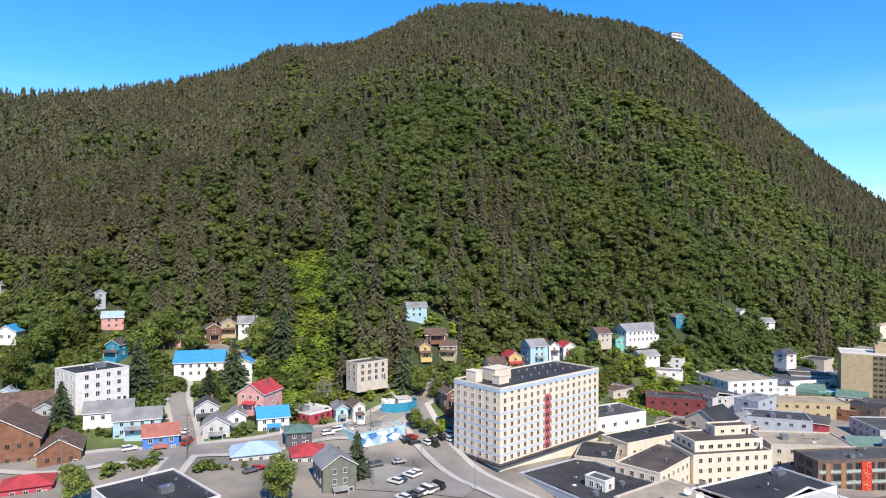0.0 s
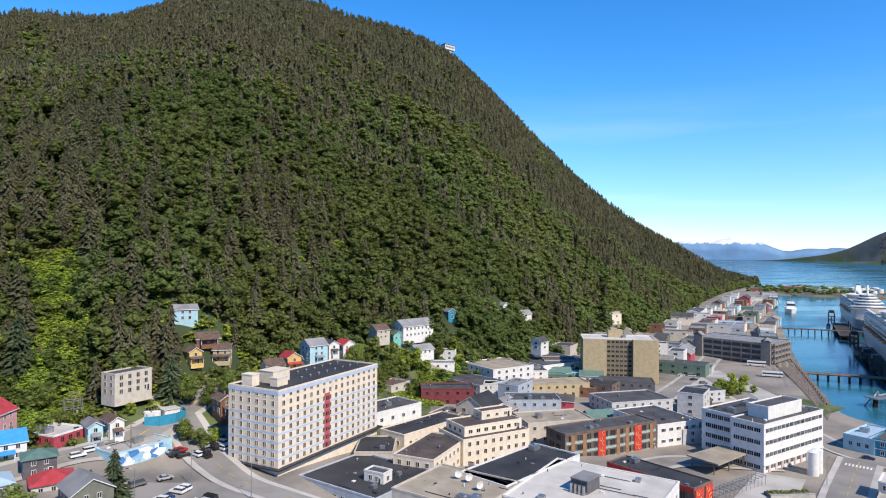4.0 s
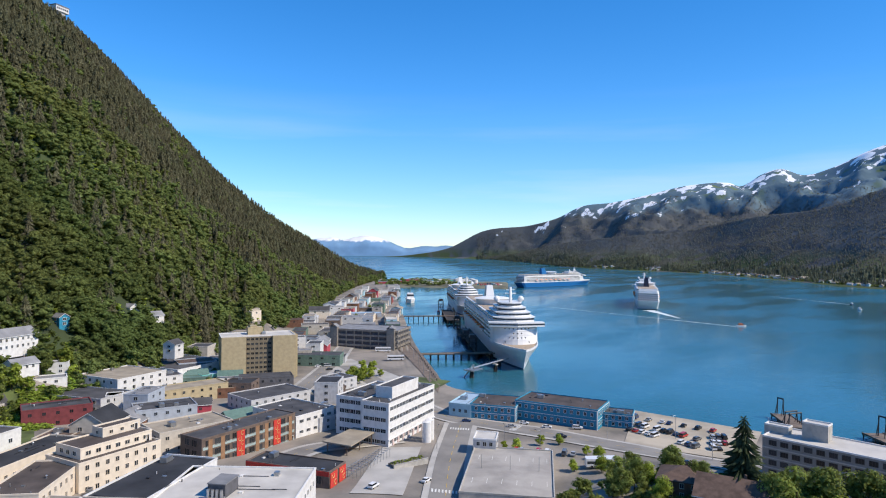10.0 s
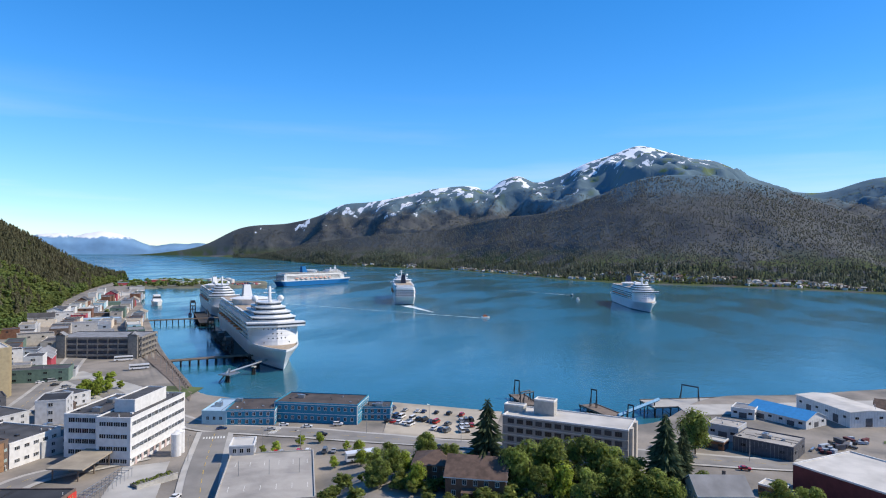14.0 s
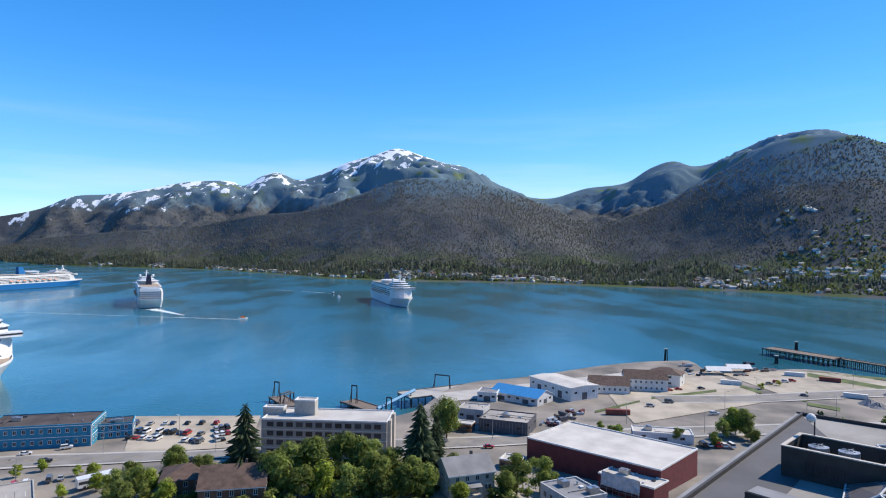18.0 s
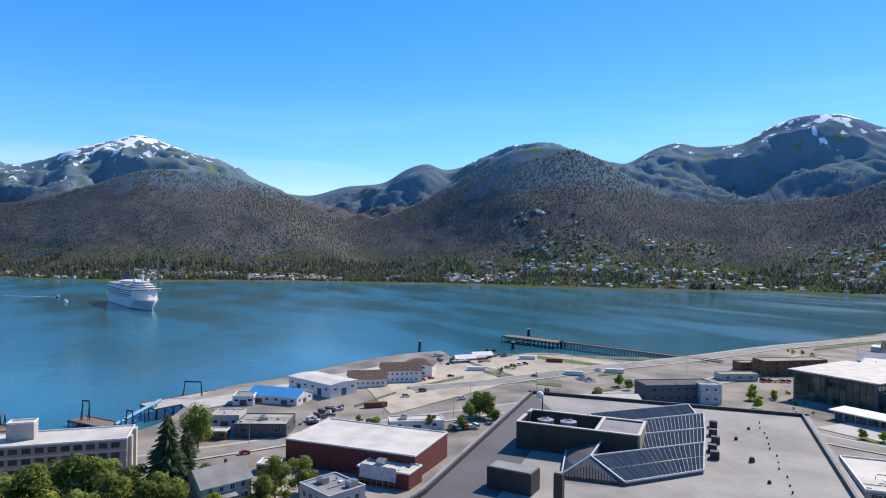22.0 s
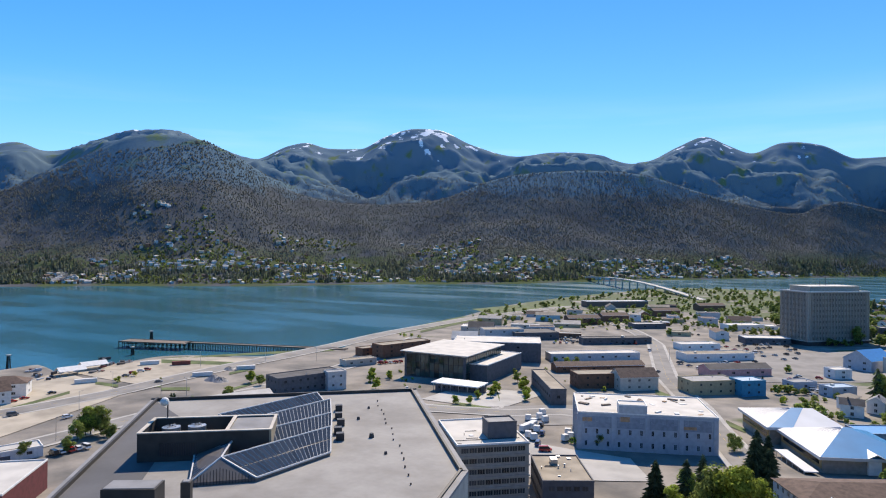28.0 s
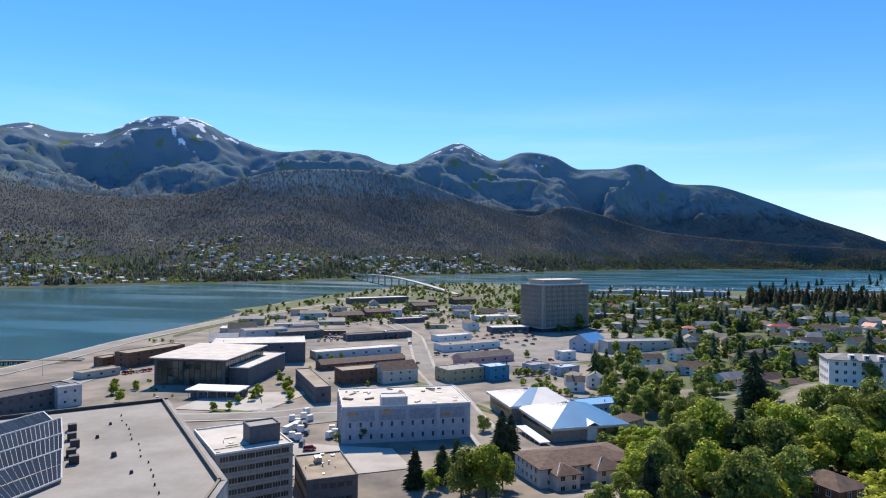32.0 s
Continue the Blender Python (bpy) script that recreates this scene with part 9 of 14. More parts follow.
plain("house", -180.1, -606.9, 3.3, 11.1, 8.0, 17.6, 5.8, "bluegrey", "r_dark", "hip", 2, 6.2, (1.3, 1.5))
plain("house", -56.8, -944.4, 157.5, 12.0, 7.7, 9.1, 5.8, "white", "r_tan", "hip", 2, 6.2, (1.3, 1.5))
plain("house", -74.1, -728.2, 40.8, 9.8, 8.4, 10.5, 5.8, "bluegrey", "r_dark", "hip", 2, 6.2, (1.3, 1.5))
plain("house", -313.7, -898.7, 75.9, 11.1, 7.8, 13.5, 5.8, "lblue", "r_red", "hip", 2, 6.2, (1.3, 1.5))
plain("house", -243.8, -784.2, 28.0, 10.7, 8.6, 15.1, 5.8, "yellow", "r_brown", "gable", 2, 6.2, (1.3, 1.5))
plain("house", -279.3, -773.3, 38.6, 10.4, 8.4, 16.2, 5.8, "bluegrey", "r_red", "gable", 2, 6.2, (1.3, 1.5))
plain("house", -208.9, -735.3, 59.7, 10.0, 7.7, 15.3, 5.8, "beige", "r_red", "hip", 2, 6.2, (1.3, 1.5))
plain("house", -81.9, -527.9, 43.8, 11.1, 8.0, 13.4, 5.8, "tan", "r_dark", "hip", 2, 6.2, (1.3, 1.5))
plain("house", -335.1, -879.4, 122.3, 11.8, 7.9, 14.2, 5.8, "bluegrey", "r_tan", "gable", 2, 6.2, (1.3, 1.5))
plain("house", -108.8, -592.0, 102.9, 11.3, 8.5, 14.0, 5.8, "beige", "r_tan", "hip", 2, 6.2, (1.3, 1.5))
plain("house", -45.8, -892.2, 129.5, 11.4, 8.6, 9.0, 5.8, "white", "r_brown", "gable", 2, 6.2, (1.3, 1.5))
plain("house", -220.6, -501.3, 79.1, 9.8, 7.1, 24.2, 5.8, "yellow", "r_grey", "gable", 2, 6.2, (1.3, 1.5))
plain("house", -358.1, -758.3, 86.7, 9.0, 7.8, 18.1, 5.8, "bluegrey", "r_dark", "gable", 2, 6.2, (1.3, 1.5))
plain("house", -123.9, -639.8, 134.8, 10.3, 8.8, 13.9, 5.8, "cream", "r_dark", "hip", 2, 6.2, (1.3, 1.5))
plain("house", 23.6, -773.9, 52.7, 9.5, 7.7, 9.0, 5.8, "tan", "r_grey", "gable", 2, 6.2, (1.3, 1.5))
plain("house", -266.3, -835.0, 150.3, 9.9, 8.9, 14.3, 5.8, "white", "r_dark", "hip", 2, 6.2, (1.3, 1.5))
plain("house", -45.5, -715.0, 40.7, 9.2, 7.6, 9.3, 5.8, "grey", "r_brown", "gable", 2, 6.2, (1.3, 1.5))
plain("house", -178.6, -1004.3, 173.1, 10.8, 7.0, 10.4, 5.8, "yellow", "r_brown", "gable", 2, 6.2, (1.3, 1.5))
shop(43.4, 264.9, 38.0, 13.9, 11.8, 14.2, 10.5, "cream", "r_brown", "flat", 3, 4.2, (1.3, 1.5))
shop(46.6, 281.9, 40.0, 20.0, 11.2, 14.1, 10.5, "beige", "r_dark", "flat", 3, 4.2, (1.3, 1.5))
shop(55.2, 303.5, 36.0, 17.2, 11.8, 13.8, 7.0, "white", "r_tan", "flat", 2, 4.2, (1.3, 1.5))
shop(78.0, 333.5, 36.0, 17.4, 11.2, 13.0, 7.0, "cream", "r_dark", "flat", 2, 4.2, (1.3, 1.5))
shop(85.5, 319.3, 36.0, 15.1, 12.0, 12.9, 7.0, "beige", "r_brown", "flat", 2, 4.2, (1.3, 1.5))
shop(95.5, 332.9, 40.0, 16.8, 14.4, 13.0, 3.5, "white", "r_dark", "gable", 1, 4.2, (1.3, 1.5))
shop(98.4, 267.6, 40.0, 15.3, 12.2, 12.8, 3.5, "beige", "r_brown", "flat", 1, 4.2, (1.3, 1.5))
shop(104.6, 249.1, -52.0, 23.0, 15.4, 12.8, 3.5, "brick", "r_dark", "flat", 1, 4.2, (1.3, 1.5))
building("shop_building", "beige two-storey shop building with a black membrane gabled roof", 111.6, 264.7, -52.0, 14.7, 16.0, 12.5, 7.0, "beige", "r_black", "gable", 2, 4.2, (1.3, 1.5))
shop(127.1, 274.5, -52.0, 14.0, 14.5, 11.3, 3.5, "brown", "r_grey", "gable", 1, 4.2, (1.3, 1.5))
shop(144.6, 295.6, 38.0, 17.2, 11.2, 10.4, 10.5, "bluegrey", "r_grey", "flat", 3, 4.2, (1.3, 1.5))
shop(176.0, 362.5, -52.0, 21.7, 13.2, 9.7, 7.0, "grey", "r_dark", "flat", 2, 4.2, (1.3, 1.5))
shop(240.2, 396.7, 38.0, 22.0, 13.5, 8.9, 3.5, "white", "r_dark", "flat", 1, 4.2, (1.3, 1.5))
shop(242.9, 414.5, 40.0, 17.3, 14.1, 8.9, 10.5, "beige", "r_dark", "flat", 3, 4.2, (1.3, 1.5))
shop(269.3, 440.2, 36.0, 17.2, 11.7, 8.7, 3.5, "cream", "r_tan", "flat", 1, 5.2, (1.3, 1.5))
building("shop_building", "red brick two-storey shop building with a black membrane flat roof", 201.5, 303.8, -52.0, 15.6, 14.1, 8.7, 7.0, "brick", "r_black", "flat", 2, 4.2, (1.3, 1.5))
shop(235.3, 366.8, 36.0, 13.8, 14.8, 9.0, 7.0, "bluegrey", "r_tan", "flat", 2, 4.2, (1.3, 1.5))
shop(265.7, 400.2, -52.0, 19.4, 14.7, 8.5, 7.0, "bluegrey", "r_dark", "flat", 2, 4.2, (1.3, 1.5))
building("shop_building", "light grey three-storey shop building with a black membrane flat roof", 274.8, 411.9, 38.0, 14.3, 13.9, 8.5, 10.5, "grey", "r_black", "flat", 3, 4.2, (1.3, 1.5))
shop(287.2, 429.8, 38.0, 13.5, 12.9, 8.5, 7.0, "dgrey", "r_grey", "flat", 2, 5.2, (1.3, 1.5))
shop(293.3, 443.1, -52.0, 13.3, 12.6, 8.5, 7.0, "white", "r_dark", "flat", 2, 5.2, (1.3, 1.5))
shop(306.2, 464.6, 36.0, 17.3, 11.2, 8.6, 10.5, "dgrey", "r_tan", "flat", 3, 5.2, (1.3, 1.5))
shop(304.2, 423.0, 40.0, 23.1, 11.7, 8.5, 7.0, "grey", "r_dark", "flat", 2, 5.2, (1.3, 1.5))
shop(323.6, 452.1, -52.0, 19.2, 11.8, 8.4, 7.0, "beige", "r_dark", "flat", 2, 5.2, (1.3, 1.5))
shop(340.5, 415.8, 40.0, 14.3, 12.8, 8.4, 7.0, "bluegrey", "r_dark", "flat", 2, 5.2, (1.3, 1.5))
building("shop_building", "light grey three-storey shop building with a black membrane flat roof", 225.5, 259.4, 38.0, 16.7, 12.1, 8.2, 10.5, "grey", "r_black", "flat", 3, 4.2, (1.3, 1.5))
shop(364.9, 421.9, 38.0, 22.8, 11.9, 8.0, 10.5, "beige", "r_dark", "flat", 3, 5.2, (1.3, 1.5))

# ---- the big office block whose roof lies close below ----
def state_office():
    root = tagged(new("state_office_building"), "office block with grey flat roof and rows of solar skylights", "building")
    root.matrix_world = pose(0, 0, 8)
    top = 46.0
    outline = [(132, -84), (83, -34.5), (72, -20), (40, -52), (50, -84), (90.5, -126.6)]
    deck = mat("worn_roof_membrane", (0.295, 0.28, 0.255), rough=0.85, var=0.15, scale=0.12, fine=1.2, stain=(0.22, 0.205, 0.185))
    dark_deck = mat("grey_roof_membrane", (0.095, 0.095, 0.10), rough=0.8, var=0.12, scale=0.1, fine=1.5)
    clad = mat("dark_bronze_cladding", (0.045, 0.04, 0.036), rough=0.6, var=0.14, fine=3)
    tanw = mat("tan_roof_wall", (0.34, 0.28, 0.20), var=0.08)
    conc = MW["concrete"]
    part("wall", prism(bmesh.new(), outline, -8, top), conc, root)
    inner = [(131, -84), (83, -36), (72.5, -22), (41.5, -52), (51, -84), (90.5, -125.2)]
    part("roof", prism(bmesh.new(), inner, top + 0.004, top + 0.06), deck, root, "worn pale grey roof membrane")
    left = [(131, -84), (83, -36), (73, -23), (70, -37), (92, -58.5), (112, -78), (122.5, -92.5)]
    part("roof_strip", prism(bmesh.new(), left[:6], top + 0.064, top + 0.1), dark_deck, root, "darker grey roof strip")
    for k in range(len(outline)):
        a, b = Vector((*outline[k], 0)), Vector((*outline[(k + 1) % len(outline)], 0))
        d = (b - a).normalized()
        nrm = Vector((d.y, -d.x, 0)) * -1
        bm = bmesh.new()
        q = [a, b, b + nrm * 0.9, a + nrm * 0.9]
        q2 = [(p.x, p.y) for p in q]
        if sum(q2[i][0] * q2[(i + 1) % 4][1] - q2[(i + 1) % 4][0] * q2[i][1] for i in range(4)) < 0:
            q2 = q2[::-1]
        prism(bm, q2, top + 0.002, top + 0.45)
        part("parapet", bm, MR["r_grey"], root)
        e = [a + nrm * 0.9, b + nrm * 0.9, b + nrm * 1.3, a + nrm * 1.3]
        q2 = [(p.x, p.y) for p in e]
        if sum(q2[i][0] * q2[(i + 1) % 4][1] - q2[(i + 1) % 4][0] * q2[i][1] for i in range(4)) < 0:
            q2 = q2[::-1]
        part("kerb", prism(bmesh.new(), q2, top + 0.104, top + 0.75), clad, root, "dark roof kerb")
    # walled plant enclosure
    ax, ay = Vector((95.4, -58.1)), Vector((80.4, -71.7))
    u = (ay - ax).normalized()
    v = Vector((-u.y, u.x)) * -1
    if v.dot(Vector((1, -1))) < 0:
        v = -v
    L, D = (ay - ax).length, 9.6

    def quad(s0, s1, t0, t1):
        q = [ax + u * s0 + v * t0, ax + u * s1 + v * t0, ax + u * s1 + v * t1, ax + u * s0 + v * t1]
        q = [(p.x, p.y) for p in q]
        if sum(q[i][0] * q[(i + 1) % 4][1] - q[(i + 1) % 4][0] * q[i][1] for i in range(4)) < 0:
            q = q[::-1]
        return q

    H1 = top + 4.6
    split = L * 0.66
    part("plant_wall", prism(bmesh.new(), quad(0, L, 0, 0.4), top + 0.1, H1), clad, root, "dark plant screen wall")
    part("plant_wall", prism(bmesh.new(), quad(0, 0.4, 0.4, D), top + 0.1, H1), clad, root)
    part("plant_wall", prism(bmesh.new(), quad(0.4, L, D - 0.4, D), top + 0.1, H1), clad, root)
    part("plant_wall", prism(bmesh.new(), quad(split, split + 0.4, 0.4, D - 0.4), top + 0.1, H1), tanw, root)
    part("plant_house", prism(bmesh.new(), quad(split + 0.4, L, 0.4, D - 0.4), top + 0.1, H1 - 0.25), tanw, root, "tan plant house")
    part("plant_house_wall", prism(bmesh.new(), quad(L, L + 0.35, 0, D), top + 0.1, H1), tanw, root)
    part("plant_roof", prism(bmesh.new(), quad(split + 0.5, L - 0.1, 0.5, D - 0.5), H1 - 0.246, H1 - 0.15), MR["r_grey"], root)
    for name, q in (("coping", quad(-0.1, L + 0.4, -0.1, 0.5)), ("coping", quad(-0.1, 0.5, 0.5, D + 0.1)), ("coping", quad(0.5, L + 0.4, D - 0.5, D + 0.1)), ("coping", quad(L - 0.05, L + 0.45, 0.5, D - 0.5)), ("coping", quad(split - 0.1, split + 0.5, 0.5, D - 0.5))):
        part(name, prism(bmesh.new(), q, H1 + 0.002, H1 + 0.16), MW["beige"], root)
    louvre = bmesh.new()
    for k in range(16):
        q = quad(3.2 + k * 0.36, 3.42 + k * 0.36, -0.12, -0.004)
        prism(louvre, q, top + 1.0, top + 3.0)
    part("louvre", louvre, M_DARK, root, "dark upright louvres")
    for s, t in ((4.0, 4.6), (8.0, 5.0)):
        c = ax + u * s + v * t
        bm = bmesh.new()
        cyl(bm, c.x, c.y, top + 0.1, top + 3.6, 1.35, 1.35, 20)
        cyl(bm, c.x, c.y, top + 3.6, top + 4.4, 1.45, 1.45, 20)
        cyl(bm, c.x, c.y, top + 4.4, top + 4.5, 1.2, 0.3, 20)
        f = part("fan_unit", bm, M_STEEL, root, "round galvanised cooling fan")
        b2 = bmesh.new()
        for k in range(6):
            a = k * math.pi / 3
            beam(b2, (c.x, c.y, top + 4.62), (c.x + 1.3 * math.cos(a), c.y + 1.3 * math.sin(a), top + 4.62), 0.05, 4)
        part("fan_guard", b2, M_DARK, f)
    bm = bmesh.new()
    cyl(bm, 0, 0, 0, 2.6, 0.12, 0.12, 8)
    beam(bm, (0, 0, 2.6), (0.3, 0.4, 3.0), 0.1)
    c = ax + u * 2.2 + v * (D - 0.2)
    pole = part("dish_pole", bm, M_DARK, root, m=Matrix.Translation((c.x, c.y, H1)))
    bm = bmesh.new()
    bmesh.ops.create_uvsphere(bm, u_segments=14, v_segments=8, radius=0.75)
    part("radome", bm, MW["white"], pole, "pale ball antenna", Matrix.Translation((0.3, 0.4, 2.9)))
    # rows of solar skylights, ridges running side by side
    frame_m = mat("pale_skylight_frame", (0.55, 0.54, 0.52), rough=0.5, var=0.06)
    rib = mat("ribbed_gable_metal", (0.11, 0.10, 0.095), rough=0.6, var=0.12)
    zt = top + 2.9

    def slope(name_, e0, e1, r1, r0, n, rows, thick=0.08):
        """A glazed slope: eave e0-e1, ridge r0-r1, laid with solar panels and pale bars."""
        e0, e1, r1, r0 = (Vector(p) for p in (e0, e1, r1, r0))
        nrm = (e1 - e0).cross(r0 - e0).normalized()
        if nrm.z < 0:
            nrm = -nrm
        q = [e0, e1, r1, r0]
        if (q[1] - q[0]).cross(q[2] - q[0]).z < 0:
            q = q[::-1]
        bm = bmesh.new()
        hi = [bm.verts.new(p) for p in q]
        lo = [bm.verts.new((p.x, p.y, top + 0.07)) for p in q]
        bm.faces.new(hi)
        bm.faces.new(lo[::-1])
        for k in range(4):
            bm.faces.new((lo[k], lo[(k + 1) % 4], hi[(k + 1) % 4], hi[k]))
        sk = part("skylight", bm, rib, root, name_)

        def at(a, b):
            return (e0.lerp(e1, a)).lerp(r0.lerp(r1, a), b)

        for i in range(n):
            for j in range(rows):
                a0, a1, b0, b1 = (i + 0.06) / n, (i + 0.94) / n, (j + 0.03) / rows, (j + 0.97) / rows
                c = [at(a0, b0), at(a1, b0), at(a1, b1), at(a0, b1)]
                if (c[1] - c[0]).cross(c[2] - c[0]).dot(nrm) < 0:
                    c = c[::-1]
                b2 = bmesh.new()
                l2, h2 = [b2.verts.new(p + nrm * 0.004) for p in c], [b2.verts.new(p + nrm * 0.06) for p in c]
                b2.faces.new(h2)
                for k in range(4):
                    b2.faces.new((l2[k], l2[(k + 1) % 4], h2[(k + 1) % 4], h2[k]))
                part("solar_panel", b2, M_SOLAR, sk)
        for i in range(n + 1):
            part("glazing_bar", beam(bmesh.new(), at(i / n, 0.0) + nrm * 0.05, at(i / n, 1.0) + nrm * 0.05, 0.05, 4), frame_m, sk)
        for p, q2 in ((e0, e1), (e1, r1), (r1, r0), (r0, e0)):
            part("edge_trim", beam(bmesh.new(), p + nrm * 0.04, q2 + nrm * 0.04, 0.16, 6), frame_m, sk, "pale edge trim")
        return sk

    A = (79.5, -61.7, zt)
    s1 = slope("front slope of the solar skylight", (73.6, -63.3, top + 0.6), (73.0, -78.2, top + 0.6), (77.9, -83.5, zt), A, 21, 2)
    slope("side slope of the solar skylight", (79.8, -56.6, top + 0.6), (90.0, -64.8, top + 0.9), (86.3, -69.6, zt), A, 11, 2)
    slope("second row of solar skylights", (80.3, -72.5, top + 0.7), (78.4, -84.2, top + 0.7), (84.4, -90.6, zt), (85.8, -75.5, zt), 18, 1)
    slope("third row of solar skylights", (86.3, -78.0, top + 0.7), (84.9, -91.2, top + 0.7), (92.2, -98.6, zt), (93.1, -82.2, zt), 18, 1)
    slope("last row of solar skylights", (93.6, -78.5, top + 0.7), (92.7, -99.2, top + 0.7), (98.9, -101.5, zt), (100.6, -77.4, zt), 22, 1)
    bm = bmesh.new()
    g = [bm.verts.new(p) for p in ((73.4, -63.4, top + 0.07), (79.9, -56.3, top + 0.07), (79.9, -56.3, top + 0.6), (79.4, -61.5, zt - 0.02), (73.4, -63.4, top + 0.6))]
    bk = [bm.verts.new(v.co + Vector((1.2, -1.1, 0))) for v in g]
    bm.faces.new(g)
    bm.faces.new(bk[::-1])
    for k in range(5):
        bm.faces.new((g[k], bk[k], bk[(k + 1) % 5], g[(k + 1) % 5]))
    bmesh.ops.recalc_face_normals(bm, faces=bm.faces[:])
    part("gable_wall", bm, rib, s1, "dark ribbed metal gable wall")
    b2 = bmesh.new()
    for k in range(1, 22):
        f = k / 22
        x, y = 73.4 + 6.5 * f, -63.4 + 7.1 * f
        hgt = (zt - top - 0.7) * (1 - abs(f - 0.55) / 0.55)
        if hgt > 0.15:
            beam(b2, (x - 0.05, y + 0.05, top + 0.1), (x + 0.02, y - 0.03, top + 0.55 + hgt * 0.9), 0.05, 4)
    part("gable_rib", b2, M_DARK, s1)
    for k, (x, y) in enumerate(((77.6, -85.6), (80.5, -88.2), (83.8, -92.6), (87.5, -96.0), (91.8, -100.8))):
        bm = box(bmesh.new(), -0.7, 0.7, -0.6, 0.6, 0, 1.3)
        cyl(bm, 0.2, -1.0, 0.4, 1.0, 0.5, 0.5, 10)
        part("vent_unit", bm, M_DARK, root, "dark vent unit", pose(x, y, top + 0.064, 0, 0, 45))
    # small roof boxes and pipes
    for (x, y, w, d, h, a) in ((79.2, -47.8, 6.8, 3.4, 3.0, 36), (71.8, -50.5, 1.2, 1.2, 4.2, 40)):
        bm = box(bmesh.new(), -w / 2, w / 2, -d / 2, d / 2, 0, h)
        b = part("roof_box", bm, clad, root, "dark roof box", pose(x, y, top + 0.1, 0, 0, a))
        bm = box(bmesh.new(), -w / 2 + 0.2, w / 2 - 0.2, -d / 2 + 0.2, d / 2 - 0.2, h + 0.002, h + 0.1)
        part("box_lid", bm, MR["r_grey"], b)
    r = random.Random(2)
    for k in range(15):
        f = k / 14
        bm = cyl(bmesh.new(), 0, 0, 0, r.uniform(0.22, 0.4), 0.13, 0.13, 7)
        part("vent_pipe", bm, M_DARK, root, "", Matrix.Translation((90 - 36 * f + r.uniform(-0.4, 0.4), -111.5 + 36 * f + r.uniform(-0.4, 0.4), top + 0.064)))
    for x, y, e in ((84, -98, 0.35), (74, -90, 0.5), (88, -106, 0.3), (66, -84, 0.3)):
        part("vent_pipe", cyl(bmesh.new(), 0, 0, 0, e * 1.6, e, e * 0.7, 9), M_DARK, root, "", Matrix.Translation((x, y, top + 0.064)))
    return root


state_office()

# ---- ships, boats and docks ----
M_SHIP = mat("ship_white_paint", (0.80, 0.80, 0.79), rough=0.4, var=0.04, scale=0.05, bump=0)
M_SHIPDARK = mat("ship_dark_glazing", (0.05, 0.06, 0.075), rough=0.2, var=0.1, bump=0)
M_SHIPBLUE = mat("ship_blue_paint", (0.012, 0.15, 0.40), rough=0.4, var=0.06, bump=0)
M_SHIPNAVY = mat("ship_navy_paint", (0.02, 0.03, 0.07), rough=0.4, var=0.06, bump=0)
M_ORANGE = mat("lifeboat_orange", (0.75, 0.18, 0.03), rough=0.5, var=0.06, bump=0)
M_TEAK = mat("ship_deck", (0.42, 0.33, 0.24), var=0.1)


def hull_outline(L, B, bow, stern=0.85, n=14, p=2.0, e=0.75):
    """Plan outline of a hull or deck, bow toward +x, counter-clockwise."""
    side = []
    for k in range(n + 1):
        u = k / n
        x = L / 2 - bow * (1 - u) ** 1.0
        side.append((x, B / 2 * (1 - u**p) ** e if u < 1 else 0.0))
    pts = [(-L / 2, -B / 2 * stern), (-L / 2 + 6, -B / 2)] + [(x, -y) for x, y in side] + [(x, y) for x, y in side[::-1][1:]] + [(-L / 2 + 6, B / 2), (-L / 2, B / 2 * stern)]
    return pts


def loft(bm, lower, upper, z0, z1, mi=0, cap=True):
    lo, hi = [bm.verts.new((*p, z0)) for p in lower], [bm.verts.new((*p, z1)) for p in upper]
    n = len(lo)
    for k in range(n):
        bm.faces.new((lo[k], lo[(k + 1) % n], hi[(k + 1) % n], hi[k])).material_index = mi
    if cap:
        bm.faces.new(hi).material_index = mi
        bm.faces.new(lo[::-1]).material_index = mi
    return bm


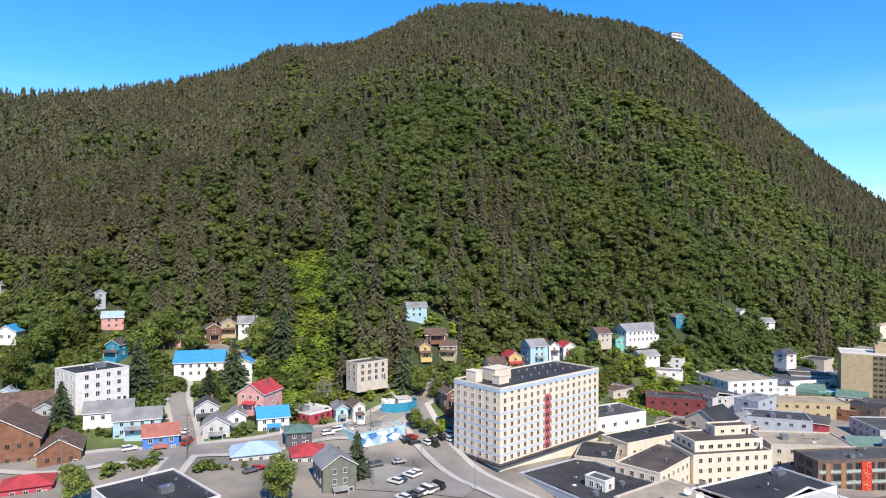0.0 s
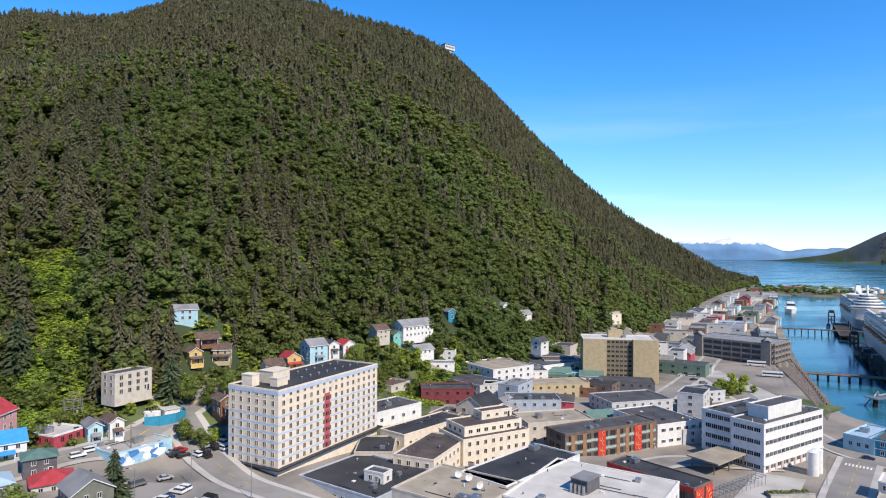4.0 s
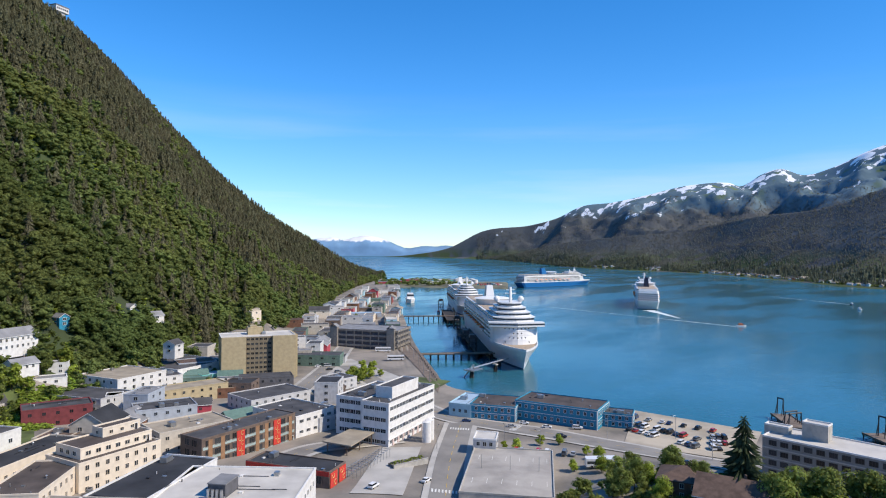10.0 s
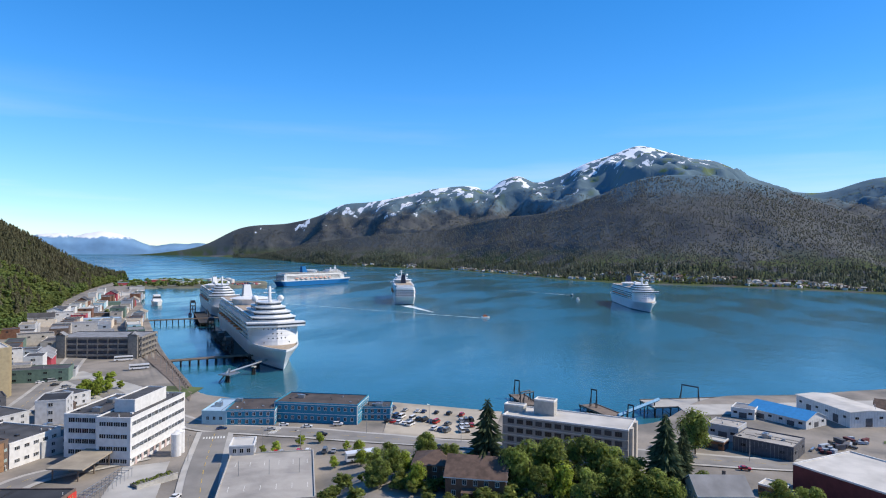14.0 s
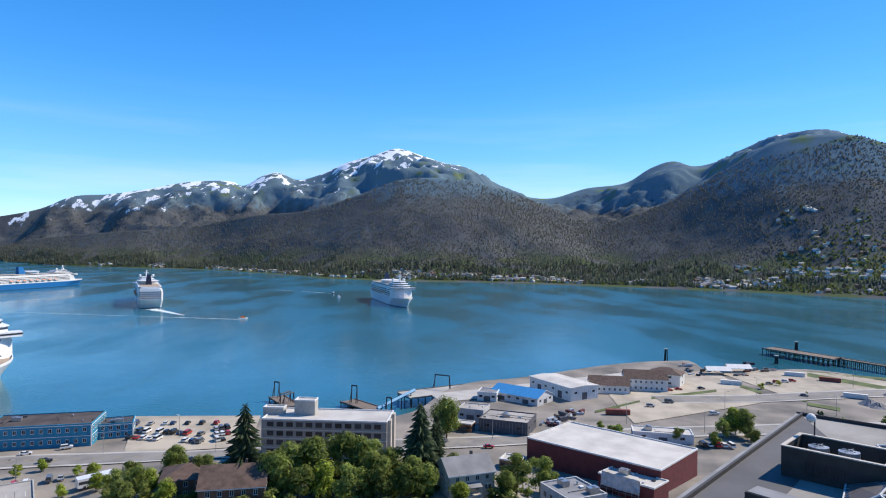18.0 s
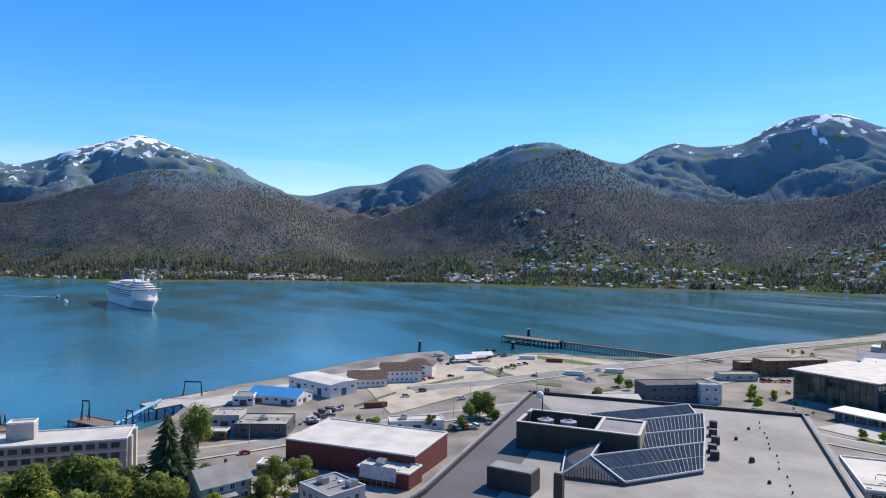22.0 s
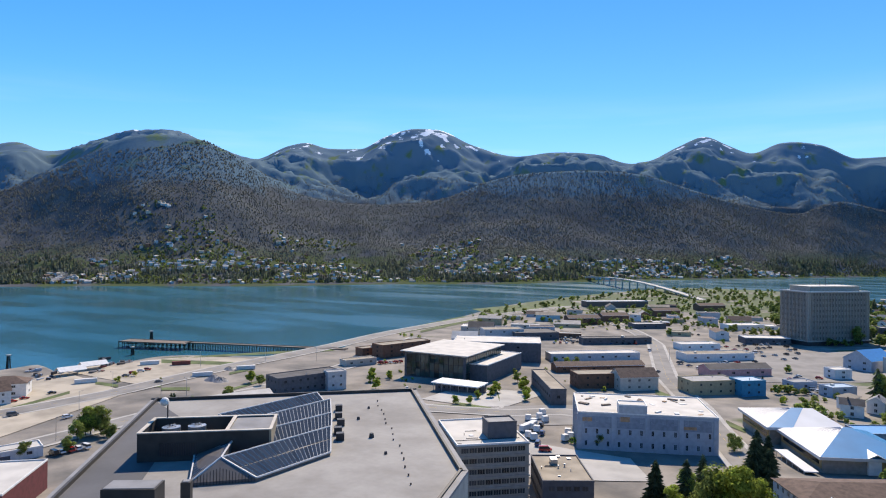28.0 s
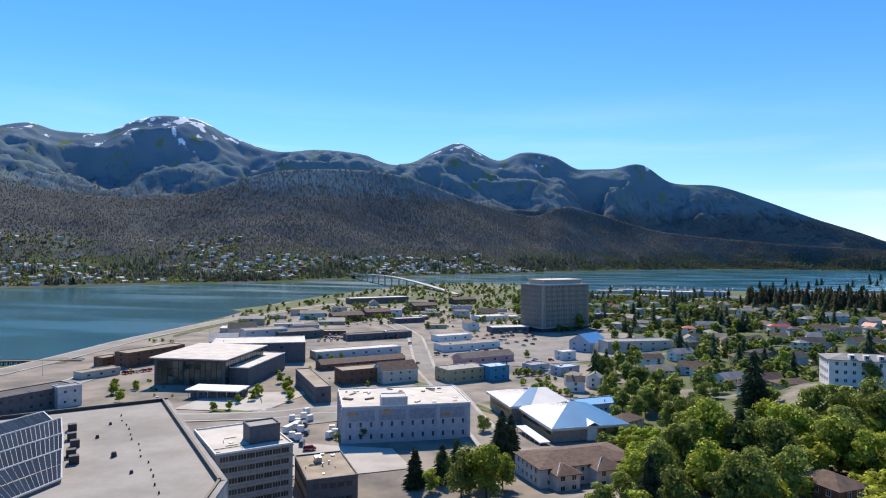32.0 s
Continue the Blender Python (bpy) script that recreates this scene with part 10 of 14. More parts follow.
def cruise_ship(label, x, y, heading, L, B, hull, funnel, decks=9, boats=True, size=1.0):
    root = tagged(new("cruise_ship"), label, "ship", "ships in the channel")
    root.matrix_world = pose(x, y, 0, 0, 0, 90 - heading) @ Matrix.Diagonal((1, size, size, 1))
    bm = bmesh.new()
    loft(bm, hull_outline(L - 24, B * 0.88, 70, p=1.25, e=1.0), hull_outline(L - 15, B * 0.93, 64, p=1.4, e=0.95), -3, 4.5)
    mid = hull_outline(L - 2.5, B * 0.99, 55.4, p=1.84, e=0.864)
    loft(bm, hull_outline(L - 15, B * 0.93, 64, p=1.4, e=0.95), mid, 4.5, 11.6)
    part("hull", bm, hull, root)
    part("upper_hull", loft(bmesh.new(), mid, hull_outline(L, B, 54, p=1.9, e=0.85), 11.604, 13), M_SHIP, root)
    bm = bmesh.new()
    loft(bm, hull_outline(L - 20.6, B * 0.9 + 0.15, 68, p=1.3, e=0.98), hull_outline(L - 19.4, B * 0.907 + 0.15, 67.4, p=1.32, e=0.977), -0.3, 0.7)
    part("waterline", bm, M_SHIPNAVY, root, "dark waterline stripe")
    part("bow_deck", prism(bmesh.new(), hull_outline(L - 3, B - 1.2, 53, p=1.9, e=0.85), 13.004, 13.1), M_TEAK, root)
    ring = hull_outline(L, B, 54, p=1.9, e=0.85)
    bm = bmesh.new()
    a = [bm.verts.new((*p, 13.002)) for p in ring]
    b = [bm.verts.new((*p, 14.3)) for p in ring]
    c = [bm.verts.new((p[0] * 0.994, p[1] * 0.97, 14.3)) for p in ring]
    d = [bm.verts.new((p[0] * 0.994, p[1] * 0.97, 13.002)) for p in ring]
    for k in range(len(ring)):
        j = (k + 1) % len(ring)
        for s, t in ((a, b), (b, c), (c, d)):
            bm.faces.new((s[k], s[j], t[j], t[k]))
    part("bulwark", bm, M_SHIP, root)
    front = L / 2 - 33
    back = -L / 2 + 8
    z = 13.0
    for k in range(4):
        l, w = front - back, B - 0.4
        cx = (front + back) / 2
        pts = [(p[0] + cx, p[1]) for p in hull_outline(l, w, 13)]
        part("deck_block", loft(bmesh.new(), pts, [(q[0] - (0.8 if q[0] > 0 else 0), q[1]) for q in pts], z + 0.004, z + 3.0), M_SHIP, root)
        bm = bmesh.new()
        for s in (-1, 1):
            for i in range(int((l - 32) / 3.4)):
                xx = back + 7 + i * 3.4
                box(bm, xx, xx + 2.9, min(s * (w / 2 + 0.06), s * (w / 2 - 0.3)), max(s * (w / 2 + 0.06), s * (w / 2 - 0.3)), z + 0.9, z + 2.4)
        tagged(part("glazing", bm, M_SHIPDARK, root, "rows of dark balcony openings"), kind="stuff")
        bm = bmesh.new()
        for i in ((-3, 3), (-2, -1, 0, 1, 2), (-1, 0, 1), (-3, -2, -1, 0, 1, 2, 3))[k]:
            yy = i * B * 0.085
            xx = front - 13 * (1 - math.sqrt(1 - (2 * abs(yy) / w) ** 1.333)) - 0.5
            box(bm, xx - 0.9, xx + 0.16, yy - 0.42, yy + 0.42, z + 1.3, z + 2.1)
        tagged(part("glazing", bm, M_SHIPDARK, root), kind="stuff")
        bm = bmesh.new()
        for i in range(9):
            yy = (i - 4) * B * 0.1
            box(bm, back - 0.08, back + 0.5, yy - 1.25, yy + 1.25, z + 0.8, z + 2.3)
        tagged(part("glazing", bm, M_SHIPDARK, root), kind="stuff")
        z += 3.0
        front -= 0.6
    # bridge with wings
    pts = [(front - 10, -B / 2 - 3.2), (front - 3, -B / 2 - 3.4), (front + 1.5, 0), (front - 3, B / 2 + 3.4), (front - 10, B / 2 + 3.2)]
    part("bridge", prism(bmesh.new(), pts, z + 0.004, z + 3.0), M_SHIP, root, "white navigating bridge with wings")
    pts2 = [(p[0] + 0.12, p[1] * 1.004) for p in pts]
    part("bridge_glazing", prism(bmesh.new(), pts2, z + 1.2, z + 2.2), M_SHIPDARK, root, "dark band of bridge windows")
    part("deck_block", prism(bmesh.new(), [(p[0] + (front + back) / 2 - 5, p[1]) for p in hull_outline(front - back - 12, B - 1.5, 10)], z + 0.004, z + 2.9), M_SHIP, root)
    z += 3.0
    for k in range(decks - 5):
        front -= 6.5
        l = front - back - 6 * k - 6
        cx = front - l / 2
        w = B - 3.5 - 4.2 * k
        if k >= 1:
            l *= 0.3 - 0.05 * k
            cx = front - l / 2
        pts = [(p[0] + cx, p[1]) for p in hull_outline(l, w, 9)]
        part("deck_block", prism(bmesh.new(), pts, z + 0.004, z + 2.6), M_SHIP, root)
        pts = [(p[0] + cx + 0.1, p[1] * 1.006) for p in hull_outline(l, w, 9)]
        part("deck_glazing", prism(bmesh.new(), pts, z + 0.9, z + 2.0), M_SHIPDARK, root, "dark window band")
        pts = [(p[0] + cx + 0.8, p[1] * 1.05) for p in hull_outline(l, w, 9)]
        part("deck_edge", prism(bmesh.new(), pts, z + 2.604, z + 2.9), M_SHIP, root)
        z += 2.9
    # sun deck, funnel, masts, domes
    zf = 28.0 + 2.9
    part("sun_deck", box(bmesh.new(), back + 8, front - 14, -B / 2 + 3, B / 2 - 3, zf + 0.004, zf + 0.2), M_TEAK, root)
    bm = bmesh.new()
    fx = back + L * 0.3
    lo = [(fx - 9, -4.5), (fx + 9, -4.5), (fx + 9, 4.5), (fx - 9, 4.5)]
    hi = [(fx - 9, -2.6), (fx + 2, -2.6), (fx + 2, 2.6), (fx - 9, 2.6)]
    loft(bm, lo, hi, zf, zf + 15)
    fn = part("funnel", bm, funnel, root)
    bm = bmesh.new()
    for s in (-1.2, 1.2):
        cyl(bm, fx - 5, s, zf + 15, zf + 17, 0.7, 0.6, 8)
    part("exhaust_pipe", bm, M_SHIPNAVY, fn)
    part("disc_lounge", cyl(bmesh.new(), fx + 26, 0, zf + 0.2, zf + 5, 14, 15.5, 20), M_SHIP, root, "round white lounge under the funnel")
    part("disc_lounge_roof", cyl(bmesh.new(), fx + 26, 0, zf + 5.004, zf + 6.2, 17, 12, 20), M_SHIP, root)
    bm = bmesh.new()
    mx_ = front - 6
    beam(bm, (mx_, 0, z), (mx_ - 2.5, 0, z + 11), 1.0, 6)
    beam(bm, (mx_ - 5, 0, z), (mx_ - 2.5, 0, z + 8), 0.7, 6)
    beam(bm, (mx_ - 2, -4, z + 6.5), (mx_ - 2, 4, z + 6.5), 0.4, 6)
    beam(bm, (mx_ - 2.2, -3, z + 9), (mx_ - 2.2, 3, z + 9), 0.3, 6)
    part("radar_mast", bm, M_SHIP, root)
    for s in (-1, 1):
        bm = bmesh.new()
        bmesh.ops.create_uvsphere(bm, u_segments=14, v_segments=10, radius=2.3)
        part("radome", bm, M_SHIP, root, "white radar dome", Matrix.Translation((front - 16, s * (B / 2 - 7), z + 2)))
    if boats:
        def boat(bm):
            loft(bm, hull_outline(8.6, 2.6, 2.2, n=5), hull_outline(9.4, 3.4, 2.4, n=5), 0, 1.4)
            loft(bm, hull_outline(9.0, 3.2, 2.4, n=5), hull_outline(6.5, 2.2, 2.0, n=5), 1.404, 2.7, 1)
        me = simple_mesh("lifeboat", boat, [M_SHIP, M_ORANGE])
        for s in (-1, 1):
            for i in range(8):
                child("lifeboat", me, root, Matrix.Translation((back + 40 + i * (L - 150) / 7, s * (B / 2 + 1.4), 16.2)))
    return root


def along(bow_x, bow_y, heading, L):
    a = radians(heading)
    return bow_x - math.sin(a) * L / 2, bow_y - math.cos(a) * L / 2


cruise_ship("white cruise ship moored bow-on at the timber berth", *along(398, 244, 227.2, 290), 227.2, 290, 32, M_SHIP, M_SHIP, 9, size=1.14)
cruise_ship("white cruise ship moored astern of a larger one", *along(668, 492, 227.2, 250), 227.2, 250, 31, M_SHIP, M_SHIP, 9)
cruise_ship("cruise ship with a bright blue hull at a far berth", *along(1557, 762, 102.5, 268), 102.5, 268, 31, M_SHIPBLUE, M_SHIPBLUE, 8)
cruise_ship("white cruise ship steaming away stern-on with dark funnel", 951 + 0.92 * 125, 370 + 0.39 * 125, 66.5, 250, 34, M_SHIP, M_SHIPNAVY, 9)
cruise_ship("white cruise ship with dark blue funnel crossing the channel", *along(974, -6, 256.0, 235), 256.0, 235, 31, M_SHIP, M_SHIPNAVY, 8, size=1.05)


def small_boat(label, x, y, heading, L, hull, cabin):
    root = tagged(new("motor_boat"), label, "boat")
    root.matrix_world = pose(x, y, 0, 0, 0, 90 - heading)
    k = L / 10
    part("hull", loft(bmesh.new(), hull_outline(9 * k, 2.6 * k, 3 * k, n=6), hull_outline(10 * k, 3.2 * k, 3.4 * k, n=6), -0.3, 1.4 * k), hull, root)
    part("cabin", loft(bmesh.new(), [(-3 * k, -1.2 * k), (1.5 * k, -1.2 * k), (1.5 * k, 1.2 * k), (-3 * k, 1.2 * k)], [(-2.8 * k, -1 * k), (0.7 * k, -1 * k), (0.7 * k, 1 * k), (-2.8 * k, 1 * k)], 1.404 * k, 3.2 * k), cabin, root)
    part("glazing", box(bmesh.new(), -2.7 * k, 1.25 * k, -1.17 * k, 1.17 * k, 2.2 * k, 2.8 * k), M_SHIPDARK, root)
    part("mast", cyl(bmesh.new(), -1 * k, 0, 3.204 * k, 5.5 * k, 0.08 * k, 0.04 * k, 6), M_STEEL, root)
    return root


small_boat("white excursion yacht at the inner berth", 800, 718, 225, 48, M_SHIP, M_SHIP)
small_boat("orange tender boat running across the channel", 818, 203, 140, 12, M_SHIP, M_ORANGE)
small_boat("small white motor boat on the channel", 1187, 122, 250, 14, M_SHIP, M_SHIP)
small_boat("small red and white work boat near the ramp", 690, 566, 60, 12, M_SHIP, MW["red"])
small_boat("small dark launch on the channel", 1300, 145, 100, 12, M_SHIPNAVY, M_SHIP)

M_FOAM = mat("wake_foam", (0.62, 0.68, 0.70), rough=0.9, var=0.1, scale=0.05)


def wake(x0, y0, x1, y1, w0, w1, label):
    """A thin ragged line of foam on the water."""
    r = random.Random(int(x0))
    bm = bmesh.new()
    a, b = Vector((x0, y0, 0)), Vector((x1, y1, 0))
    d = (b - a).normalized()
    n = Vector((-d.y, d.x, 0))
    steps = 40
    prev = None
    for k in range(steps + 1):
        u = k / steps
        c = a.lerp(b, u) + n * r.uniform(-0.3, 0.3) * w1
        w = (w0 + (w1 - w0) * u) * r.uniform(0.35, 1.0)
        cur = (bm.verts.new(c + n * w / 2 + Vector((0, 0, 0.12))), bm.verts.new(c - n * w / 2 + Vector((0, 0, 0.12))))
        if prev:
            bm.faces.new((prev[0], prev[1], cur[1], cur[0]))
        prev = cur
    me = bpy.data.meshes.new("wake")
    bm.to_mesh(me)
    bm.free()
    me.materials.append(M_FOAM)
    tagged(new("wake", me), label, "wake", kind="stuff")


wake(812, 206, 900, 560, 4.5, 1.0, "white foam trail behind the orange boat")
wake(946, 366, 860, 290, 24, 4, "churned foam astern of a cruise ship")
wake(1190, 122, 1210, 120, 3, 1, "short foam trail of a motor boat")
wake(1305, 146, 1420, 300, 4, 1, "foam trail of a launch")

# ---- docks and piers ----
M_DARKWOOD = mat("creosoted_timber", (0.045, 0.038, 0.032), rough=0.9, var=0.2, fine=8)
def pier(name, label, a, b, width, z, spacing=6.0, deck=None):
    """A timber deck on piles between two points."""
    root = tagged(new(name), label, "pier")
    A, B_ = Vector((*a, 0)), Vector((*b, 0))
    L = (B_ - A).length
    ang = math.degrees(math.atan2(B_.y - A.y, B_.x - A.x))
    root.matrix_world = pose(A.x, A.y, z, 0, 0, ang)
    part("deck", box(bmesh.new(), 0, L, -width / 2, width / 2, -0.5, 0), deck or M_PLANK, root)
    for s in (-1, 1):
        part("kerb_beam", box(bmesh.new(), 0, L, s * width / 2 - 0.2, s * width / 2 + 0.2, 0.004, 0.4), M_PLANK, root)
    n = max(2, int(L / spacing))

    def bent(bm):
        box(bm, -0.25, 0.25, -width / 2, width / 2, -1.0, -0.504)
        for s in (-1, 0, 1):
            cyl(bm, 0, s * (width / 2 - 0.5), -9, -1.0, 0.28, 0.28, 7)
        beam(bm, (0, -width / 2 + 0.5, -4.5), (0, width / 2 - 0.5, -1.2), 0.14, 4)

    me = simple_mesh("pile_bent_%d" % int(width * 10), bent, [M_DARKWOOD])
    for k in range(n + 1):
        x = min(max(L * k / n, 0.4), L - 0.4)
        child("pile_bent", me, root, Matrix.Translation((x, 0, 0)))
    return root


pier("trestle_pier", "long weathered timber trestle pier standing in the channel", (357, -401), (495, -347.5), 6.5, 5.5, 3.2)
pier("pier_head", "broad timber pier head at the trestle's end", (491, -346), (550, -322), 16, 5.5, 4)
pier("gangway_pier", "timber approach pier to the cruise berth", (372, 345), (434, 292), 6, 5)
pier("gangway_pier", "timber approach pier to the far cruise berth", (585, 545), (655, 480), 6, 5)
pier("berth_pier", "dark timber berth alongside the moored ship", (432, 305), (545, 412), 16, 4.5, 8, M_DARKWOOD)
pier("berth_pier", "dark timber berth farther along the waterfront", (600, 470), (700, 560), 14, 4.5, 8, M_DARKWOOD)
pier("float_pier", "floating dock with steel frames below the hotel", (354.7, 61.3), (378.3, 74.6), 9, 2.4, 7)
pier("float_pier", "small floating dock with piled gear", (346.8, 15.9), (367.2, 32.3), 10, 2.4, 7)
pier("loading_dock", "concrete and timber cargo dock along the shore", (366, 0), (470, -205), 18, 5.6, 9, M_CONC)

def dolphin(x, y, z, label="cluster of dark mooring piles"):
    root = tagged(new("mooring_dolphin"), label, "mooring", "mooring dolphins")
    root.matrix_world = pose(x, y, 0)
    for k in range(5):
        a = k * 1.257
        part("pile", beam(bmesh.new(), (1.6 * math.cos(a), 1.6 * math.sin(a), -6), (0.8 * math.cos(a), 0.8 * math.sin(a), z), 0.4, 7), M_DARKWOOD, root)
    part("cap", box(bmesh.new(), -1.4, 1.4, -1.4, 1.4, z, z + 0.8), MW["concrete"], root)


for q in ((385, 262, 5), (356, 262, 5), (575, 425, 6), (590, 440, 6), (430, 283, 6), (405, 272, 5), (515, -215, 9), (500, -300, 6), (545, -345, 11), (665, 500, 6)):
    dolphin(*q)


def gantry(x, y, rot, w, h, z=5.6):
    root = tagged(new("gantry_frame"), "dark steel gantry frame on the dock", "gantry")
    root.matrix_world = pose(x, y, z, 0, 0, rot)
    for s in (-1, 1):
        part("leg", beam(bmesh.new(), (s * w / 2, 0, 0), (s * w / 2 * 0.85, 0, h), 0.3), M_DARK, root)
        part("brace", beam(bmesh.new(), (s * w / 2, 1.5, 0), (s * w / 2 * 0.85, 0, h * 0.8), 0.18), M_DARK, root)
    part("crossbeam", beam(bmesh.new(), (-w / 2 * 0.9, 0, h), (w / 2 * 0.9, 0, h), 0.4), M_DARK, root)


gantry(382.9, -22.7, 60, 11, 8)
gantry(377, 74, 60, 4, 8.5, 2.4)
gantry(358, 63.5, -30, 9, 6, 2.4)
gantry(361, 66, -30, 9, 6, 2.4)
gantry(362, 28, 60, 4, 9.5, 2.4)
gantry(343, 8, 60, 3.5, 7, 2.4)

root = tagged(new("conveyor_ramp"), "long pale blue steel loading ramp on trestles", "ramp")
root.matrix_world = pose(0, 0, 0)
part("truss", beam(bmesh.new(), (339, 14, 4.5), (366, -6, 8.5), 1.0, 4), mat("pale_blue_steel", (0.16, 0.36, 0.55), var=0.08), root)
for k in range(4):
    part("support", beam(bmesh.new(), (342 + 7 * k, 11.8 - 5.2 * k, -5), (342 + 7 * k, 11.8 - 5.2 * k, 4.9 + 1.0 * k), 0.3), M_DARKWOOD, root)


def mooring_arm():
    root = tagged(new("mooring_gangway"), "grey steel gangway reaching to the ship's bow", "gangway")
    root.matrix_world = pose(0, 0, 0)
    part("arm", beam(bmesh.new(), (358, 262, 6.5), (405, 264, 7), 0.7, 4), M_STEEL, root)
    part("post", beam(bmesh.new(), (358, 262, -5), (358, 262, 9), 0.6), M_STEEL, root)
    part("post", beam(bmesh.new(), (352, 270, -5), (358, 262, 9), 0.5), M_STEEL, root)
    part("platform", box(bmesh.new(), 352, 364, 258, 266, 5.2, 5.9), M_STEEL, root)


mooring_arm()


def boarding_tower(x, y, rot, h):
    """A dark steel boarding tower with landings and a hooded walkway."""
    root = tagged(new("boarding_tower"), "dark steel boarding tower with landings on the berth", "tower", "boarding towers on the berths")
    root.matrix_world = pose(x, y, 4.5, 0, 0, rot)
    for sx in (-4, 4):
        for sy in (-3, 3):
            part("leg", box(bmesh.new(), sx - 0.3, sx + 0.3, sy - 0.3, sy + 0.3, 0.004, h), M_DARKWOOD, root)
    for k in range(1, 4):
        z = h * k / 3
        part("landing", box(bmesh.new(), -4.6, 4.6, -3.6, 3.6, z - 0.3, z), M_DARKWOOD, root)
        for sy in (-3.5, 3.5):
            part("handrail", beam(bmesh.new(), (-4.6, sy, z + 1.1), (4.6, sy, z + 1.1), 0.08, 4), M_DARK, root)
    for s in (-1, 1):
        part("stair", beam(bmesh.new(), (-4 * s, 0, h * (0.02 if s > 0 else 0.34)), (4 * s, 0, h * (0.33 if s > 0 else 0.66)), 0.5, 4), M_DARK, root)
        part("brace", beam(bmesh.new(), (-4, 3 * s, 0.2), (4, 3 * s, h * 0.98), 0.14, 4), M_DARK, root)
    part("hood", box(bmesh.new(), -3.6, 3.6, -2.6, 2.6, h + 0.004, h + 2.6), M_DARK, root, "dark hood of the gangway")


boarding_tower(430, 316, 44, 11)
boarding_tower(470, 353, 44, 8)
boarding_tower(533, 412, 44, 12)
boarding_tower(690, 562, 44, 13)


def quay_fence():
    """Posts and lamps along the edge of the boardwalk."""
    a, b = np.array((300.0, 247.0)), np.array((466.0, 431.0))
    n = 34
    root = tagged(new("quay_rail"), "timber bollards with a rail along the quay edge", "railing")
    root.matrix_world = pose(0, 0, 0)
    for k in range(n):
        p = a + (b - a) * k / (n - 1)
        z = float(ground_z(*p))
        part("post", cyl(bmesh.new(), p[0], p[1], z - 2.5, z + 1.5, 0.28, 0.28, 7), M_DARKWOOD, root)
    p, q = (*a, float(ground_z(*a)) + 1.35), (*b, float(ground_z(*b)) + 1.35)
    part("rail", beam(bmesh.new(), p, q, 0.12, 5), M_PLANK, root)


quay_fence()


def berth_frame(x, y, rot, h):
    """A dark steel fender frame with braces, standing on the berth."""
    root = tagged(new("fender_frame"), "dark braced steel fender frame on the berth", "frame", "fender frames along the berth")
    root.matrix_world = pose(x, y, 0, 0, 0, rot)
    for s in (-1, 1):
        part("post", beam(bmesh.new(), (s * 3, 0, -6), (s * 3, 0, h), 0.45, 6), M_DARKWOOD, root)
        part("brace", beam(bmesh.new(), (s * 3, 0, h * 0.55), (-s * 3, 0, h), 0.25, 5), M_DARKWOOD, root)
    for z in (h * 0.55, h):
        part("crossbeam", beam(bmesh.new(), (-3.6, 0, z), (3.6, 0, z), 0.4, 5), M_DARKWOOD, root)


for k in range(7):
    berth_frame(436 + 17 * k, 300 + 16 * k, 44, 10 + 2 * (k % 3))
for k in range(4):
    berth_frame(604 + 24 * k, 466 + 21 * k, 42, 11)

# ---- roads, lots and lawns ----
def drape(name, pts_left, pts_right, material, label, lift, across=4, kind="structure"):
    """A strip laid over the ground between two edges."""
    n = len(pts_left)
    co, quads = [], []
    l, r = np.array(pts_left, float), np.array(pts_right, float)
    u = np.linspace(0, 1, across + 1)
    g = l[:, None] * (1 - u[None, :, None]) + r[:, None] * u[None, :, None]
    z = ground_z(g[..., 0], g[..., 1]) + 0.15 * fractal(g[..., 0], g[..., 1], 25.0) + lift
    co = np.concatenate([g, z[..., None]], -1).reshape(-1, 3)
    i = np.arange(n * (across + 1)).reshape(n, across + 1)
    quads = np.stack([i[:-1, :-1], i[:-1, 1:], i[1:, 1:], i[1:, :-1]], -1).reshape(-1, 4)
    nrm = np.cross(co[quads[0, 1]] - co[quads[0, 0]], co[quads[0, 3]] - co[quads[0, 0]])
    if nrm[2] < 0:
        quads = quads[:, ::-1]
    return tagged(raw_mesh(name, co, quads, material), label, name, kind=kind)


def line_points(path, step=4.0):
    p = np.array(path, float)
    d = np.r_[0, np.cumsum(np.hypot(*np.diff(p, axis=0).T))]
    s = np.linspace(0, d[-1], max(3, int(d[-1] / step)))
    q = np.stack([np.interp(s, d, p[:, 0]), np.interp(s, d, p[:, 1])], 1)
    for _ in range(3):
        q[1:-1] = (q[:-2] + 2 * q[1:-1] + q[2:]) / 4
    t = np.gradient(q, axis=0)
    t /= np.hypot(t[:, 0], t[:, 1])[:, None]
    return q, np.stack([-t[:, 1], t[:, 0]], 1)


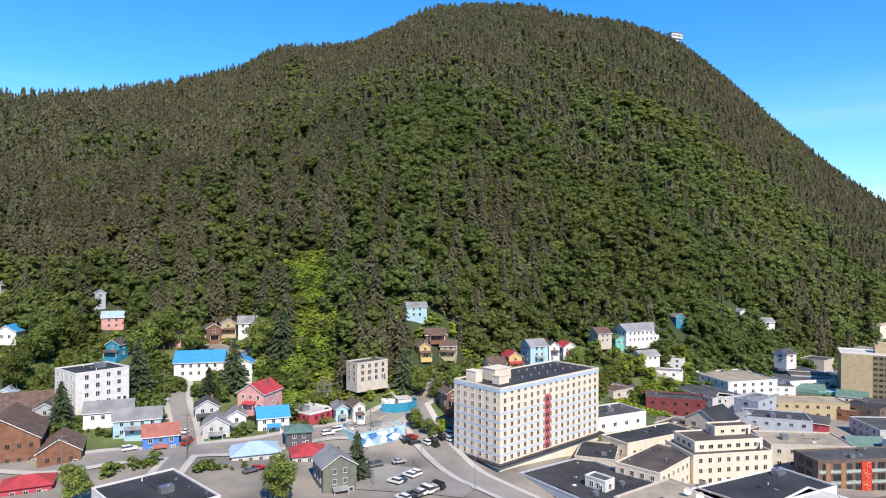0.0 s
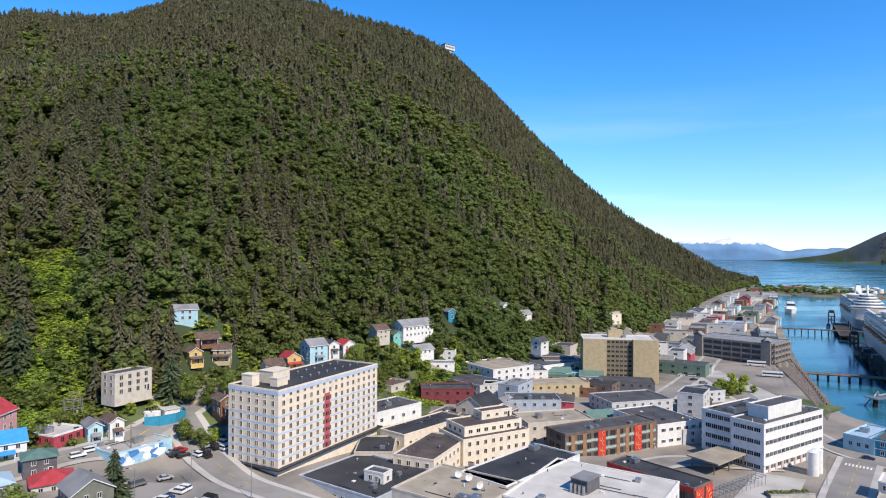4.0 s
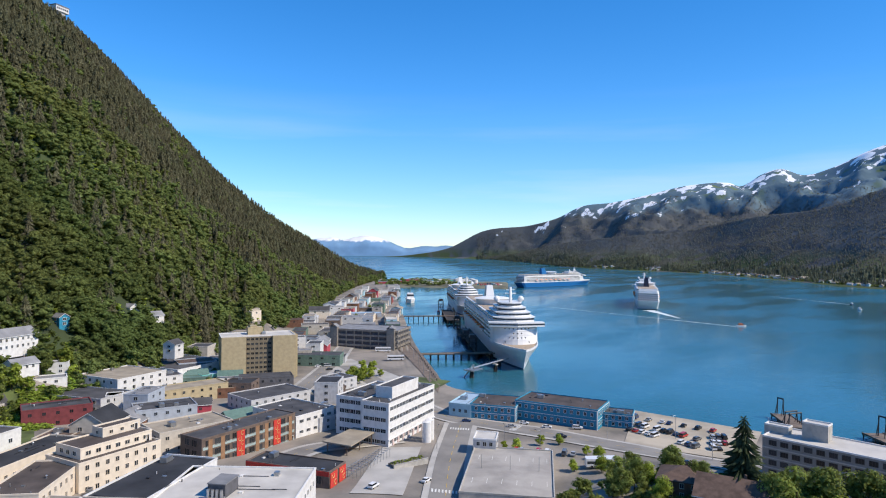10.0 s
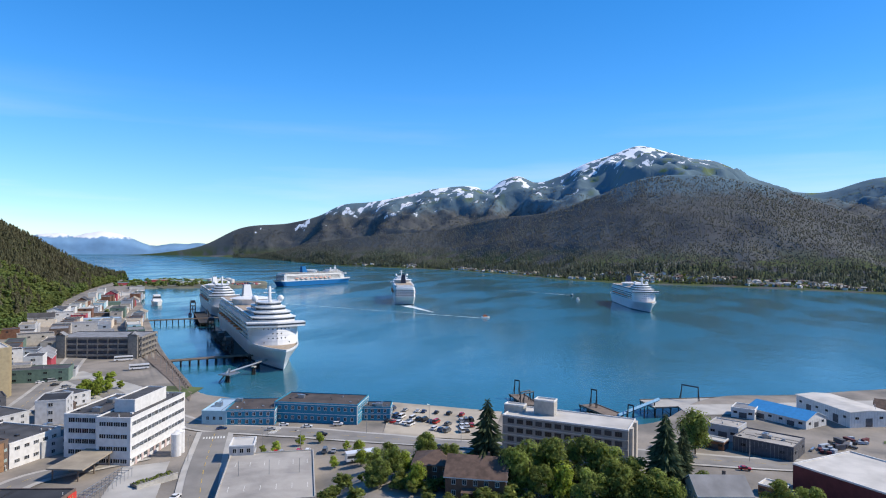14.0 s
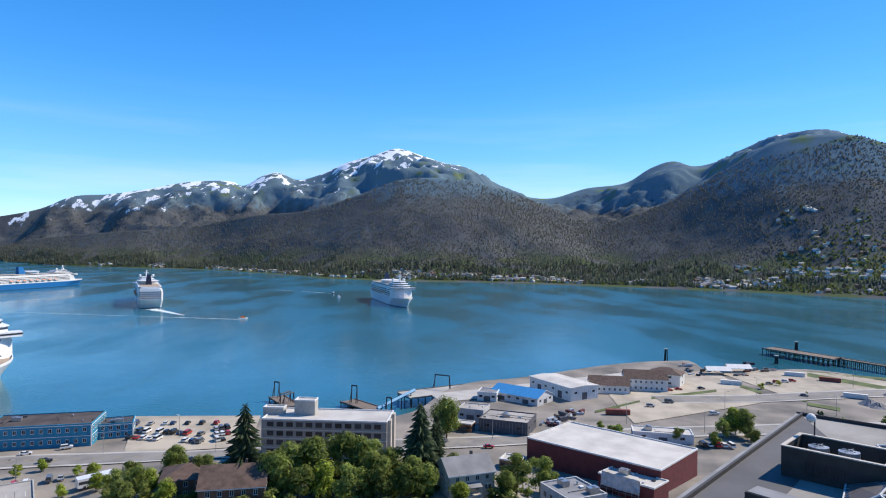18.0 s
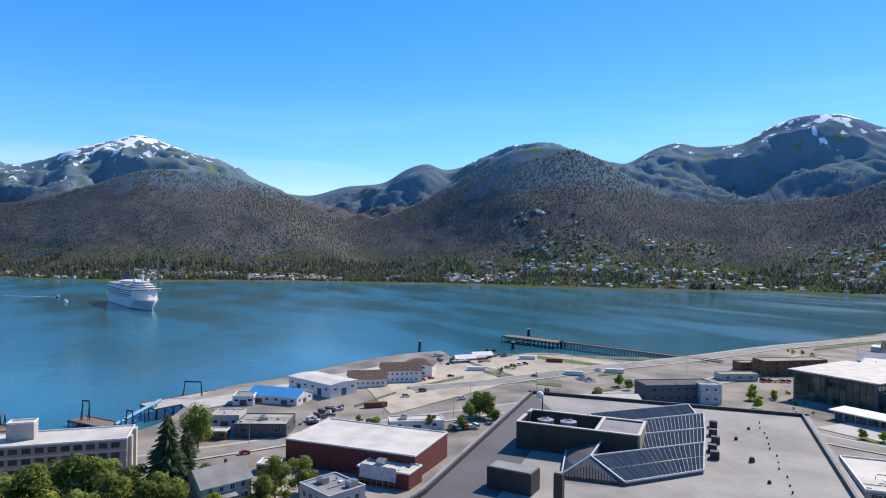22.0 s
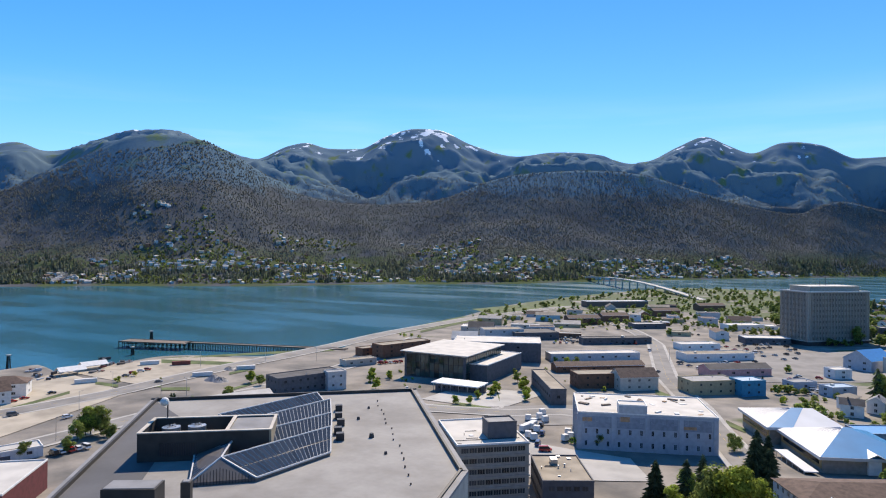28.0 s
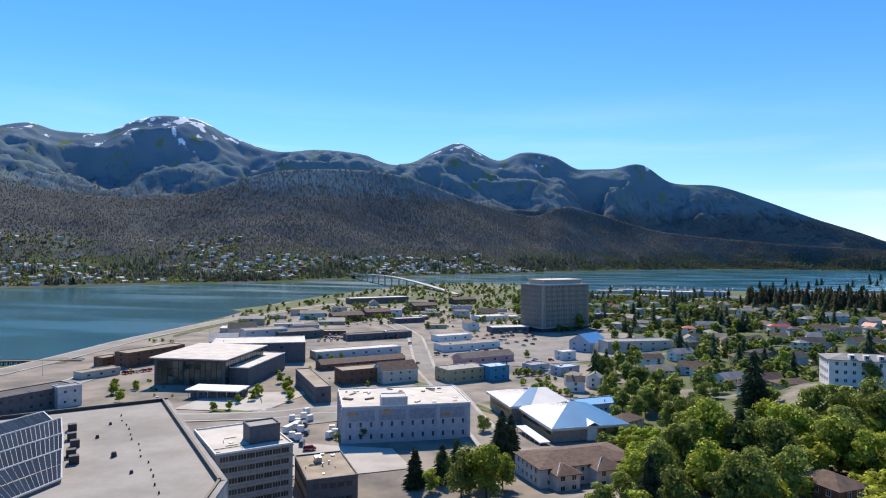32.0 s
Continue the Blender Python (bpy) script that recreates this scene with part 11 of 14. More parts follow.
def road(path, width, label="grey asphalt street with painted lines", lines=True):
    q, n = line_points(path)
    drape("pavement", q + n * (width / 2 + 2.2), q - n * (width / 2 + 2.2), M_CONC, "pale concrete pavement beside the street", 0.34, 6)
    drape("road", q + n * width / 2, q - n * width / 2, M_ASPHALT, label, 0.42, 4)
    if lines:
        bm = bmesh.new()
        for k in range(0, len(q) - 1, 2):
            a, b = q[k], q[k + 1]
            m = n[k]
            vs = []
            for p, s in ((a, -0.09), (a, 0.09), (b, 0.09), (b, -0.09)):
                c = p + m * s
                vs.append(bm.verts.new((c[0], c[1], float(ground_z(c[0], c[1])) + 0.15 * float(fractal(np.array([c[0]]), np.array([c[1]]), 25.0)[0]) + 0.5)))
            bm.faces.new(vs)
        me = bpy.data.meshes.new("lane_marking")
        bm.to_mesh(me)
        bm.free()
        me.materials.append(M_YELLOW)
        tagged(new("lane_marking", me), "broken yellow centre line on the asphalt", "road marking", kind="structure")


def patch(a, b, c, d, material, name, label, lift=0.26):
    """A four-cornered piece of ground cover; corners in order."""
    u = np.linspace(0, 1, 26)[:, None]
    a, b, c, d = (np.array(p, float) for p in (a, b, c, d))
    drape(name, a + (d - a) * u, b + (c - b) * u, material, label, lift, 24)


road([(128, 104), (161, 128.5), (175, 139), (189, 149), (208.5, 162), (224, 172), (238, 181)], 11)
road([(297.7, 324.8), (262, 250), (249, 212), (243, 188), (247, 166), (252, 140), (253, 113), (253, 87), (258, 55), (268, 10), (270, -33), (280, -76), (287, -140), (291, -212), (292, -258), (310, -362), (348, -490)], 12)
road([(352, -142), (351, -200), (366, -297), (376, -384), (390, -509), (396, -668), (370, -881), (300, -1100)], 14, "wide shore road curving along the water")
road([(30, -250), (50, -300), (73, -357), (105, -427), (152, -578), (188, -648), (260, -760)], 11)
road([(60, -300), (127, -305), (146, -286), (185, -271), (240, -262), (290, -250)], 11)
road([(-78, 180), (-80, 202), (-91, 224), (-97, 233), (-103, 250)], 6, "steep narrow street climbing the hillside", False)
road([(-19, 268), (-6, 229), (6, 200), (20, 184), (50, 165)], 9)
road([(-80, 198), (-60, 205), (-43, 220), (-28, 226), (-9, 250), (4, 268), (30, 290)], 8)
road([(-140, 188), (-110, 190), (-80, 198)], 8)
road([(180, 250), (229, 288), (305, 345), (367, 400), (486, 522), (624, 635), (851, 822), (1150, 1080)], 10)
road([(60, 175), (110, 205), (150, 240), (190, 262), (229, 288)], 9)
road([(105, 165), (140, 195), (165, 200), (200, 185)], 9)
patch((318, 130), (318, 70), (268, 64), (258, 110), M_GRAVEL, "parking_lot", "gravelled waterfront parking lot")
patch((-30, 205), (14, 197), (6, 178), (-36, 184), M_ASPHALT, "parking_lot", "asphalt parking lot beside the mural wall")
patch((378, -120), (440, -215), (345, -205), (300, -110), M_GRAVEL, "gravel_yard", "wide pale gravel yard by the shore")
patch((445, -215), (420, -300), (360, -330), (355, -220), M_GRAVEL, "gravel_yard", "pale gravel yard near the trestle")
patch((365, -15), (440, -170), (420, -180), (345, -20), M_CONC, "dock_apron", "pale concrete dock apron")
patch((430, -280), (372, -395), (360, -390), (415, -290), M_GRASS, "grass_verge", "green grass verge along the shore")
patch((395, -500), (415, -680), (385, -680), (378, -500), M_GRASS, "grass_verge", "green grass strip beside the shore road")
patch((455, -770), (420, -960), (350, -900), (390, -720), M_GRASS, "grass_spit", "grassy spit with a path at the river mouth")
patch((60, -440), (-60, -520), (-40, -640), (90, -560), M_ASPHALT, "parking_lot", "large asphalt parking lot before the government block")
patch((120, -245), (75, -250), (60, -225), (100, -205), M_CONC, "forecourt", "pale concrete forecourt with planted strips")
patch((168, -288), (112, -335), (92, -300), (138, -262), M_ASPHALT, "yard", "grey asphalt yard with stacked goods")
patch((200, -320), (150, -345), (155, -290), (200, -285), M_CONC, "plaza", "pale paved museum plaza")
patch((471, 432), (301, 244), (278, 228), (453, 444), M_PLANK, "boardwalk", "weathered timber boardwalk along the quay")
patch((320, 345), (285, 250), (250, 262), (285, 340), M_CONC, "bus_plaza", "pale waterfront plaza for coaches")
patch((262, 248), (300, 262), (305, 240), (275, 232), M_GRASS, "park_lawn", "small green lawn by the quay")
patch((141, 152), (186, 181), (197, 170), (151, 138), M_CONC, "forecourt", "pale concrete forecourt beside the white office block")


def crosswalk(x, y, rot, n):
    """White bars across a street."""
    root = tagged(new("crosswalk"), "white painted crossing bars on the asphalt", "road marking", kind="structure")
    root.matrix_world = pose(x, y, 0, 0, 0, rot)
    for k in range(n):
        u = (k - (n - 1) / 2) * 1.15
        px, py = x + math.cos(radians(rot)) * u, y + math.sin(radians(rot)) * u
        z = float(ground_z(px, py)) + 0.15 * float(fractal(np.array([px]), np.array([py]), 25.0)[0]) + 0.5
        part("bar", box(bmesh.new(), u - 0.28, u + 0.28, -1.5, 1.5, z - 0.04, z), M_LINE, root)


crosswalk(165, 131.5, 127, 9)
crosswalk(238.5, 203, 16, 9)
crosswalk(249, 158, 12, 9)
crosswalk(229, 175, 124, 8)


def planted_wall(x0, y0, x1, y1):
    """A low concrete retaining wall with a planting bed behind it."""
    root = tagged(new("retaining_wall"), "low concrete retaining wall holding a planted bed", "wall", kind="structure")
    a, b = Vector((x0, y0, float(ground_z(x0, y0)))), Vector((x1, y1, float(ground_z(x1, y1))))
    d = b - a
    root.matrix_world = pose(x0, y0, a.z, 0, 0, math.degrees(math.atan2(d.y, d.x)))
    L = Vector((d.x, d.y)).length
    part("wall", box(bmesh.new(), 0, L, -0.2, 0.2, -2, 1.5), MW["concrete"], root)
    part("coping", box(bmesh.new(), -0.1, L + 0.1, -0.3, 0.3, 1.504, 1.62), M_CONC, root)
    part("soil", box(bmesh.new(), 0.2, L - 0.2, 0.2, 4.2, -2, 1.3), M_GROUND, root, "dark soil of the bed")
    bm = bmesh.new()
    rg = random.Random(5)
    for _ in range(70):
        m = Matrix.Translation((rg.uniform(0.4, L - 0.4), rg.uniform(0.5, 4.0), 1.5)) @ Euler((rg.uniform(-1, 1), rg.uniform(-1, 1), rg.uniform(0, 6))).to_matrix().to_4x4()
        bmesh.ops.create_icosphere(bm, subdivisions=1, radius=rg.uniform(0.2, 0.6), matrix=m @ Matrix.Diagonal((1, 0.8, 0.6, 1)))
    tagged(part("shrubs", bm, M_LEAF, root), "low green planting", kind="stuff")


planted_wall(168.5, 158.5, 183, 154.6)
for k in range(9):
    b0, b1 = -40 + k * 6.5, -40 + (k + 1) * 6.5
    r0, r1 = (212 if k < 4 else 232) + 3 * abs(k - 4), float(np.interp([b0, b1], bea, past[:, 0]).min()) + 2
    pts = [polar(b0, r0), polar(b1, r0), polar(b1, r1), polar(b0, r1)]
    patch(pts[0], pts[1], pts[2], pts[3], M_GRASS, "hillside_grass", "rough green grass between the hillside houses", 0.2)

# ---- cars and small things ----
CAR_COLOURS = {"white": (0.75, 0.75, 0.75), "black": (0.02, 0.02, 0.022), "silver": (0.42, 0.43, 0.44), "dark blue": (0.02, 0.05, 0.14), "red": (0.42, 0.02, 0.02), "grey": (0.14, 0.145, 0.15)}
M_CAR = {k: mat("car_paint_" + k.replace(" ", "_"), v, rough=0.25, var=0.03, bump=0, spec=0.6) for k, v in CAR_COLOURS.items()}
M_TYRE = mat("tyre_rubber", (0.02, 0.02, 0.02), rough=0.9, var=0.1)
crnd = random.Random(3)


def car_body(kind, wheels=False):
    def make(bm):
        if wheels:
            for sx in (-1.35, 1.4):
                for sy in (-0.97, 0.73):
                    box(bm, sx - 0.33, sx + 0.33, sy, sy + 0.24, 0, 0.66, 1)
        prof = {"car": [(-2.2, 0.35), (2.15, 0.35), (2.25, 0.7), (1.3, 0.92), (-2.15, 0.98), (-2.28, 0.6)],
                "van": [(-2.6, 0.4), (2.5, 0.4), (2.6, 0.9), (2.0, 1.1), (-2.6, 1.15)],
                "suv": [(-2.3, 0.45), (2.25, 0.45), (2.35, 0.9), (1.3, 1.08), (-2.3, 1.1)]}[kind]
        w = 0.92 if kind == "car" else 1.0
        a, b = [bm.verts.new((x, -w, z)) for x, z in prof], [bm.verts.new((x, w, z)) for x, z in prof]
        n = len(prof)
        bm.faces.new(a)
        bm.faces.new(b[::-1])
        for k in range(n):
            bm.faces.new((a[k], b[k], b[(k + 1) % n], a[(k + 1) % n]))
        bmesh.ops.recalc_face_normals(bm, faces=bm.faces[:])
        car_cabin(kind, False)(bm)
    return make


def car_cabin(kind, glass_part):
    def make(bm):
        z0, z1, x0, x1, t0, t1 = {"car": (0.95, 1.42, -1.75, 1.0, -1.1, 0.2), "van": (1.12, 2.1, -2.55, 1.95, -2.5, 1.2), "suv": (1.08, 1.72, -2.2, 1.1, -2.0, 0.5)}[kind]
        w0, w1 = 0.86, 0.7
        zz = z1 - 0.09 if glass_part else z1
        if glass_part:
            loft(bm, [(x0, -w0), (x1, -w0), (x1, w0), (x0, w0)], [(t0, -w1), (t1, -w1), (t1, w1), (t0, w1)], z0, zz)
        else:
            box(bm, t0 - 0.02, t1 + 0.02, -w1 - 0.02, w1 + 0.02, z1 - 0.086, z1)
    return make


def car(x, y, rot, kind=None, colour=None, z=None):
    kind = kind or crnd.choice(("car", "car", "suv", "suv", "van"))
    colour = colour or crnd.choice(("white", "white", "white", "black", "black", "silver", "grey", "dark blue", "red"))
    root = tagged(new("car" if kind != "van" else "van"), "%s %s parked on the asphalt" % (colour, {"car": "saloon car", "suv": "off-road car", "van": "delivery van"}[kind]), "car", "parked cars")
    z = float(ground_z(x, y)) + 0.33 if z is None else z
    root.matrix_world = pose(x, y, z, 0, 0, rot)
    near = math.hypot(x, y) < 215
    child("body", simple_mesh("car_body_%s_%s_%d" % (kind, colour, near), car_body(kind, not near), [M_CAR[colour], M_TYRE]), root)
    child("cabin_glass", simple_mesh("car_glass_%s" % kind, car_cabin(kind, True), [M_GLASS]), root)
    def tyre(bm):
        cyl(bm, 0, 0, -0.12, 0.12, 0.34, 0.34, 10)
    me = simple_mesh("wheel", tyre, [M_TYRE])
    for sx in (-1.35, 1.4) if near else ():
        for sy in (-0.85, 0.85):
            child("wheel", me, root, pose(sx, sy, 0.34, 90))
    return root


def coach(x, y, rot, z=None, L=12):
    root = tagged(new("coach"), "white tour coach with dark windows", "bus", "coaches")
    root.matrix_world = pose(x, y, float(ground_z(x, y)) + 0.35 if z is None else z, 0, 0, rot)
    part("body", box(bmesh.new(), -L / 2, L / 2, -1.25, 1.25, 0.4, 3.3), M_CAR["white"], root)
    part("glazing", box(bmesh.new(), -L / 2 + 0.3, L / 2 + 0.02, -1.27, 1.27, 1.5, 2.5), M_GLASS, root)
    part("roof_hatch", box(bmesh.new(), -1, 1, -0.6, 0.6, 3.304, 3.5), M_CAR["silver"], root)
    for sx in (-L / 3, L / 3):
        for sy in (-1.1, 1.1):
            part("wheel", cyl(bmesh.new(), 0, 0, -0.15, 0.15, 0.5, 0.5, 12), M_TYRE, root, m=pose(sx, sy, 0.5, 90))


def container(x, y, rot, colour, L=12, z=None):
    root = tagged(new("shipping_container"), "weathered %s steel shipping container on the gravel" % colour, "container")
    root.matrix_world = pose(x, y, float(ground_z(x, y)) + 0.2 if z is None else z, 0, 0, rot)
    m = MW[{"red": "red", "white": "white", "blue": "blue"}[colour]] if colour != "rust" else mat("rusty_red_steel", (0.27, 0.07, 0.05), var=0.15)
    bm = box(bmesh.new(), -L / 2, L / 2, -1.2, 1.2, 0.1, 2.6)
    for k in range(int(L / 0.8)):
        box(bm, -L / 2 + 0.4 + k * 0.8 - 0.1, -L / 2 + 0.4 + k * 0.8 + 0.1, -1.26, 1.26, 0.2, 2.5)
    part("body", bm, m, root)
    part("door", box(bmesh.new(), L / 2, L / 2 + 0.06, -1.1, 1.1, 0.2, 2.5), M_STEEL, root)


def street_lamp(x, y, h=9.0, rot=0):
    root = tagged(new("street_lamp"), "slim grey street lamp with a single arm", "lamp post", "street lamps")
    root.matrix_world = pose(x, y, float(ground_z(x, y)) + 0.2, 0, 0, rot)
    child("pole", simple_mesh("lamp_pole_%d" % int(h), lambda bm: (cyl(bm, 0, 0, 0, h, 0.13, 0.07, 7), beam(bm, (0, 0, h - 0.1), (1.8, 0, h + 0.3), 0.05, 5)), [M_STEEL]), root)
    child("lantern", simple_mesh("lamp_head_%d" % int(h), lambda bm: box(bm, 1.5, 2.2, -0.15, 0.15, h + 0.2, h + 0.36), [M_DARK]), root)


def utility_pole(x, y, h, z=None):
    root = tagged(new("utility_pole"), "weathered wooden utility pole with crossarms", "pole", "utility poles")
    root.matrix_world = pose(x, y, float(ground_z(x, y)) if z is None else z, 0, 0, 25)
    part("pole", cyl(bmesh.new(), 0, 0, -1, h, 0.2, 0.12, 7), M_PLANK, root)
    for k, zz in enumerate((h - 0.6, h - 1.8)):
        part("crossarm", box(bmesh.new(), -1.3, 1.3, -0.08, 0.08, zz, zz + 0.16), M_PLANK, root)


def tent(x, y, rot, w, d):
    root = tagged(new("tent"), "white peaked canvas market tent", "tent", "white tents")
    root.matrix_world = pose(x, y, float(ground_z(x, y)) + 0.2, 0, 0, rot)
    part("canopy", gable_roof(w, d, 3.0, 0.5, 0.2, 0.08), MW["white"], root)
    for sx in (-1, 1):
        for sy in (-1, 1):
            part("post", cyl(bmesh.new(), sx * w / 2 * 0.95, sy * d / 2 * 0.95, 0, 3.0, 0.08, 0.08, 6), M_STEEL, root)


def gravel_pile(x, y, r, h):
    bm = bmesh.new()
    cyl(bm, 0, 0, -0.3, h, r, r * 0.12, 22)
    rg = random.Random(int(x))
    for v in bm.verts:
        v.co.x += rg.uniform(-0.12, 0.12) * r
        v.co.y += rg.uniform(-0.12, 0.12) * r
    me = bpy.data.meshes.new("gravel_pile")
    bm.to_mesh(me)
    bm.free()
    me.materials.append(MR["r_grey"])
    tagged(new("gravel_mound", me), "heap of grey crushed stone on the yard", "gravel mound").matrix_world = pose(x, y, float(ground_z(x, y)) + 0.3)


def wrapped_pallet(x, y, rot):
    root = tagged(new("wrapped_pallet"), "pallet of goods wrapped in white plastic film", "pallet", "wrapped pallets")
    root.matrix_world = pose(x, y, float(ground_z(x, y)) + 0.35, 0, 0, rot)
    child("load", simple_mesh("pallet_load", lambda bm: loft(bm, [(-1.4, -1.2), (1.4, -1.2), (1.4, 1.2), (-1.4, 1.2)], [(-1.25, -1.1), (1.3, -1.0), (1.25, 1.1), (-1.3, 1.05)], 0.16, 2.6), [MW["white"]]), root)
    child("pallet", simple_mesh("pallet_base", lambda bm: box(bm, -1.45, 1.45, -1.25, 1.25, 0, 0.156), [M_PLANK]), root)


def scrap_stack(x, y, rot):
    """Stacked timber and gear lying on the yard."""
    root = tagged(new("gear_stack"), "untidy stack of timber, floats and gear on the yard", "stack", "stacks of gear")
    root.matrix_world = pose(x, y, float(ground_z(x, y)) + 0.3, 0, 0, rot)
    rg = random.Random(int(x * 7 + y))
    for k in range(5):
        L, w, h = rg.uniform(1.5, 6), rg.uniform(0.8, 2.2), rg.uniform(0.5, 2.0)
        bm = box(bmesh.new(), -L / 2, L / 2, -w / 2, w / 2, 0, h)
        part(("crate", "board_stack", "beam", "crate", "drum")[k], bm, rg.choice((M_PLANK, M_STEEL, MW["maroon"], MW["dgrey"], M_DARK, MW["bluegrey"])), root, "", pose(rg.uniform(-4, 4), rg.uniform(-3, 3), 0, 0, 0, rg.uniform(0, 180)))

# ---- trees of the town ----
tree("spruce", -113.0, 237.5, 22.0)
tree("spruce", -86.7, 237.7, 13.0)
tree("spruce", -124.9, 209.6, 15.0)
tree("spruce", -65.3, 225.7, 10.0)
tree("spruce", -25.4, 191.3, 14.0)
tree("spruce", -31.4, 193.5, 8.0)
tree("spruce", -80.4, 247.2, 20.0)
tree("spruce", -69.5, 277.4, 24.0)
tree("broad", -161.6, 252.7, 22.0)
tree("broad", -158.4, 270.0, 22.0)
tree("broad", -157.3, 236.4, 16.0)
tree("broad", -145.6, 234.5, 14.0)
tree("broad", -41.1, 168.0, 14.0)
tree("broad", -94.0, 162.8, 11.0)
tree("broad", -54.1, 252.3, 10.0)
tree("broad", -59.3, 255.2, 10.0)
tree("broad", -21.1, 287.2, 14.0)
tree("broad", -8.4, 251.9, 12.0)
tree("broad", -2.8, 250.0, 10.0)
tree("broad", 3.9, 258.0, 10.0)
tree("broad", 19.2, 325.4, 12.0)
tree("spruce", -15.4, 255.5, 18.0)
tree("spruce", -27.9, 305.7, 18.0)
tree("spruce", -45.6, 297.5, 20.0)
tree("broad", -57.7, 292.4, 18.0)
tree("broad", -118.7, 272.2, 20.0)
tree("broad", -109.0, 272.0, 16.0)
tree("broad", -123.6, 264.6, 18.0)
tree("broad", -78.6, 275.0, 18.0)
tree("broad", -111.9, 246.8, 10.0)
tree("broad", -100.6, 226.7, 6.0)
tree("broad", 66.8, 319.1, 14.0)
tree("broad", 81.8, 346.5, 14.0)
tree("broad", 91.6, 343.0, 13.0)
tree("fresh", 97.5, 337.2, 11.0)
tree("fresh", 103.5, 337.5, 13.0)
tree("fresh", 108.0, 332.9, 8.0)
tree("broad", 89.9, 331.0, 9.0)
tree("broad", 121.1, 353.9, 12.0)
tree("fresh", 134.5, 365.0, 13.0)
tree("broad", 162.5, 402.4, 14.0)
tree("broad", 185.4, 422.1, 14.0)
tree("broad", 203.2, 420.5, 12.0)
tree("broad", 191.3, 435.9, 18.0)
tree("broad", 430.3, 789.4, 16.0)
tree("broad", 380.0, 654.7, 14.0)
tree("fresh", 136.6, 353.5, 8.0)
tree("broad", 311.5, 505.8, 12.0)
tree("broad", 59.8, 311.3, 9.0)
tree("broad", -4.5, 226.0, 7.0)
tree("fresh", -0.5, 228.0, 6.0)
tree("broad", -8.7, 230.8, 8.0)
tree("broad", -47.7, 242.4, 6.0)
tree("fresh", -27.4, 243.5, 5.0)
tree("broad", -98.8, 241.6, 6.0)
tree("broad", -120.9, 223.4, 7.0)
tree("fresh", 286.1, 297.8, 9.0)
tree("fresh", 292.4, 294.5, 8.0)
tree("fresh", 276.2, 294.8, 7.0)
tree("fresh", 286.1, 281.0, 5.0)
tree("broad", 606.8, 617.9, 8.0)
tree("broad", 506.1, 538.5, 8.0)
tree("broad", 544.7, 792.9, 16.0)
tree("broad", 603.7, 788.4, 14.0)
tree("broad", 892.1, 1010.6, 14.0)
tree("broad", 1179.4, 1245.0, 12.0)
tree("spruce", 180.7, 44.0, 25.0)
tree("spruce", 188.9, -4.9, 24.0)
tree("spruce", 263.7, -13.5, 14.0)
tree("broad", 275.4, -18.5, 18.0)
tree("spruce", 253.5, 15.6, 16.0)
tree("broad", 190.8, 66.3, 11.0)
tree("broad", 186.3, 57.5, 10.0)
tree("broad", 177.8, 72.5, 10.0)
tree("broad", 172.8, 74.0, 9.0)
tree("fresh", 170.9, 62.7, 9.0)
tree("broad", 178.2, 49.8, 10.0)
tree("broad", 180.4, 45.4, 9.0)
tree("fresh", 214.0, 99.6, 7.0)
tree("fresh", 211.6, 108.9, 5.0)
tree("fresh", 232.3, 114.5, 4.0)
tree("fresh", 233.2, 136.1, 5.0)
tree("fresh", 220.5, 139.6, 5.0)
tree("fresh", 239.9, 130.3, 5.0)
tree("fresh", 216.1, 142.8, 4.0)
tree("broad", 177.3, 31.1, 16.0)
tree("broad", 183.1, 26.1, 17.0)
tree("broad", 185.1, 18.7, 18.0)
tree("broad", 186.7, 11.0, 17.0)
tree("spruce", 248.3, 18.8, 14.0)
tree("broad", 176.5, 35.2, 14.0)
tree("broad", 176.8, 7.3, 15.0)
tree("broad", 184.0, 2.9, 14.0)
tree("broad", 176.0, -1.8, 13.0)
tree("fresh", 176.6, 22.2, 12.0)
tree("broad", 174.8, 27.7, 11.0)
tree("broad", 174.4, 14.6, 13.0)
tree("broad", 284.4, -18.7, 17.0)
tree("spruce", 186.9, -5.0, 22.0)
tree("spruce", 236.7, -11.5, 16.0)
tree("broad", 194.4, -15.6, 8.0)
tree("broad", 177.9, -5.7, 11.0)
tree("broad", 190.0, -34.0, 13.0)
tree("broad", 199.4, -43.0, 12.0)
tree("broad", 178.7, -28.7, 10.0)
tree("broad", 195.7, -45.8, 8.0)
tree("fresh", 171.3, -15.3, 8.0)
tree("broad", 191.4, 78.7, 9.0)
tree("fresh", 183.2, 69.7, 8.0)
tree("broad", 198.4, 68.7, 10.0)
tree("broad", 186.6, 56.6, 10.0)
tree("broad", 187.6, 49.5, 8.0)
tree("broad", 204.9, 90.4, 8.0)
tree("fresh", 228.9, 107.9, 6.0)
tree("fresh", 280.7, -149.5, 13.0)
tree("broad", 275.9, -141.4, 9.0)
tree("broad", 272.4, -152.1, 7.0)
tree("broad", 283.0, -96.6, 5.0)
tree("broad", 284.2, -93.0, 4.0)
tree("spruce", 287.4, -194.5, 9.0)
tree("broad", 279.6, -198.7, 8.0)
tree("broad", 285.8, -227.0, 7.0)
tree("broad", 301.0, -260.4, 7.0)
tree("broad", 232.1, -68.4, 5.0)
tree("fresh", 311.6, -263.3, 8.0)
tree("broad", 292.5, -231.5, 6.0)
tree("fresh", 239.7, -294.8, 6.0)
tree("fresh", 265.2, -323.1, 6.0)
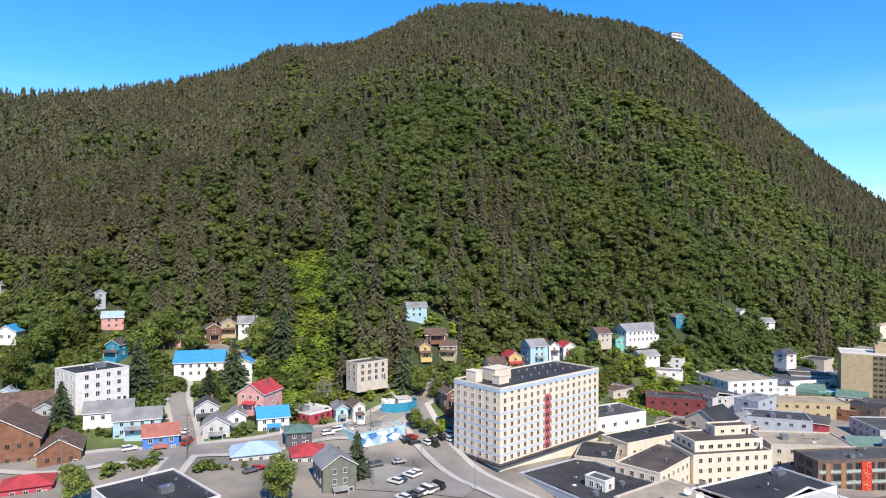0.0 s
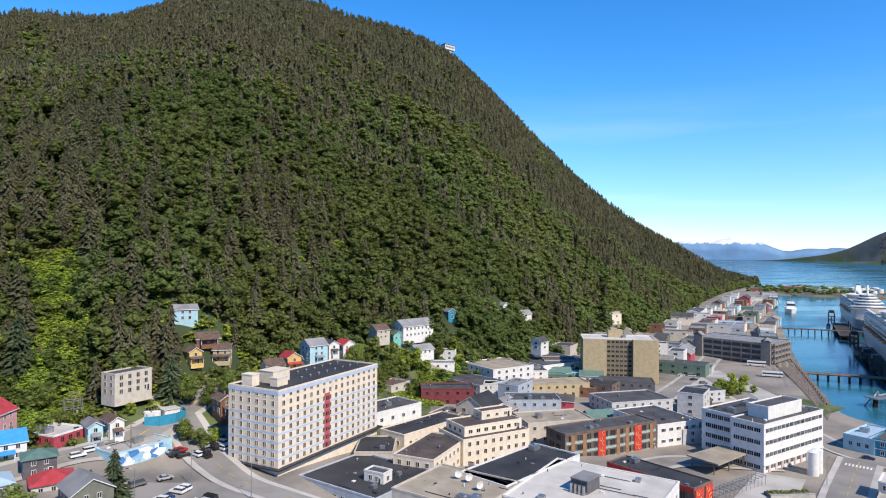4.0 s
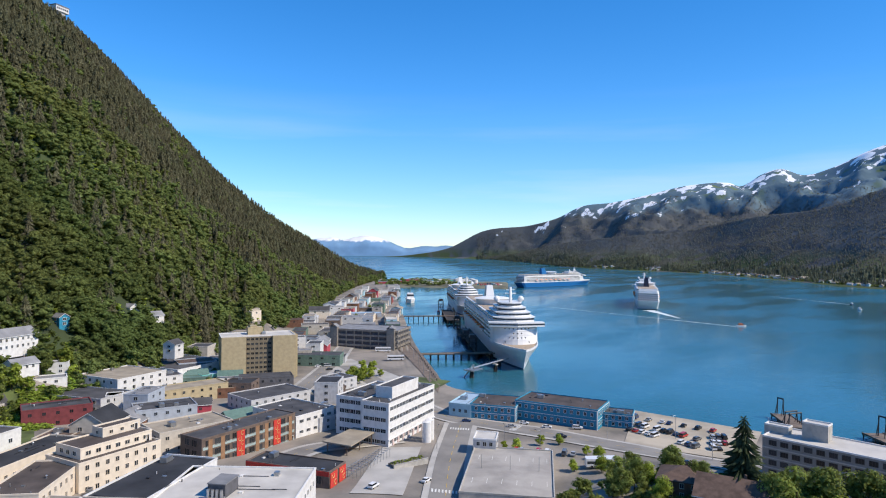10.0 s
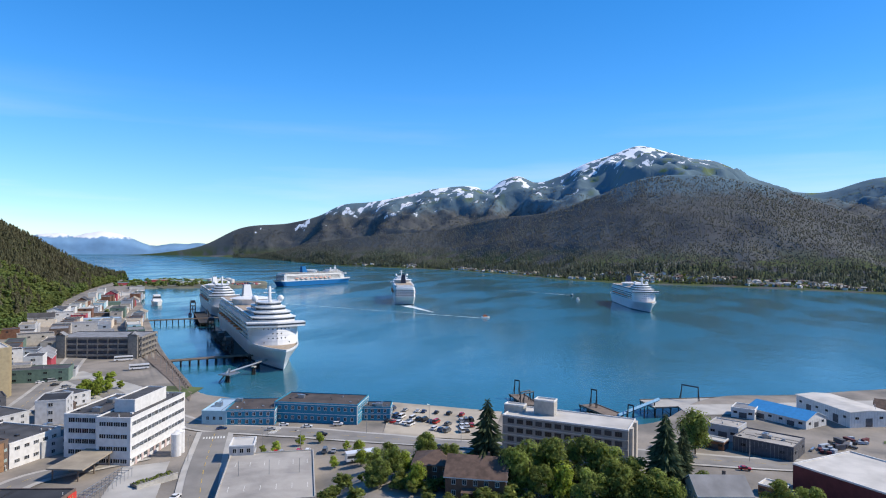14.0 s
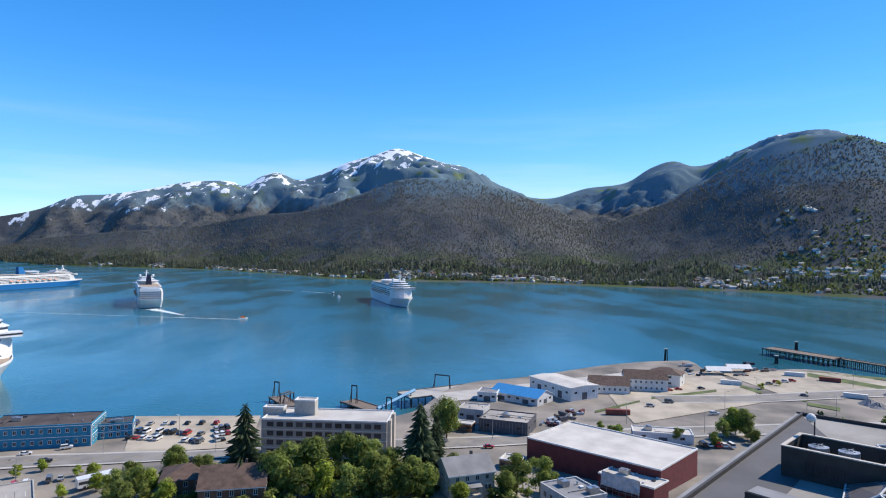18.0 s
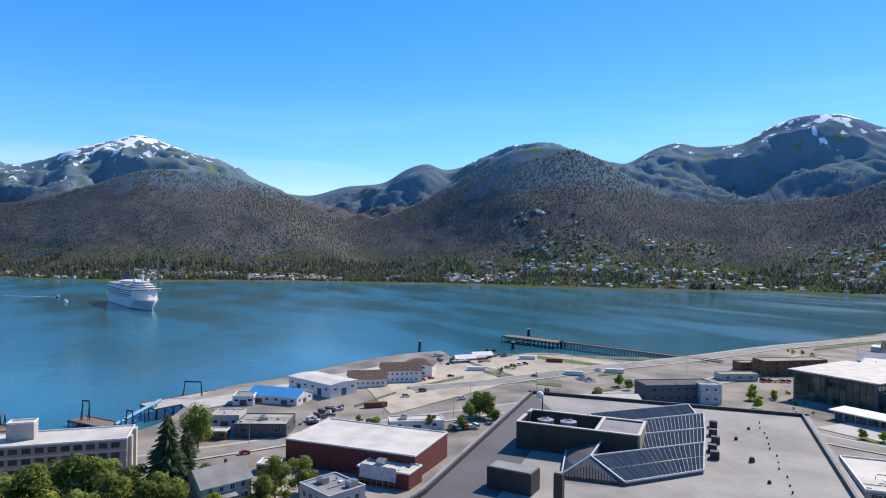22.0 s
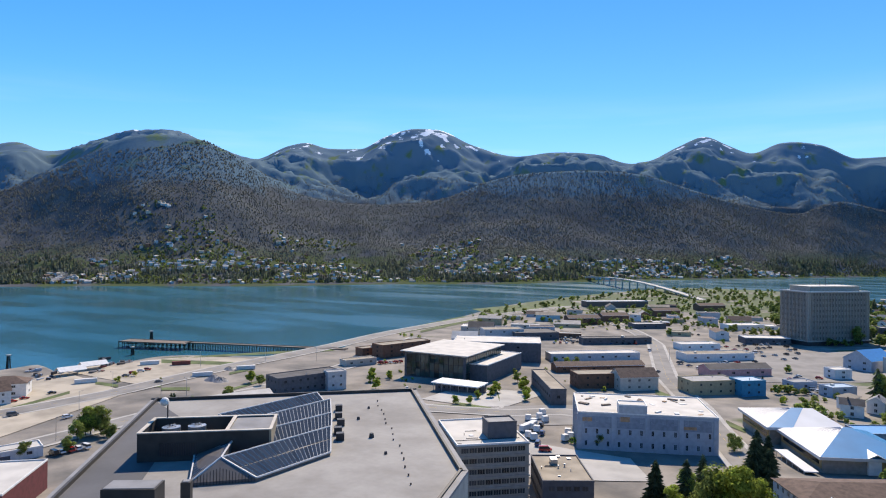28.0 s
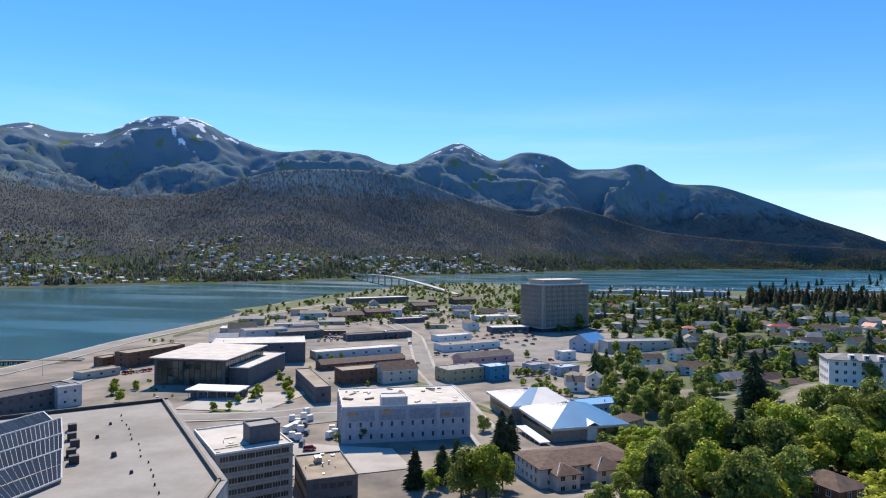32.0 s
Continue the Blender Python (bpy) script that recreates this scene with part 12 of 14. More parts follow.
tree("broad", 279.8, -281.7, 9.0)
tree("broad", 290.1, -275.4, 7.0)
tree("fresh", 252.3, -324.5, 5.0)
tree("fresh", 176.1, -304.8, 5.0)
tree("fresh", 173.7, -319.9, 6.0)
tree("fresh", 164.4, -337.0, 7.0)
tree("fresh", 152.9, -317.0, 6.0)
tree("broad", 89.2, -257.0, 8.0)
tree("spruce", 54.5, -208.0, 13.0)
tree("spruce", 45.3, -209.2, 13.0)
tree("spruce", 41.5, -215.0, 13.0)
tree("spruce", 32.1, -264.1, 14.0)
tree("spruce", 28.6, -266.5, 12.0)
tree("broad", 42.5, -281.8, 8.0)
tree("broad", 157.8, -650.1, 8.0)
tree("broad", 327.7, -777.8, 9.0)
tree("broad", 259.4, -796.8, 8.0)
tree("fresh", 242.8, -863.5, 8.0)
tree("broad", 171.7, -832.5, 7.0)
tree("fresh", 134.8, -805.8, 8.0)
tree("fresh", 157.3, -1085.7, 9.0)
tree("spruce", 49.7, -432.2, 7.0)
tree("broad", 40.3, -415.0, 6.0)
tree("broad", 41.0, -491.3, 6.0)
tree("broad", 0.3, -672.0, 17.0)
tree("spruce", -40.0, -568.6, 14.0)
tree("broad", -10.7, -423.9, 15.0)
tree("broad", -21.2, -422.5, 16.0)
tree("broad", -25.9, -388.1, 15.0)
tree("broad", -30.9, -371.7, 14.0)
tree("broad", -16.3, -386.7, 12.0)
tree("broad", -32.7, -328.4, 14.0)
tree("broad", -42.9, -336.3, 13.0)
tree("broad", -122.6, -737.9, 17.0)
tree("broad", -114.6, -604.2, 14.0)
tree("spruce", -139.9, -669.5, 13.0)
tree("spruce", -64.9, -266.2, 24.0)
tree("broad", -123.5, -484.5, 12.0)
tree("broad", -116.5, -519.1, 13.0)
tree("broad", -114.3, -401.0, 10.0)
tree("broad", -142.3, -442.7, 9.0)
tree("broad", -39.3, -289.3, 17.0)
tree("broad", -44.7, -261.2, 18.0)
tree("broad", -36.9, -189.4, 17.0)
tree("spruce", -40.5, -179.5, 18.0)
tree("broad", -44.6, -174.4, 17.0)
tree("broad", -49.2, -172.1, 16.0)
tree("broad", -26.4, -174.0, 16.0)
tree("broad", -19.5, -167.9, 13.0)
tree("fresh", -30.0, -160.2, 14.0)
tree("broad", -35.0, -150.0, 15.0)
tree("broad", -45.6, -155.4, 13.0)
tree("broad", -66.4, -210.8, 15.0)
tree("broad", -76.6, -232.7, 17.0)
tree("broad", -80.6, -225.0, 17.0)
tree("broad", -89.8, -232.3, 18.0)
tree("broad", -91.4, -224.1, 16.0)
tree("broad", -67.7, -185.0, 14.0)
tree("fresh", -69.1, -173.8, 13.0)
tree("spruce", -15.8, -157.2, 12.0)
tree("broad", -9.4, -156.7, 9.0)
tree("broad", -4.2, -153.9, 8.0)
tree("fresh", 31.3, -201.6, 13.0)
tree("fresh", 23.6, -197.6, 12.0)
tree("fresh", 35.5, -194.8, 10.0)
tree("spruce", 53.8, -206.1, 13.0)
tree("broad", 45.1, -210.2, 10.0)
tree("spruce", 27.5, -221.3, 17.0)
tree("spruce", 23.6, -221.7, 14.0)
tree("fresh", 47.6, -200.4, 8.0)
tree("broad", -36.7, -147.5, 12.0)
tree("broad", -20.9, -148.5, 12.0)
tree("broad", -29.0, -148.2, 11.0)
tree("broad", 280.7, -147.4, 13.0)
tree("broad", 277.9, -152.5, 13.0)
tree("broad", 262.7, -132.0, 7.0)
tree("broad", 267.3, -151.0, 7.0)
tree("spruce", 288.9, -194.0, 9.0)
tree("broad", 275.7, -193.8, 9.0)
tree("broad", 282.0, -222.2, 7.0)
tree("broad", 287.2, -90.2, 5.0)
tree("broad", 278.4, -94.3, 6.0)
tree("broad", 269.1, -118.4, 7.0)
tree("fresh", 254.5, -308.6, 7.0)
tree("fresh", 244.9, -303.5, 5.0)
tree("fresh", 248.6, -319.7, 4.0)
tree("fresh", 179.7, -287.4, 5.0)
tree("fresh", 172.8, -291.6, 5.0)
tree("fresh", 175.1, -324.8, 7.0)
tree("fresh", 172.3, -312.7, 6.0)
tree("broad", 178.6, -359.0, 7.0)
tree("fresh", 168.8, -348.2, 7.0)
tree("fresh", 157.6, -328.1, 6.0)
tree("fresh", 176.6, -434.5, 6.0)
tree("broad", 173.0, -441.3, 6.0)
tree("broad", 333.8, -805.6, 8.0)
tree("broad", 352.4, -889.7, 9.0)
tree("broad", 344.2, -944.2, 8.0)
tree("broad", 291.1, -678.1, 6.0)
tree("broad", 341.9, -593.6, 6.0)
tree("broad", 244.4, -646.3, 7.0)
tree("broad", 285.8, -809.0, 7.0)
tree("broad", 264.0, -858.3, 7.0)
tree("broad", 230.4, -873.1, 8.0)
tree("broad", 216.6, -939.4, 8.0)
tree("broad", 174.0, -913.6, 8.0)
tree("broad", 307.3, -765.6, 6.0)
tree("broad", 312.6, -691.7, 6.0)
tree("spruce", -406.2, -1625.0, 20.0)
tree("spruce", -330.7, -1281.0, 20.0)
tree("spruce", -423.2, -1581.4, 20.0)
tree("spruce", -514.9, -1809.2, 20.0)
tree("spruce", -453.9, -1552.0, 20.0)
tree("spruce", -503.6, -1684.3, 20.0)
tree("spruce", -522.4, -1662.9, 20.0)
tree("spruce", -584.0, -1799.6, 20.0)
tree("spruce", -604.5, -1825.5, 20.0)
tree("spruce", -445.2, -1296.7, 20.0)
tree("spruce", -539.6, -1524.3, 20.0)
tree("spruce", -560.6, -1546.5, 20.0)
tree("spruce", -651.3, -1758.2, 20.0)
tree("spruce", -605.4, -1574.6, 20.0)
tree("spruce", -734.8, -1872.0, 20.0)
tree("spruce", -724.7, -1806.0, 20.0)
tree("spruce", -389.6, -1033.0, 20.0)
tree("spruce", -366.3, -980.8, 20.0)
tree("spruce", -582.9, -1527.6, 20.0)
tree("spruce", -589.2, -1613.8, 20.0)
tree("spruce", -877.7, -2163.8, 20.0)
tree("spruce", -829.7, -2119.4, 20.0)
tree("spruce", -380.8, -974.2, 20.0)
tree("spruce", -481.0, -1307.3, 20.0)
tree("broad", -26.7, -834.6, 10.0)
tree("broad", -118.4, -603.5, 10.8)
tree("broad", -228.6, -753.1, 12.6)
tree("broad", -26.3, -548.4, 10.6)
tree("broad", -144.6, -451.4, 10.5)
tree("broad", -36.2, -475.6, 12.7)
tree("broad", -123.8, -472.0, 7.5)
tree("broad", -32.1, -448.9, 9.2)
tree("broad", -77.2, -406.7, 10.4)
tree("broad", -97.2, -539.3, 7.0)
tree("broad", -67.5, -594.2, 8.9)
tree("broad", -101.6, -671.4, 10.1)
tree("spruce", -16.6, -459.7, 11.8)
tree("broad", -77.7, -464.5, 10.4)
tree("spruce", -134.4, -678.8, 12.8)
tree("broad", -95.5, -412.1, 10.4)
tree("broad", -202.9, -697.1, 12.1)
tree("broad", -15.9, -420.7, 11.9)
tree("broad", -109.2, -277.3, 10.6)
tree("broad", -26.2, -575.4, 11.7)
tree("broad", -111.5, -412.2, 9.1)
tree("fresh", -142.4, -647.5, 12.8)
tree("broad", -118.1, -804.4, 9.5)
tree("broad", -139.2, -456.2, 9.3)
tree("fresh", -194.4, -671.4, 10.6)
tree("fresh", -196.2, -872.2, 7.3)
tree("broad", -36.0, -455.6, 11.9)
tree("broad", -236.3, -709.7, 7.1)
tree("broad", -112.3, -516.9, 10.3)
tree("fresh", -54.5, -561.4, 12.7)
tree("fresh", -27.1, -510.3, 10.5)
tree("fresh", -185.9, -498.5, 10.1)
tree("fresh", -119.6, -424.5, 12.3)
tree("broad", -155.2, -637.4, 11.3)
tree("spruce", -34.0, -496.8, 9.7)
tree("broad", -158.3, -424.4, 11.1)
tree("fresh", -78.6, -441.1, 8.4)
tree("fresh", -120.6, -437.7, 7.2)
tree("fresh", -53.4, -887.4, 9.5)
tree("broad", -40.0, -743.9, 10.6)
tree("fresh", -53.4, -888.4, 10.7)
tree("broad", -215.9, -896.4, 11.7)
tree("spruce", -40.2, -665.8, 9.8)
tree("broad", -101.8, -387.9, 12.9)
tree("broad", 303.2, -724.1, 5.7)
tree("broad", 294.9, -766.2, 5.3)
tree("broad", 291.2, -674.9, 5.2)
tree("fresh", 155.0, -802.2, 6.6)
tree("broad", 140.7, -923.3, 5.0)
tree("broad", 325.6, -714.3, 6.8)
tree("fresh", 202.6, -762.5, 7.7)
tree("broad", 128.1, -804.9, 5.7)
tree("broad", 186.5, -878.4, 5.1)
tree("broad", 94.4, -770.2, 7.7)
tree("broad", 110.5, -728.7, 7.9)
tree("fresh", 310.7, -690.3, 6.2)
tree("fresh", 212.8, -773.2, 7.5)
tree("fresh", 247.6, -834.0, 5.9)
tree("broad", 179.7, -764.2, 6.3)
tree("fresh", 274.9, -825.4, 5.3)
tree("broad", 210.5, -817.3, 7.1)
tree("fresh", 119.0, -902.2, 7.9)
tree("broad", 267.3, -708.2, 6.0)
tree("fresh", 174.5, -808.4, 5.7)
tree("fresh", 138.6, -745.2, 6.5)
tree("broad", 167.6, -834.3, 6.6)
patch((328.2, -99.6), (349.2, -131.0), (344.5, -129.3), (323.4, -98.1), M_GRASS, "grass_verge", "narrow green grass verge beside the lot", 0.3)
patch((357.2, -140.8), (376.4, -188.5), (369.3, -185.0), (351.7, -138.6), M_GRASS, "grass_verge", "narrow green grass verge beside the lot", 0.3)
patch((389.9, -210.3), (370.0, -213.1), (362.2, -208.6), (381.1, -205.5), M_GRASS, "grass_verge", "narrow green grass verge beside the lot", 0.3)
patch((362.3, -216.4), (348.4, -227.3), (341.7, -222.9), (356.3, -212.8), M_GRASS, "grass_verge", "narrow green grass verge beside the lot", 0.3)
patch((340.0, -221.8), (328.1, -232.3), (320.8, -227.1), (333.3, -217.5), M_GRASS, "grass_verge", "narrow green grass verge beside the lot", 0.3)
patch((424.7, -276.8), (368.6, -307.4), (357.1, -297.8), (412.2, -268.7), M_GRASS, "grass_verge", "narrow green grass verge beside the lot", 0.3)
patch((381.8, -129.1), (387.9, -141.8), (379.4, -138.8), (374.2, -126.6), M_GRASS, "grass_verge", "narrow green grass verge beside the lot", 0.3)
patch((190.5, -278.0), (168.5, -288.4), (164.0, -280.6), (184.9, -269.7), M_GRASS, "grass_verge", "narrow green grass verge beside the lot", 0.3)
patch((198.1, -362.4), (167.3, -314.2), (162.6, -305.4), (191.8, -351.0), M_GRASS, "grass_verge", "narrow green grass verge beside the lot", 0.3)
patch((291.3, -132.4), (294.8, -159.2), (291.2, -157.3), (286.8, -130.3), M_GRASS, "grass_verge", "narrow green grass verge beside the lot", 0.3)
patch((373.7, -530.6), (396.2, -723.6), (384.2, -701.7), (364.5, -517.5), M_GRASS, "grass_verge", "narrow green grass verge beside the lot", 0.3)
patch((312.7, -715.6), (261.6, -717.8), (248.2, -681.2), (295.5, -676.3), M_GRASS, "grass_verge", "narrow green grass verge beside the lot", 0.3)
patch((347.1, -275.3), (349.7, -292.7), (342.8, -286.9), (340.8, -270.3), M_GRASS, "grass_verge", "narrow green grass verge beside the lot", 0.3)
patch((306.6, -242.7), (315.9, -282.8), (310.6, -278.2), (301.8, -239.0), M_GRASS, "grass_verge", "narrow green grass verge beside the lot", 0.3)
patch((102.0, -387.8), (91.2, -377.1), (88.1, -364.5), (98.7, -375.2), M_GRASS, "grass_verge", "narrow green grass verge beside the lot", 0.3)
patch((54.2, -333.6), (44.0, -323.0), (42.9, -315.1), (52.7, -324.8), M_GRASS, "grass_verge", "narrow green grass verge beside the lot", 0.3)
patch((181.9, -290.8), (159.7, -291.1), (157.2, -286.7), (179.2, -286.6), M_GRASS, "grass_verge", "narrow green grass verge beside the lot", 0.3)
gravel_pile(335.5, -254.3, 6.0, 3.0)
gravel_pile(329.1, -254.5, 5.0, 2.5)
gravel_pile(356.2, -281.5, 4.0, 2.0)
wrapped_pallet(132.5, -278.0, 28)
wrapped_pallet(127.1, -272.8, 1)
wrapped_pallet(129.3, -283.9, 40)
wrapped_pallet(124.9, -265.1, 5)
wrapped_pallet(120.9, -262.5, 11)
wrapped_pallet(120.0, -251.9, 19)
wrapped_pallet(116.5, -250.2, 42)
wrapped_pallet(108.0, -267.0, 20)
wrapped_pallet(104.6, -261.9, 12)
wrapped_pallet(105.3, -257.3, 65)
wrapped_pallet(131.8, -292.7, 51)
wrapped_pallet(124.8, -280.5, 50)
scrap_stack(433.8, -210.2, 99)
scrap_stack(436.3, -197.7, 150)
scrap_stack(431.9, -237.7, 129)
scrap_stack(432.5, -246.9, 34)
scrap_stack(418.1, -225.4, 130)
scrap_stack(435.9, -255.0, 176)
scrap_stack(454.5, -203.6, 91)
scrap_stack(421.0, -197.4, 91)
scrap_stack(441.7, -223.4, 69)
scrap_stack(453.6, -252.2, 51)
scrap_stack(317.4, -82.9, 82)
scrap_stack(310.2, -78.5, 98)
scrap_stack(306.0, -75.0, 145)
scrap_stack(300.6, -71.7, 46)
scrap_stack(321.4, -87.1, 156)
scrap_stack(298.2, -68.8, 45)

# grove beside the hall and tall trees on the bank
tree("broad", -14, -300, 11)
tree("broad", -24, -312, 13)
tree("broad", -30, -322, 14)
tree("broad", -38, -318, 12)
tree("broad", -44, -330, 15)
tree("broad", -20, -330, 12)
tree("broad", -34, -338, 14)
tree("broad", -48, -345, 13)
tree("broad", -26, -350, 13)
tree("broad", -40, -360, 14)
tree("broad", -55, -320, 12)
tree("broad", -58, -335, 14)
tree("broad", -12, -352, 10)
tree("broad", -50, -306, 12)
tree("broad", -62, -350, 15)
tree("broad", -16, -370, 12)
tree("broad", -34, -378, 13)
tree("fresh", 27, -186, 18)
tree("broad", 35, -189, 18)
tree("fresh", -14, -182, 8)
tree("broad", -24, -176, 14)
tree("fresh", -33, -186, 19)
tree("broad", -44, -180, 17)
tree("fresh", -54, -190, 18)
tree("broad", -30, -200, 17)
tree("fresh", -62, -182, 16)
tree("broad", -70, -195, 17)
# tall broadleaf trees behind the shops and on the quay lawn
for x, y, h in ((72, 309, 13), (66, 314, 15), (79, 317, 12), (90, 335, 14), (85, 328, 13), (100, 340, 12), (60, 305, 11), (96, 330, 10)):
    tree("broad", x, y, h)
for x, y, h in ((264, 277, 9), (270, 281, 10), (277, 282, 8), (267, 287, 9), (261, 283, 8)):
    tree("fresh", x, y, h)

# ---- hall with canted roofs, museum canopy, pump station, yards ----
def facet(bm, pts, mi, thick=0.3):
    """One thick roof plane over a few corners."""
    n = len(pts)
    lo, hi = [bm.verts.new((p[0], p[1], p[2] - thick)) for p in pts], [bm.verts.new(p) for p in pts]
    bm.faces.new(hi).material_index = mi
    bm.faces.new(lo[::-1]).material_index = mi
    for k in range(n):
        bm.faces.new((lo[k], lo[(k + 1) % n], hi[(k + 1) % n], hi[k])).material_index = 0


def cultural_hall():
    root = tagged(new("cultural_hall"), "hall with canted roofs in white and bright blue metal", "building")
    root.matrix_world = pose(11.5, -270.9, 7, 0, 0, 207.5)
    white = mat("standing_seam_white_metal", (0.56, 0.57, 0.58), rough=0.5, var=0.05, scale=0.1)
    blue = mat("standing_seam_blue_metal", (0.03, 0.21, 0.42), rough=0.45, var=0.06, scale=0.1)
    # seams carry their shadow as a darker blue-grey colour
    seam = mat("seam_shadow_metal", (0.36, 0.40, 0.46), rough=0.5, var=0.05)
    panel = mat("warm_timber_panel", (0.42, 0.27, 0.11), var=0.12)
    for nm, x0, x1, y0, y1, h, rx0, rx1, ry, top in (("front", -1.4, 35.0, -1.6, 37.0, 7.6, 17.0, 19.0, 20.0, 13.2), ("rear", -5.6, 27.0, 35.0, 69.0, 8.2, 12.0, 21.0, 54.0, 12.4)):
        part("wall", box(bmesh.new(), x0 + 1.6, x1 - 1.6, y0 + 1.8, y1 - 1.6, -3, h - 0.1), MW["stone"], root)
        part("panel", box(bmesh.new(), x0 + 1.52, x0 + 1.598, y0 + 2.2, y1 - 2, 2.6, h - 1.0), panel, root, "warm timber wall panels")
        part("glazing", box(bmesh.new(), x0 + 1.44, x0 + 1.516, y0 + 4, y1 - 4, 3.8, 5.2), M_GLASS, root, "long dark window band")
        a, b, c, d = (x0, y0, h), (x1, y0, h), (x1, y1, h), (x0, y1, h)
        r0, r1 = (rx0, ry, top), (rx1, ry, top)
        roof = bmesh.new()
        front = nm == "front"
        facet(roof, (a, b, r1, r0), 1 if front else 0)
        facet(roof, (b, c, r1), 1 if front else 0)
        facet(roof, (c, d, r0, r1), 0)
        facet(roof, (d, a, r0), 0)
        rf = part("roof", roof, [white, blue], root, "canted standing-seam roof")
        if not front:
            n = bmesh.new()
            q0, q1 = Vector(a).lerp(Vector(b), 0.02), Vector(a).lerp(Vector(b), 0.32)
            facet(n, (q0 + Vector((0, 0, 0.06)), q1 + Vector((0, 0, 0.06)), Vector(r0).lerp(Vector(r1), 0.55) + Vector((0, 0, 0.06)), Vector(r0) + Vector((0, 0, 0.06))), 0, 0.05)
            part("blue_stripe", n, blue, rf, "bright blue roof stripe")
        sm = bmesh.new()
        for k in range(1, 22):
            f = k / 22
            beam(sm, Vector(a).lerp(Vector(d), f) + Vector((0, 0, 0.05)), Vector(r0) + (Vector(a).lerp(Vector(d), f) - Vector(r0)) * 0.04, 0.04, 4)
        tagged(part("seam", sm, seam, rf), "raised roof seams", kind="stuff")
        part("fascia", box(bmesh.new(), x0 - 0.05, x1 + 0.05, y0 - 0.12, y0 - 0.004, h - 1.1, h - 0.02), white, root, "deep white fascia")
        part("fascia", box(bmesh.new(), x0 - 0.12, x0 - 0.004, y0, y1, h - 1.1, h - 0.02), white, root)
    part("panel", box(bmesh.new(), 20.5, 33, 0.1, 0.196, 0.2, 6.4), panel, root, "warm timber end wall")
    part("pylon", box(bmesh.new(), 15.6, 20, -1.0, 0.19, -3, 7.2), MW["white"], root, "white entrance pylon")
    g = bmesh.new()
    facet(g, ((14.6, -2.2, 7.7), (17.8, -2.2, 9.2), (17.8, 4.5, 9.4)), 0)
    facet(g, ((17.8, -2.2, 9.2), (21.0, -2.2, 7.7), (17.8, 4.5, 9.4)), 0)
    part("dormer", g, white, root, "small white roof gablet")
    part("side_canopy", box(bmesh.new(), -8.2, -3.4, -5, 21, 2.9, 3.3), white, root, "long white side canopy")
    for k in range(6):
        part("post", cyl(bmesh.new(), -7.9, -4 + 4.8 * k, -2, 2.896, 0.14, 0.14, 7), MW["white"], root)


cultural_hall()


def museum_canopy():
    root = tagged(new("entrance_canopy"), "thin white entrance canopy on slim columns", "canopy")
    root.matrix_world = pose(194.5, -316.0, 7.0, 0, 0, -84)
    part("roof", box(bmesh.new(), -7.5, 7.5, -15, 15, 4.2, 4.8), MW["white"], root)
    part("glass_lobby", box(bmesh.new(), -2, 6, -11, 12, 0, 4.196), M_GLASS, root, "dark glass lobby")
    for k in range(6):
        part("column", cyl(bmesh.new(), -6.8, -13.5 + 5.4 * k, -1, 4.196, 0.16, 0.16, 8), M_STEEL, root)


museum_canopy()


def pump_station():
    """Blue board fence round white tanks and a small white hut."""
    root = tagged(new("pump_station"), "white tanks and hut behind a bright blue board fence", "pump station")
    root.matrix_world = pose(-17.7, 243.0, float(ground_z(-17.7, 243.0)) + 0.2, 0, 0, 25)
    ring = [(-7, -3.5), (-2.5, -5.2), (3, -5.0), (7.5, -2.6), (8.6, 2.0), (6.5, 4.6)]
    for k in range(len(ring) - 1):
        a, b = Vector((*ring[k], 0)), Vector((*ring[k + 1], 0))
        d = (b - a).normalized()
        q = part("fence_panel", box(bmesh.new(), 0, (b - a).length - 0.04, -0.08, 0.08, -2.5, 2.0), MW["blue"], root, "bright blue fence panel")
        q.matrix_local = Matrix.Translation(a) @ Matrix.Rotation(math.atan2(d.y, d.x), 4, "Z")
    part("hut", box(bmesh.new(), 0.5, 5.8, -1.8, 3.0, -2, 2.6), MW["white"], root, "white hut")
    part("hut_roof", box(bmesh.new(), 0.2, 6.1, -2.1, 3.3, 2.604, 2.8), MR["r_white"], root)
    for x, y, e in ((-4.2, -1.2, 1.3), (-1.6, 0.4, 1.5), (-4.0, 2.2, 1.1)):
        part("tank", cyl(bmesh.new(), x, y, -2, 2.4, e, e, 14), MW["white"], root, "white upright tank")
    for k in range(7):
        part("pipe", cyl(bmesh.new(), -6 + k * 0.9, 3.6 - 0.2 * k, -1, 3.0 + 0.3 * (k % 3), 0.1, 0.1, 6), M_STEEL, root)


pump_station()


def substation(x, y):
    root = tagged(new("switch_frame"), "grey steel switching frame on the hillside", "switch frame")
    root.matrix_world = pose(x, y, float(ground_z(x, y)), 0, 0, 20)
    for sx in (-2.6, 0, 2.6):
        for sy in (-1.6, 1.6):
            part("post", cyl(bmesh.new(), sx, sy, -1, 7.5, 0.13, 0.1, 6), M_STEEL, root)
    for z in (4.2, 6.8):
        for sy in (-1.6, 1.6):
            part("rail", box(bmesh.new(), -3, 3, sy - 0.09, sy + 0.09, z, z + 0.18), M_STEEL, root)
    for sx in (-1.3, 1.3):
        part("insulator", cyl(bmesh.new(), sx, 0, 0, 3.2, 0.4, 0.3, 8), MW["white"], root)


substation(-45.5, 246.0)


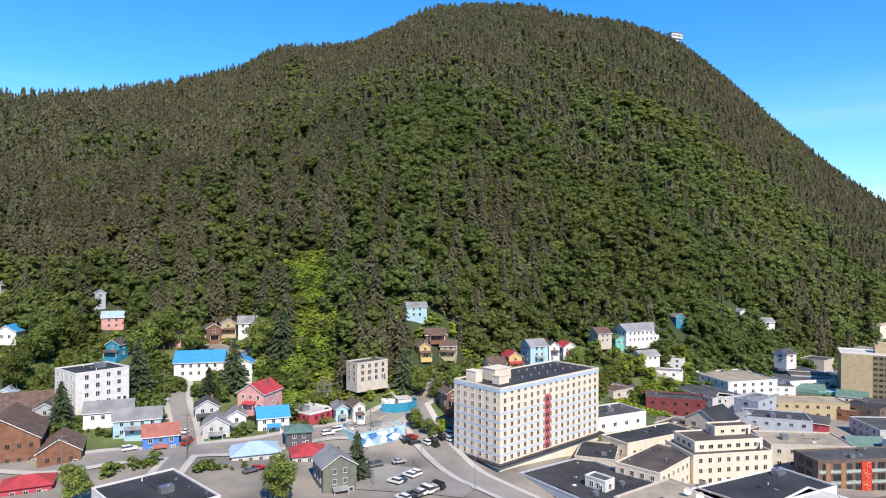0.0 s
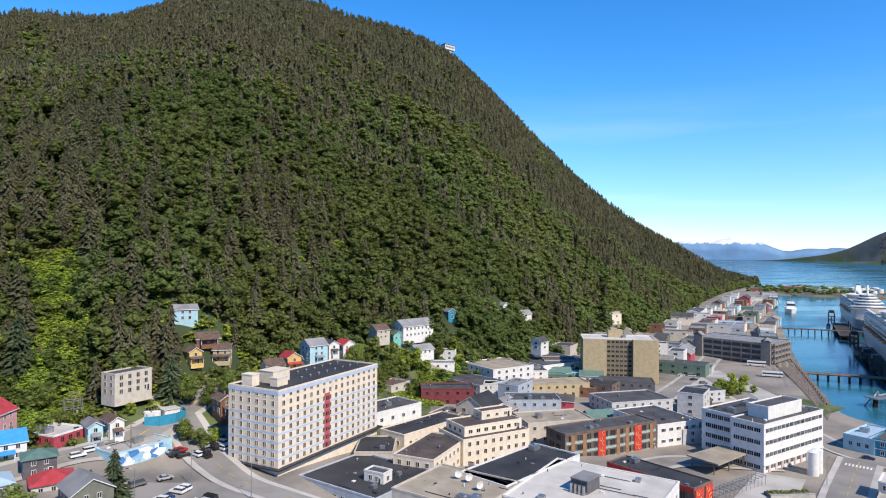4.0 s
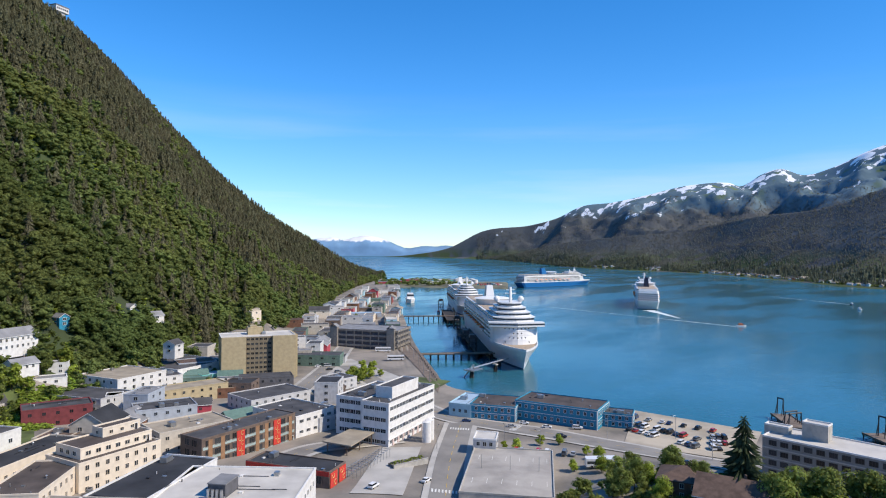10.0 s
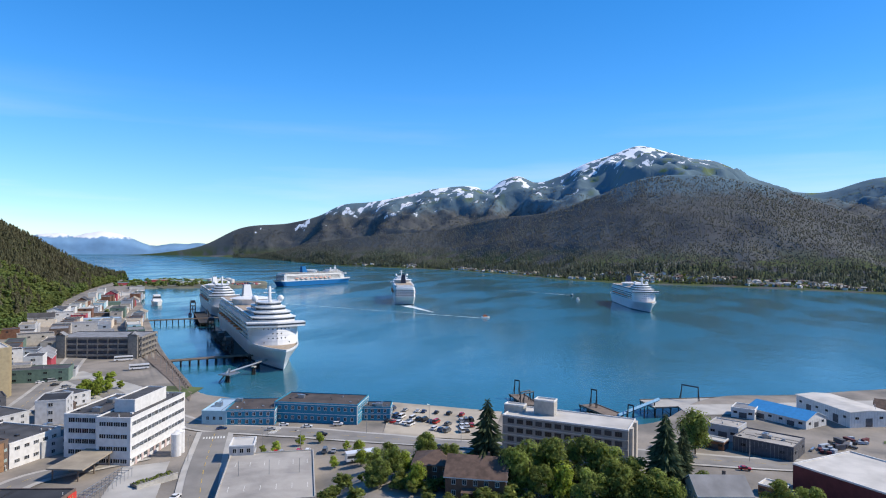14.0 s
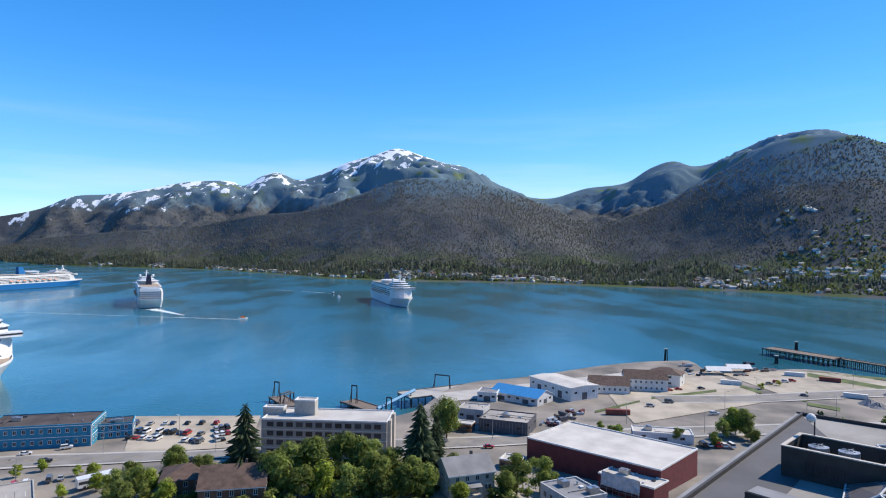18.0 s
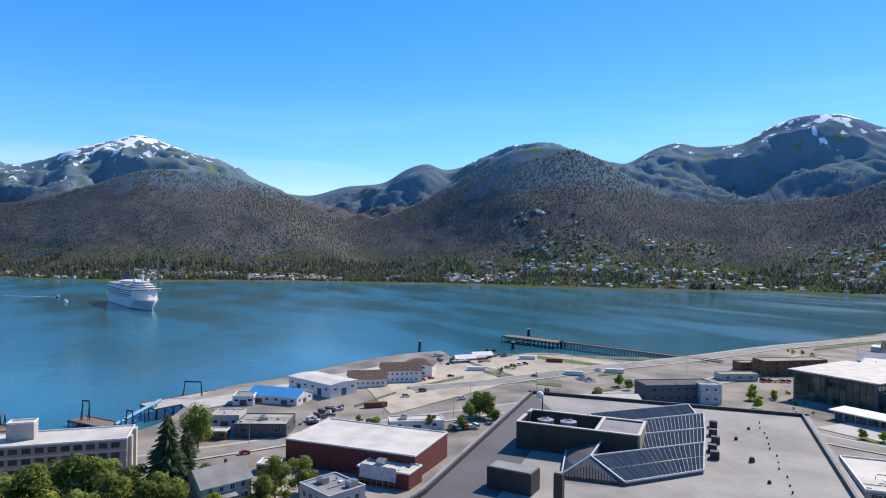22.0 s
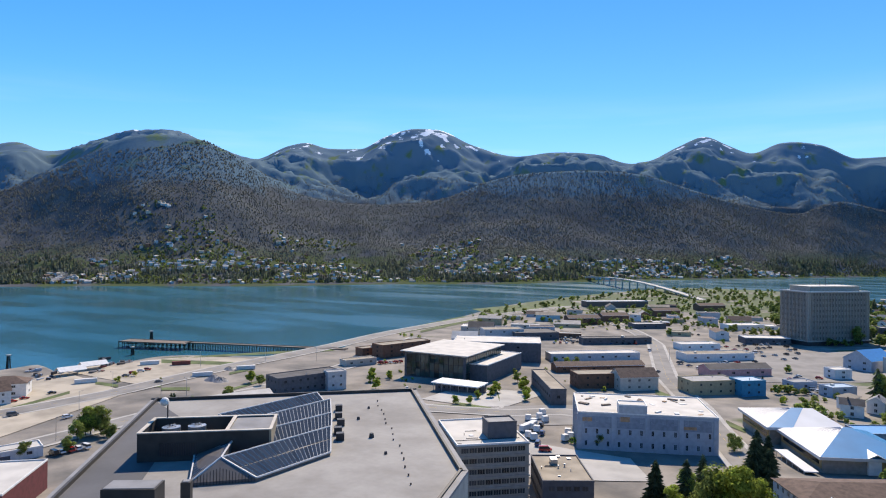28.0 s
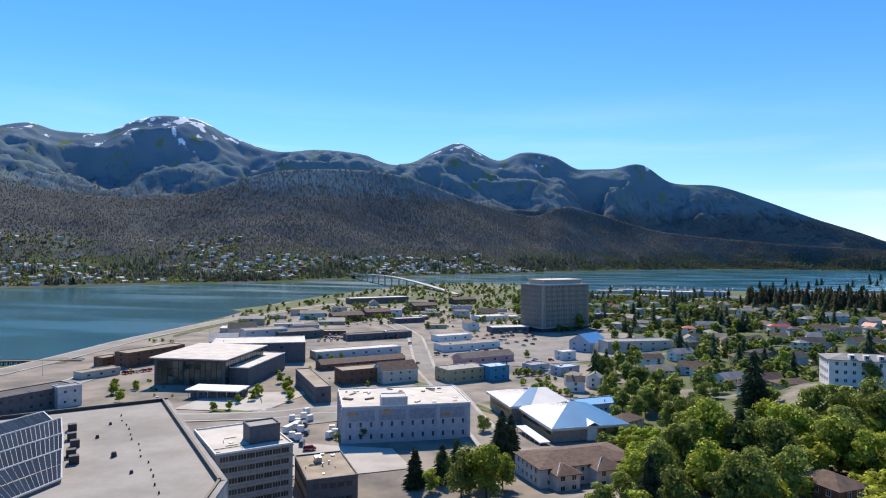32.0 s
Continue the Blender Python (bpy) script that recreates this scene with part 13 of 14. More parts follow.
def yard_growth():
    """Hedges and shrubs in the yards of the hillside quarter."""
    rng = np.random.default_rng(17)
    n = 5200
    b, r = rng.uniform(-37, 1, n), rng.uniform(196, 282, n)
    x, y = polar(b, r)
    d = np.hypot(x[:, None] - _p[None, :, 0], y[:, None] - _p[None, :, 1]).min(1)
    keep = (d > 6.5) & (d < 22) & (fractal(x, y, 16.0, 2, 5.0) > -0.2)
    for path, wd in (([(-78, 176), (-80, 202), (-91, 224), (-97, 233), (-103, 250)], 5.5), ([(-19, 268), (-6, 229), (6, 200), (20, 184)], 7.5), ([(-140, 188), (-110, 190), (-80, 198), (-60, 205), (-43, 220), (-28, 226), (-9, 250), (4, 268)], 6.5)):
        q, _ = line_points(path)
        keep &= np.hypot(x[:, None] - q[None, :, 0], y[:, None] - q[None, :, 1]).min(1) > wd
    keep &= ~((x > -44) & (x < 16) & (y < 214)) & ~((b > -17) & (b < -9) & (r < 226)) & (np.hypot(x + 25, y - 225) > 14) & (np.hypot(x - 31, y - 230) > 40) & (np.hypot(x + 18, y - 243) > 10)
    keep &= ~((x < -95) & (y < 205))
    x, y = x[keep], y[keep]
    h = rng.uniform(0.7, 2.8, len(x)) * np.where(rng.uniform(0, 1, len(x)) < 0.12, 1.8, 1)
    scatter("yard_shrubs", [leafy_shape(rng, 42, 0.15, 0.7, True) for _ in range(7)], np.stack([x, y, ground_z(x, y) - 0.25], 1), h, h * 1.35, M_LEAF, "green hedges and shrubs in the hillside yards", "shrubs")


yard_growth()


# ---- cars ----
car(292.3, 123.0, -13)
car(291.8, 119.9, -12)
car(291.2, 116.8, -6)
car(290.7, 113.6, -5)
car(289.6, 107.4, -11)
car(289.0, 104.3, -7)
car(288.5, 101.2, -10)
car(287.9, 98.0, -10)
car(287.4, 94.9, -8)
car(286.3, 88.7, -11)
car(281.8, 117.2, -12)
car(281.1, 114.1, -11)
car(280.4, 110.9, -5)
car(279.7, 107.8, -11)
car(279.0, 104.6, -9)
car(276.2, 92.0, -9)
car(275.5, 88.8, -6)
car(274.8, 85.6, -9)
car(303.5, 126.8, 5)
car(303.6, 123.5, 5)
car(303.7, 116.9, 0)
car(303.9, 110.3, 5)
car(304.0, 107.0, 2)
car(304.1, 100.4, 3)
car(304.3, 93.8, -2)
car(304.5, 87.3, -1)
car(294.0, 84.6, 29)
car(295.2, 82.6, 28)
car(296.4, 80.5, 34)
car(285.7, 82.1, 36)
car(286.8, 80.0, 29)
car(287.9, 77.8, 33)
car(277.3, 79.6, 33)
car(278.3, 77.4, 33)
car(-13.7, 187.4, 147)
car(-12.4, 189.3, 142)
car(-9.7, 193.0, 141)
car(-8.3, 194.9, 141)
car(-10.6, 174.4, 138)
car(-9.0, 176.1, 141)
car(-7.5, 177.7, 135)
car(-6.0, 179.3, 140)
car(-4.5, 180.9, 133)
car(-2.9, 182.6, 133)
car(-1.4, 184.2, 135)
car(109.7, -585.1, -45)
car(105.7, -589.7, -44)
car(101.7, -594.3, -43)
car(97.6, -598.9, -40)
car(89.6, -608.2, -40)
car(85.6, -612.8, -38)
car(77.5, -622.1, -39)
car(73.5, -626.7, -44)
car(69.5, -631.3, -38)
car(61.5, -640.6, -40)
car(53.4, -649.9, -39)
car(100.1, -569.1, -40)
car(88.4, -582.4, -40)
car(80.7, -591.2, -41)
car(72.9, -600.1, -37)
car(69.0, -604.5, -41)
car(65.1, -608.9, -38)
car(53.5, -622.2, -38)
car(98.2, -544.4, -43)
car(94.4, -548.6, -44)
car(86.9, -557.0, -37)
car(83.2, -561.2, -40)
car(72.0, -573.8, -45)
car(68.2, -578.0, -42)
car(49.5, -599.1, -45)
car(45.8, -603.3, -45)
car(96.0, -520.0, -40)
car(92.4, -524.0, -40)
car(88.8, -528.0, -43)
car(81.6, -536.0, -38)
car(70.8, -548.0, -39)
car(63.6, -556.0, -41)
car(56.4, -564.0, -39)
car(49.2, -572.0, -39)
car(42.0, -580.0, -40)
car(86.6, -503.7, -44)
car(83.2, -507.5, -39)
car(76.2, -515.0, -41)
car(65.9, -526.4, -40)
car(48.5, -545.3, -43)
car(41.6, -552.9, -37)
car(248.1, -562.3, -67)
car(243.2, -564.6, -62)
car(238.4, -567.0, -65)
car(233.6, -569.3, -62)
car(228.8, -571.6, -62)
car(223.9, -574.0, -61)
car(219.1, -576.3, -66)
car(214.3, -578.6, -62)
car(209.4, -580.9, -63)
car(194.9, -587.9, -62)
car(190.1, -590.3, -62)
car(185.3, -592.6, -65)
car(180.5, -594.9, -62)
car(175.6, -597.3, -68)
car(229.6, -550.8, 270)
car(226.3, -550.5, 268)
car(223.1, -550.1, 270)
car(219.9, -549.8, 266)
car(216.6, -549.5, 266)
car(213.4, -549.1, 269)
car(210.2, -548.8, 264)
car(292.4, -364.8, -16)
car(290.2, -367.9, -20)
car(288.0, -371.0, -20)
car(285.8, -374.1, -14)
car(283.7, -377.2, -18)
car(151.8, -670.3, 265)
car(140.4, -669.8, 264)
car(134.7, -669.5, 264)
car(117.7, -668.7, 262)
car(112.0, -668.5, 263)
car(106.3, -668.2, 266)
car(94.9, -667.7, 266)
car(83.6, -667.2, 264)
car(264.3, -126.5, -1)
car(264.0, -129.4, -8)
car(263.7, -132.4, -4)
car(263.5, -135.3, -6)
car(263.2, -138.3, -1)
car(228.5, -530.8, -60)
car(223.8, -533.7, -61)
car(219.0, -536.6, -56)
car(214.3, -539.4, -61)
car(204.9, -545.2, -61)
car(200.2, -548.1, -55)
car(195.5, -550.9, -61)
car(190.8, -553.8, -55)
car(186.0, -556.7, -57)
car(181.3, -559.6, -58)
car(176.6, -562.4, -59)
car(171.9, -565.3, -57)
car(167.2, -568.2, -59)
car(110.1, -485.7, 228)
car(102.3, -479.3, 230)
car(94.6, -472.9, 232)
car(33.9, -479.4, 207)
car(26.0, -462.4, 201)
car(22.0, -453.8, 200)
car(18.0, -445.3, 201)
car(37.2, -464.7, 203)
car(33.7, -458.3, 204)
car(23.5, -439.2, 206)
car(20.0, -432.8, 206)
car(33.6, -437.2, 203)
car(27.8, -428.7, 207)
car(25.0, -424.5, 201)
car(22.1, -420.3, 200)
car(293.2, -807.7, -28)
car(290.1, -812.5, -29)
car(283.9, -822.3, -30)
car(277.7, -832.0, -32)
car(219.4, 136.3, 28)
car(222.2, 130.2, 22)
car(223.7, 127.1, 24)
car(226.5, 121.0, 22)
car(228.0, 117.9, 22)
car(-3.4, 226.5, 120)
car(1.5, 229.7, 121)
car(-5.5, 221.3, 125)
car(-3.1, 223.1, 121)
car(-0.6, 224.8, 121)
car(1.9, 226.6, 121)
car(-2.7, 219.6, 122)
car(2.2, 223.5, 124)
car(-12.7, 224.6, 33)
car(-10.7, 224.7, 33)
car(-36.1, 222.1, 29)
car(-39.0, 218.5, 30)
car(-20.6, 199.9, 36)
car(-13.7, 204.5, 24)
car(-81.3, 204.4, 82)
car(-84.9, 212.7, 82)
car(-96.7, 197.6, 36)
car(-55.7, 185.8, 47)
car(-54.3, 188.3, 46)
car(167.7, 142.4, 10)
car(149.8, 150.0, 15)
car(215.4, 136.5, 22)
car(259.0, 147.4, -60)
car(242.7, 181.4, -53)
car(249.0, 134.5, -62)
car(257.9, 159.0, -58)
car(215.5, 136.4, 22)
car(238.5, 78.1, -67)
car(260.7, -34.8, -88)
car(375.5, -164.6, -99)
car(373.0, -157.8, -98)
car(373.9, -144.9, -96)
car(392.6, -160.0, -97)
car(377.5, -179.5, -100)
car(366.7, -129.7, -109)
car(334.1, -131.3, -111)
car(342.6, -145.0, -103)
car(392.7, -235.7, -121)
car(394.4, -242.5, -122)
car(395.7, -248.0, -122)
car(388.7, -228.7, -120)
car(355.1, -229.8, -123)
car(298.0, -209.0, -115)
car(316.0, -157.4, -86)
car(238.1, -352.0, -136)
car(221.6, -301.3, -54)
car(117.0, -259.9, -76)
car(111.6, -243.6, -75)
car(145.4, -534.6, -95)
car(114.5, -442.4, -95)
car(51.3, -277.3, -90)
car(105.6, -237.6, -146)
car(123.2, -272.4, -76)
car(-10.8, 235.8, 23)
car(-11.6, 222.7, 23)
car(-9.4, 221.8, 22)
car(279.5, 321.5, -11)
car(277.0, 310.3, -12)
car(282.3, 336.2, -30)
car(287.7, 332.9, -31)
car(249.0, 160.1, -57)
car(267.3, 136.2, -63)
car(-113.2, -402.4, -176)
car(-22.4, -294.2, -154)
car(22.2, -478.5, -177)
car(34.3, -469.7, -166)
coach(335.5, 314.7, -42)
coach(360.0, 351.3, -46)
coach(219.5, 101.9, -50)
coach(221.2, 102.9, -45)
container(319.1, -108.4, -101, "rust")
container(395.9, -273.2, -125, "rust")
container(390.5, -204.9, -118, "white")
container(413.7, -260.8, -122, "white")
container(348.3, -289.6, -125, "white")
container(126.0, -264.5, -95, "white")
container(350.7, -257.3, -126, "white")
tent(423.6, -212.7, -97, 16, 9)
tent(430.2, -230.5, -98, 16, 9)
street_lamp(262.0, 46.2, 10, 35)
street_lamp(218.6, 127.4, 10, 131)
street_lamp(241.6, 156.8, 10, 262)
street_lamp(281.9, 96.6, 10, 132)
street_lamp(258.5, 74.3, 10, 61)
street_lamp(273.4, -38.1, 10, 256)
street_lamp(357.0, -104.6, 10, 141)
street_lamp(298.8, -105.8, 10, 225)
street_lamp(282.9, -136.3, 10, 211)
street_lamp(310.3, -217.6, 10, 109)
street_lamp(324.5, -167.1, 10, 203)
street_lamp(360.9, -204.8, 10, 111)
street_lamp(317.5, -206.9, 10, 149)
street_lamp(379.7, -276.9, 10, 328)
street_lamp(218.7, 144.2, 10, 202)
street_lamp(260.3, 118.5, 10, 263)
street_lamp(307.2, 64.8, 10, 161)
street_lamp(199.0, 163.5, 10, 240)
for k in range(9):
    street_lamp(293 + 18 * k, 247 + 20.2 * k, 7, 138)
street_lamp(119.4, -492.7, 10, 78)
street_lamp(80.5, -384.7, 10, 101)
street_lamp(193.4, -507.4, 10, 35)
street_lamp(337.5, -345.5, 10, 22)
street_lamp(364.8, -321.1, 10, 24)
street_lamp(-19.9, 185.9, 10, 170)
street_lamp(-6.4, 198.9, 10, 302)
street_lamp(9.5, 183.8, 10, 34)
street_lamp(339.7, -536.5, 10, 232)
street_lamp(358.4, -612.9, 10, 212)
utility_pole(-105.8, 177.9, 14.0)
utility_pole(-76.3, 191.3, 14.0)
utility_pole(-137.9, 289.9, 10.0)
utility_pole(-117.0, 274.1, 12.0)
utility_pole(-24.6, 219.6, 12.0)
utility_pole(-2.8, 251.0, 12.0)
utility_pole(-62.8, 281.1, 12.0)
utility_pole(-89.4, 915.6, 12.0)
utility_pole(-44.9, 251.0, 8.0)
utility_pole(-46.6, 250.7, 8.0)
utility_pole(-103.3, 237.5, 10.0)
utility_pole(-68.7, 319.7, 14.0)

# ---- houses on the far shore, scrub round the hillside houses ----
def far_houses():
    rng = np.random.default_rng(77)
    n = 2600
    b = rng.uniform(64, 178, n)
    s = np.interp(b, ib, ish)
    hill = (b > 121) & (b < 150) & (rng.uniform(0, 1, n) < 0.6)
    u = np.where(hill, rng.uniform(0.03, 0.21, n), rng.uniform(0.005, 0.05 + 0.05 * ((b > 118) & (b < 172)), n))
    r = s + (4750 - s) * u
    x, y = polar(b, r)
    z = island_z(b, r)
    keep = far_town(b, u, x, y) & (rng.uniform(0, 1, n) < np.where((b > 112) & (b < 172), 0.85, 0.45))
    groups = {}
    walls = ["white", "grey", "beige", "lblue", "brown"]
    for i in np.where(keep)[0]:
        groups.setdefault(walls[int(rng.integers(0, 5))], []).append((x[i], y[i], z[i], rng.uniform(8, 17), rng.uniform(7, 10), rng.uniform(3.5, 6.5), rng.uniform(0, 3.14)))
    for k, (wall, hs) in enumerate(groups.items()):
        for roofs in (False, True):
            bm = bmesh.new()
            for (hx, hy, hz, w, d, h, a) in hs:
                at = len(bm.verts)
                if not roofs:
                    box(bm, -w / 2, w / 2, -d / 2, d / 2, -3, h)
                else:
                    v = [bm.verts.new(p) for p in ((-w / 2 - 0.4, -d / 2 - 0.5, h), (w / 2 + 0.4, -d / 2 - 0.5, h), (w / 2 + 0.4, d / 2 + 0.5, h), (-w / 2 - 0.4, d / 2 + 0.5, h), (-w / 2 - 0.4, 0, h + d * 0.3), (w / 2 + 0.4, 0, h + d * 0.3))]
                    for q in ((0, 1, 5, 4), (2, 3, 4, 5), (1, 2, 5), (3, 0, 4), (3, 2, 1, 0)):
                        bm.faces.new([v[j] for j in q])
                bm.verts.ensure_lookup_table()
                m = pose(hx, hy, hz, 0, 0, math.degrees(a))
                for vert in bm.verts[at:]:
                    vert.co = m @ vert.co
            me = bpy.data.meshes.new("far_houses")
            bm.to_mesh(me)
            bm.free()
            me.materials.append(MR[("r_grey", "r_dark", "r_brown", "r_white", "r_tan")[k]] if roofs else MW[wall])
            tagged(new("far_houses" if not roofs else "far_house_roofs", me), "scattered small houses on the far wooded shore", "houses", kind="stuff")


far_houses()


def hillside_scrub():
    rng = np.random.default_rng(12)
    n = 7600
    b = rng.uniform(-40, 32, n)
    r = rng.uniform(225, 430, n)
    x, y = polar(b, r)
    d = np.hypot(x[:, None] - _p[None, :, 0], y[:, None] - _p[None, :, 1]).min(1)
    patchy = fractal(x, y, 40.0, 2, 6.0) > -0.45
    keep = (d > 7) & clear_of_plots(x, y, 5.5, 8.0) & patchy & ~((b > -6) & (b < 9) & (r < 262)) & ~((b >= 9) & (r < 285 + (b - 9) * 4.5)) & (np.hypot(x + 90, y - 225) > 14) & ~((b < -14) & (r < 238))
    keep &= np.hypot(x + 40, y - 222) > 14
    x, y, b, r = x[keep], y[keep], b[keep], r[keep]
    inside = r < np.interp(b, mb, foot)
    z = np.where(inside, ground_z(x, y), mountain_z(b, r))
    h = rng.uniform(1.6, 7.0, len(x)) * np.where(rng.uniform(0, 1, len(x)) < 0.5, 0.55, 1)
    sh = [leafy_shape(rng, 64, 0.13, sprays=True) for _ in range(8)]
    scatter("hillside_bushes", sh, np.stack([x, y, z - 0.6], 1), h, h * 1.25, M_LEAF, "green bushes and small trees between the hillside houses", "bushes")


hillside_scrub()


def town_greenery():
    """Bushes, hedges and garden trees of the western quarter and the far flats."""
    rng = np.random.default_rng(40)
    for name, label, n, b0, b1, r0, r1, h0, h1, mt, clump, dmin, thr, spr in (
        ("garden_trees", "garden trees and hedges between the nearer western houses", 520, 174, 207, 230, 480, 2.5, 7, M_LEAF, 70, 11, -0.3, False),
        ("garden_trees", "garden trees between the western houses farther off", 2700, 174, 207, 480, 1200, 3.5, 10.5, M_LEAF, 52, 8.5, -0.5, False),
        ("garden_spruces", "dark spruces standing among the western houses", 620, 178, 207, 420, 1300, 10, 22, M_NEEDLE_TOWN, 0, 7, -0.15, True),
        ("roadside_bushes", "low green bushes along lots and verges of the flats", 900, 100, 175, 230, 1000, 1.2, 4.5, M_LEAF2, 40, 12, 0.12, False),
        ("river_mouth_trees", "trees along the far side of the flats", 1500, 150, 185, 700, 1500, 3.5, 9, M_LEAF, 34, 10, -0.2, False),
        ("bank_undergrowth", "dense undergrowth on the bank below the viewpoint", 420, 184, 212, 110, 260, 4, 11, M_LEAF2, 190, 6, -0.5, False),
        ("bank_undergrowth", "dense undergrowth on the wooded bank above the shore road", 420, 62, 108, 105, 205, 2, 6, M_LEAF, 60, 9, -0.3, False),
    ):
        b, r = rng.uniform(b0, b1, n), np.sqrt(rng.uniform(r0**2, r1**2, n))
        x, y = polar(b, r)
        d = np.hypot(x[:, None] - _p[None, :, 0], y[:, None] - _p[None, :, 1]).min(1)
        keep = (d > dmin) & (fractal(x, y, 45.0, 2, 3.0) > thr) & (r < np.interp(b, bea, reach) * 0.97)
        # keep the big lot, the streets and the office roof clear
        keep &= ~((x > -70) & (x < 100) & (y < -430) & (y > -650)) & ~((x > -5) & (x < 75) & (y > -345) & (y < -225))
        for p0, p1 in (((30, -250), (105, -427)), ((105, -427), (188, -648)), ((60, -300), (290, -250)), ((253, 113), (270, -33)), ((280, -76), (310, -362)), ((150, 112), (208, 160))):
            p0, p1 = np.array(p0, float), np.array(p1, float)
            t = np.clip(((x - p0[0]) * (p1 - p0)[0] + (y - p0[1]) * (p1 - p0)[1]) / ((p1 - p0) @ (p1 - p0)), 0, 1)
            keep &= np.hypot(x - p0[0] - t * (p1 - p0)[0], y - p0[1] - t * (p1 - p0)[1]) > 10
        x, y = x[keep], y[keep]
        h = rng.uniform(h0, h1, len(x))
        sh = [spruce_shape(rng, 9, 5) if spr else leafy_shape(rng, clump * 2, 0.115 if clump < 100 else 0.05, sprays=True) for _ in range(7)]
        scatter(name, sh, np.stack([x, y, ground_z(x, y) - 0.4], 1), h, h * (1.8 if spr else 1.2), mt, label, "trees")


def foot_thickets():
    """Broadleaf trees where the streets end at the foot of the mountain."""
    rng = np.random.default_rng(52)
    n = 900
    b = rng.uniform(4, 44.5, n)
    f = np.interp(b, bea[bea < 45], past[bea < 45, 0])
    r = f + 12 - rng.uniform(0, 1, n) ** 1.3 * np.interp(b, (4, 20, 30, 38, 44), (20, 40, 110, 120, 60))
    x, y = polar(b, r)
    d = np.hypot(x[:, None] - _p[None, :, 0], y[:, None] - _p[None, :, 1]).min(1)
    keep = (d > 12) & (fractal(x, y, 60.0, 2, 6.0) > -0.2) & clear_of_plots(x, y, 8.0, 18.0)
    x, y = x[keep], y[keep]
    h = rng.uniform(5, 13, len(x))
    sh = [leafy_shape(rng, 150, 0.085, sprays=True) for _ in range(7)]
    scatter("foot_thicket", sh, np.stack([x, y, ground_z(x, y) - 0.6], 1), h, h * rng.uniform(0.9, 1.3, len(x)), M_LEAF_HILL, "green broadleaf trees at the foot of the mountain", "trees")


town_greenery()
foot_thickets()

# ---- bridge, cargo spit, summit station, silos, mural ----
def channel_bridge():
    root = tagged(new("channel_bridge"), "long low concrete bridge arching over the channel", "bridge")
    root.matrix_world = pose(0, 0, 0)
    a, b = Vector((225, -1150, 9)), Vector((690, -1860, 12))
    n = 14
    pts = [a.lerp(b, k / n) + Vector((0, 0, 13 * math.sin(math.pi * k / n))) for k in range(n + 1)]
    side = Vector(((b - a).y, -(b - a).x, 0)).normalized() * 6
    bm = bmesh.new()
    rows = [[bm.verts.new(p + side), bm.verts.new(p - side), bm.verts.new(p - side - Vector((0, 0, 2.2))), bm.verts.new(p + side - Vector((0, 0, 2.2)))] for p in pts]
    for k in range(n):
        for j in range(4):
            bm.faces.new((rows[k][j], rows[k][(j + 1) % 4], rows[k + 1][(j + 1) % 4], rows[k + 1][j]))
    bmesh.ops.recalc_face_normals(bm, faces=bm.faces[:])
    part("deck", bm, MW["concrete"], root)
    for s in (-1, 1):
        for k in range(n):
            part("railing", beam(bmesh.new(), pts[k] + side * s * 0.97 + Vector((0, 0, 0.9)), pts[k + 1] + side * s * 0.97 + Vector((0, 0, 0.9)), 0.25, 4), M_STEEL, root)
    for k in range(2, n - 1):
        part("pier", cyl(bmesh.new(), pts[k].x, pts[k].y, -6, pts[k].z - 2.2, 2.2, 1.8, 8), MW["concrete"], root)


channel_bridge()

# low cargo spit at the far end of the waterfront
sb_ = np.arange(44.6, 57.01, 0.4)
edge = np.array([1480.0, 1500, 1560, 1720, 1760, 1800])
spr = np.repeat(edge[None], len(sb_), 0) + 30 * fractal(sb_ * 30, sb_ * 0 + 3, 60.0)[:, None]
spz = np.repeat(np.array([-3.0, 3.5, 4.2, 4.2, 3.0, -3.0])[None], len(sb_), 0)
spz[[0, -1]] = -3
sheet("spit", sb_, spr, spz, mat("spit_ground", (0.17, 0.17, 0.12), rough=1.0, var=0.25, scale=0.02, fine=0.4), "low green and gravel cargo spit on the water")
rs = random.Random(6)
for k in range(7):
    bx, by = polar(52.2 + 0.28 * k, 1590 + (k % 2) * 40)
    root = tagged(new("storage_tank"), "white cylindrical fuel storage tank", "tank", "fuel tanks")
    root.matrix_world = pose(float(bx), float(by), 4)
    hh = rs.uniform(9, 13)
    part("shell", cyl(bmesh.new(), 0, 0, 0, hh, 7, 7, 16), MW["white"], root)
    part("roof", cyl(bmesh.new(), 0, 0, hh, hh + 1.2, 7.1, 0.5, 16), MW["white"], root)
for k in range(16):
    bx, by = polar(54.0 + 0.14 * k, 1560 + rs.uniform(-20, 30))
    container(float(bx), float(by), rs.uniform(-20, 60), rs.choice(("rust", "rust", "red", "blue", "white")), 12, 4)
for k in range(14):
    bx, by = polar(rs.uniform(45.5, 52), rs.uniform(1540, 1680))
    building("warehouse", "low green and grey cargo warehouse on the spit", float(bx), float(by), rs.uniform(-50, -30), rs.uniform(18, 34), rs.uniform(12, 18), 4, rs.uniform(5, 9), rs.choice(("green", "grey", "white", "teal", "red")), rs.choice(("r_grey", "r_green", "r_white")), "gabled", 0, 4.0, (1.2, 1.5))
rngs = np.random.default_rng(3)
tb, tr_ = rngs.uniform(45, 53.5, 260), rngs.uniform(1500, 1730, 260)
tx, ty = polar(tb, tr_)
th = rngs.uniform(5, 12, 260)
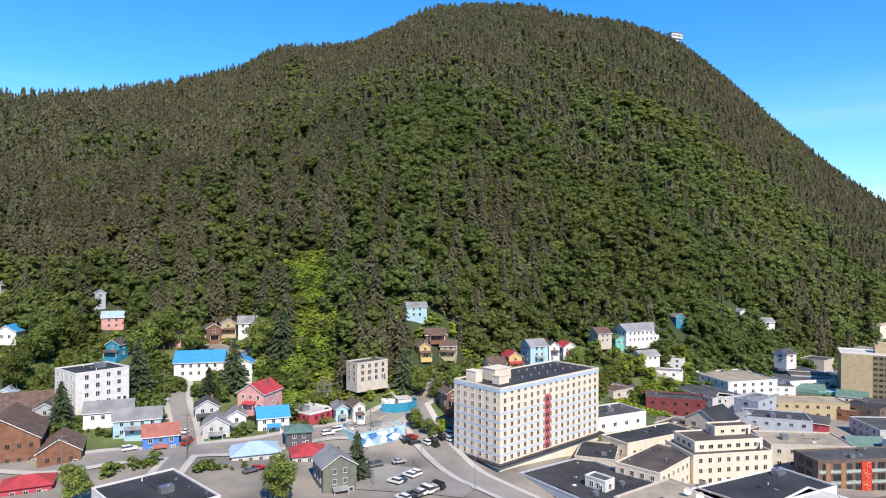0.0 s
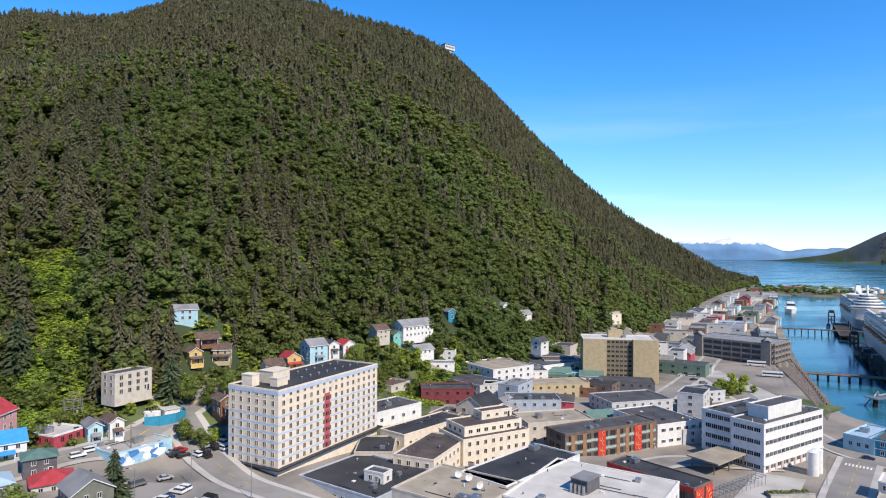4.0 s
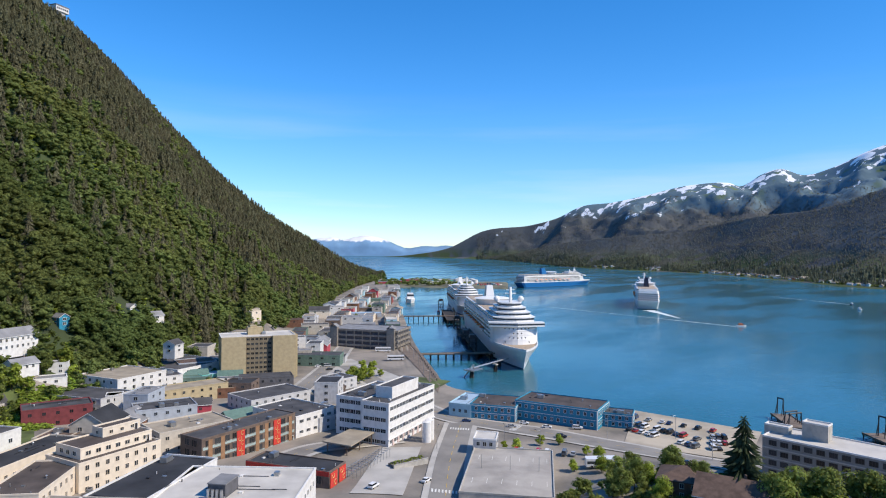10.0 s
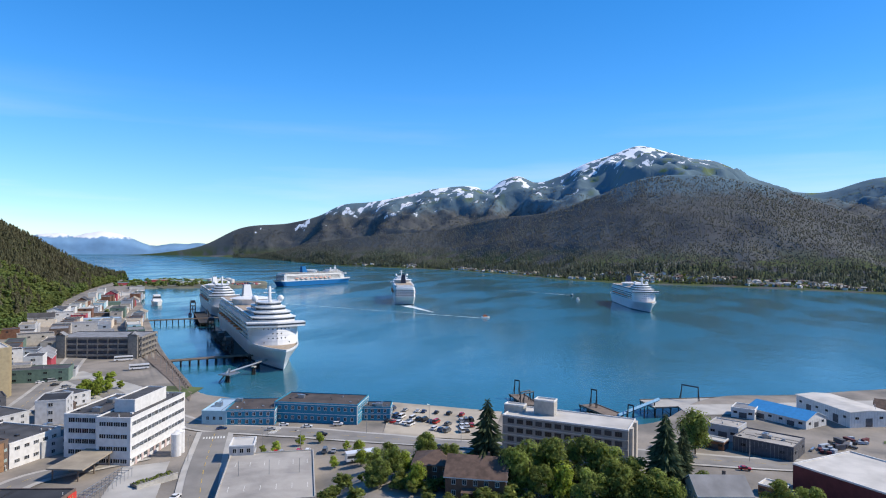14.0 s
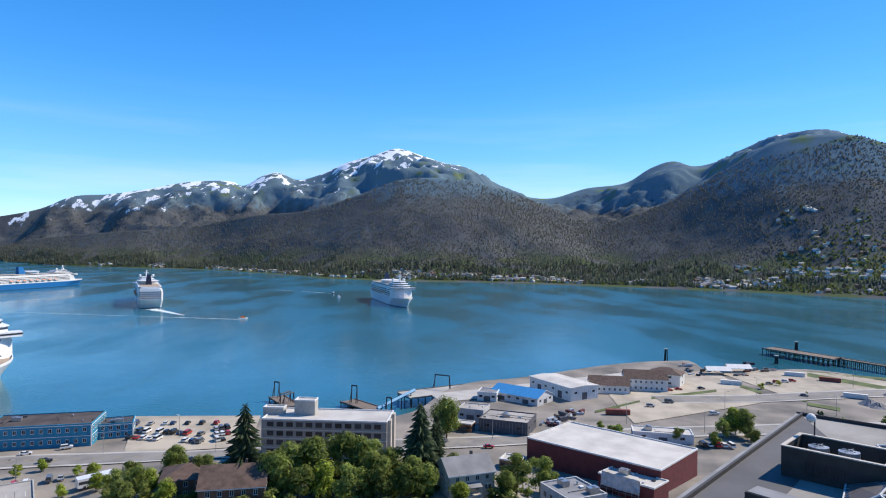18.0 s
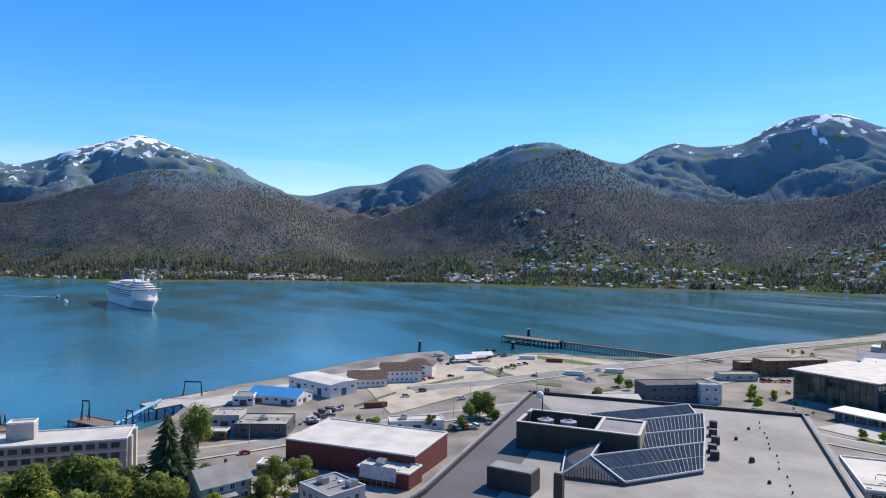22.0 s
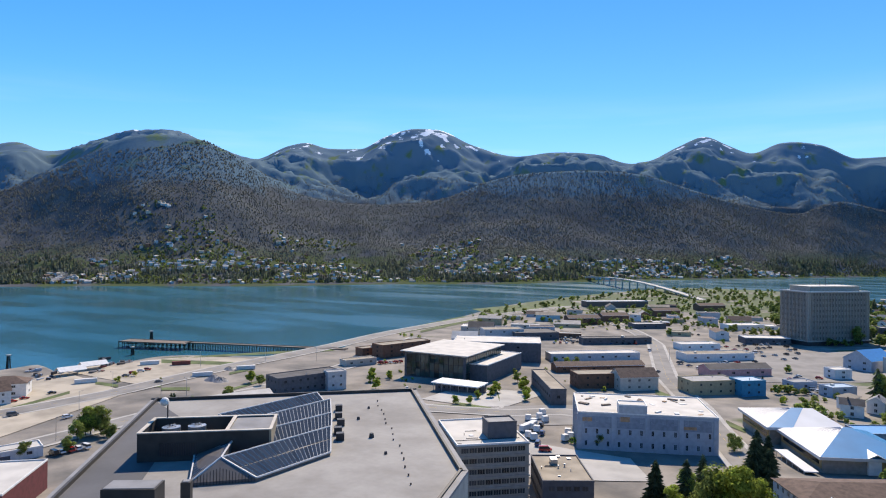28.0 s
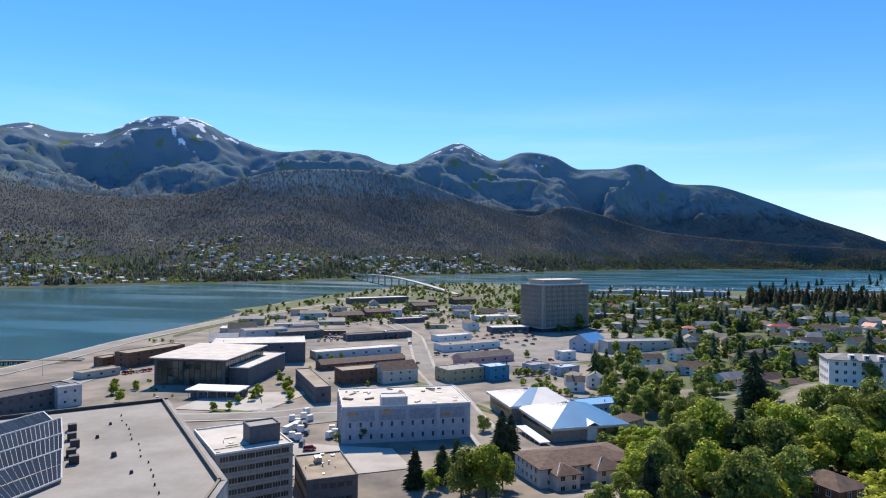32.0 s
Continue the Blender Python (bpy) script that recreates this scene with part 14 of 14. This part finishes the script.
scatter("spit_trees", [leafy_shape(rngs, 16, 0.24) for _ in range(4)], np.stack([tx, ty, tb * 0 + 3.5], 1), th, th * 1.3, M_LEAF_HILL, "green trees and scrub on the cargo spit", "trees")

# upper tramway station on the mountain's shoulder
sx_, sy_ = polar(19.85, 1235.0)
st_z = float(mountain_z(np.array([19.85]), np.array([1235.0]))[0])
root = tagged(new("summit_station"), "white cableway station standing on the mountain shoulder", "building")
root.matrix_world = pose(float(sx_), float(sy_), st_z, 0, 0, 20)
part("base", box(bmesh.new(), -7, 7, -5, 5, -6, 16), MW["grey"], root)
part("hall", box(bmesh.new(), -12, 12, -7, 7, 16.004, 25), MW["white"], root, "white station hall")
part("roof", box(bmesh.new(), -13, 13, -8, 8, 25.004, 26), MR["r_grey"], root)
for k in range(6):
    child("window", window_mesh(2.6, 3.0), root, Matrix.Translation((-9 + 3.6 * k, -7.02, 20.5)))


def silo(x, y, r, h):
    root = tagged(new("silo"), "white steel silo beside the office block", "silo", "white silos")
    root.matrix_world = pose(x, y, float(ground_z(x, y)))
    part("shell", cyl(bmesh.new(), 0, 0, 0, h, r, r, 20), MW["white"], root)
    part("cap", cyl(bmesh.new(), 0, 0, h + 0.004, h + 0.6, r * 1.02, 0.4, 20), MW["white"], root)


silo(204.5, 173.6, 1.9, 8.5)
silo(208.3, 175.2, 1.9, 8.5)


def entrance_canopy(x, y, rot):
    root = tagged(new("entrance_canopy"), "broad flat entrance canopy on timber posts", "canopy")
    root.matrix_world = pose(x, y, float(ground_z(x, y)), 0, 0, rot)
    bm = bmesh.new()
    loft(bm, [(-11, -7), (11, -5), (11, 6), (-11, 6)], [(-11, -7), (11, -5), (11, 6), (-11, 6)], 4.6, 5.1)
    part("roof", bm, MR["r_tan"], root)
    part("soffit", box(bmesh.new(), -10, 10, -4.5, 5.5, 4.45, 4.596), mat("cedar_soffit", (0.42, 0.27, 0.14), var=0.12), root, "warm cedar soffit")
    for sx in (-9, 0, 9):
        for sy in (-4, 5):
            part("post", cyl(bmesh.new(), sx, sy, -1, 4.446, 0.25, 0.25, 8), M_PLANK, root)


cx_, cy_ = 176.0, 189.0
entrance_canopy(cx_, cy_, 14)


def ramp_trellis(x0, y0, x1, y1):
    root = tagged(new("ramp_trellis"), "grey steel trellis over a sloping walkway", "trellis")
    root.matrix_world = pose(0, 0, 0)
    a, b = Vector((x0, y0, float(ground_z(x0, y0)))), Vector((x1, y1, float(ground_z(x1, y1))))
    d = (b - a).normalized()
    n = Vector((-d.y, d.x, 0)) * 1.8
    k_ = 11
    for k in range(k_ + 1):
        p = a.lerp(b, k / k_)
        for s in (-1, 1):
            part("post", beam(bmesh.new(), p + n * s - Vector((0, 0, 1)), p + n * s + Vector((0, 0, 3.2)), 0.09, 5), M_STEEL, root)
        part("rafter", beam(bmesh.new(), p + n * 1.2 + Vector((0, 0, 3.2)), p - n * 1.2 + Vector((0, 0, 3.2)), 0.09, 5), M_STEEL, root)
    for s in (-1, 1):
        part("purlin", beam(bmesh.new(), a + n * s + Vector((0, 0, 3.3)), b + n * s + Vector((0, 0, 3.3)), 0.1, 5), M_STEEL, root)


ramp_trellis(151.3, 163.7, 177.6, 171.4)


def mural():
    """Waves of blue and white painted on the low wall by the parking lot."""
    for ob in bpy.data.objects:
        if ob.name.startswith("mural_building"):
            wall = next(c for c in ob.children if c.name.startswith("wall"))
            xs = [v.co.x for v in wall.data.vertices]
            ys = [v.co.y for v in wall.data.vertices]
            r = random.Random(5)
            blues = [mat("mural_blue", (0.06, 0.22, 0.5), bump=0), mat("mural_white", (0.75, 0.78, 0.8), bump=0), mat("mural_pale", (0.3, 0.5, 0.68), bump=0)]
            for k in range(26):
                w, h = r.uniform(1.0, 3.2), r.uniform(0.6, 2.0)
                x, z = r.uniform(min(xs) + 2, max(xs) - 2), r.uniform(1.2, 4.4)
                bm = bmesh.new()
                pts = [(w * math.cos(a) * r.uniform(0.6, 1), h * math.sin(a) * r.uniform(0.6, 1)) for a in [i * 0.628 for i in range(10)]]
                lo = [bm.verts.new((p, -0.01 - 0.002 * k, q)) for p, q in pts]
                bm.faces.new(lo)
                hi = [bm.verts.new((p, 0.0, q)) for p, q in pts]
                for i in range(10):
                    bm.faces.new((lo[i], hi[i], hi[(i + 1) % 10], lo[(i + 1) % 10]))
                part("mural_shape", bm, blues[k % 3], ob, "", Matrix.Translation((x, min(ys) - 0.01, z)))


mural()


def roof_ventilator(x, y, z, rot):
    root = tagged(new("roof_ventilator"), "large dark grey ventilation unit with ducts on the white roof", "ventilator")
    root.matrix_world = pose(x, y, z, 0, 0, rot)
    part("casing", box(bmesh.new(), -3.5, 3.5, -2.4, 2.4, 0, 3.4), MW["dgrey"], root)
    part("cap", box(bmesh.new(), -3.7, 3.7, -2.6, 2.6, 3.404, 3.65), MR["r_grey"], root)
    for k in range(4):
        part("duct", cyl(bmesh.new(), -4.4, -1.8 + 1.2 * k, 0, 2.4, 0.42, 0.42, 10), M_STEEL, root)
    part("pipe", beam(bmesh.new(), (3.5, 0, 1.2), (7.5, 0.5, 0.5), 0.3, 7), M_STEEL, root)


def satellite_dish(x, y, z, rot, r=1.1):
    root = tagged(new("satellite_dish"), "white satellite dish on a short mast", "satellite dish", "dishes on the brown roof")
    root.matrix_world = pose(x, y, z, 0, 0, rot)
    part("mast", cyl(bmesh.new(), 0, 0, 0, 1.3, 0.08, 0.08, 7), M_STEEL, root)
    bm = bmesh.new()
    rings = [[bm.verts.new((r * u * math.cos(a), 0.35 * u * u * -1.0, 1.6 + r * u * math.sin(a))) for a in [6.283 * j / 14 for j in range(14)]] for u in (0.15, 0.5, 0.8, 1.0)]
    bm.faces.new(rings[0])
    for p, q in zip(rings[:-1], rings[1:]):
        for j in range(14):
            bm.faces.new((p[j], p[(j + 1) % 14], q[(j + 1) % 14], q[j]))
    part("dish", bm, MW["white"], root)
    part("feed", beam(bmesh.new(), (0, 0, 1.6), (0, -1.0, 1.8), 0.05, 5), M_STEEL, root)


def cooling_unit(x, y, z, rot):
    root = tagged(new("cooling_unit"), "grey boxy cooling unit with a round fan grille", "cooling unit", "cooling units behind the cream block")
    root.matrix_world = pose(x, y, z, 0, 0, rot)
    part("casing", box(bmesh.new(), -1.2, 1.2, -0.8, 0.8, 0.2, 2.0), M_STEEL, root)
    part("fan_grille", cyl(bmesh.new(), 0, 0, 2.004, 2.15, 0.6, 0.55, 14), M_DARK, root)
    part("skid", box(bmesh.new(), -1.3, 1.3, -0.9, 0.9, 0, 0.196), M_DARK, root)


roof_ventilator(94.0, 149.3, 24.12, 30)
satellite_dish(64.3, 167.3, 24.12, -10)
satellite_dish(66.0, 163.9, 24.12, 2)
satellite_dish(66.5, 157.5, 24.12, 14)
cooling_unit(83.8, 200.5, float(ground_z(83.8, 200.5)) + 0.3, 0)
cooling_unit(84.6, 197.1, float(ground_z(84.6, 197.1)) + 0.3, 20)
cooling_unit(88.2, 199.7, float(ground_z(88.2, 199.7)) + 0.3, 40)
cooling_unit(84.1, 205.9, float(ground_z(84.1, 205.9)) + 0.3, 60)
cooling_unit(83.8, 192.5, float(ground_z(83.8, 192.5)) + 0.3, 80)

# ---- harbour, groves and sheds of the western shore ----
def moored_boat(x, y, rot, size):
    root = tagged(new("motor_boat"), "small white moored motor boat at its float", "boat", "boats in the small harbour")
    root.matrix_world = pose(x, y, 0, 0, 0, rot) @ Matrix.Scale(size, 4)

    def hull(bm):
        lo = [bm.verts.new(p) for p in ((-4.5, -1.3, -0.3), (2.5, -1.2, -0.3), (5.0, 0, -0.3), (2.5, 1.2, -0.3), (-4.5, 1.3, -0.3))]
        hi = [bm.verts.new(p) for p in ((-4.6, -1.7, 1.3), (2.8, -1.6, 1.5), (6.0, 0, 1.9), (2.8, 1.6, 1.5), (-4.6, 1.7, 1.3))]
        for i in range(5):
            bm.faces.new((lo[i], lo[(i + 1) % 5], hi[(i + 1) % 5], hi[i]))
        bm.faces.new(hi)

    def cabin(bm):
        loft(bm, [(-2.5, -1.2), (2.4, -1.1), (2.4, 1.1), (-2.5, 1.2)], [(-2.3, -1.0), (1.4, -0.9), (1.4, 0.9), (-2.3, 1.0)], 1.35, 3.2)

    child("hull", simple_mesh("boat_hull", hull, [MW["white"]]), root)
    child("cabin", simple_mesh("boat_cabin", cabin, [MW["grey"]]), root)


def small_harbour():
    r = random.Random(31)
    for k in range(5):
        d = 1430 + 62 * k
        a, b = polar(181.4 + 0.2 * k, d), polar(191.5 + 0.25 * k, d + 40)
        root = tagged(new("float_dock"), "long grey timber float with finger berths", "dock", "harbour floats")
        A, B_ = Vector((float(a[0]), float(a[1]), 0)), Vector((float(b[0]), float(b[1]), 0))
        L = (B_ - A).length
        ang = math.degrees(math.atan2(B_.y - A.y, B_.x - A.x))
        root.matrix_world = pose(A.x, A.y, 0, 0, 0, ang)
        part("deck", box(bmesh.new(), 0, L, -1.5, 1.5, -0.4, 0.6), M_PLANK, root)
        n = int(L / 16)
        for j in range(n):
            x = 8 + 16 * j
            for s in (-1, 1):
                if r.random() < 0.6:
                    continue
                q = root.matrix_world @ Vector((x + r.uniform(-1, 1), s * 9.5, 0))
                moored_boat(q.x, q.y, ang + 90 * s + r.uniform(-3, 3), r.uniform(0.9, 1.5))
    # breakwater of dumped stone, and the basin's sheds
    for b0, d, w, dp, h, wall, roof in ((182.3, 1240, 46, 22, 7, "grey", "r_grey"), (184.6, 1270, 70, 24, 8, "bluegrey", "r_grey"), (187.6, 1250, 60, 26, 9, "bluegrey", "r_white"), (190.2, 1290, 64, 24, 8, "bluegrey", "r_grey"), (186.0, 1150, 44, 18, 7, "grey", "r_white"), (183.2, 1120, 38, 18, 8, "grey", "r_dark"), (189.0, 1130, 50, 18, 7, "bluegrey", "r_grey"), (181.6, 1080, 30, 14, 9, "white", "r_grey"), (192.5, 1200, 48, 20, 7, "white", "r_grey"), (194.5, 1330, 60, 22, 7, "dgrey", "r_dark"), (197.5, 1380, 70, 22, 7, "bluegrey", "r_dark")):
        x, y = polar(b0, d)
        z = float(ground_z(x, y))
        building("boat_shed", "long low harbour shed with a shallow metal roof", float(x), float(y), -b0 + 180 + r.uniform(-8, 8), w, dp, z, h, wall, roof, "gabled", 0, 5.0, (2.0, 1.6))


small_harbour()


def western_groves():
    rng = np.random.default_rng(61)
    n = 330
    b = rng.uniform(193.2, 208, n)
    r = rng.uniform(930, 1060, n)
    x, y = polar(b, r)
    keep = fractal(x, y, 60.0, 2, 2.0) > -0.22
    x, y = x[keep], y[keep]
    h = rng.uniform(17, 33, len(x))
    scatter("spruce_grove", [spruce_shape(rng, 11, 6) for _ in range(7)], np.stack([x, y, ground_z(x, y) - 0.5], 1), h, h * rng.uniform(1.0, 1.5, len(x)), M_NEEDLE, "close grove of tall dark spruces behind the houses", "trees")


western_groves()
